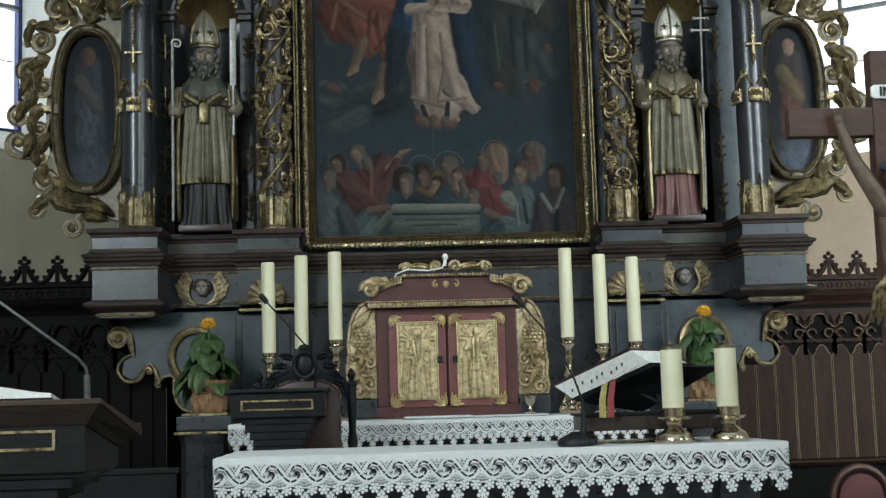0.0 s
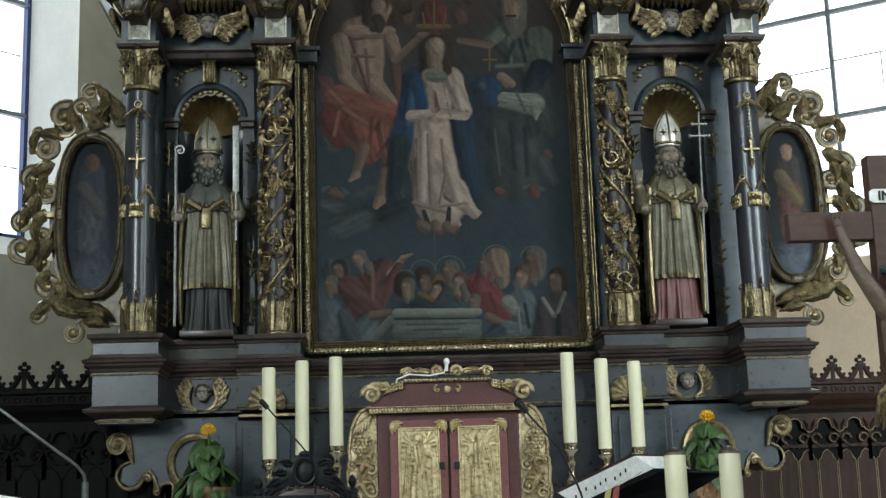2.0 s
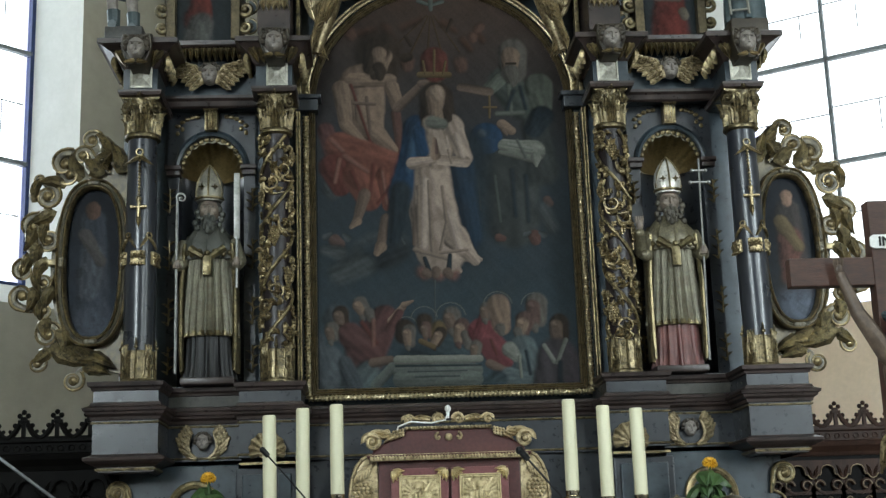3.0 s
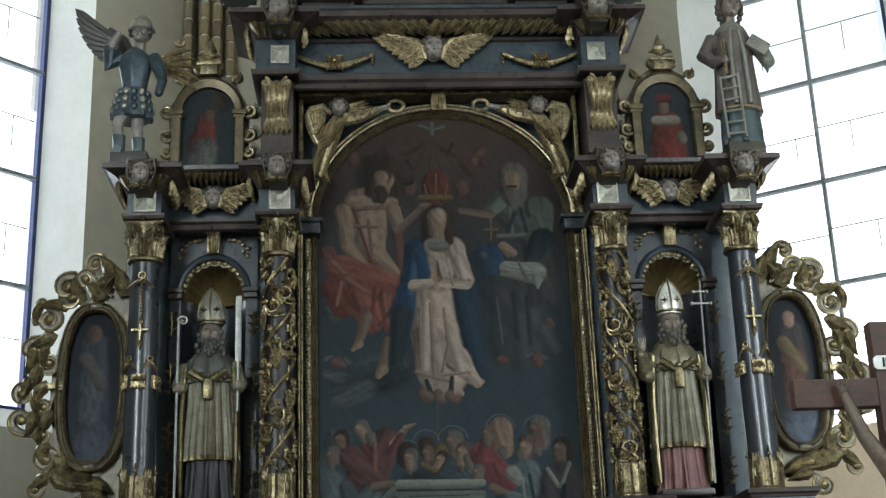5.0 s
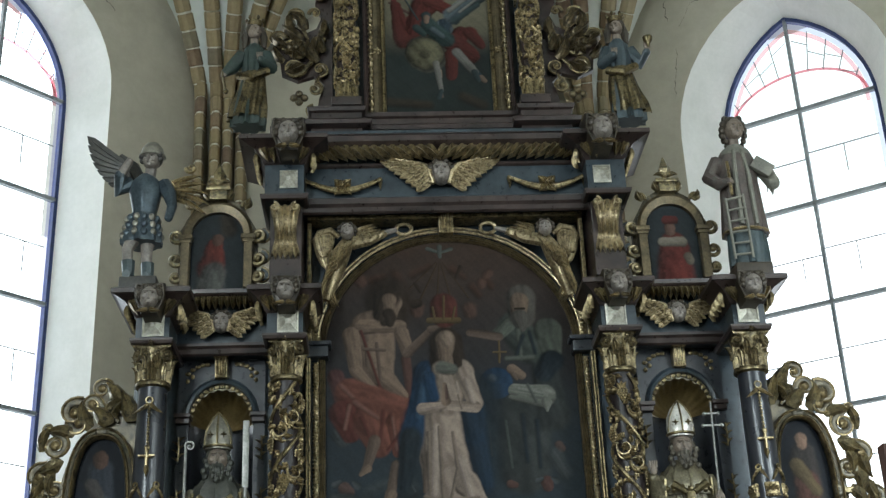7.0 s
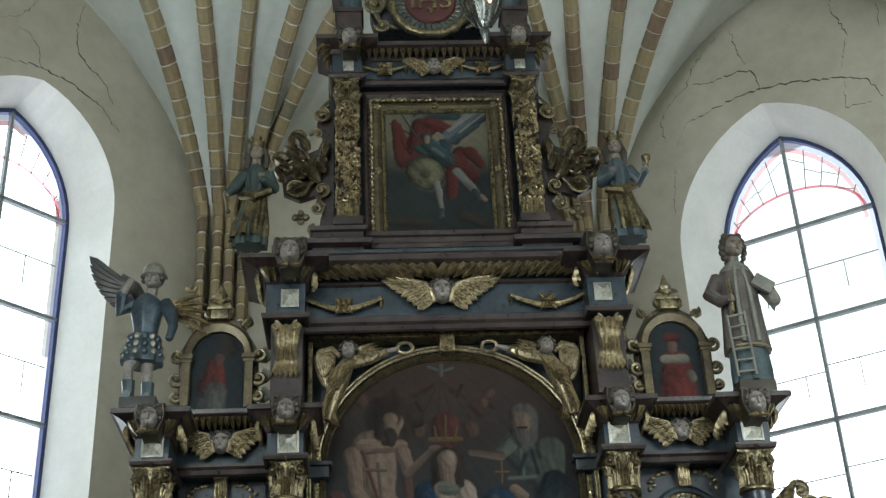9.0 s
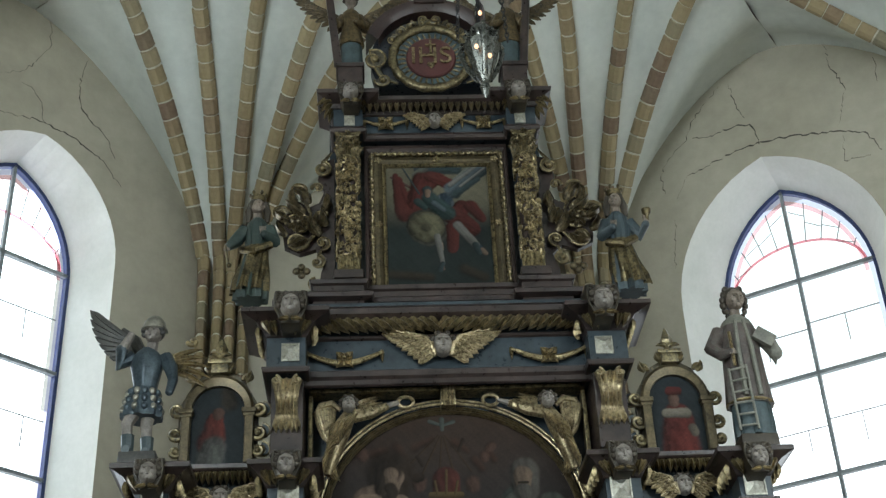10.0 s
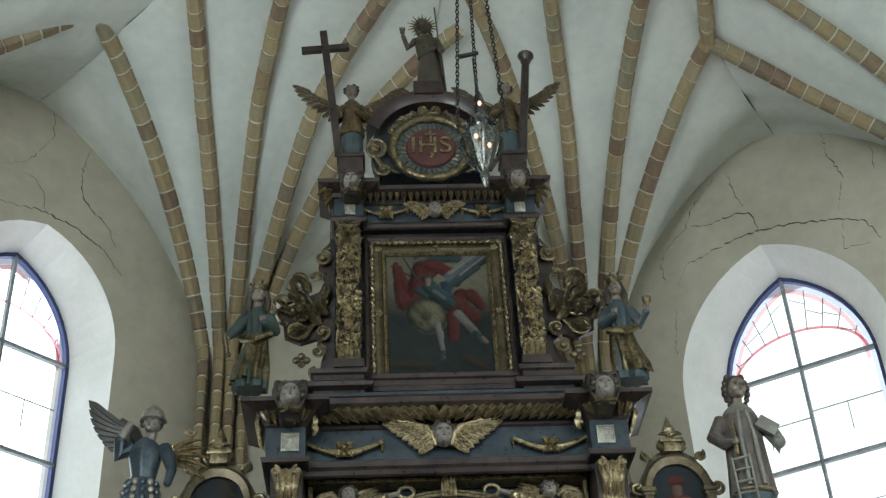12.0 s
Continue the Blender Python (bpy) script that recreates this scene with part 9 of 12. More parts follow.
def bishop(s, x):
    """A mitred statue in a cream robe and an open cope with gold edges."""
    y = -0.20
    bm = bmesh.new()
    F, H, ROBE, UNDER, GILT, MITRE, STAFF, PLINTH, BROCADE = range(9)
    box(bm, x - 0.17, x + 0.17, y - 0.12, y + 0.12, 2.29, 2.335, 0.012, PLINTH)
    drape(bm, (x, y, 0), [(2.33, 0.150, 0.105), (2.42, 0.140, 0.10), (2.55, 0.138, 0.098), (2.66, 0.138, 0.098)], 14, 0.20, UNDER, 0.4, seg=112)
    drape(bm, (x, y, 0), [(2.605, 0.166, 0.12), (2.62, 0.170, 0.122), (2.75, 0.160, 0.118), (2.95, 0.146, 0.115), (3.10, 0.142, 0.115), (3.22, 0.150, 0.11), (3.28, 0.10, 0.08)], 24, 0.17, ROBE, 1.1, seg=192)
    drape(bm, (x, y - 0.002, 0), [(2.60, 0.169, 0.123), (2.632, 0.171, 0.125)], 24, 0.17, GILT, 1.1, seg=192)
    # cope: open in front
    drape(bm, (x, y + 0.015, 0), [(2.37, 0.185, 0.11), (2.42, 0.19, 0.115), (2.7, 0.188, 0.12), (3.0, 0.185, 0.12), (3.18, 0.190, 0.12), (3.27, 0.15, 0.10)], 10, 0.05, GILT, 0.7, 62, 298)
    drape(bm, (x, y + 0.012, 0), [(2.38, 0.176, 0.10), (2.7, 0.178, 0.11), (3.0, 0.176, 0.11), (3.25, 0.14, 0.09)], 10, 0.05, ROBE, 0.7, 64, 296)
    for q in (-1, 1):
        tube(bm, [(x + q * 0.150, y - 0.09, 3.20), (x + q * 0.170, y - 0.085, 2.9), (x + q * 0.172, y - 0.08, 2.55), (x + q * 0.165, y - 0.075, 2.38)], [0.014, 0.016, 0.018, 0.012], 7, GILT)
        # sleeves and forearms
        limb(bm, [(x + q * 0.145, y - 0.02, 3.22), (x + q * 0.185, y - 0.05, 3.08), (x + q * 0.185, y - 0.10, 3.06)], [0.05, 0.058, 0.042], ROBE if s < 0 else BROCADE)
    drape(bm, (x, y - 0.012, 0), [(3.10, 0.165, 0.125), (3.14, 0.178, 0.132), (3.22, 0.168, 0.12), (3.30, 0.105, 0.085), (3.335, 0.07, 0.07)], 13, 0.09, H if s < 0 else BROCADE, 0.2)
    for k in range(9):
        a = radians(-70 + 140 * k / 8)
        ball(bm, (x + 0.172 * math.sin(a), y - 0.012 - 0.13 * math.cos(a), 3.125 + 0.012 * (k % 2)), 0.022, u=7, v=5, mat=GILT)
    box(bm, x - 0.028, x + 0.028, y - 0.155, y - 0.12, 2.98, 3.11, 0.005, GILT)
    for q in (-1, 1):
        tube(bm, [(x + q * 0.025, y - 0.150, 3.10), (x + q * 0.11, y - 0.135, 3.16)], [0.02, 0.028], 7, GILT)
    head(bm, (x, y - 0.055, 3.425), 0.083, F, H, 6, False, -4 * s, True)
    # mitre with its two points
    rings = []
    for z, rx, ry in ((3.485, 0.082, 0.072), (3.50, 0.086, 0.075), (3.56, 0.093, 0.074), (3.62, 0.085, 0.060), (3.68, 0.055, 0.038), (3.72, 0.024, 0.018), (3.735, 0.004, 0.004)):
        rings.append([(x + rx * math.cos(2 * math.pi * i / 20), y - 0.03 + ry * math.sin(2 * math.pi * i / 20) - 0.02, z) for i in range(20)])
    loft(bm, rings, True, True, MITRE)
    tube(bm, [(x, y - 0.126, 3.50), (x, y - 0.126, 3.56), (x, y - 0.112, 3.62), (x, y - 0.088, 3.68), (x, y - 0.06, 3.735)], 0.007, 6, GILT)
    tube(bm, [(x + 0.088 * math.sin(radians(a)), y - 0.05 - 0.078 * math.cos(radians(a)), 3.505) for a in range(-100, 101, 20)], 0.010, 6, GILT)
    for q in (-1, 1):
        tube(bm, [(x + q * 0.085, y - 0.075, 3.52), (x + q * 0.070, y - 0.085, 3.62), (x + q * 0.035, y - 0.075, 3.695), (x, y - 0.06, 3.735)], 0.006, 6, GILT)
        flower(bm, (x + q * 0.042, 3.575), 0.022, y - 0.118, 4, GILT, 0.008)
    # attributes
    if s < 0:
        xs = x - 0.198
        tube(bm, [(xs, y - 0.12, 2.36), (xs, y - 0.12, 3.50)], 0.009, 7, STAFF)
        volute(bm, (xs + 0.028, 3.50), 0.034, 1.25, 0.009, 180, -1, y - 0.12, STAFF, 0, None, 6)
        hand_shape(bm, (xs + 0.008, y - 0.13, 3.06), 0.030, False, F)
        box(bm, x + 0.165, x + 0.205, y - 0.13, y - 0.11, 3.22, 3.66, 0.004, STAFF)
        hand_shape(bm, (x + 0.185, y - 0.13, 3.07), 0.030, False, F)
        tube(bm, [(x + 0.185, y - 0.12, 2.9), (x + 0.185, y - 0.12, 3.22)], 0.010, 6, STAFF)
    else:
        xs = x + 0.19
        tube(bm, [(xs - 0.02, y - 0.13, 2.36), (xs + 0.01, y - 0.13, 3.70)], 0.008, 7, STAFF)
        for z, w in ((3.62, 0.045), (3.54, 0.062)):
            tube(bm, [(xs + 0.006 - w, y - 0.13, z), (xs + 0.006 + w, y - 0.13, z)], 0.008, 6, STAFF)
            for q in (-1, 1):
                ball(bm, (xs + 0.006 + q * w, y - 0.13, z), 0.014, u=7, v=5, mat=STAFF)
        hand_shape(bm, (xs - 0.005, y - 0.145, 3.08), 0.030, False, F)
        limb(bm, [(x - 0.15, y - 0.04, 3.2), (x - 0.215, y - 0.09, 3.10), (x - 0.225, y - 0.13, 3.20)], [0.05, 0.055, 0.035], BROCADE)
        hand_shape(bm, (x - 0.225, y - 0.145, 3.25), 0.032, True, F)
    mats = [M_FLESHDARK, M_COWL if s < 0 else M_BEARD, M_ROBE, M_ROBEDARK if s < 0 else M_ROBERED, M_OLIVEGOLD, M_SILVERDARK if s < 0 else M_SILVERWHITE, M_STAFF, M_EDGE, M_BROCADE]
    solo("bishop_statue", bm, mats, "carved bishop statue in a dark cassock holding a crozier" if s < 0 else "carved bishop statue with silver mitre and crimson cassock", "statue")


M_FLESHDARK = surface("brown_grey_flesh", (0.10, 0.08, 0.065), (0.24, 0.19, 0.15), 16, (0.45, 0.65))
M_BEARD = surface("grey_brown_beard", (0.032, 0.027, 0.02), (0.10, 0.085, 0.062), 24, (0.45, 0.65), bumps=0.5, bump_d=0.01)
M_COWL = surface("dark_green_grey_cowl", (0.020, 0.022, 0.018), (0.075, 0.076, 0.062), 18, (0.4, 0.6), bumps=0.4, bump_d=0.008)
M_BROCADE = surface("worn_brocade_paint", (0.045, 0.040, 0.024), (0.235, 0.20, 0.125), 30, (0.3, 0.5), metal=0.35, stain=(0.05, 0.045, 0.03), fine=120)
M_SILVERDARK = surface("tarnished_silver", (0.12, 0.115, 0.095), (0.30, 0.28, 0.23), 14, (0.35, 0.5), metal=0.5)
M_SILVERWHITE = surface("bright_silver", (0.38, 0.36, 0.32), (0.72, 0.70, 0.66), 14, (0.25, 0.45), metal=0.5)
M_STAFF = surface("grey_metal_staff", (0.14, 0.14, 0.13), (0.32, 0.32, 0.30), 14, (0.35, 0.5), metal=0.6)
bishop(-1, -1.545)
bishop(1, 1.475)


def warrior_angel():
    bm = bmesh.new()
    x, y = -2.06, -0.36
    F, ARM, GILT, SILV, DARK, BOOT = range(6)
    box(bm, x - 0.15, x + 0.10, y - 0.10, y + 0.12, 4.47, 4.64, 0.02, DARK)
    for q, dx, dy in ((-1, -0.085, -0.03), (1, 0.035, 0.02)):
        limb(bm, [(x - 0.02 + q * 0.035, y + dy, 4.98), (x - 0.025 + dx, y + dy - 0.03, 4.84), (x - 0.02 + dx, y + dy, 4.72), (x - 0.015 + dx, y + dy, 4.64)], [0.056, 0.040, 0.032, 0.028], F)
        tube(bm, [(x - 0.02 + dx, y + dy - 0.005, 4.77), (x - 0.015 + dx, y + dy, 4.66), (x - 0.015 + dx, y + dy - 0.07, 4.65)], [0.046, 0.04, 0.03], 8, BOOT)
    drape(bm, (x - 0.03, y, 0), [(4.90, 0.135, 0.11), (4.93, 0.14, 0.115), (5.02, 0.115, 0.10), (5.12, 0.09, 0.08)], 9, 0.10, ARM, 0.3)
    for row in range(3):
        for k in range(8):
            a = radians(-100 + 200 * k / 7)
            r = 0.105 + 0.012 * row
            ball(bm, (x - 0.03 + r * math.sin(a), y - r * 0.85 * math.cos(a), 5.08 - 0.06 * row), 0.024, 1, 0.7, 1.2, 7, 5, SILV if k % 2 else ARM)
    drape(bm, (x - 0.02, y, 0), [(5.10, 0.080, 0.072), (5.15, 0.082, 0.075), (5.22, 0.096, 0.085), (5.30, 0.112, 0.095), (5.36, 0.108, 0.085), (5.40, 0.075, 0.06), (5.43, 0.042, 0.042)], 6, 0.05, ARM, 0.2)
    tube(bm, [(x + 0.0, y, 5.40), (x + 0.01, y - 0.01, 5.48)], [0.042, 0.04], 8, F)
    head(bm, (x + 0.015, y - 0.03, 5.535), 0.075, F, DARK, 0, True, -12)
    lathe(bm, [(0.080, 5.555), (0.083, 5.58), (0.072, 5.63), (0.045, 5.665), (0.01, 5.68)], 14, (x + 0.015, y - 0.015, 0), mat=SILV)
    tube(bm, [(x + 0.015 + 0.085 * math.sin(radians(a)), y - 0.015 - 0.085 * math.cos(radians(a)), 5.565) for a in range(-110, 111, 22)], 0.011, 6, SILV)
    limb(bm, [(x - 0.12, y, 5.37), (x - 0.20, y - 0.03, 5.30), (x - 0.19, y - 0.06, 5.40)], [0.055, 0.05, 0.04], ARM)
    limb(bm, [(x - 0.19, y - 0.06, 5.40), (x - 0.13, y - 0.08, 5.50)], [0.036, 0.026], F)
    limb(bm, [(x + 0.10, y, 5.36), (x + 0.15, y - 0.03, 5.26), (x + 0.175, y - 0.06, 5.16), (x + 0.16, y - 0.09, 5.06)], [0.055, 0.048, 0.035, 0.028], ARM)
    for k in range(8):
        feather(bm, (x - 0.09 - 0.014 * k, 5.42 + 0.018 * k), 204 - 8 * k, 0.17 + 0.026 * k, 0.036, y + 0.08 - 0.006 * k, 0.02, -18, DARK)
    tube(bm, [(x - 0.06, y + 0.07, 5.40), (x - 0.13, y + 0.06, 5.53), (x - 0.22, y + 0.06, 5.62)], [0.04, 0.045, 0.02], 8, DARK)
    for k in range(5):
        leaf(bm, (x + 0.10, 5.38 - 0.015 * k), 32 - 12 * k, 0.26 + 0.02 * k, 0.03, y + 0.09, 0.02, -30, 1, GILT, 7)
    volute(bm, (x + 0.27, 5.53), 0.035, 1.1, 0.018, 180, 1, y + 0.09, GILT, 0, None, 6)
    solo("warrior_angel_statue", bm, [M_FLESH, M_ARMOUR, M_GOLDPATCH, M_SILVERDARK, M_DARKFEATHER, M_TEAL], "carved winged warrior in blue-grey armour and helmet", "statue")


M_DARKFEATHER = surface("dark_bronze_feather", (0.02, 0.02, 0.02), (0.07, 0.065, 0.055), 12, (0.4, 0.6))
warrior_angel()


def deacon():
    bm = bmesh.new()
    x, y = 2.075, -0.34
    F, HAIR, ROBE, GREY, GILT, UNDER = range(6)
    box(bm, x - 0.13, x + 0.13, y - 0.10, y + 0.12, 4.47, 4.655, 0.02, HAIR)
    drape(bm, (x + 0.0, y, 0), [(4.65, 0.135, 0.11), (4.75, 0.14, 0.11), (4.92, 0.135, 0.108)], 9, 0.11, UNDER, 0.5)
    drape(bm, (x + 0.0, y, 0), [(4.885, 0.158, 0.125), (4.92, 0.160, 0.126), (5.10, 0.145, 0.118), (5.30, 0.135, 0.11), (5.44, 0.145, 0.105), (5.52, 0.115, 0.085), (5.575, 0.05, 0.05)], 10, 0.075, ROBE, 0.9)
    tube(bm, [(x + 0.158 * math.sin(radians(a)), y - 0.126 * math.cos(radians(a)), 4.90) for a in range(0, 361, 20)], 0.012, 6, GILT)
    for dx in (-0.05, 0.045):
        tube(bm, [(x + dx * 0.6, y - 0.085, 5.52), (x + dx, y - 0.118, 5.3), (x + dx * 1.1, y - 0.128, 4.92)], [0.014, 0.016, 0.018], 6, GREY)
    drape(bm, (x, y - 0.004, 0), [(5.50, 0.12, 0.09), (5.545, 0.10, 0.08), (5.585, 0.055, 0.055)], 7, 0.04, GREY, 0)
    tube(bm, [(x, y, 5.55), (x + 0.005, y - 0.01, 5.64)], [0.042, 0.038], 8, F)
    head(bm, (x + 0.01, y - 0.03, 5.715), 0.085, F, HAIR, -4, False, 8)
    for q in (-1, 1):
        for k in range(10):
            ball(bm, (x + 0.01 + q * (0.050 + 0.030 * math.sin(0.33 * k)), y - 0.02 + 0.03 * (k % 2), 5.80 - 0.022 * k), 0.030 - 0.001 * k, 0.9, 0.9, 1.1, 8, 6, HAIR)
    limb(bm, [(x - 0.13, y, 5.47), (x - 0.205, y - 0.02, 5.33), (x - 0.165, y - 0.08, 5.25), (x - 0.11, y - 0.13, 5.25)], [0.058, 0.06, 0.045, 0.028], ROBE)
    hand_shape(bm, (x - 0.10, y - 0.14, 5.25), 0.028, False, F)
    tube(bm, [(x - 0.105, y - 0.14, 5.40), (x - 0.10, y - 0.14, 5.14)], 0.013, 7, GILT)
    limb(bm, [(x + 0.13, y, 5.46), (x + 0.205, y - 0.02, 5.36), (x + 0.225, y - 0.06, 5.27)], [0.056, 0.058, 0.05], GREY)
    box(bm, -0.075, 0.075, -0.02, 0.02, -0.05, 0.05, 0.006, GREY, Matrix.Translation((x + 0.15, y - 0.11, 5.37)) @ pose(0, 0, 0, 0, 35, 0))
    leaf(bm, (x + 0.22, 5.34), -95, 0.16, 0.04, y - 0.05, 0.03, 10, 1, GREY, 6)
    # gridiron resting against the robe
    a, b, c2, d = Vector((x - 0.155, y - 0.15, 5.11)), Vector((x - 0.03, y - 0.15, 5.14)), Vector((x - 0.135, y - 0.13, 4.66)), Vector((x - 0.01, y - 0.13, 4.67))
    tube(bm, [a, c2], 0.010, 6, GREY)
    tube(bm, [b, d], 0.010, 6, GREY)
    for k in range(6):
        t = 0.03 + 0.9 * k / 5
        tube(bm, [a.lerp(c2, t), b.lerp(d, t)], 0.008, 6, GREY)
    solo("deacon_statue", bm, [M_FLESHDARK, M_HAIR, M_ROBEBROWN, M_GREY, M_GOLDPATCH, M_TEAL], "carved deacon statue in a brown robe with a gridiron", "statue")


M_ROBEBROWN = surface("faded_brown_red_robe", (0.038, 0.029, 0.027), (0.115, 0.088, 0.077), 9, (0.45, 0.6), stain=(0.09, 0.085, 0.075))
deacon()


M_SAINTGREEN = surface("dark_green_robe_paint", (0.010, 0.018, 0.016), (0.040, 0.062, 0.055), 9, (0.35, 0.55))
M_SAINTBLUE = surface("grey_blue_robe_paint", (0.018, 0.028, 0.034), (0.060, 0.085, 0.098), 9, (0.35, 0.55))
M_SAINTGOLD = surface("tarnished_mantle_gold", (0.030, 0.023, 0.011), (0.22, 0.17, 0.085), 9, (0.25, 0.45), metal=0.7, stain=(0.02, 0.016, 0.010))


def saint(s):
    """A crowned statue in a blue-green robe and gold mantle, standing on the upper cornice."""
    bm = bmesh.new()
    x, y = (-1.365, -0.26) if s < 0 else (1.335, -0.26)
    F, HAIR, ROBE, MANT, CROWN = range(5)
    k = 1.0 if s < 0 else 1.03
    z0 = 5.86
    drape(bm, (x, y, z0), [(-0.01, 0.112, 0.09, s * 0.035, 0), (0.08, 0.116, 0.09, s * 0.03, 0), (0.25, 0.098, 0.08, s * 0.02, 0), (0.42, 0.076, 0.068), (0.55, 0.098, 0.075, -s * 0.006, 0), (0.64, 0.078, 0.06), (0.69, 0.036, 0.036)], 9, 0.20, ROBE, 0.6, sway=3, seg=72)
    drape(bm, (x, y - 0.005, z0), [(0.05, 0.125, 0.10, s * 0.045, 0), (0.14, 0.122, 0.10, s * 0.035, 0), (0.22, 0.112, 0.095, s * 0.02, 0), (0.36, 0.092, 0.08), (0.43, 0.084, 0.075)], 8, 0.24, MANT, 1.3, -120, 80, sway=7, seg=64)
    tube(bm, [(x - 0.11, y - 0.05, z0 + 0.40), (x, y - 0.10, z0 + 0.36), (x + 0.11, y - 0.06, z0 + 0.43)], [0.03, 0.038, 0.03], 8, MANT)
    tube(bm, [(x, y, z0 + 0.66), (x, y - 0.01, z0 + 0.74)], [0.036, 0.034], 8, F)
    head(bm, (x, y - 0.03, z0 + 0.785), 0.062, F, HAIR, 0, False, -35 * s)
    for q in (-1, 1):
        tube(bm, [(x + q * 0.045, y, z0 + 0.83), (x + q * 0.068, y, z0 + 0.75), (x + q * 0.07, y, z0 + 0.66)], [0.028, 0.03, 0.018], 7, HAIR)
    lathe(bm, [(0.055, 0.835), (0.058, 0.85), (0.062, 0.875)], 12, (x, y - 0.01, z0), mat=CROWN)
    for q in range(6):
        a = radians(60 * q)
        ball(bm, (x + 0.06 * math.cos(a), y - 0.01 + 0.06 * math.sin(a), z0 + 0.895), 0.016, 0.8, 0.8, 1.3, 6, 5, CROWN)
    limb(bm, [(x + s * 0.085, y, z0 + 0.60), (x + s * 0.16, y - 0.02, z0 + 0.48), (x + s * 0.20, y - 0.06, z0 + (0.42 if s < 0 else 0.55))], [0.05, 0.05, 0.03], ROBE)
    limb(bm, [(x - s * 0.085, y, z0 + 0.60), (x - s * 0.13, y - 0.04, z0 + 0.47), (x - s * 0.06, y - 0.10, z0 + 0.50)], [0.05, 0.048, 0.03], ROBE)
    hand_shape(bm, (x - s * 0.05, y - 0.105, z0 + 0.51), 0.026, True, F)
    if s > 0:
        hand_shape(bm, (x + 0.205, y - 0.07, z0 + 0.57), 0.026, True, F)
        lathe(bm, [(0.012, 0.58), (0.014, 0.61), (0.035, 0.64), (0.038, 0.67), (0.030, 0.67)], 10, (x + 0.215, y - 0.075, z0), mat=MANT)
    else:
        hand_shape(bm, (x - 0.21, y - 0.07, z0 + 0.40), 0.026, False, F)
        tube(bm, [(x - 0.22, y - 0.08, z0 + 0.42), (x - 0.195, y - 0.08, z0 + 0.26)], 0.010, 6, CROWN)
        ball(bm, (x - 0.19, y - 0.08, z0 + 0.25), 0.02, u=7, v=5, mat=CROWN)
    solo("crowned_saint_statue", bm, [M_FLESHDARK, M_HAIR, M_SAINTGREEN if s < 0 else M_SAINTBLUE, M_SAINTGOLD, M_SAINTGOLD], "carved crowned statue in blue-green robe and gold mantle" if s < 0 else "carved crowned statue raising a small cup", "statue")


saint(-1)
saint(1)


M_ANGELGOLD = surface("brown_gilt_robe", (0.045, 0.032, 0.016), (0.19, 0.135, 0.065), 12, (0.3, 0.5), metal=0.5, stain=(0.035, 0.025, 0.015), bump_d=0.005)
M_ANGELWING = surface("brown_gilt_feathers", (0.040, 0.030, 0.017), (0.16, 0.115, 0.058), 14, (0.35, 0.55), metal=0.4, stain=(0.03, 0.024, 0.016), bump_d=0.005)


def raised_wing(bm, base, side, span, y, mat):
    """A wing lifted to the side: the arm rises outwards and the feathers fan from it in three layers."""
    arm = [(0.0, 0.0), (0.16, 0.13), (0.34, 0.22), (0.52, 0.32), (0.66, 0.42)]

    def on_arm(k):
        i = min(3, int(k * 4))
        a, b = arm[i], arm[i + 1]
        t = k * 4 - i
        return (base[0] + side * span * (a[0] + (b[0] - a[0]) * t), base[1] + span * 1.3 * (a[1] + (b[1] - a[1]) * t))
    for n, size, width, out in ((10, 0.40, 0.055, 0.0), (8, 0.26, 0.050, 0.014), (7, 0.15, 0.045, 0.026)):
        for i in range(n):
            k = i / (n - 1)
            ang = -42 + 80 * k
            feather(bm, on_arm(k), ang if side > 0 else 180 - ang, span * size * (0.78 + 0.25 * k), span * width, y - out - 0.003 * (i % 2), 0.016, -8 * side, mat)
    tube(bm, [(p[0], y - 0.022, p[1]) for p in (on_arm(q / 6) for q in range(7))], [span * q for q in (0.05, 0.06, 0.056, 0.05, 0.04, 0.03, 0.015)], 8, mat)


def top_angel(s):
    bm = bmesh.new()
    x, y, z0 = s * 0.655, -0.17, 8.02
    F, HAIR, ROBE, SKIRT, FEATH = range(5)
    drape(bm, (x, y, z0), [(0.0, 0.085, 0.07), (0.12, 0.09, 0.075), (0.30, 0.085, 0.07)], 8, 0.09, SKIRT, 0.2)
    drape(bm, (x, y, z0), [(0.26, 0.105, 0.085), (0.32, 0.10, 0.08), (0.45, 0.075, 0.06), (0.56, 0.085, 0.065), (0.62, 0.07, 0.055), (0.66, 0.03, 0.03)], 8, 0.08, ROBE, 0.9)
    tube(bm, [(x, y, z0 + 0.63), (x, y - 0.01, z0 + 0.70)], [0.03, 0.03], 7, F)
    head(bm, (x, y - 0.02, z0 + 0.75), 0.062, F, HAIR, 8, True, s * 12)
    limb(bm, [(x - s * 0.07, y, z0 + 0.58), (x - s * 0.12, y - 0.03, z0 + 0.46), (x - s * 0.04, y - 0.09, z0 + 0.46)], [0.038, 0.036, 0.022], ROBE)
    limb(bm, [(x + s * 0.07, y, z0 + 0.58), (x + s * 0.11, y - 0.05, z0 + 0.47), (x + s * 0.13, y - 0.08, z0 + 0.50)], [0.038, 0.036, 0.022], ROBE)
    for q in (-1, 1):
        raised_wing(bm, (x + q * 0.05, z0 + 0.57), q, 0.46 if q == s else 0.40, y + 0.09, FEATH)
    solo("angel_statue", bm, [M_FLESHDARK, M_HAIR, M_ANGELGOLD, M_TEAL, M_ANGELWING], "small carved angel holding a wooden cross" if s < 0 else "small carved angel holding a brown pillar", "statue", group="angels on the altarpiece")


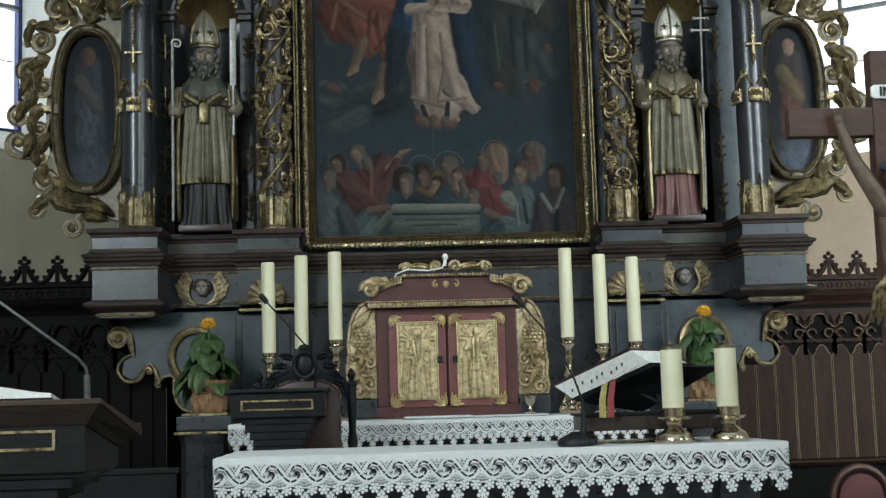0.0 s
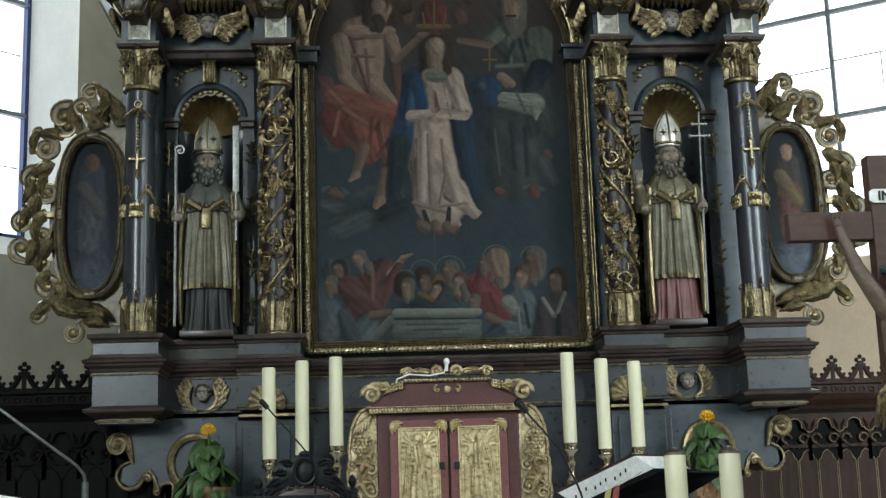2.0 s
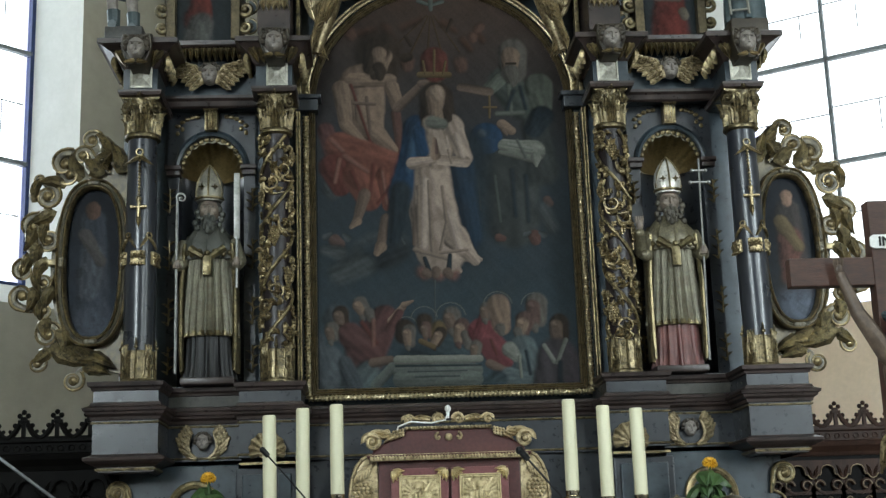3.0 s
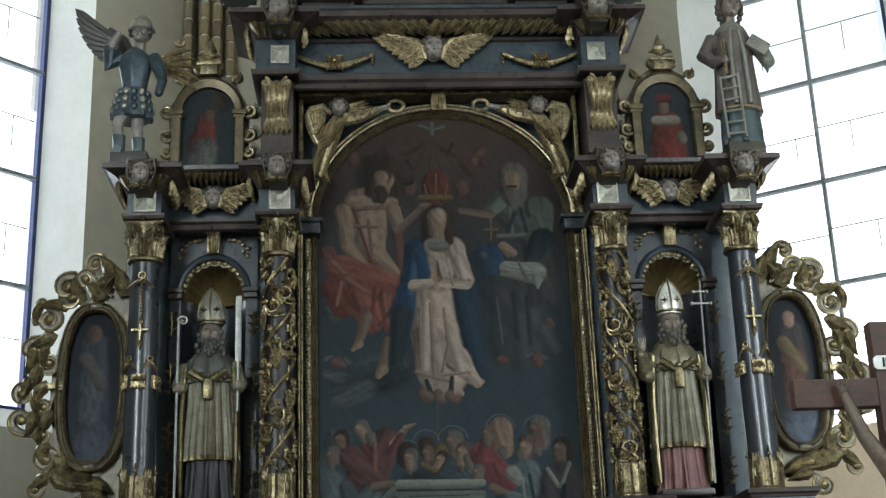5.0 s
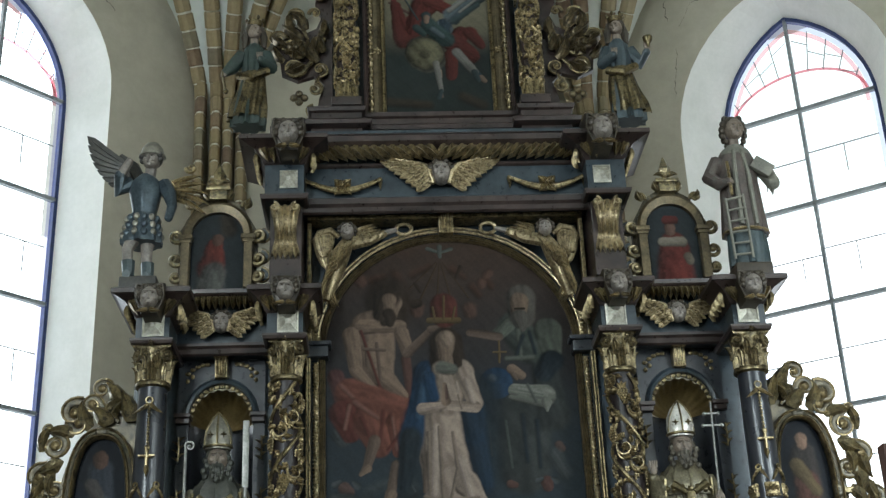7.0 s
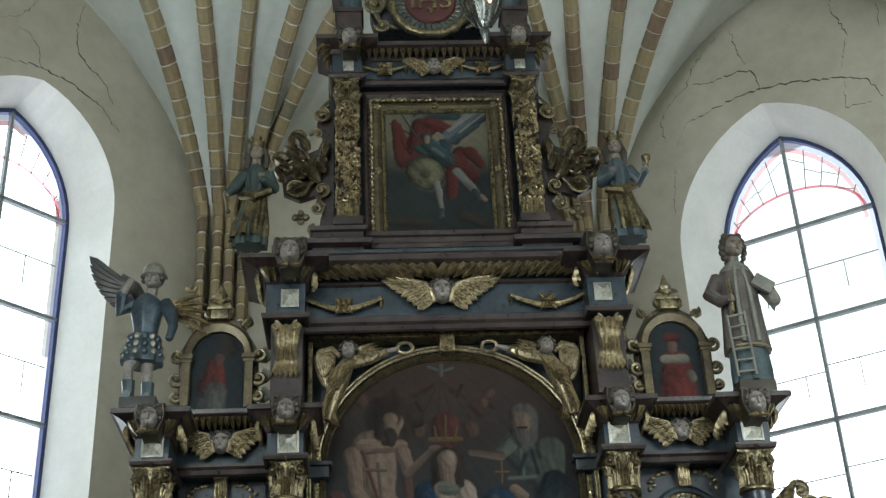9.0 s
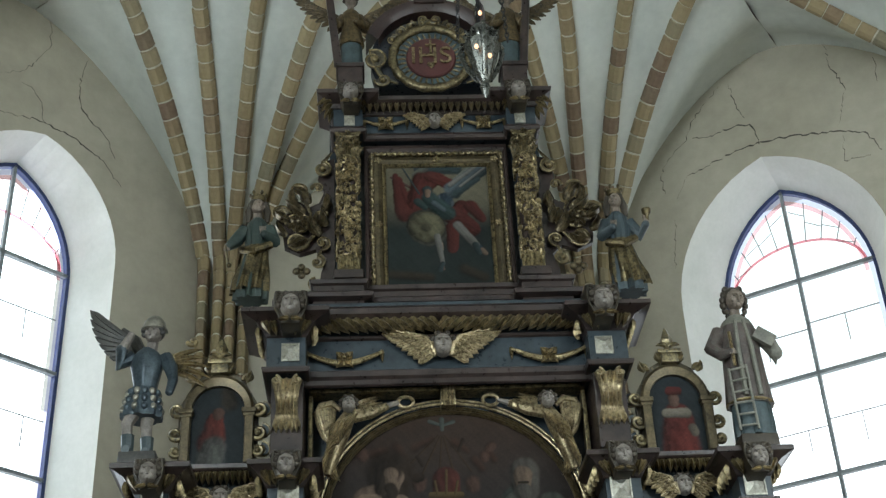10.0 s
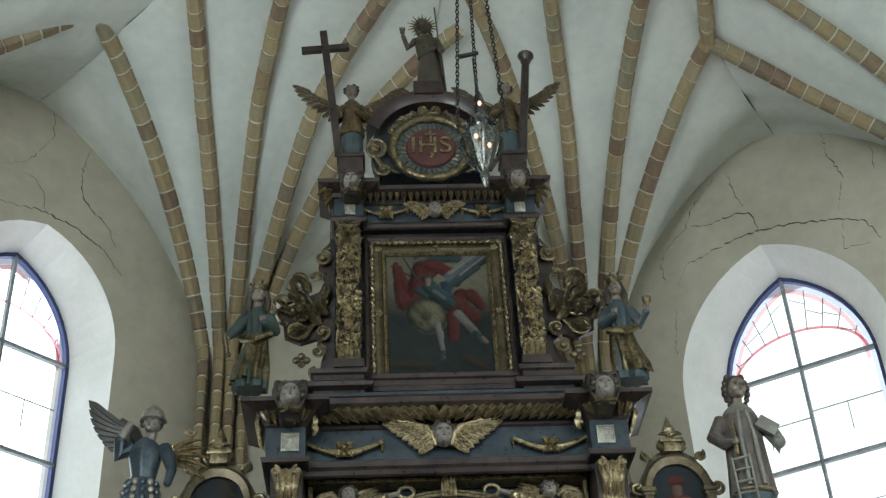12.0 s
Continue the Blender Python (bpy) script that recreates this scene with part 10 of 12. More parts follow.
top_angel(-1)
top_angel(1)
# the cross and the pillar that the angels hold
bm = bmesh.new()
lean = pose(-0.762, -0.255, 8.02, 0, -5.5, 0)
box(bm, -0.032, 0.032, -0.022, 0.022, 0.0, 1.40, 0.004, 0, lean)
box(bm, -0.205, 0.205, -0.023, 0.023, 1.165, 1.225, 0.004, 0, lean)
solo("wooden_cross", bm, M_EDGE, "plain dark brown wooden cross held by an angel", "cross", smooth=False)
bm = bmesh.new()
lean = pose(0.745, -0.24, 8.02, 0, 5.9, 0)
lathe(bm, [(0.042, 0), (0.036, 0.05), (0.034, 1.02), (0.045, 1.03), (0.035, 1.045), (0.07, 1.09), (0.07, 1.11), (0.01, 1.16)], 12)
bmesh.ops.transform(bm, matrix=lean, verts=list(bm.verts))
solo("pillar", bm, M_EDGE, "small dark brown pillar held by an angel", "pillar")


def risen_figure():
    bm = bmesh.new()
    x, y, z0 = 0.0, -0.12, 8.82
    F, HAIR, ROBE, GILT = range(4)
    drape(bm, (x + 0.02, y, z0), [(0.0, 0.10, 0.075), (0.12, 0.10, 0.075), (0.30, 0.085, 0.07), (0.40, 0.06, 0.055)], 7, 0.12, ROBE, 0.4, sway=3)
    drape(bm, (x, y, z0), [(0.36, 0.07, 0.055), (0.48, 0.085, 0.06), (0.56, 0.09, 0.06), (0.60, 0.05, 0.045), (0.62, 0.03, 0.03)], 5, 0.03, F, 0)
    drape(bm, (x + 0.03, y + 0.02, z0), [(0.05, 0.12, 0.07), (0.35, 0.11, 0.07), (0.56, 0.10, 0.06)], 6, 0.1, ROBE, 1, 60, 170)
    tube(bm, [(x - 0.07, y - 0.06, z0 + 0.36), (x + 0.07, y - 0.06, z0 + 0.42)], [0.03, 0.02], 7, ROBE)
    tube(bm, [(x, y, z0 + 0.60), (x - 0.01, y - 0.01, z0 + 0.66)], [0.028, 0.028], 7, F)
    head(bm, (x - 0.015, y - 0.02, z0 + 0.715), 0.062, F, HAIR, 0, False, 10, True)
    limb(bm, [(x - 0.085, y, z0 + 0.55), (x - 0.15, y - 0.03, z0 + 0.45), (x - 0.185, y - 0.05, z0 + 0.56)], [0.032, 0.028, 0.02], F)
    hand_shape(bm, (x - 0.19, y - 0.055, z0 + 0.60), 0.026, True, F)
    limb(bm, [(x + 0.085, y, z0 + 0.55), (x + 0.13, y - 0.03, z0 + 0.42), (x + 0.11, y - 0.08, z0 + 0.38)], [0.034, 0.03, 0.02], F)
    tube(bm, [(x + 0.12, y - 0.085, z0 + 0.1), (x + 0.085, y - 0.085, z0 + 0.85)], 0.006, 6, ROBE)
    for i in range(20):
        a = radians(360 * i / 20)
        L = 0.135 if i % 2 else 0.115
        tube(bm, [(x - 0.015 + 0.06 * math.cos(a), y + 0.02, z0 + 0.735 + 0.06 * math.sin(a)), (x - 0.015 + L * math.cos(a), y + 0.02, z0 + 0.735 + L * math.sin(a))], [0.010, 0.003], 5, GILT)
    bmesh.ops.transform(bm, matrix=Matrix.Translation((0, 0, z0)) @ Matrix.Diagonal((1.06, 1, 1.10, 1)) @ Matrix.Translation((0, 0, -z0)), verts=bm.verts)
    solo("crowning_statue", bm, [M_GREYBRONZE, M_HAIR, M_ROBEDARK2, M_GOLDDARK], "dark carved figure with a ring of gilt rays", "statue")


M_ROBEDARK2 = surface("dark_brown_drapery", (0.025, 0.02, 0.016), (0.075, 0.06, 0.045), 10, (0.45, 0.6))
risen_figure()
# ---- altar tables, cloths and lace ----
def lace_strip(bm, x0, x1, y, z_top, depth, count, seed=4):
    """A lace border of real thread: a plain hem, a net, breaking waves of two bands with a ladder between, fans and flower drops."""
    w = (x1 - x0) / count
    D = depth

    def ribbon(pts, r, lift):
        left, right = [], []
        for i, p in enumerate(pts):
            a, b = pts[max(0, i - 1)], pts[min(len(pts) - 1, i + 1)]
            dx, dz = b[0] - a[0], b[1] - a[1]
            L = math.hypot(dx, dz) or 1
            q = r[i] if isinstance(r, list) else r
            nx, nz = -dz / L * q, dx / L * q
            left.append(bm.verts.new((p[0] + nx, y - lift, p[1] + nz)))
            right.append(bm.verts.new((p[0] - nx, y - lift, p[1] - nz)))
        for i in range(len(pts) - 1):
            bm.faces.new((left[i], left[i + 1], right[i + 1], right[i]))

    def at(c, u, v):
        return (x0 + w * (c + u), z_top - D * v)
    ribbon([(x0, z_top - D * 0.05), (x1, z_top - D * 0.05)], D * 0.065, 0.0004)
    # a breaking wave: over the crest, down through the trough and up into the eye of the next curl
    key = [(-0.04, 0.42), (0.03, 0.30), (0.14, 0.20), (0.30, 0.165), (0.48, 0.21), (0.66, 0.33), (0.84, 0.44), (1.02, 0.495), (1.20, 0.475), (1.34, 0.40), (1.38, 0.335), (1.30, 0.300), (1.17, 0.325), (1.08, 0.375)]
    wave = []
    for i in range(len(key) - 1):
        p0, p1, p2, p3 = key[max(0, i - 1)], key[i], key[i + 1], key[min(len(key) - 1, i + 2)]
        for t in (0.0, 0.25, 0.5, 0.75):
            w4 = (-0.5 * t + t * t - 0.5 * t ** 3, 1 - 2.5 * t * t + 1.5 * t ** 3, 0.5 * t + 2 * t * t - 1.5 * t ** 3, -0.5 * t * t + 0.5 * t ** 3)
            wave.append(tuple(sum(q * p[d] for q, p in zip(w4, (p0, p1, p2, p3))) for d in (0, 1)))
    wave.append(key[-1])

    def shifted(off):
        out = []
        for i, (u, v) in enumerate(wave):
            (ua, va), (ub, vb) = wave[max(0, i - 1)], wave[min(len(wave) - 1, i + 1)]
            dx, dz = (ub - ua) * w, (vb - va) * D
            L = math.hypot(dx, dz) or 1
            out.append((u + off * dz / L * D / w, v - off * dx / L))
        return out

    # the open net above the waves: short slanting threads that leave small eyes
    rows = 8
    for c in range(-1, count):
        for i in range(8):
            for j in range(rows):
                u, v = (i + 0.5 * (j % 2)) / 8, 0.10 + 0.36 * j / rows
                for du, lift in ((0.0625, 0.0), (-0.0625, 0.0002)):
                    um, vm = u + du / 2, v + 0.18 / rows
                    line = np.interp((um - 0.3) % 1.0, (0.0, 0.18, 0.36, 0.54, 0.65, 0.73, 0.84, 1.0), (0.10, 0.13, 0.25, 0.36, 0.40, 0.26, 0.14, 0.10))
                    if vm < line and 0 <= c + u <= count and 0 <= c + u + du <= count:
                        ribbon([at(c, u, v), at(c, u + du, v + 0.36 / rows)], w / 8 * 0.14, lift)
    for c in range(-1, count):
        for off, r, lift in ((-0.050, 0.030, 0.0010), (0.050, 0.030, 0.0012)):
            pts = [at(c, u, v) for u, v in shifted(off) if 0 <= c + u <= count]
            if len(pts) > 2:
                ribbon(pts, [D * r * (0.45 + 0.55 * min(1, i / 6, (len(pts) - 1 - i) / 10)) for i in range(len(pts))], lift)
        for off in (0.125, 0.165):
            pts = [at(c, u, v) for u, v in shifted(off)[5:20] if 0 <= c + u <= count]
            if len(pts) > 2:
                ribbon(pts, D * 0.018, 0.0006)
        rungs = list(zip(shifted(-0.03), shifted(0.03)))
        for a, b in rungs[4:38:6]:
            if 0 <= c + a[0] <= count and 0 <= c + b[0] <= count:
                ribbon([at(c, *a), at(c, *b)], D * 0.012, 0.0008)
        if c < 0:
            continue
        # fan of threads that opens towards the edge
        f = 0.60
        for t in range(-6, 7):
            ribbon([at(c, f + t * 0.016, 0.40), at(c, f + t * 0.062, 0.625 - 0.005 * abs(t))], D * 0.0052, 0.0006 + 0.00002 * t)
        for t in range(2):
            ribbon([at(c, f + (j - 3) * (0.060 + 0.028 * t), 0.50 + 0.060 * t - 0.010 * abs(j - 3)) for j in range(7)], D * 0.0052, 0.0008)
        # flowers along the edge and one drop flower
        for k, (u, v, r) in enumerate(((f - 0.27, 0.675, 0.118), (f + 0.27, 0.675, 0.118), (f, 0.755, 0.05), (f, 0.885, 0.135))):
            fx, fz = at(c, u, v)
            if not x0 < fx < x1:
                continue
            r *= D
            for i in range(6):
                an = 2 * math.pi * i / 6 + 0.4 * k
                px, pz, q = fx + r * 0.68 * math.cos(an), fz + r * 0.68 * math.sin(an), r * 0.31
                vs = [bm.verts.new((px + q * math.cos(2 * math.pi * j / 7), y - 0.0018 - 0.0002 * i - 0.0001 * k, pz + q * math.sin(2 * math.pi * j / 7))) for j in range(7)]
                bm.faces.new(vs)
            vs = [bm.verts.new((fx + r * 0.42 * math.cos(2 * math.pi * j / 7), y - 0.0034 - 0.0001 * k, fz + r * 0.42 * math.sin(2 * math.pi * j / 7))) for j in range(7)]
            bm.faces.new(vs)
        ribbon([at(c, 0.0, 0.585), at(c, f - 0.3, 0.60), at(c, f, 0.63), at(c, f + 0.3, 0.60), at(c, 1.0, 0.585)], D * 0.013, 0.0009)
    MADE.clear()


def cloth_top(bm, x0, x1, y0, y1, z, t=0.006, seed=1):
    """A linen cloth lying on a table, softly uneven, turned down over the front edge."""
    rng = random.Random(seed)
    nx, ny = 40, 8
    rows = []
    for j in range(ny + 1):
        row = []
        for i in range(nx + 1):
            x, yy = x0 + (x1 - x0) * i / nx, y0 + (y1 - y0) * j / ny
            row.append((x, yy, z + t + 0.0025 * math.sin(9 * x + 3 * j) * math.sin(2.3 * x + j) + 0.001 * rng.random()))
        rows.append(row)
    front = [(x, y0 - 0.004, z - 0.01) for x, _, _ in rows[0]]
    back = [(x, y1 + 0.004, z - 0.10) for x, _, _ in rows[-1]]
    loft(bm, [front] + rows + [back], False, False)


# back altar
mensa = thing("high_altar_table", "black wooden altar table below the altarpiece", "altar")
bm = bmesh.new()
box(bm, -1.29, 1.19, -1.27, -0.20, 1.02, 1.08, 0.008)
part("table_top", bm, M_BLACK, mensa, "", False)
bm = bmesh.new()
box(bm, -1.22, 1.12, -1.22, -0.36, 0.14, 1.02, 0.008)
part("altar_block", bm, M_BLUEBLACK, mensa, "", False)
for x0, x1 in ((-1.16, -0.62), (-0.58, 0.02), (0.06, 0.54), (0.58, 1.06)):
    bm = bmesh.new()
    box(bm, x0, x1, -1.235, -1.21, 0.24, 0.94, 0.01)
    part("front_panel", bm, M_BLACK, mensa, "", False)
cloth = thing("altar_cloth", "white linen cloth with a lace border on the high altar", "altar cloth")
bm = bmesh.new()
cloth_top(bm, -1.305, 1.205, -1.29, -0.40, 1.085)
part("linen", bm, M_CREAMCLOTH, cloth, "plain white linen")
bm = bmesh.new()
lace_strip(bm, -1.308, 1.208, -1.302, 1.086, 0.140, 34)
part("lace", bm, M_LACE, cloth, "white lace border with waves and flowers", False)
bm = bmesh.new()
lace_strip(bm, -0.44, 0.44, 0, 1.086, 0.140, 12)
bmesh.ops.transform(bm, matrix=Matrix.Translation((-1.312, -0.85, 0)) @ Matrix.Rotation(radians(90), 4, "Z"), verts=bm.verts)
part("side_lace", bm, M_LACE, cloth, "white lace hanging at the end", False)
bm = bmesh.new()
box(bm, -0.345, 0.03, -1.305, -1.0, 1.094, 1.105, 0.003)
box(bm, 0.03, 0.45, -1.302, -1.0, 1.094, 1.101, 0.003)
part("folded_runner", bm, M_CREAMCLOTH, cloth, "folded white runner")
# worn gilt edge of the altar front under the lace
for i in range(34):
    bm = bmesh.new()
    ball(bm, (-1.27 + 2.44 * i / 33, -1.232, 0.975), 0.024, 1.1, 0.5, 0.7, 8, 6)
    part("gilt_boss", bm, M_GOLD, mensa)

# front altar
table = thing("front_altar_table", "dark altar table under a lace cloth", "altar")
bm = bmesh.new()
box(bm, -1.10, 1.04, -3.58, -2.76, 0.93, 0.982, 0.008)
part("table_top", bm, M_BLACK, table, "", False)
for x in (-0.95, 0.89):
    bm = bmesh.new()
    box(bm, x - 0.08, x + 0.08, -3.5, -2.85, 0.0, 0.93, 0.01)
    part("trestle", bm, M_BLACK, table, "", False)
bm = bmesh.new()
box(bm, -0.9, 0.84, -3.45, -3.40, 0.1, 0.9, 0.006)
part("front_board", bm, M_BLACK, table, "", False)
cloth2 = thing("altar_cloth", "white linen altar cloth with a deep lace border", "altar cloth")
bm = bmesh.new()
cloth_top(bm, -1.112, 1.052, -3.60, -2.74, 0.986, seed=3)
part("linen", bm, M_CREAMCLOTH, cloth2, "plain white linen")
bm = bmesh.new()
lace_strip(bm, -1.115, 1.055, -3.612, 0.988, 0.178, 23)
part("lace", bm, M_LACE, cloth2, "white lace border with waves, fans and flower drops", False)
for x, nm in ((-1.118, 1), (1.058, -1)):
    bm = bmesh.new()
    lace_strip(bm, -0.43, 0.43, 0, 0.988, 0.178, 9)
    bmesh.ops.transform(bm, matrix=Matrix.Translation((x, -3.17, 0)) @ Matrix.Rotation(radians(90), 4, "Z"), verts=bm.verts)
    part("side_lace", bm, M_LACE, cloth2, "white lace hanging at the end", False)

# ---- tabernacle ----
tab = thing("tabernacle", "maroon tabernacle with gilt relief doors and carved wings", "tabernacle", at=(-0.083, -1.0, 1.10))


def tb(name, build, mat, label="", smooth=True, under=None):
    bm = bmesh.new()
    build(bm)
    return part(name, bm, mat, under or tab, label, smooth)


tb("base", lambda bm: box(bm, -0.42, 0.42, 0.0, 0.40, 0.0, 0.06, 0.006), M_MAROON, "", False)
tb("body", lambda bm: box(bm, -0.405, 0.405, 0.012, 0.40, 0.06, 0.63, 0.006), M_MAROON, "maroon painted box", False)
tb("cornice", lambda bm: moulding(bm, [(-0.41, 0.40), (-0.41, 0.01), (0.41, 0.01), (0.41, 0.40)], [(0, 0.625), (0.05, 0.64), (0.06, 0.655), (0.06, 0.66), (0.02, 0.66)]), M_MAROON, "", False)


def egg_row(bm):
    box(bm, -0.452, 0.452, -0.046, -0.01, 0.628, 0.664, 0.004)
    for i in range(52):
        ball(bm, (-0.444 + 0.888 * i / 51, -0.046, 0.646), 0.0095, 0.9, 0.6, 1.7, 6, 5)


tb("gilt_beading", egg_row, M_GOLDPALE, "row of small gilt beads")
tb("roof", lambda bm: outline(bm, [(-0.44, 0.66), (0.44, 0.66), (0.43, 0.70), (0.36, 0.735), (0.29, 0.76), (0.235, 0.80), (-0.235, 0.80), (-0.29, 0.76), (-0.36, 0.735), (-0.43, 0.70)], -0.02, 0.38, 0, 0.008), M_MAROON, "maroon sloping roof", False)
tb("roof_edge", lambda bm: (box(bm, -0.25, 0.25, -0.035, 0.36, 0.80, 0.818, 0.004), [ball(bm, (-0.24 + 0.48 * i / 23, -0.04, 0.809), 0.010, u=6, v=5) for i in range(24)]), M_GOLDPALE, "gilt beaded top edge")


for q in (-1, 1):
    tb("roof_scroll", lambda bm: (volute(bm, (q * 0.437, 0.735), 0.050, 1.4, 0.020, 0 if q > 0 else 180, q, -0.035, 0, 0.02, [(q * 0.30, 0.752), (q * 0.36, 0.79), (q * 0.43, 0.79)], 8), volute(bm, (q * 0.355, 0.79), 0.022, 1.1, 0.012, 0 if q > 0 else 180, -q, -0.03, 0, 0.0, None, 7)), M_GOLDPALE, "pale gilt scroll on the roof")
    tb("roof_leaf", lambda bm: [leaf(bm, (q * (0.29 + 0.03 * k), 0.78 - 0.010 * k), (-20 + 22 * k) if q > 0 else (200 - 22 * k), 0.10, 0.022, -0.032, 0.022, -30 * q, 2, 0, 7) for k in range(3)], M_GOLDPALE)
    tb("roof_fruit", lambda bm: [ball(bm, (q * (0.262 + 0.017 * (k % 4)), -0.042, 0.800 - 0.015 * (k // 4) - 0.004 * (k % 4)), 0.0105, u=7, v=5) for k in range(12)], M_GOLDPALE)


def crest(bm):
    for q in (-1, 1):
        volute(bm, (q * 0.235, 0.855), 0.028, 1.2, 0.012, 0 if q > 0 else 180, q, -0.01, 0, 0.0, [(q * 0.06, 0.85), (q * 0.12, 0.875), (q * 0.18, 0.862), (q * 0.225, 0.885)], 7)
        volute(bm, (q * 0.06, 0.86), 0.032, 1.2, 0.014, 180 if q > 0 else 0, -q, -0.01, 0, 0.0, None, 7)
        leaf(bm, (q * 0.10, 0.862), 10 if q > 0 else 170, 0.13, 0.022, 0, 0.02, -25 * q, 2, 0, 7)
        leaf(bm, (q * 0.03, 0.845), 60 if q > 0 else 120, 0.07, 0.02, 0, 0.02, 0, 2, 0, 6)


tb("crest", crest, M_GOLDPALE, "pale gilt openwork crest")
tb("roof_boss", lambda bm: (ball(bm, (0, -0.03, 0.755), 0.022, 1, 0.5, 1, 10, 8), [volute(bm, (q * 0.055, 0.755), 0.026, 0.6, 0.009, 90, -q, -0.028, 0, 0, None, 6) for q in (-1, 1)]), M_GOLDPALE)
for q, nm in ((-1, 0), (1, 0)):
    x0, x1 = (-0.335, -0.008) if q < 0 else (0.008, 0.335)
    xc = (x0 + x1) / 2
    door = tb("door", lambda bm: box(bm, x0, x1, -0.012, 0.012, 0.055, 0.585, 0.005), M_ROSE, "rose painted door with a gilt relief panel", False)
    tb("relief_panel", lambda bm: box(bm, xc - 0.118, xc + 0.118, -0.022, -0.008, 0.095, 0.545, 0.004), M_GOLDBRIGHT, "bright gilt panel", False, door)

    def deep_relief(bm):
        # one hammered sheet: a robed shape turned to the middle, raised out of a ribbed border
        d = -q
        shapes = [(0, 0.470, 0, 0.462, 0.024, 0.020, 0.9), (-0.006 * d, 0.484, -0.014 * d, 0.462, 0.028, 0.022, 0.6), (0, 0.445, 0, 0.435, 0.013, 0.016, 0.7),
                  (0, 0.420, 0.004 * d, 0.345, 0.042, 0.034, 0.6), (-0.038 * d, 0.425, -0.052 * d, 0.362, 0.019, 0.017, 0.9), (-0.052 * d, 0.362, 0.028 * d, 0.376, 0.016, 0.012, 1.1),
                  (0.040 * d, 0.420, 0.066 * d, 0.380, 0.017, 0.015, 0.9), (0.066 * d, 0.380, 0.038 * d, 0.412, 0.014, 0.010, 1.1), (0.042 * d, 0.395, 0.050 * d, 0.430, 0.022, 0.018, 0.7),
                  (0, 0.340, -0.010 * d, 0.135, 0.040, 0.070, 0.42), (0.026 * d, 0.285, 0.034 * d, 0.190, 0.028, 0.024, 0.75), (-0.042 * d, 0.335, 0.045 * d, 0.318, 0.012, 0.010, 1.2),
                  (-0.056 * d, 0.43, -0.078 * d, 0.145, 0.016, 0.022, 0.7), (-0.062 * d, 0.37, -0.060 * d, 0.24, 0.014, 0.010, 0.8), (0.075 * d, 0.36, 0.082 * d, 0.13, 0.010, 0.014, 0.8),
                  (0.020 * d, 0.118, 0.048 * d, 0.112, 0.014, 0.012, 1.0), (-0.030 * d, 0.120, -0.010 * d, 0.114, 0.014, 0.012, 1.0)]
        shapes += [(w * 0.030, 0.440, w * (0.072 + 0.008 * k), 0.515 - 0.026 * k, 0.010, 0.007, 0.7) for w in (-1, 1) for k in range(4)]
        nx, nz = 58, 108
        xs, zs = np.linspace(-0.112, 0.112, nx), np.linspace(0.101, 0.539, nz)
        X, Z = np.meshgrid(xs, zs)
        edge = np.minimum(0.112 - abs(X), np.minimum(Z - 0.101, 0.539 - Z))
        H = 0.0035 * np.clip(np.cos(edge * 480), 0, 1) * (edge < 0.020) + 0.0015 * np.sin(70 * X + 3 * np.sin(40 * Z)) * np.sin(60 * Z) * (edge > 0.02)
        ring = np.hypot(X, Z - 0.474)
        H = H + 0.004 * np.clip(1 - abs(ring - 0.037) / 0.004, 0, 1) + 0.006 * np.clip((0.135 - Z) / 0.03, 0, 1) * (edge > 0.015)
        for ax, az, bx, bz, r0, r1, k in shapes:
            dx, dz = bx - ax, bz - az
            L = math.hypot(dx, dz)
            t = np.clip(((X - ax) * dx + (Z - az) * dz) / (L * L), 0, 1)
            r = r0 + (r1 - r0) * t
            across = ((X - ax) * dz - (Z - az) * dx) / (L * r)
            near_by = np.hypot(X - ax - t * dx, Z - az - t * dz) / r
            fold = 1 + (0.24 if r0 > 0.015 and L > 0.05 else 0.0) * np.sin(11 * across + 0.8 * t)
            H = np.maximum(H, 0.75 * r * k * np.sqrt(np.clip(1 - near_by ** 2, 0, 1)) * fold)
        loft(bm, [[(xc + X[j, i], -0.0235 - min(0.028, H[j, i]), Z[j, i]) for i in range(nx)] for j in range(nz)], False, False)
    tb("carved_relief", deep_relief, M_RELIEF, "robed shape carved in gilt relief", True, door)
    for cx, cz, a in ((x0 + 0.012, 0.572, -45), (x1 - 0.012, 0.572, 225), (x0 + 0.012, 0.068, 45), (x1 - 0.012, 0.068, 135)):
        tb("corner_leaf", lambda bm: [leaf(bm, (cx, cz), a + d, L, 0.017, -0.014 - 0.001 * j, 0.014, 0, 2, 0, 6) for j, (d, L) in enumerate(((0, 0.056), (-22, 0.060), (22, 0.060), (-44, 0.068), (44, 0.068)))], M_GOLDBRIGHT, "gilt corner leaf", True, door)
    tb("lock_plate", lambda bm: box(bm, -q * -0.0 + (x1 - 0.05 if q < 0 else x0 + 0.02), (x1 - 0.02 if q < 0 else x0 + 0.05), -0.026, -0.01, 0.305, 0.345, 0.003), M_IRON, "small lock plate", False, door)


WING_EDGE = [(0.405, 0.11), (0.50, 0.105), (0.58, 0.115), (0.592, 0.16), (0.580, 0.22), (0.588, 0.30), (0.572, 0.36), (0.578, 0.42), (0.572, 0.48), (0.562, 0.54), (0.540, 0.60), (0.505, 0.645), (0.46, 0.665), (0.42, 0.655), (0.405, 0.60)]


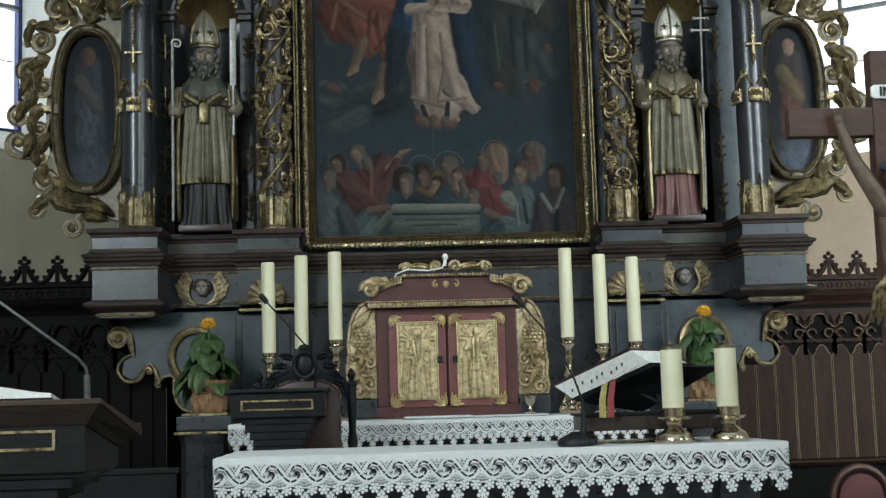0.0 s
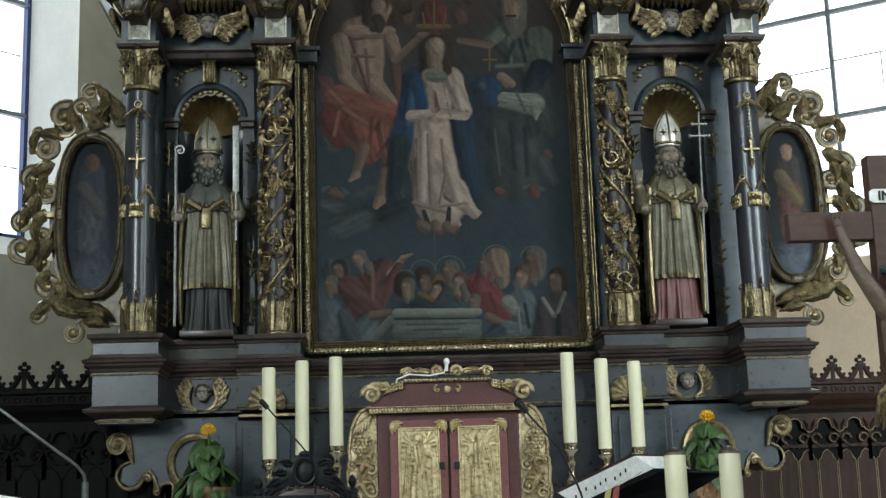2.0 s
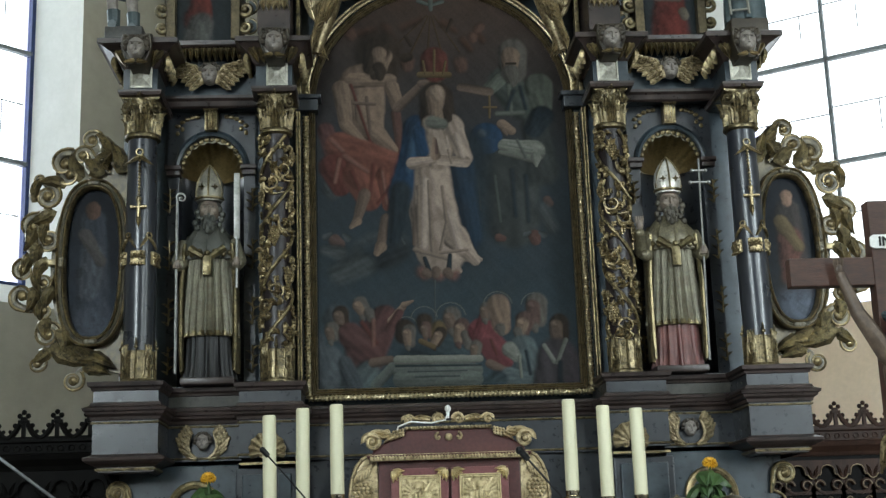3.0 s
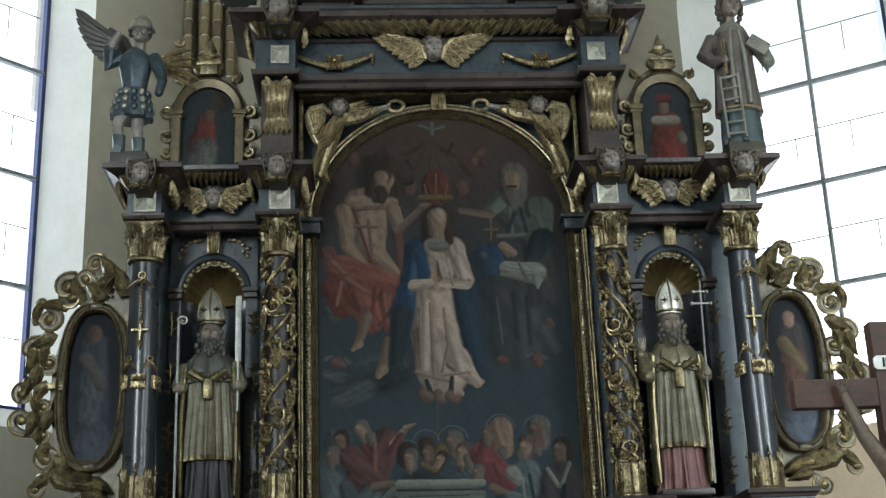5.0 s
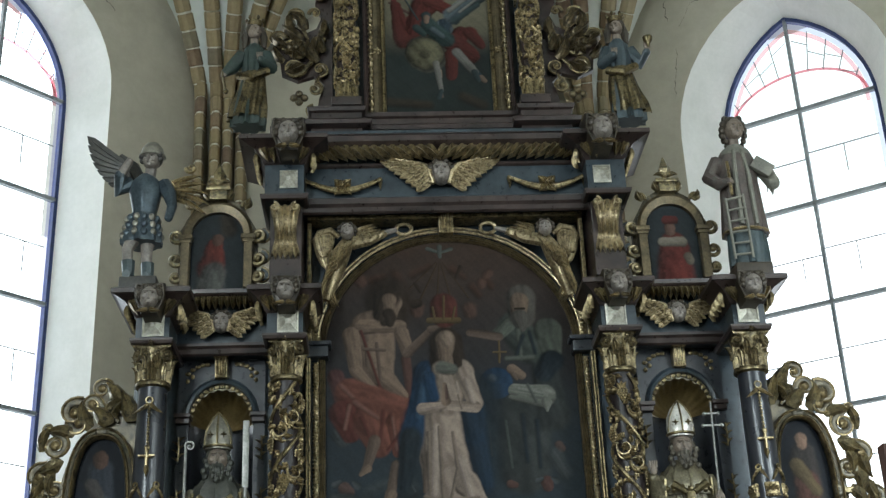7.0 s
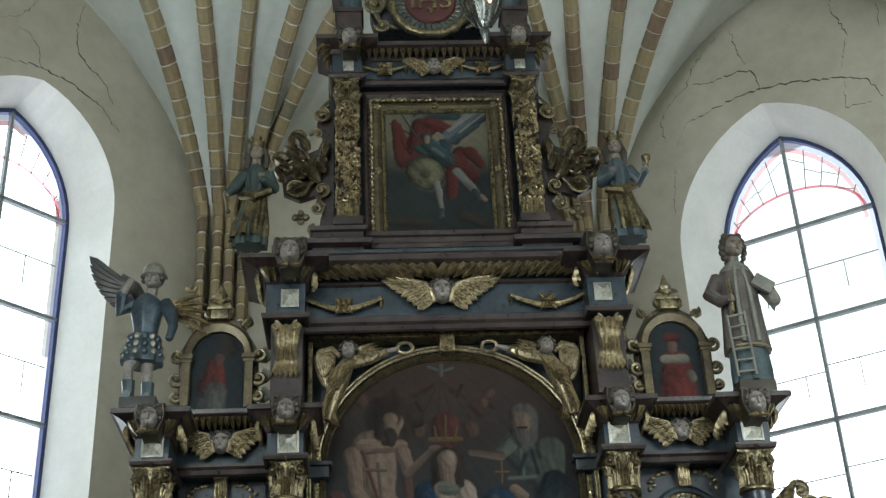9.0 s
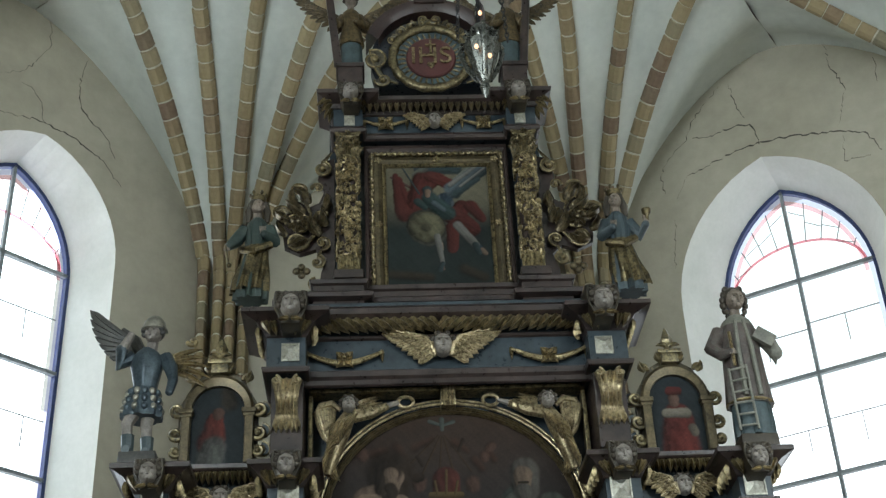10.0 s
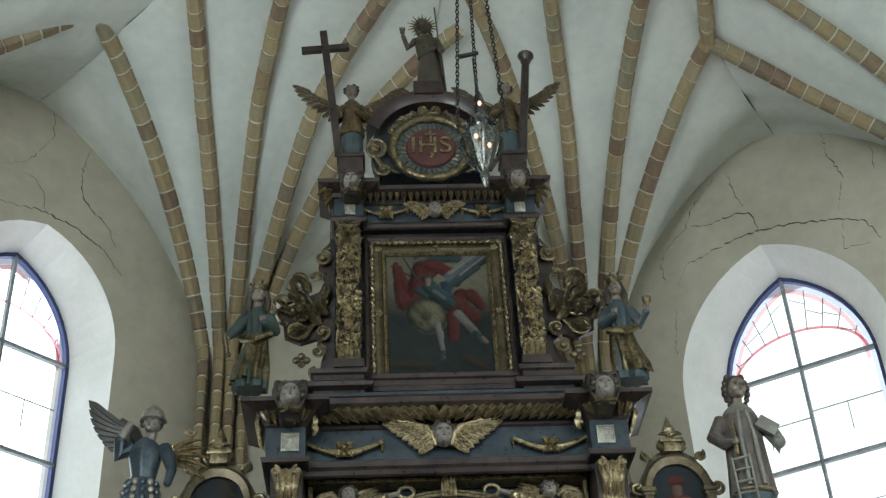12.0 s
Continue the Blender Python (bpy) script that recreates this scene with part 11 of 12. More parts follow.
def wing_board(bm, q):
    outline(bm, [(q * a, b) for a, b in WING_EDGE], 0.02, 0.07, 0, 0.012)
    tube(bm, [(q * a * 0.985, 0.018, b) for a, b in WING_EDGE[2:-1]], 0.011, 6)


def wing_feathers(bm, q):
    for k in range(6):
        tube(bm, [(q * (0.425 + 0.018 * k), 0.012, 0.635 - 0.012 * k), (q * (0.450 + 0.018 * k), 0.004, 0.60 - 0.014 * k), (q * (0.462 + 0.016 * k), 0.008, 0.545 - 0.010 * k)], [0.008, 0.012, 0.006], 6)


def wing_grapes(bm, q):
    for row, n in enumerate((4, 5, 5, 4, 3, 2)):
        for j in range(n):
            ball(bm, (q * (0.495 + (j - (n - 1) / 2) * 0.023), 0.008 - 0.004 * (0 < j < n - 1), 0.50 - row * 0.021), 0.0135, u=8, v=6)


def wing_leaf(bm, q, bx, bz, turn):
    for d, L in ((0, 0.085), (62, 0.070), (-62, 0.070), (125, 0.050), (-125, 0.050)):
        leaf(bm, (q * bx, bz), -90 + q * turn + d, L, 0.024, 0.014 - 0.0003 * d / 60, 0.024, 0, 2, 0, 7)


for q in (-1, 1):
    wing_ob = tb("carved_wing", lambda bm: wing_board(bm, q), M_GOLDPALE, "pale gilt wing carved with grapes and leaves")
    tb("feather", lambda bm: wing_feathers(bm, q), M_GOLDPALE, "fluted upper leaf", True, wing_ob)
    tb("vine_fruit", lambda bm: wing_grapes(bm, q), M_GOLDPALE, "carved bunch of grapes", True, wing_ob)
    for bx, bz, turn in ((0.49, 0.365, 10), (0.505, 0.255, -20)):
        tb("vine_leaf", lambda bm: wing_leaf(bm, q, bx, bz, turn), M_GOLDPALE, "", True, wing_ob)
    for cx, cz, r, st, tail in ((0.445, 0.315, 0.034, 90, [(0.43, 0.44), (0.425, 0.37)]), (0.55, 0.345, 0.028, 270, None), (0.45, 0.195, 0.038, 180, [(0.44, 0.27)]), (0.53, 0.155, 0.034, 0, [(0.43, 0.135), (0.48, 0.12), (0.54, 0.122)]), (0.55, 0.20, 0.026, 200, None)):
        tb("wing_scroll", lambda bm: volute(bm, (q * cx, cz), r, 1.3, 0.010, st if q > 0 else 180 - st, q, 0.010, 0, 0.008, [(q * a, b) for a, b in tail] if tail else None, 6), M_GOLDPALE, "", True, wing_ob)
    tb("wing_base", lambda bm: box(bm, min(q * 0.41, q * 0.585), max(q * 0.41, q * 0.585), 0.0, 0.12, 0.005, 0.105, 0.006), M_BLACK, "", False)
# a white cable with a small lamp holder lies over the crest
bm = bmesh.new()
tube(bm, [(-0.385, -1.03, 1.86), (-0.37, -1.04, 1.92), (-0.30, -1.045, 1.945), (-0.18, -1.045, 1.935), (-0.10, -1.045, 1.95), (-0.085, -1.04, 1.99)], 0.005, 6)
ball(bm, (-0.083, -1.035, 2.015), 0.018, 1, 1, 1.2, 10, 8)
tube(bm, [(-0.083, -1.035, 2.0), (-0.086, -1.035, 1.96)], 0.010, 8)
solo("lamp_cable", bm, M_WHITE, "white cable with a small lamp holder on the tabernacle", "cable")
bm = bmesh.new()
lathe(bm, [(0.028, 0), (0.03, 0.006), (0.012, 0.02), (0.01, 0.04), (0.026, 0.055), (0.036, 0.075), (0.037, 0.1), (0.033, 0.1), (0.02, 0.06)], 16, (0.375, -1.08, 1.104))
solo("brass_cup", bm, M_BRASS, "small brass cup standing on the altar cloth", "cup")


# ---- tall altar candles ----
def altar_candle(x, z0, z1, y=-1.0):
    ca = thing("altar_candle", "tall ivory candle in a turned brass candlestick", "candle", "six candles on the high altar", at=(x, y, 0))
    rng = random.Random(int(x * 1000))
    bm = bmesh.new()
    lathe(bm, [(0.039, z0 + 0.0), (0.0395, z0 + 0.2), (0.0385, z1 - 0.01), (0.034, z1), (0.004, z1 - 0.004)], 18, wobble=lambda a, z: 1 + 0.015 * math.sin(3 * a + 9 * z))
    part("candle", bm, M_WAX, ca, "ivory wax candle", at=Matrix.Translation((0, 0, z0)) @ pose(0, 0, 0, 0, rng.uniform(-0.7, 0.7), 0) @ Matrix.Translation((0, 0, -z0)))
    bm = bmesh.new()
    b = 1.098
    h = z0 - b
    prof = [(0.062, 0), (0.066, 0.02), (0.055, 0.04), (0.040, 0.06), (0.03, 0.10), (0.022, 0.13), (0.034, 0.17), (0.020, 0.21), (0.018, 0.42), (0.030, 0.46), (0.036, 0.52), (0.018, 0.58), (0.022, 0.70), (0.032, 0.75), (0.018, 0.80), (0.022, 0.86), (0.050, 0.92), (0.052, 0.935), (0.036, 0.945), (0.040, 0.96), (0.041, 1.02), (0.038, 1.02)]
    lathe(bm, [(r, b + h * k) for r, k in prof], 18)
    part("candlestick", bm, M_BRASS, ca, "turned brass candlestick")


for x, z0, z1 in ((-0.722, 1.544, 2.060), (-0.918, 1.50, 2.043), (-1.103, 1.48, 2.008), (0.617, 1.524, 2.052), (0.818, 1.485, 2.012), (1.012, 1.49, 1.992)):
    altar_candle(x, z0, z1)
# foot of one candlestick, cast with openwork, shows beside the tabernacle
bm = bmesh.new()
for q in (-1, 0, 1):
    volute(bm, (0.617 + q * 0.05, 1.13), 0.028, 1.2, 0.011, 90, q or 1, -1.05, 0, 0, [(0.617 + q * 0.02, 1.24), (0.617 + q * 0.035, 1.18)], 6)
solo("candlestick_foot", bm, M_BRASS, "cast brass scroll feet of a candlestick", "candlestick")


def short_candle(x, y):
    ca = thing("table_candle", "short ivory pillar candle on a brass holder", "candle", "two candles on the front altar", at=(x, y, 0.994))
    bm = bmesh.new()
    lathe(bm, [(0.074, 0), (0.077, 0.006), (0.077, 0.014), (0.073, 0.024), (0.062, 0.037), (0.044, 0.049), (0.031, 0.058), (0.027, 0.068), (0.033, 0.077), (0.033, 0.086)], 40)
    part("foot", bm, M_BRASS, ca, "domed brass foot")
    bm = bmesh.new()
    lathe(bm, [(0.028, 0.084), (0.060, 0.089), (0.070, 0.098), (0.0705, 0.102), (0.066, 0.100), (0.045, 0.095), (0.044, 0.095)], 40)
    part("drip_pan", bm, M_BRASS, ca, "flat brass drip pan")
    bm = bmesh.new()
    lathe(bm, [(0.0455, 0.095), (0.0455, 0.135), (0.043, 0.135)], 28)
    part("collar", bm, M_BRASS, ca, "brass collar")
    bm = bmesh.new()
    lathe(bm, [(0.0425, 0.12), (0.0428, 0.25), (0.042, 0.362), (0.038, 0.37)], 28)
    part("candle", bm, M_WAX, ca, "ivory pillar candle")
    bm = bmesh.new()
    lathe(bm, [(0.043, 0.362), (0.043, 0.372), (0.030, 0.381), (0.008, 0.385), (0.006, 0.393), (0.001, 0.393)], 20)
    part("cap", bm, M_BRASSDARK, ca, "dark metal candle cap")


M_BRASSDARK = surface("dark_brass", (0.10, 0.085, 0.06), (0.2, 0.17, 0.12), 9, (0.3, 0.5), metal=0.8)
short_candle(0.655, -3.46)
short_candle(0.870, -3.46)


# ---- potted plants on pedestals ----
def plant(x, y, z, seed, group="two flowering plants"):
    pl = thing("potted_plant", "green potted plant with one yellow flower, wrapped in crepe", "plant", group, at=(x, y, z))
    rng = random.Random(seed)
    bm = bmesh.new()
    lathe(bm, [(0.088, 0), (0.097, 0.02), (0.100, 0.05), (0.098, 0.08), (0.083, 0.105), (0.080, 0.115), (0.094, 0.14), (0.112, 0.165), (0.124, 0.185), (0.114, 0.18), (0.05, 0.12)], 64, wobble=lambda a, zz: 1 + 0.07 * math.sin(7 * a + 30 * zz + 1.5 * math.sin(3 * a)) + 0.05 * math.sin(13 * a - 55 * zz + 2 * math.sin(2 * a)) + 0.025 * math.sin(29 * a + 12 * zz) + 0.04 * math.sin(3 * a + 40 * zz))
    part("crepe_wrapper", bm, M_CREPE, pl, "brown crepe paper wrapper")
    bm = bmesh.new()
    tube(bm, [(0.084 * math.cos(radians(a)), 0.084 * math.sin(radians(a)), 0.110 + 0.003 * math.sin(3 * radians(a))) for a in range(0, 361, 15)], 0.005, 5)
    part("tie", bm, M_CREPE, pl, "paper tie round the wrapper")
    bm = bmesh.new()
    for i in range(9):
        a = 40 * i
        tube(bm, [(0, 0, 0.12), (0.03 * math.cos(radians(a)), 0.03 * math.sin(radians(a)), 0.25), (0.06 * math.cos(radians(a)), 0.06 * math.sin(radians(a)), 0.36)], 0.005, 5)
    tube(bm, [(0, 0, 0.12), (0.01, -0.01, 0.40), (0.005, -0.02, 0.50)], 0.007, 6)
    part("stem", bm, M_LEAF, pl)
    for i in range(24):
        bm = bmesh.new()
        L = rng.uniform(0.12, 0.18)
        leaf(bm, (0, 0), -90 + rng.uniform(-25, 25), L, L * 0.44, 0, 0.022, rng.uniform(-30, 30), 1, 0, 7)
        az = rng.uniform(-150, 150)
        h = 0.17 + 0.30 * (i / 23) ** 0.9
        part("leaf", bm, M_LEAF, pl, "", True, Matrix.Translation((0, 0, h)) @ Matrix.Rotation(radians(az), 4, "Z") @ pose(0, -rng.uniform(0.03, 0.11) * (1.2 - 0.7 * i / 23), 0, rng.uniform(-55, -12), 0, 0))
    bm = bmesh.new()
    for ring, (n, L) in enumerate(((16, 0.046), (13, 0.038), (9, 0.026))):
        for i in range(n):
            placed(bm, Matrix.Translation((0.005, -0.03, 0.515)) @ pose(0, 0, 0, 38, 0, 0) @ Matrix.Rotation(radians(360 * i / n + 9 * ring), 4, "Z") @ pose(0, 0, 0.008 * ring, -90 + 18 * ring, 0, 0), lambda: leaf(bm, (0, 0), 90, L, 0.011, 0, 0.006, 0, 1, 0, 4))
    ball(bm, (0.005, -0.035, 0.525), 0.022, 1, 1, 0.8, 10, 6)
    part("flower", bm, M_YELLOW, pl, "orange-yellow flower head")


for x, sd in ((-1.484, 3), (1.45, 9)):
    ped = thing("plant_pedestal", "black pedestal with thin gilt lines", "pedestal", "pedestals beside the altar", at=(x, -0.80, 0.0))
    bm = bmesh.new()
    lathe(bm, [(0.19, 0.0), (0.19, 0.14), (0.15, 0.16), (0.15, 0.98), (0.165, 1.02), (0.165, 1.06)], 8)
    part("shaft", bm, M_BLACK, ped, "", False)
    bm = bmesh.new()
    box(bm, -0.155, 0.155, -0.155, 0.155, 1.06, 1.14, 0.008)
    part("slab", bm, M_BLACK, ped, "", False)
    for z, hw in ((1.149, 0.13), (1.045, 0.168)):
        bm = bmesh.new()
        box(bm, -hw, hw, -hw + 0.01, hw - 0.01, z - 0.008, z + 0.008, 0.003)
        part("gilt_line", bm, M_GOLDDARK, ped, "", False)
    plant(x + 0.01, -0.80, 1.16, sd)


# ---- black lectern with a microphone, and the celebrant's chair behind the front altar ----
lec = thing("black_lectern", "black wooden lectern with a gilt-framed slot", "lectern", at=(-0.955, -2.42, 0.0))
bm = bmesh.new()
box(bm, -0.215, 0.215, -0.08, 0.30, 1.13, 1.245, 0.006)
part("desk", bm, M_BLACKLAC, lec, "", False)
bm = bmesh.new()
box(bm, -0.235, 0.235, -0.10, 0.32, 1.245, 1.262, 0.004)
part("top_board", bm, M_BLACKLAC, lec, "", False)
bm = bmesh.new()
for k, (hw, z0, z1) in enumerate(((0.165, 1.10, 1.13), (0.150, 1.065, 1.10), (0.13, 1.03, 1.065), (0.115, 1.0, 1.03), (0.10, 0.05, 1.0), (0.2, 0.0, 0.05))):
    box(bm, -hw, hw, -0.06 + 0.008 * k, 0.28 - 0.008 * k, z0, z1, 0.004)
part("stepped_column", bm, M_BLACKLAC, lec, "", False)
bm = bmesh.new()
loft(bm, [[(a * 0.165, yy, 1.187 + b * 0.024) for a, b in ((-1, -1), (1, -1), (1, 1), (-1, 1))] if i in (0, 1) else [(a * 0.156, yy, 1.187 + b * 0.016) for a, b in ((-1, -1), (1, -1), (1, 1), (-1, 1))] for i, yy in enumerate((-0.078, -0.09, -0.09, -0.078))], True, False)
part("slot_rim", bm, M_GOLD, lec, "thin gilt rim of the slot", False)


def goose_mic(name, pts, label, head_r=0.012):
    bm = bmesh.new()
    tube(bm, pts, 0.0042, 6)
    d = (Vector(pts[-1]) - Vector(pts[-2])).normalized()
    tube(bm, [Vector(pts[-1]) - d * 0.01, Vector(pts[-1]) + d * 0.03], [head_r, head_r * 1.1], 10)
    ball(bm, tuple(Vector(pts[-1]) + d * 0.03), head_r * 1.15, u=10, v=8)
    return solo(name, bm, M_IRON, label, "microphone")


goose_mic("gooseneck_microphone", [(-0.79, -2.30, 1.26), (-0.785, -2.35, 1.35), (-0.80, -2.42, 1.43), (-0.90, -2.48, 1.55), (-1.0, -2.50, 1.665)], "thin black gooseneck microphone on the lectern")

chair = thing("carved_chair", "black carved armchair with oxblood leather and studs", "chair", at=(-0.845, -2.10, 0.0))
bm = bmesh.new()
box(bm, -0.25, 0.25, -0.25, 0.25, 0.42, 0.50, 0.02)
part("seat", bm, M_REDLEATHER, chair, "oxblood leather seat")
bm = bmesh.new()
outline(bm, [(-0.17, 0.52), (0.17, 0.52), (0.17, 1.22)] + [(0.17 * math.cos(math.pi * i / 12), 1.22 + 0.085 * math.sin(math.pi * i / 12)) for i in range(1, 12)] + [(-0.17, 1.22)], -0.02, 0.02, 0, 0.01)
part("backrest", bm, M_REDLEATHER, chair, "oxblood leather backrest")
bm = bmesh.new()
for i in range(25):
    a = math.pi * i / 24
    ball(bm, (0.172 * math.cos(a), -0.026, 1.222 + 0.088 * math.sin(a)), 0.006, u=6, v=4)
for q in (-1, 1):
    for i in range(24):
        ball(bm, (q * 0.168, -0.026, 0.55 + 0.66 * i / 23), 0.006, u=6, v=4)
part("nail_trim", bm, M_BRASS, chair, "row of brass studs")


def chair_crest(bm):
    outline(bm, [(-0.21, 1.24), (-0.15, 1.27), (-0.09, 1.31), (0.09, 1.31), (0.15, 1.27), (0.21, 1.24), (0.20, 1.30), (0.15, 1.36), (0.09, 1.42), (0.03, 1.455), (-0.03, 1.455), (-0.09, 1.42), (-0.15, 1.36), (-0.20, 1.30)], -0.03, 0.03, 0, 0.01)
    tube(bm, [(0.052 * math.cos(radians(a)), -0.038, 1.378 + 0.062 * math.sin(radians(a))) for a in range(0, 361, 24)], 0.010, 7)
    ball(bm, (0, -0.03, 1.378), 0.042, 1, 0.35, 1.25, 12, 8)
    ball(bm, (0, -0.02, 1.462), 0.022, 1.4, 0.8, 0.8, 8, 6)
    for q in (-1, 1):
        for k in range(5):
            leaf(bm, (q * (0.06 + 0.028 * k), 1.41 - 0.036 * k), 25 - 18 * k if q > 0 else 155 + 18 * k, 0.075, 0.02, -0.032, 0.022, -30 * q, 2, 0, 6)
        volute(bm, (q * 0.19, 1.265), 0.026, 1.2, 0.010, 90, q, -0.035, 0, 0, [(q * 0.08, 1.35), (q * 0.15, 1.31)], 6)


bm = bmesh.new()
chair_crest(bm)
part("carved_crest", bm, M_BLACKLAC, chair, "carved black crest with an oval boss")
for q in (-1, 1):
    bm = bmesh.new()
    lathe(bm, [(0.022, 0), (0.024, 0.5), (0.018, 0.55), (0.026, 0.62), (0.018, 0.68), (0.024, 0.8), (0.018, 0.95), (0.026, 1.0), (0.017, 1.06), (0.024, 1.16), (0.024, 1.27), (0.03, 1.275), (0.03, 1.285), (0.012, 1.30), (0.022, 1.325), (0.012, 1.35), (0.003, 1.358)], 12, (q * 0.225, 0, 0))
    part("post", bm, M_BLACKLAC, chair, "turned black post")
    bm = bmesh.new()
    lathe(bm, [(0.02, 0), (0.024, 0.2), (0.018, 0.3), (0.026, 0.42)], 10, (q * 0.225, -0.24, 0))
    part("leg", bm, M_BLACKLAC, chair)

# ---- missal on a small stand on the front altar ----
stand = thing("missal_stand", "small dark table stand on the front altar", "book stand", at=(0, 0, 0))
bm = bmesh.new()
box(bm, 0.325, 0.895, -3.36, -3.02, 1.045, 1.105, 0.005)
part("drawer_box", bm, M_EDGE, stand, "", False)
bm = bmesh.new()
box(bm, 0.315, 0.905, -3.37, -3.01, 1.105, 1.117, 0.004)
part("top", bm, M_BLACKLAC, stand, "", False)
for x in (0.345, 0.592, 0.86):
    bm = bmesh.new()
    lathe(bm, [(0.010, 0.994), (0.022, 1.005), (0.024, 1.018), (0.012, 1.03), (0.018, 1.045)], 12, (x, -3.33, 0))
    part("foot", bm, M_BLACKLAC, stand, "turned black foot")
book = thing("missal", "open missal lying on a sloping black book rest", "book", at=(0, 0, 0))
B0, B1, B2, B3 = Vector((0.312, -3.15, 1.172)), Vector((0.585, -3.42, 1.302)), Vector((0.848, -3.42, 1.290)), Vector((0.583, -3.15, 1.120))
OFF = Vector((-0.086, 0.02, 0.062))


def sheet(bm, s0, s1, o0, o1, out=0.0):
    """A slab over the sloping rest, from s0 to s1 of its width, between two offsets above it."""
    low = [B0.lerp(B3, s0), B1.lerp(B2, s0), B1.lerp(B2, s1), B0.lerp(B3, s1)]
    mid = sum(low, Vector()) / 4
    low = [p + (p - mid) * out for p in low]
    loft(bm, [[p + OFF * o0 for p in low], [p + OFF * o1 for p in low]])


bm = bmesh.new()
sheet(bm, 0.0, 1.0, -0.12, 0.0)
part("sloping_board", bm, M_BLACKLAC, book, "black sloping board", False)
bm = bmesh.new()
sheet(bm, 0.0, 0.62, 0.02, 0.08, 0.03)
part("back_cover", bm, M_BLACKLAC, book, "black back cover", False)
bm = bmesh.new()
sheet(bm, 0.02, 0.58, 0.10, 0.94)
part("page_block", bm, M_PAPER, book, "thick white page block", False)
bm = bmesh.new()
sheet(bm, 0.0, 0.62, 0.95, 1.02, 0.04)
part("front_cover", bm, M_REDLEATHER, book, "dark red upper cover", False)
bm = bmesh.new()
for k in range(9):
    t = 0.10 + 0.085 * k
    p = B0.lerp(B1, t) + OFF * (0.35 + 0.06 * (k % 3))
    d = (B1 - B0).normalized()
    tube(bm, [p - d * 0.006, p + d * 0.008 + OFF * 0.12], 0.0035, 5)
part("thumb_index", bm, M_INK, book, "dark thumb tabs on the page edges", False)
for k, (mt, lb) in enumerate(((M_RIBBONY, "yellow ribbon"), (M_RIBBONR, "red ribbon"))):
    bm = bmesh.new()
    x = 0.372 + 0.032 * k
    loft(bm, [[(x + 0.09 + 0.025 * k, -3.425, 1.27 + 0.02 * k), (x + 0.112 + 0.025 * k, -3.425, 1.285 + 0.02 * k)], [(x + 0.01, -3.43, 1.225 + 0.01 * k), (x + 0.034, -3.43, 1.235 + 0.01 * k)], [(x - 0.004, -3.435, 1.17), (x + 0.022, -3.435, 1.17)], [(x - 0.006, -3.435, 1.10), (x + 0.022, -3.435, 1.098)]], False, False)
    part("ribbon", bm, mt, book, lb, False)
bm = bmesh.new()
for x0, z0, x1, z1 in ((0.66, 1.12, 0.60, 1.30), (0.70, 1.12, 0.52, 1.22)):
    tube(bm, [(x0, -3.26, z0), (x1, -3.22, z1)], 0.007, 6)
part("strut", bm, M_BLACKLAC, book, "thin black strut")

mic = thing("desk_microphone", "black desk microphone on a long gooseneck", "microphone", at=(0, 0, 0))
bm = bmesh.new()
lathe(bm, [(0.062, 0), (0.066, 0.012), (0.058, 0.03), (0.03, 0.045), (0.016, 0.055)], 16, (0.268, -3.46, 0.994), 1.15, 0.9)
box(bm, 0.25, 0.345, -3.50, -3.42, 0.996, 1.022, 0.008)
part("foot", bm, M_IRON, mic, "heavy black foot")
bm = bmesh.new()
tube(bm, [(0.298, -3.46, 1.03), (0.300, -3.46, 1.10), (0.298, -3.46, 1.165)], [0.013, 0.011, 0.008], 9)
tube(bm, [(0.298, -3.46, 1.165), (0.27, -3.46, 1.25), (0.20, -3.46, 1.40), (0.07, -3.46, 1.555)], 0.0042, 7)
part("gooseneck", bm, M_IRON, mic)
bm = bmesh.new()
tube(bm, [(0.085, -3.46, 1.538), (0.055, -3.46, 1.572)], [0.011, 0.014], 10)
ball(bm, (0.052, -3.46, 1.575), 0.0165, u=10, v=8)
part("capsule", bm, M_IRON, mic, "round foam capsule")
bm = bmesh.new()
tube(bm, [(0.345, -3.46, 1.004), (0.45, -3.44, 1.0), (0.56, -3.42, 1.01), (0.7, -3.30, 0.998)], 0.004, 6)
solo("microphone_lead", bm, M_GOLDDARK, "thin lead lying on the cloth", "cable")

# ---- ambo at the edge of the chancel ----
M_AMBOBOX = surface("worn_black_ambo_paint", (0.004, 0.004, 0.004), (0.013, 0.013, 0.013), 7, (0.35, 0.6), stretch=(2, 2, 6), fine=30, spec=0.15)
M_AMBOEDGE = surface("dark_ambo_moulding", (0.007, 0.005, 0.004), (0.026, 0.017, 0.012), 6, (0.35, 0.55), stretch=(1, 8, 8), fine=25, spec=0.15)
M_AMBOBOARD = surface("worn_brown_desk", (0.024, 0.014, 0.010), (0.070, 0.042, 0.031), 6, (0.35, 0.55), stretch=(1, 8, 8), fine=25, spec=0.2)
ambo = thing("ambo", "dark wooden ambo with gilt slot and sloping desk", "lectern", at=(0, 0, 0))
bm = bmesh.new()
prism(bm, [(-2.25, -4.2), (-1.458, -4.2), (-1.415, -3.86), (-2.29, -3.86)], 0.985, 1.14)
part("desk_box", bm, M_AMBOBOX, ambo, "greyish worn desk box", False)
bm = bmesh.new()
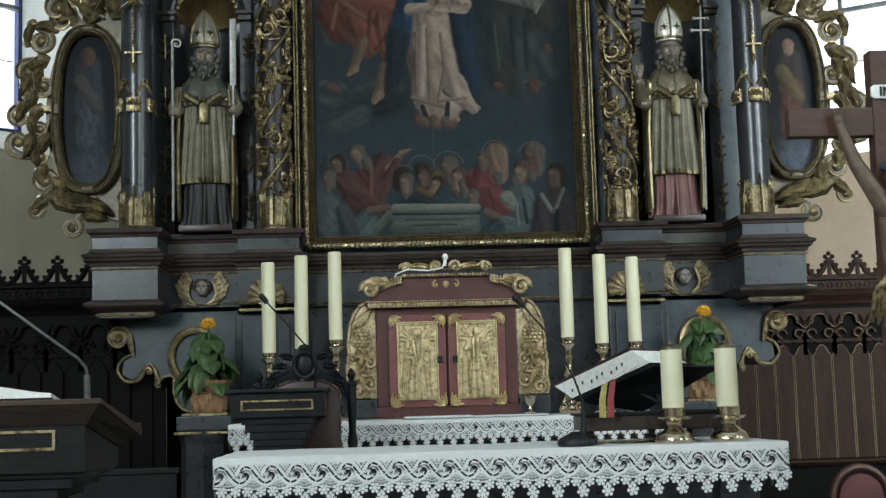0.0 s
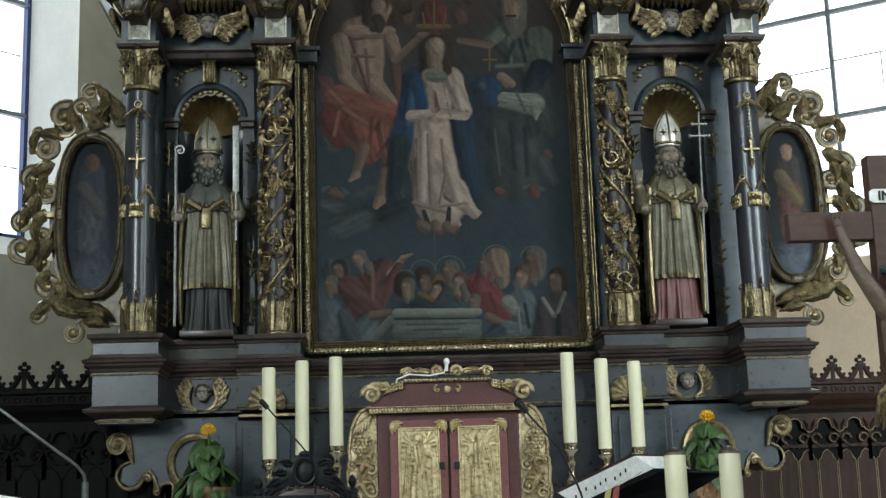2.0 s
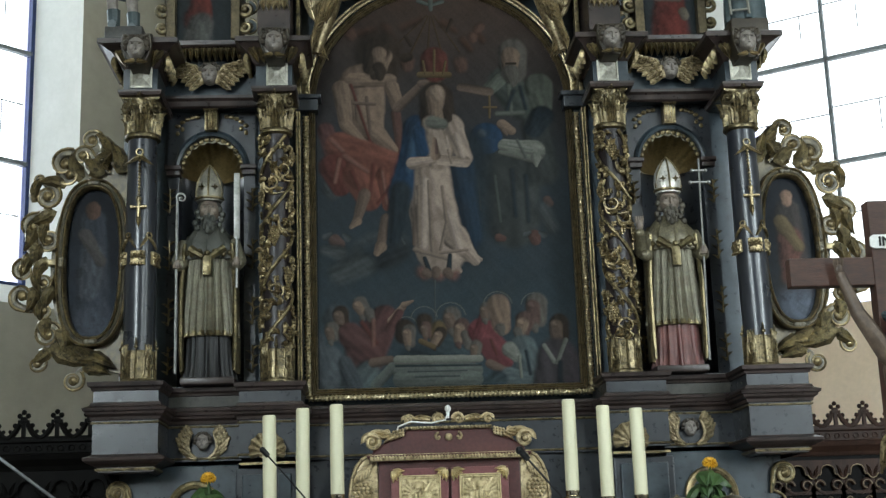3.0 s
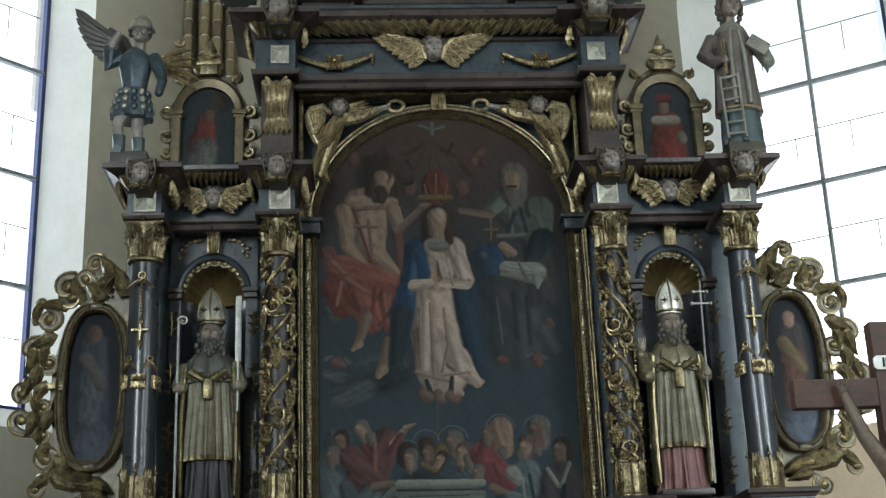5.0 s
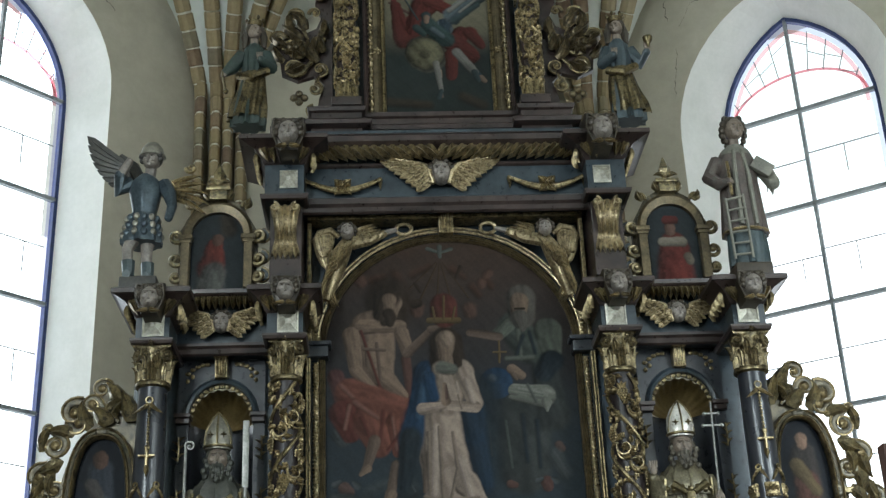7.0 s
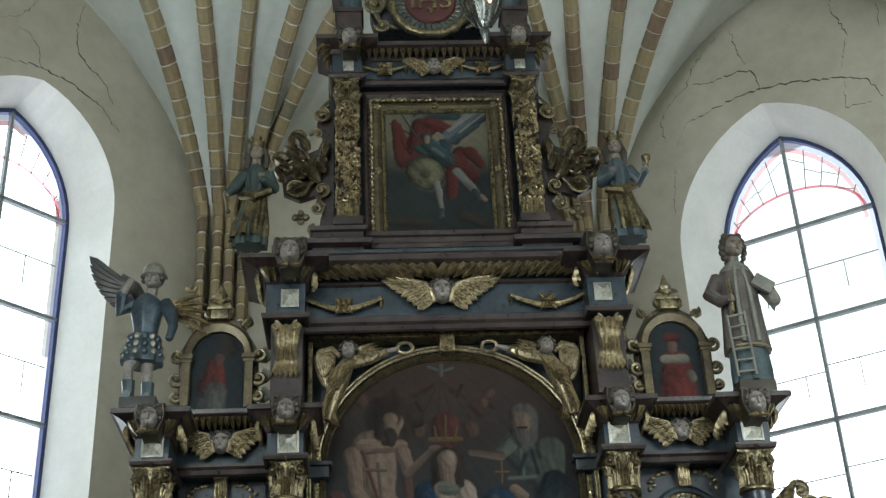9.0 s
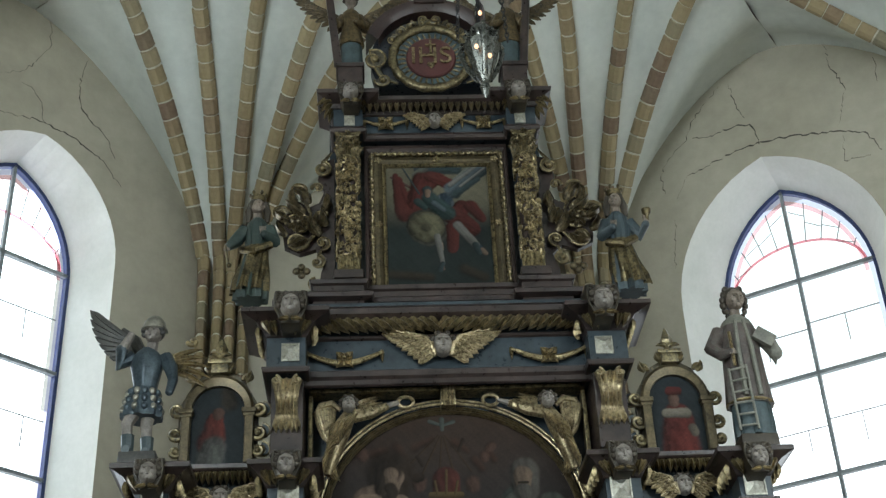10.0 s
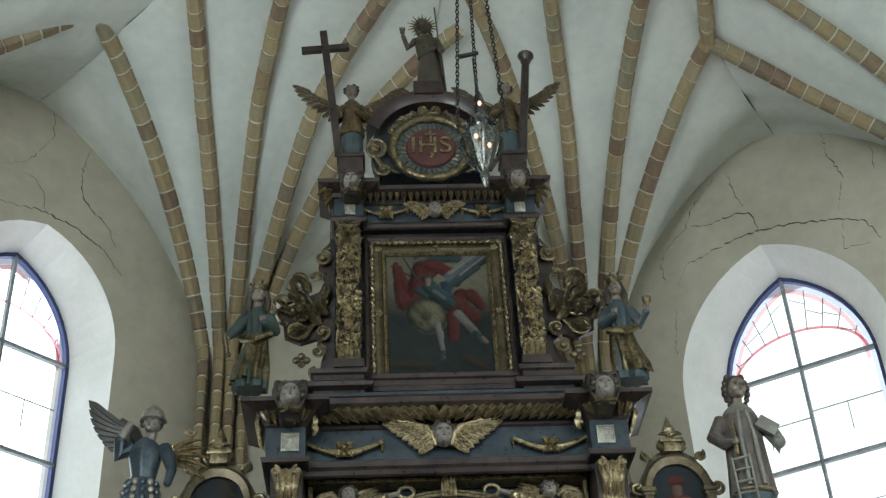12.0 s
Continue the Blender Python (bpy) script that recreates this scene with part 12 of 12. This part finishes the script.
loft(bm, [[(-2.34, -4.22, 1.205), (-1.40, -4.22, 1.205), (-1.342, -3.80, 1.088), (-2.42, -3.80, 1.088)], [(-2.34, -4.22, 1.218), (-1.40, -4.22, 1.218), (-1.342, -3.80, 1.118), (-2.42, -3.80, 1.118)], [(-2.335, -4.212, 1.222), (-1.407, -4.212, 1.222), (-1.350, -3.806, 1.122), (-2.41, -3.806, 1.122)]])
box(bm, -2.40, -1.345, -3.83, -3.80, 1.105, 1.135, 0.006)
part("desk_board", bm, M_AMBOBOARD, ambo, "worn brown sloping desk board with a ledge", False)
bm = bmesh.new()
loft(bm, [[(-2.26, -4.205, 1.138), (-1.452, -4.205, 1.138), (-1.405, -3.85, 1.050), (-2.30, -3.85, 1.050)], [(-2.275, -4.208, 1.160), (-1.438, -4.208, 1.160), (-1.39, -3.84, 1.072), (-2.33, -3.84, 1.072)], [(-2.32, -4.215, 1.204), (-1.41, -4.215, 1.204), (-1.345, -3.82, 1.090), (-2.40, -3.82, 1.090)]])
part("desk_moulding", bm, M_AMBOEDGE, ambo, "dark brown moulding under the desk", False)
bm = bmesh.new()
loft(bm, [[(-1.85 + a * hw, yy, 1.09 + b * hh) for a, b in ((-1, -1), (1, -1), (1, 1), (-1, 1))] for hw, hh, yy in ((0.298, 0.033, -4.195), (0.298, 0.033, -4.207), (0.288, 0.024, -4.207), (0.288, 0.024, -4.195))], True, False)
part("slot_rim", bm, M_GOLD, ambo, "thin gilt rim of the slot", False)
bm = bmesh.new()
for k in range(5):
    w = 0.40 - 0.05 * k
    box(bm, -1.855 - w, -1.855 + w, -4.18 + 0.015 * k, -3.72 - 0.015 * k, 1.0 - 0.035 * (k + 1), 1.0 - 0.035 * k, 0.006)
box(bm, -2.0, -1.71, -4.1, -3.8, 0.05, 0.83)
box(bm, -2.2, -1.5, -4.2, -3.7, 0.0, 0.05)
part("stepped_shaft", bm, M_BLACKLAC, ambo, "", False)
bm = bmesh.new()
rows = []
for i in range(15):
    k = i / 14
    x = -2.05 + 0.47 * k
    z = 1.240 + 0.07 * math.sin(math.pi * (1 - k) ** 0.7) * (1 - k) + 0.004
    rows.append([(x, -4.15, z), (x, -3.85, z - 0.045)])
loft(bm, [[r[0], r[1], (r[1][0], r[1][1], 1.185), (r[0][0], r[0][1], 1.229)] for r in rows])
solo("open_book", bm, M_PAPER, "white pages of an open book on the ambo", "book")
bm = bmesh.new()
tube(bm, [(-1.468, -4.12, 1.21), (-1.466, -4.13, 1.30)], [0.011, 0.011], 10)
tube(bm, [(-1.466, -4.13, 1.30), (-1.468, -4.14, 1.325), (-1.49, -4.16, 1.355), (-1.60, -4.18, 1.44), (-1.74, -4.2, 1.548), (-1.86, -4.2, 1.64)], 0.0055, 8)
ball(bm, (-1.87, -4.2, 1.648), 0.016, u=10, v=8)
solo("gooseneck_microphone", bm, M_STEEL, "grey gooseneck microphone on the ambo", "microphone")

# ---- crucifix on a pole ----
cru = thing("processional_cross", "brown wooden cross on a tall pole with a white name plate", "cross", at=(0, 0, 0))
CX = 1.292
bm = bmesh.new()
box(bm, CX - 0.36, CX + 0.36, -4.22, -4.17, 2.045, 2.145, 0.004)
part("cross_beam", bm, M_CROSSWOOD, cru, "brown wooden cross beam", False)
bm = bmesh.new()
box(bm, CX - 0.066, CX + 0.066, -4.225, -4.165, 1.2, 2.345, 0.004)
part("upright", bm, M_CROSSWOOD, cru, "brown wooden upright", False)
bm = bmesh.new()
box(bm, CX - 0.03, CX + 0.03, -4.22, -4.17, 0.05, 1.2, 0.004)
box(bm, CX - 0.2, CX + 0.2, -4.4, -4.0, 0.0, 0.05, 0.01)
part("pole", bm, M_CROSSWOOD, cru, "plain wooden pole", False)
bm = bmesh.new()
outline(bm, [(CX - 0.072, 2.18), (CX - 0.06, 2.172), (CX + 0.06, 2.172), (CX + 0.072, 2.18), (CX + 0.072, 2.212), (CX + 0.06, 2.22), (CX - 0.06, 2.22), (CX - 0.072, 2.212)], -4.235, -4.226)
plate = part("name_plate", bm, M_WHITE, cru, "small white plate", False)
letters("INRI", 0.048, (CX, -4.238, 2.194), M_INK, plate)
bm = bmesh.new()
F, HAIR, GILT, LEAFY = range(4)
x, y = CX, -4.27
limb(bm, [(x - 0.03, y, 1.77), (x - 0.075, y - 0.005, 1.80), (x - 0.155, y + 0.005, 1.94), (x - 0.195, y + 0.02, 2.075)], [0.05, 0.036, 0.026, 0.017], F)
hand_shape(bm, (x - 0.20, y + 0.02, 2.095), 0.020, True, F)
limb(bm, [(x + 0.03, y, 1.77), (x + 0.075, y - 0.005, 1.80), (x + 0.155, y + 0.005, 1.94), (x + 0.195, y + 0.02, 2.075)], [0.05, 0.036, 0.026, 0.017], F)
hand_shape(bm, (x + 0.20, y + 0.02, 2.095), 0.020, True, F)
drape(bm, (x, y + 0.01, 0), [(1.55, 0.065, 0.05), (1.66, 0.08, 0.058), (1.75, 0.085, 0.055), (1.80, 0.06, 0.045)], 5, 0.03, F, 0)
head(bm, (x - 0.005, y - 0.03, 1.885), 0.062, F, HAIR, -10, True, 0, True)
tube(bm, [(x - 0.005 + 0.062 * math.cos(radians(a)), y - 0.02 + 0.055 * math.sin(radians(a)), 1.925 + 0.006 * math.sin(5 * radians(a))) for a in range(0, 361, 20)], 0.014, 7, LEAFY)
drape(bm, (x, y + 0.01, 0), [(1.40, 0.075, 0.055), (1.47, 0.09, 0.06), (1.56, 0.075, 0.055)], 8, 0.16, GILT, 0.3)
for k in range(4):
    leaf(bm, (x - 0.075 - 0.008 * k, 1.56 - 0.012 * k), -95 - 5 * k, 0.19 - 0.02 * k, 0.02, y - 0.03 + 0.01 * k, 0.02, 10, 1, GILT, 7)
for q in (-1, 1):
    limb(bm, [(x + q * 0.035, y, 1.44), (x + q * 0.03, y - 0.03, 1.28), (x + q * 0.008, y, 1.12)], [0.05, 0.035, 0.02], F)
solo("crucifix_figure", bm, [M_FLESHCRUC, M_HAIR, M_GOLD, M_TEAL], "painted carved figure with a gilt loincloth on the cross", "statue")

# ---- panelling with cresting on both sides ----
def panelling(name, x0, x1, y, mat, top, label, bay=0.36):
    pn = thing(name, label, "wall panelling", kind="structure")
    # Near-black backing: the shade in the tracery's gaps is in its colour.
    bm = bmesh.new()
    box(bm, x0, x1, y + 0.02, y + 0.06, 0.0, top - 0.16)
    part("back_board", bm, M_DADOSHADE, pn, "", False)
    bm = bmesh.new()
    moulding(bm, [(x0, y + 0.03), (x1, y + 0.03)], [(0, top - 0.36), (0.02, top - 0.355), (0.03, top - 0.33), (0.06, top - 0.29), (0.07, top - 0.26), (0.05, top - 0.25), (0.045, top - 0.19), (0.06, top - 0.18), (0.06, top - 0.165), (0, top - 0.16)])
    moulding(bm, [(x0, y + 0.03), (x1, y + 0.03)], [(0, 0.66), (0.05, 0.67), (0.07, 0.69), (0.06, 0.705), (0, 0.71)])
    part("rail", bm, mat, pn, "", False)
    bm = bmesh.new()
    n = int((x1 - x0) / 0.066)
    for i in range(n):
        xx = x0 + (x1 - x0) * (i + 0.5) / n
        tube(bm, [(xx + 0.020 * math.cos(radians(a)), y - 0.02, top - 0.220 + 0.020 * math.sin(radians(a))) for a in range(0, 361, 60)], 0.006, 5)
    part("pierced_band", bm, mat, pn, "row of small pierced circles")
    cm = bmesh.new()
    # one crest unit: two leaning leafy curves that meet under a three-lobed knob
    for q in (-1, 1):
        tube(cm, [(q * 0.104, 0, 0.0), (q * 0.078, 0, 0.012), (q * 0.050, 0, 0.045), (q * 0.022, 0, 0.095)], [0.018, 0.020, 0.019, 0.016], 7)
        ball(cm, (q * 0.052, 0, 0.082), 0.017, u=7, v=5)
        ball(cm, (q * 0.082, 0, 0.045), 0.013, u=7, v=5)
    box(cm, -0.012, 0.012, -0.012, 0.012, 0.0, 0.10)
    box(cm, -0.034, 0.034, -0.018, 0.018, 0.095, 0.116, 0.004)
    box(cm, -0.020, 0.020, -0.014, 0.014, 0.116, 0.136, 0.003)
    for q in (-1, 0, 1):
        ball(cm, (q * 0.026, 0, 0.143 + 0.022 * (q == 0)), 0.017, u=8, v=6)
    box(cm, -0.103, 0.103, -0.012, 0.012, -0.006, 0.012)
    me = mesh_of("crest_unit", cm, mat)
    k = int((x1 - x0) / 0.206)
    for i in range(k):
        ob = new("crest_unit", me)
        ob.parent = pn
        ob.location = (x0 + 0.103 + 0.206 * i, y + 0.02, top - 0.155)
    # narrow pointed panels with thin pale edges
    edge = M_DADOEDGE if mat is M_DADO else mat
    m = int((x1 - x0) / 0.1385)
    for i in range(m):
        xa = x0 + 0.1385 * i + 0.006
        xb = xa + 0.1265
        hw, xm, zc = (xb - xa) / 2, (xa + xb) / 2, 1.435
        # ogee head with two small shoulders
        half = [(xa, 0.715), (xa, zc), (xa + hw * 0.14, zc + 0.016), (xa + hw * 0.30, zc + 0.018), (xa + hw * 0.34, zc + 0.034), (xa + hw * 0.55, zc + 0.058), (xa + hw * 0.80, zc + 0.070)]
        pts = half + [(xm, zc + 0.078)] + [(2 * xm - a, b) for a, b in reversed(half)]
        bm = bmesh.new()
        tube(bm, [(a, y + 0.008, b) for a, b in pts], 0.0034, 5)
        part("panel_edge", bm, edge, pn)
        bm = bmesh.new()
        outline(bm, pts, y + 0.010, y + 0.03)
        part("panel", bm, mat, pn, "", False)
    # a fringe of lobed arches hangs from the rail, with curling openwork behind it
    pitch = 0.2135
    first = x0 + (0.175 if mat is M_DADO else 0.10)
    arch = [(-0.1067, 1.632), (-0.086, 1.640), (-0.068, 1.664), (-0.056, 1.660), (-0.049, 1.678), (-0.046, 1.702), (-0.030, 1.722), (0.0, 1.730)]
    arch = arch + [(-a, b) for a, b in reversed(arch[:-1])]
    for i in range(int((x1 - first - pitch / 2) / pitch) + 1):
        xm = first + pitch * i
        bm = bmesh.new()
        loft(bm, [[(xm + a, yy, zz) for yy, zz in ((y - 0.012, 1.765), (y - 0.012, b), (y + 0.012, b), (y + 0.012, 1.765))] for a, b in arch])
        fringe = part("arch_fringe", bm, mat, pn, "carved fringe of lobed arches", False)
        bm = bmesh.new()
        tube(bm, [(xm + a, y - 0.013, b) for a, b in arch], 0.0042, 5)
        part("arch_edge", bm, edge, fringe)
        for q in (-1, 1):
            bm = bmesh.new()
            leaf(bm, (xm + q * 0.0967, 1.648), 90 + q * 16, 0.085, 0.014, y - 0.012, 0.012, 14 * q, 2, 0, 6)
            part("carved_leaf", bm, mat, fringe)
        bm = bmesh.new()
        for q in (-1, 1):
            c = xm + q * 0.062
            tube(bm, [(c + 0.036 * math.cos(radians(a)) * (1 - a / 900), y + 0.010, 1.590 + 0.036 * math.sin(radians(a)) * (1 - a / 900)) for a in range(0, 300, 25)], 0.014, 6)
            tube(bm, [(xm + q * 0.1067, y + 0.012, 1.655), (xm + q * 0.098, y + 0.012, 1.60), (xm + q * 0.072, y + 0.012, 1.555), (xm + q * 0.02, y + 0.012, 1.53)], 0.012, 6)
            box(bm, xm + q * 0.1067 - 0.013, xm + q * 0.1067 + 0.013, y + 0.004, y + 0.022, 1.44, 1.64)
        box(bm, xm - 0.1067, xm + 0.1067, y + 0.006, y + 0.022, 1.528, 1.550)
        part("tracery", bm, mat, pn, "carved openwork tracery")
        bm = bmesh.new()
        for q in (-1, 1):
            c = xm + q * 0.062
            tube(bm, [(c + 0.036 * math.cos(radians(a)) * (1 - a / 900), y - 0.005, 1.590 + 0.036 * math.sin(radians(a)) * (1 - a / 900)) for a in range(0, 300, 25)], 0.0026, 5)
        part("tracery_edge", bm, edge, pn)
    return pn


panelling("panelling_right", 1.627, 4.0, 0.60, M_DADO, 2.15, "brown oak gothic panelling with pierced cresting", 0.362)
# The left panelling is coloured near black to stand in for its shade.
west = panelling("panelling_left", -3.83, -1.82, -0.20, M_DADOSHADE, 2.15, "oak gothic panelling with pierced cresting, coloured near black for shade", 0.34)
bm = bmesh.new()
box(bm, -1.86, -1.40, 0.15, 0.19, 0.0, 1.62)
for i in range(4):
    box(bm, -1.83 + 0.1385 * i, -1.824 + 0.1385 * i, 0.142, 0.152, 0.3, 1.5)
part("back_board", bm, M_DADOSHADE, west, "", False)
bm = bmesh.new()
box(bm, -2.9, -1.70, -0.42, -0.36, 0.80, 0.835, 0.005)
box(bm, -2.9, -1.72, -0.40, -0.37, 0.2, 0.80)
solo("low_rail", bm, M_BLACKLAC, "low black panelled rail beside the altar", "rail", smooth=False)

red = thing("red_chair", "brown wooden chair with a rounded red upholstered back", "chair", at=(2.12, -1.45, 0))
bm = bmesh.new()
arch = [(0.155 * math.cos(math.pi * i / 16), 0.60 + 0.165 * math.sin(math.pi * i / 16)) for i in range(17)]
tube(bm, [(0.15, 0, 0.30)] + [(a, 0, b) for a, b in arch] + [(-0.15, 0, 0.30)], 0.020, 9)
part("back_frame", bm, M_CROSSWOOD, red, "bent brown wooden frame")
bm = bmesh.new()
outline(bm, [(0.125 * math.cos(math.pi * i / 16), 0.60 + 0.13 * math.sin(math.pi * i / 16)) for i in range(17)] + [(-0.11, 0.42), (0.11, 0.42)], -0.02, 0.02, 0, 0.01)
part("backrest", bm, M_REDCLOTH, red, "red upholstered back")
bm = bmesh.new()
box(bm, -0.2, 0.2, -0.42, 0.02, 0.27, 0.33, 0.02)
part("seat", bm, M_REDCLOTH, red, "red upholstered seat")
for a, b in ((-0.17, -0.40), (0.17, -0.40), (-0.16, 0), (0.16, 0)):
    bm = bmesh.new()
    tube(bm, [(a, b, 0.0), (a, b, 0.3)], [0.016, 0.02], 8)
    part("leg", bm, M_CROSSWOOD, red)

# ---- hanging sanctuary lamp ----
lamp = thing("sanctuary_lamp", "silver hanging lamp on three chains with small bulbs", "hanging lamp", at=(0.165, -2.5, 6.05))
bm = bmesh.new()
lathe(bm, [(0.004, -0.13), (0.018, -0.10), (0.022, -0.07), (0.03, -0.04), (0.022, -0.02), (0.035, 0.0), (0.05, 0.05), (0.075, 0.14), (0.10, 0.24), (0.105, 0.27), (0.085, 0.29), (0.06, 0.31)], 24, wobble=lambda a, z: 1 + 0.05 * math.cos(8 * a))
part("bowl", bm, M_LAMPSILVER, lamp, "fluted silver bowl")
for k in range(3):
    a0 = 120 * k - 90
    bm = bmesh.new()
    placed(bm, Matrix.Rotation(radians(a0), 4, "Z"), lambda: (tube(bm, [(0.04, 0, 0.02), (0.10, 0, 0.12), (0.15, 0, 0.26), (0.135, 0, 0.34), (0.10, 0, 0.32)], [0.018, 0.016, 0.014, 0.012, 0.008], 8), ball(bm, (0.14, 0, 0.30), 0.022, u=8, v=6)))
    part("arm", bm, M_LAMPSILVER, lamp, "curved silver arm")
bm = bmesh.new()
for k in range(14):
    a = 2 * math.pi * k / 14
    placed(bm, Matrix.Rotation(a, 4, "Z"), lambda: volute(bm, (0.085, 0.33), 0.028, 1.1, 0.008, 200, -1, 0, 0, 0, None, 5))
lathe(bm, [(0.06, 0.30), (0.075, 0.33), (0.07, 0.38), (0.04, 0.42), (0.03, 0.43)], 18)
part("pierced_rim", bm, M_LAMPSILVER, lamp, "pierced silver gallery")
for p in ((-0.045, -0.11, 0.17), (0.03, -0.11, 0.10), (0.0, -0.03, 0.50)):
    bm = bmesh.new()
    ball(bm, p, 0.012, 1, 1, 1.5, 10, 8)
    part("bulb", bm, M_BULB, lamp, "small warm glowing bulb")
bm = bmesh.new()
lathe(bm, [(0.026, 0.43), (0.034, 0.47), (0.036, 0.52), (0.026, 0.58), (0.006, 0.63)], 16)
ob = part("glass_shade", bm, M_CLEAR, lamp, "clear pointed glass shade")
ob.visible_shadow = False


def link_mesh():
    bm = bmesh.new()
    tube(bm, [(0.011 * math.cos(radians(a)), 0, 0.022 * math.sin(radians(a))) for a in range(0, 361, 30)], 0.0042, 5)
    return mesh_of("chain_link", bm, M_IRON)


LINK = link_mesh()
for base, top in (((-0.145, -0.02, 0.30), (0.05, 0.02, 4.12)), ((0.0, 0.10, 0.33), (0.03, 0.04, 4.12)), ((0.155, -0.02, 0.28), (-0.02, 0.02, 4.12))):
    ch = new("chain")
    ch.parent = lamp
    tagged(ch, "dark iron chain")
    a, b = Vector(base), Vector(top)
    d = (b - a)
    n = int(d.length / 0.034)
    q = d.to_track_quat("Z", "Y").to_matrix().to_4x4()
    for i in range(n):
        ob = new("chain_link", LINK)
        ob.parent = ch
        ob.matrix_basis = Matrix.Translation(a + d * ((i + 0.5) / n)) @ q @ Matrix.Rotation(radians(90 * (i % 2) + 20), 4, "Z")
bm = bmesh.new()
tube(bm, [(-0.10, 0.0, 0.92), (0.02, 0.02, 0.97)], [0.016, 0.014], 8)
tube(bm, [(0.0, 0.06, 0.50), (-0.01, 0.05, 0.95)], 0.006, 6)
part("spreader", bm, M_IRON, lamp, "iron spreader between the chains")
# ---- bricks of the vault ribs ----
build_ribs()
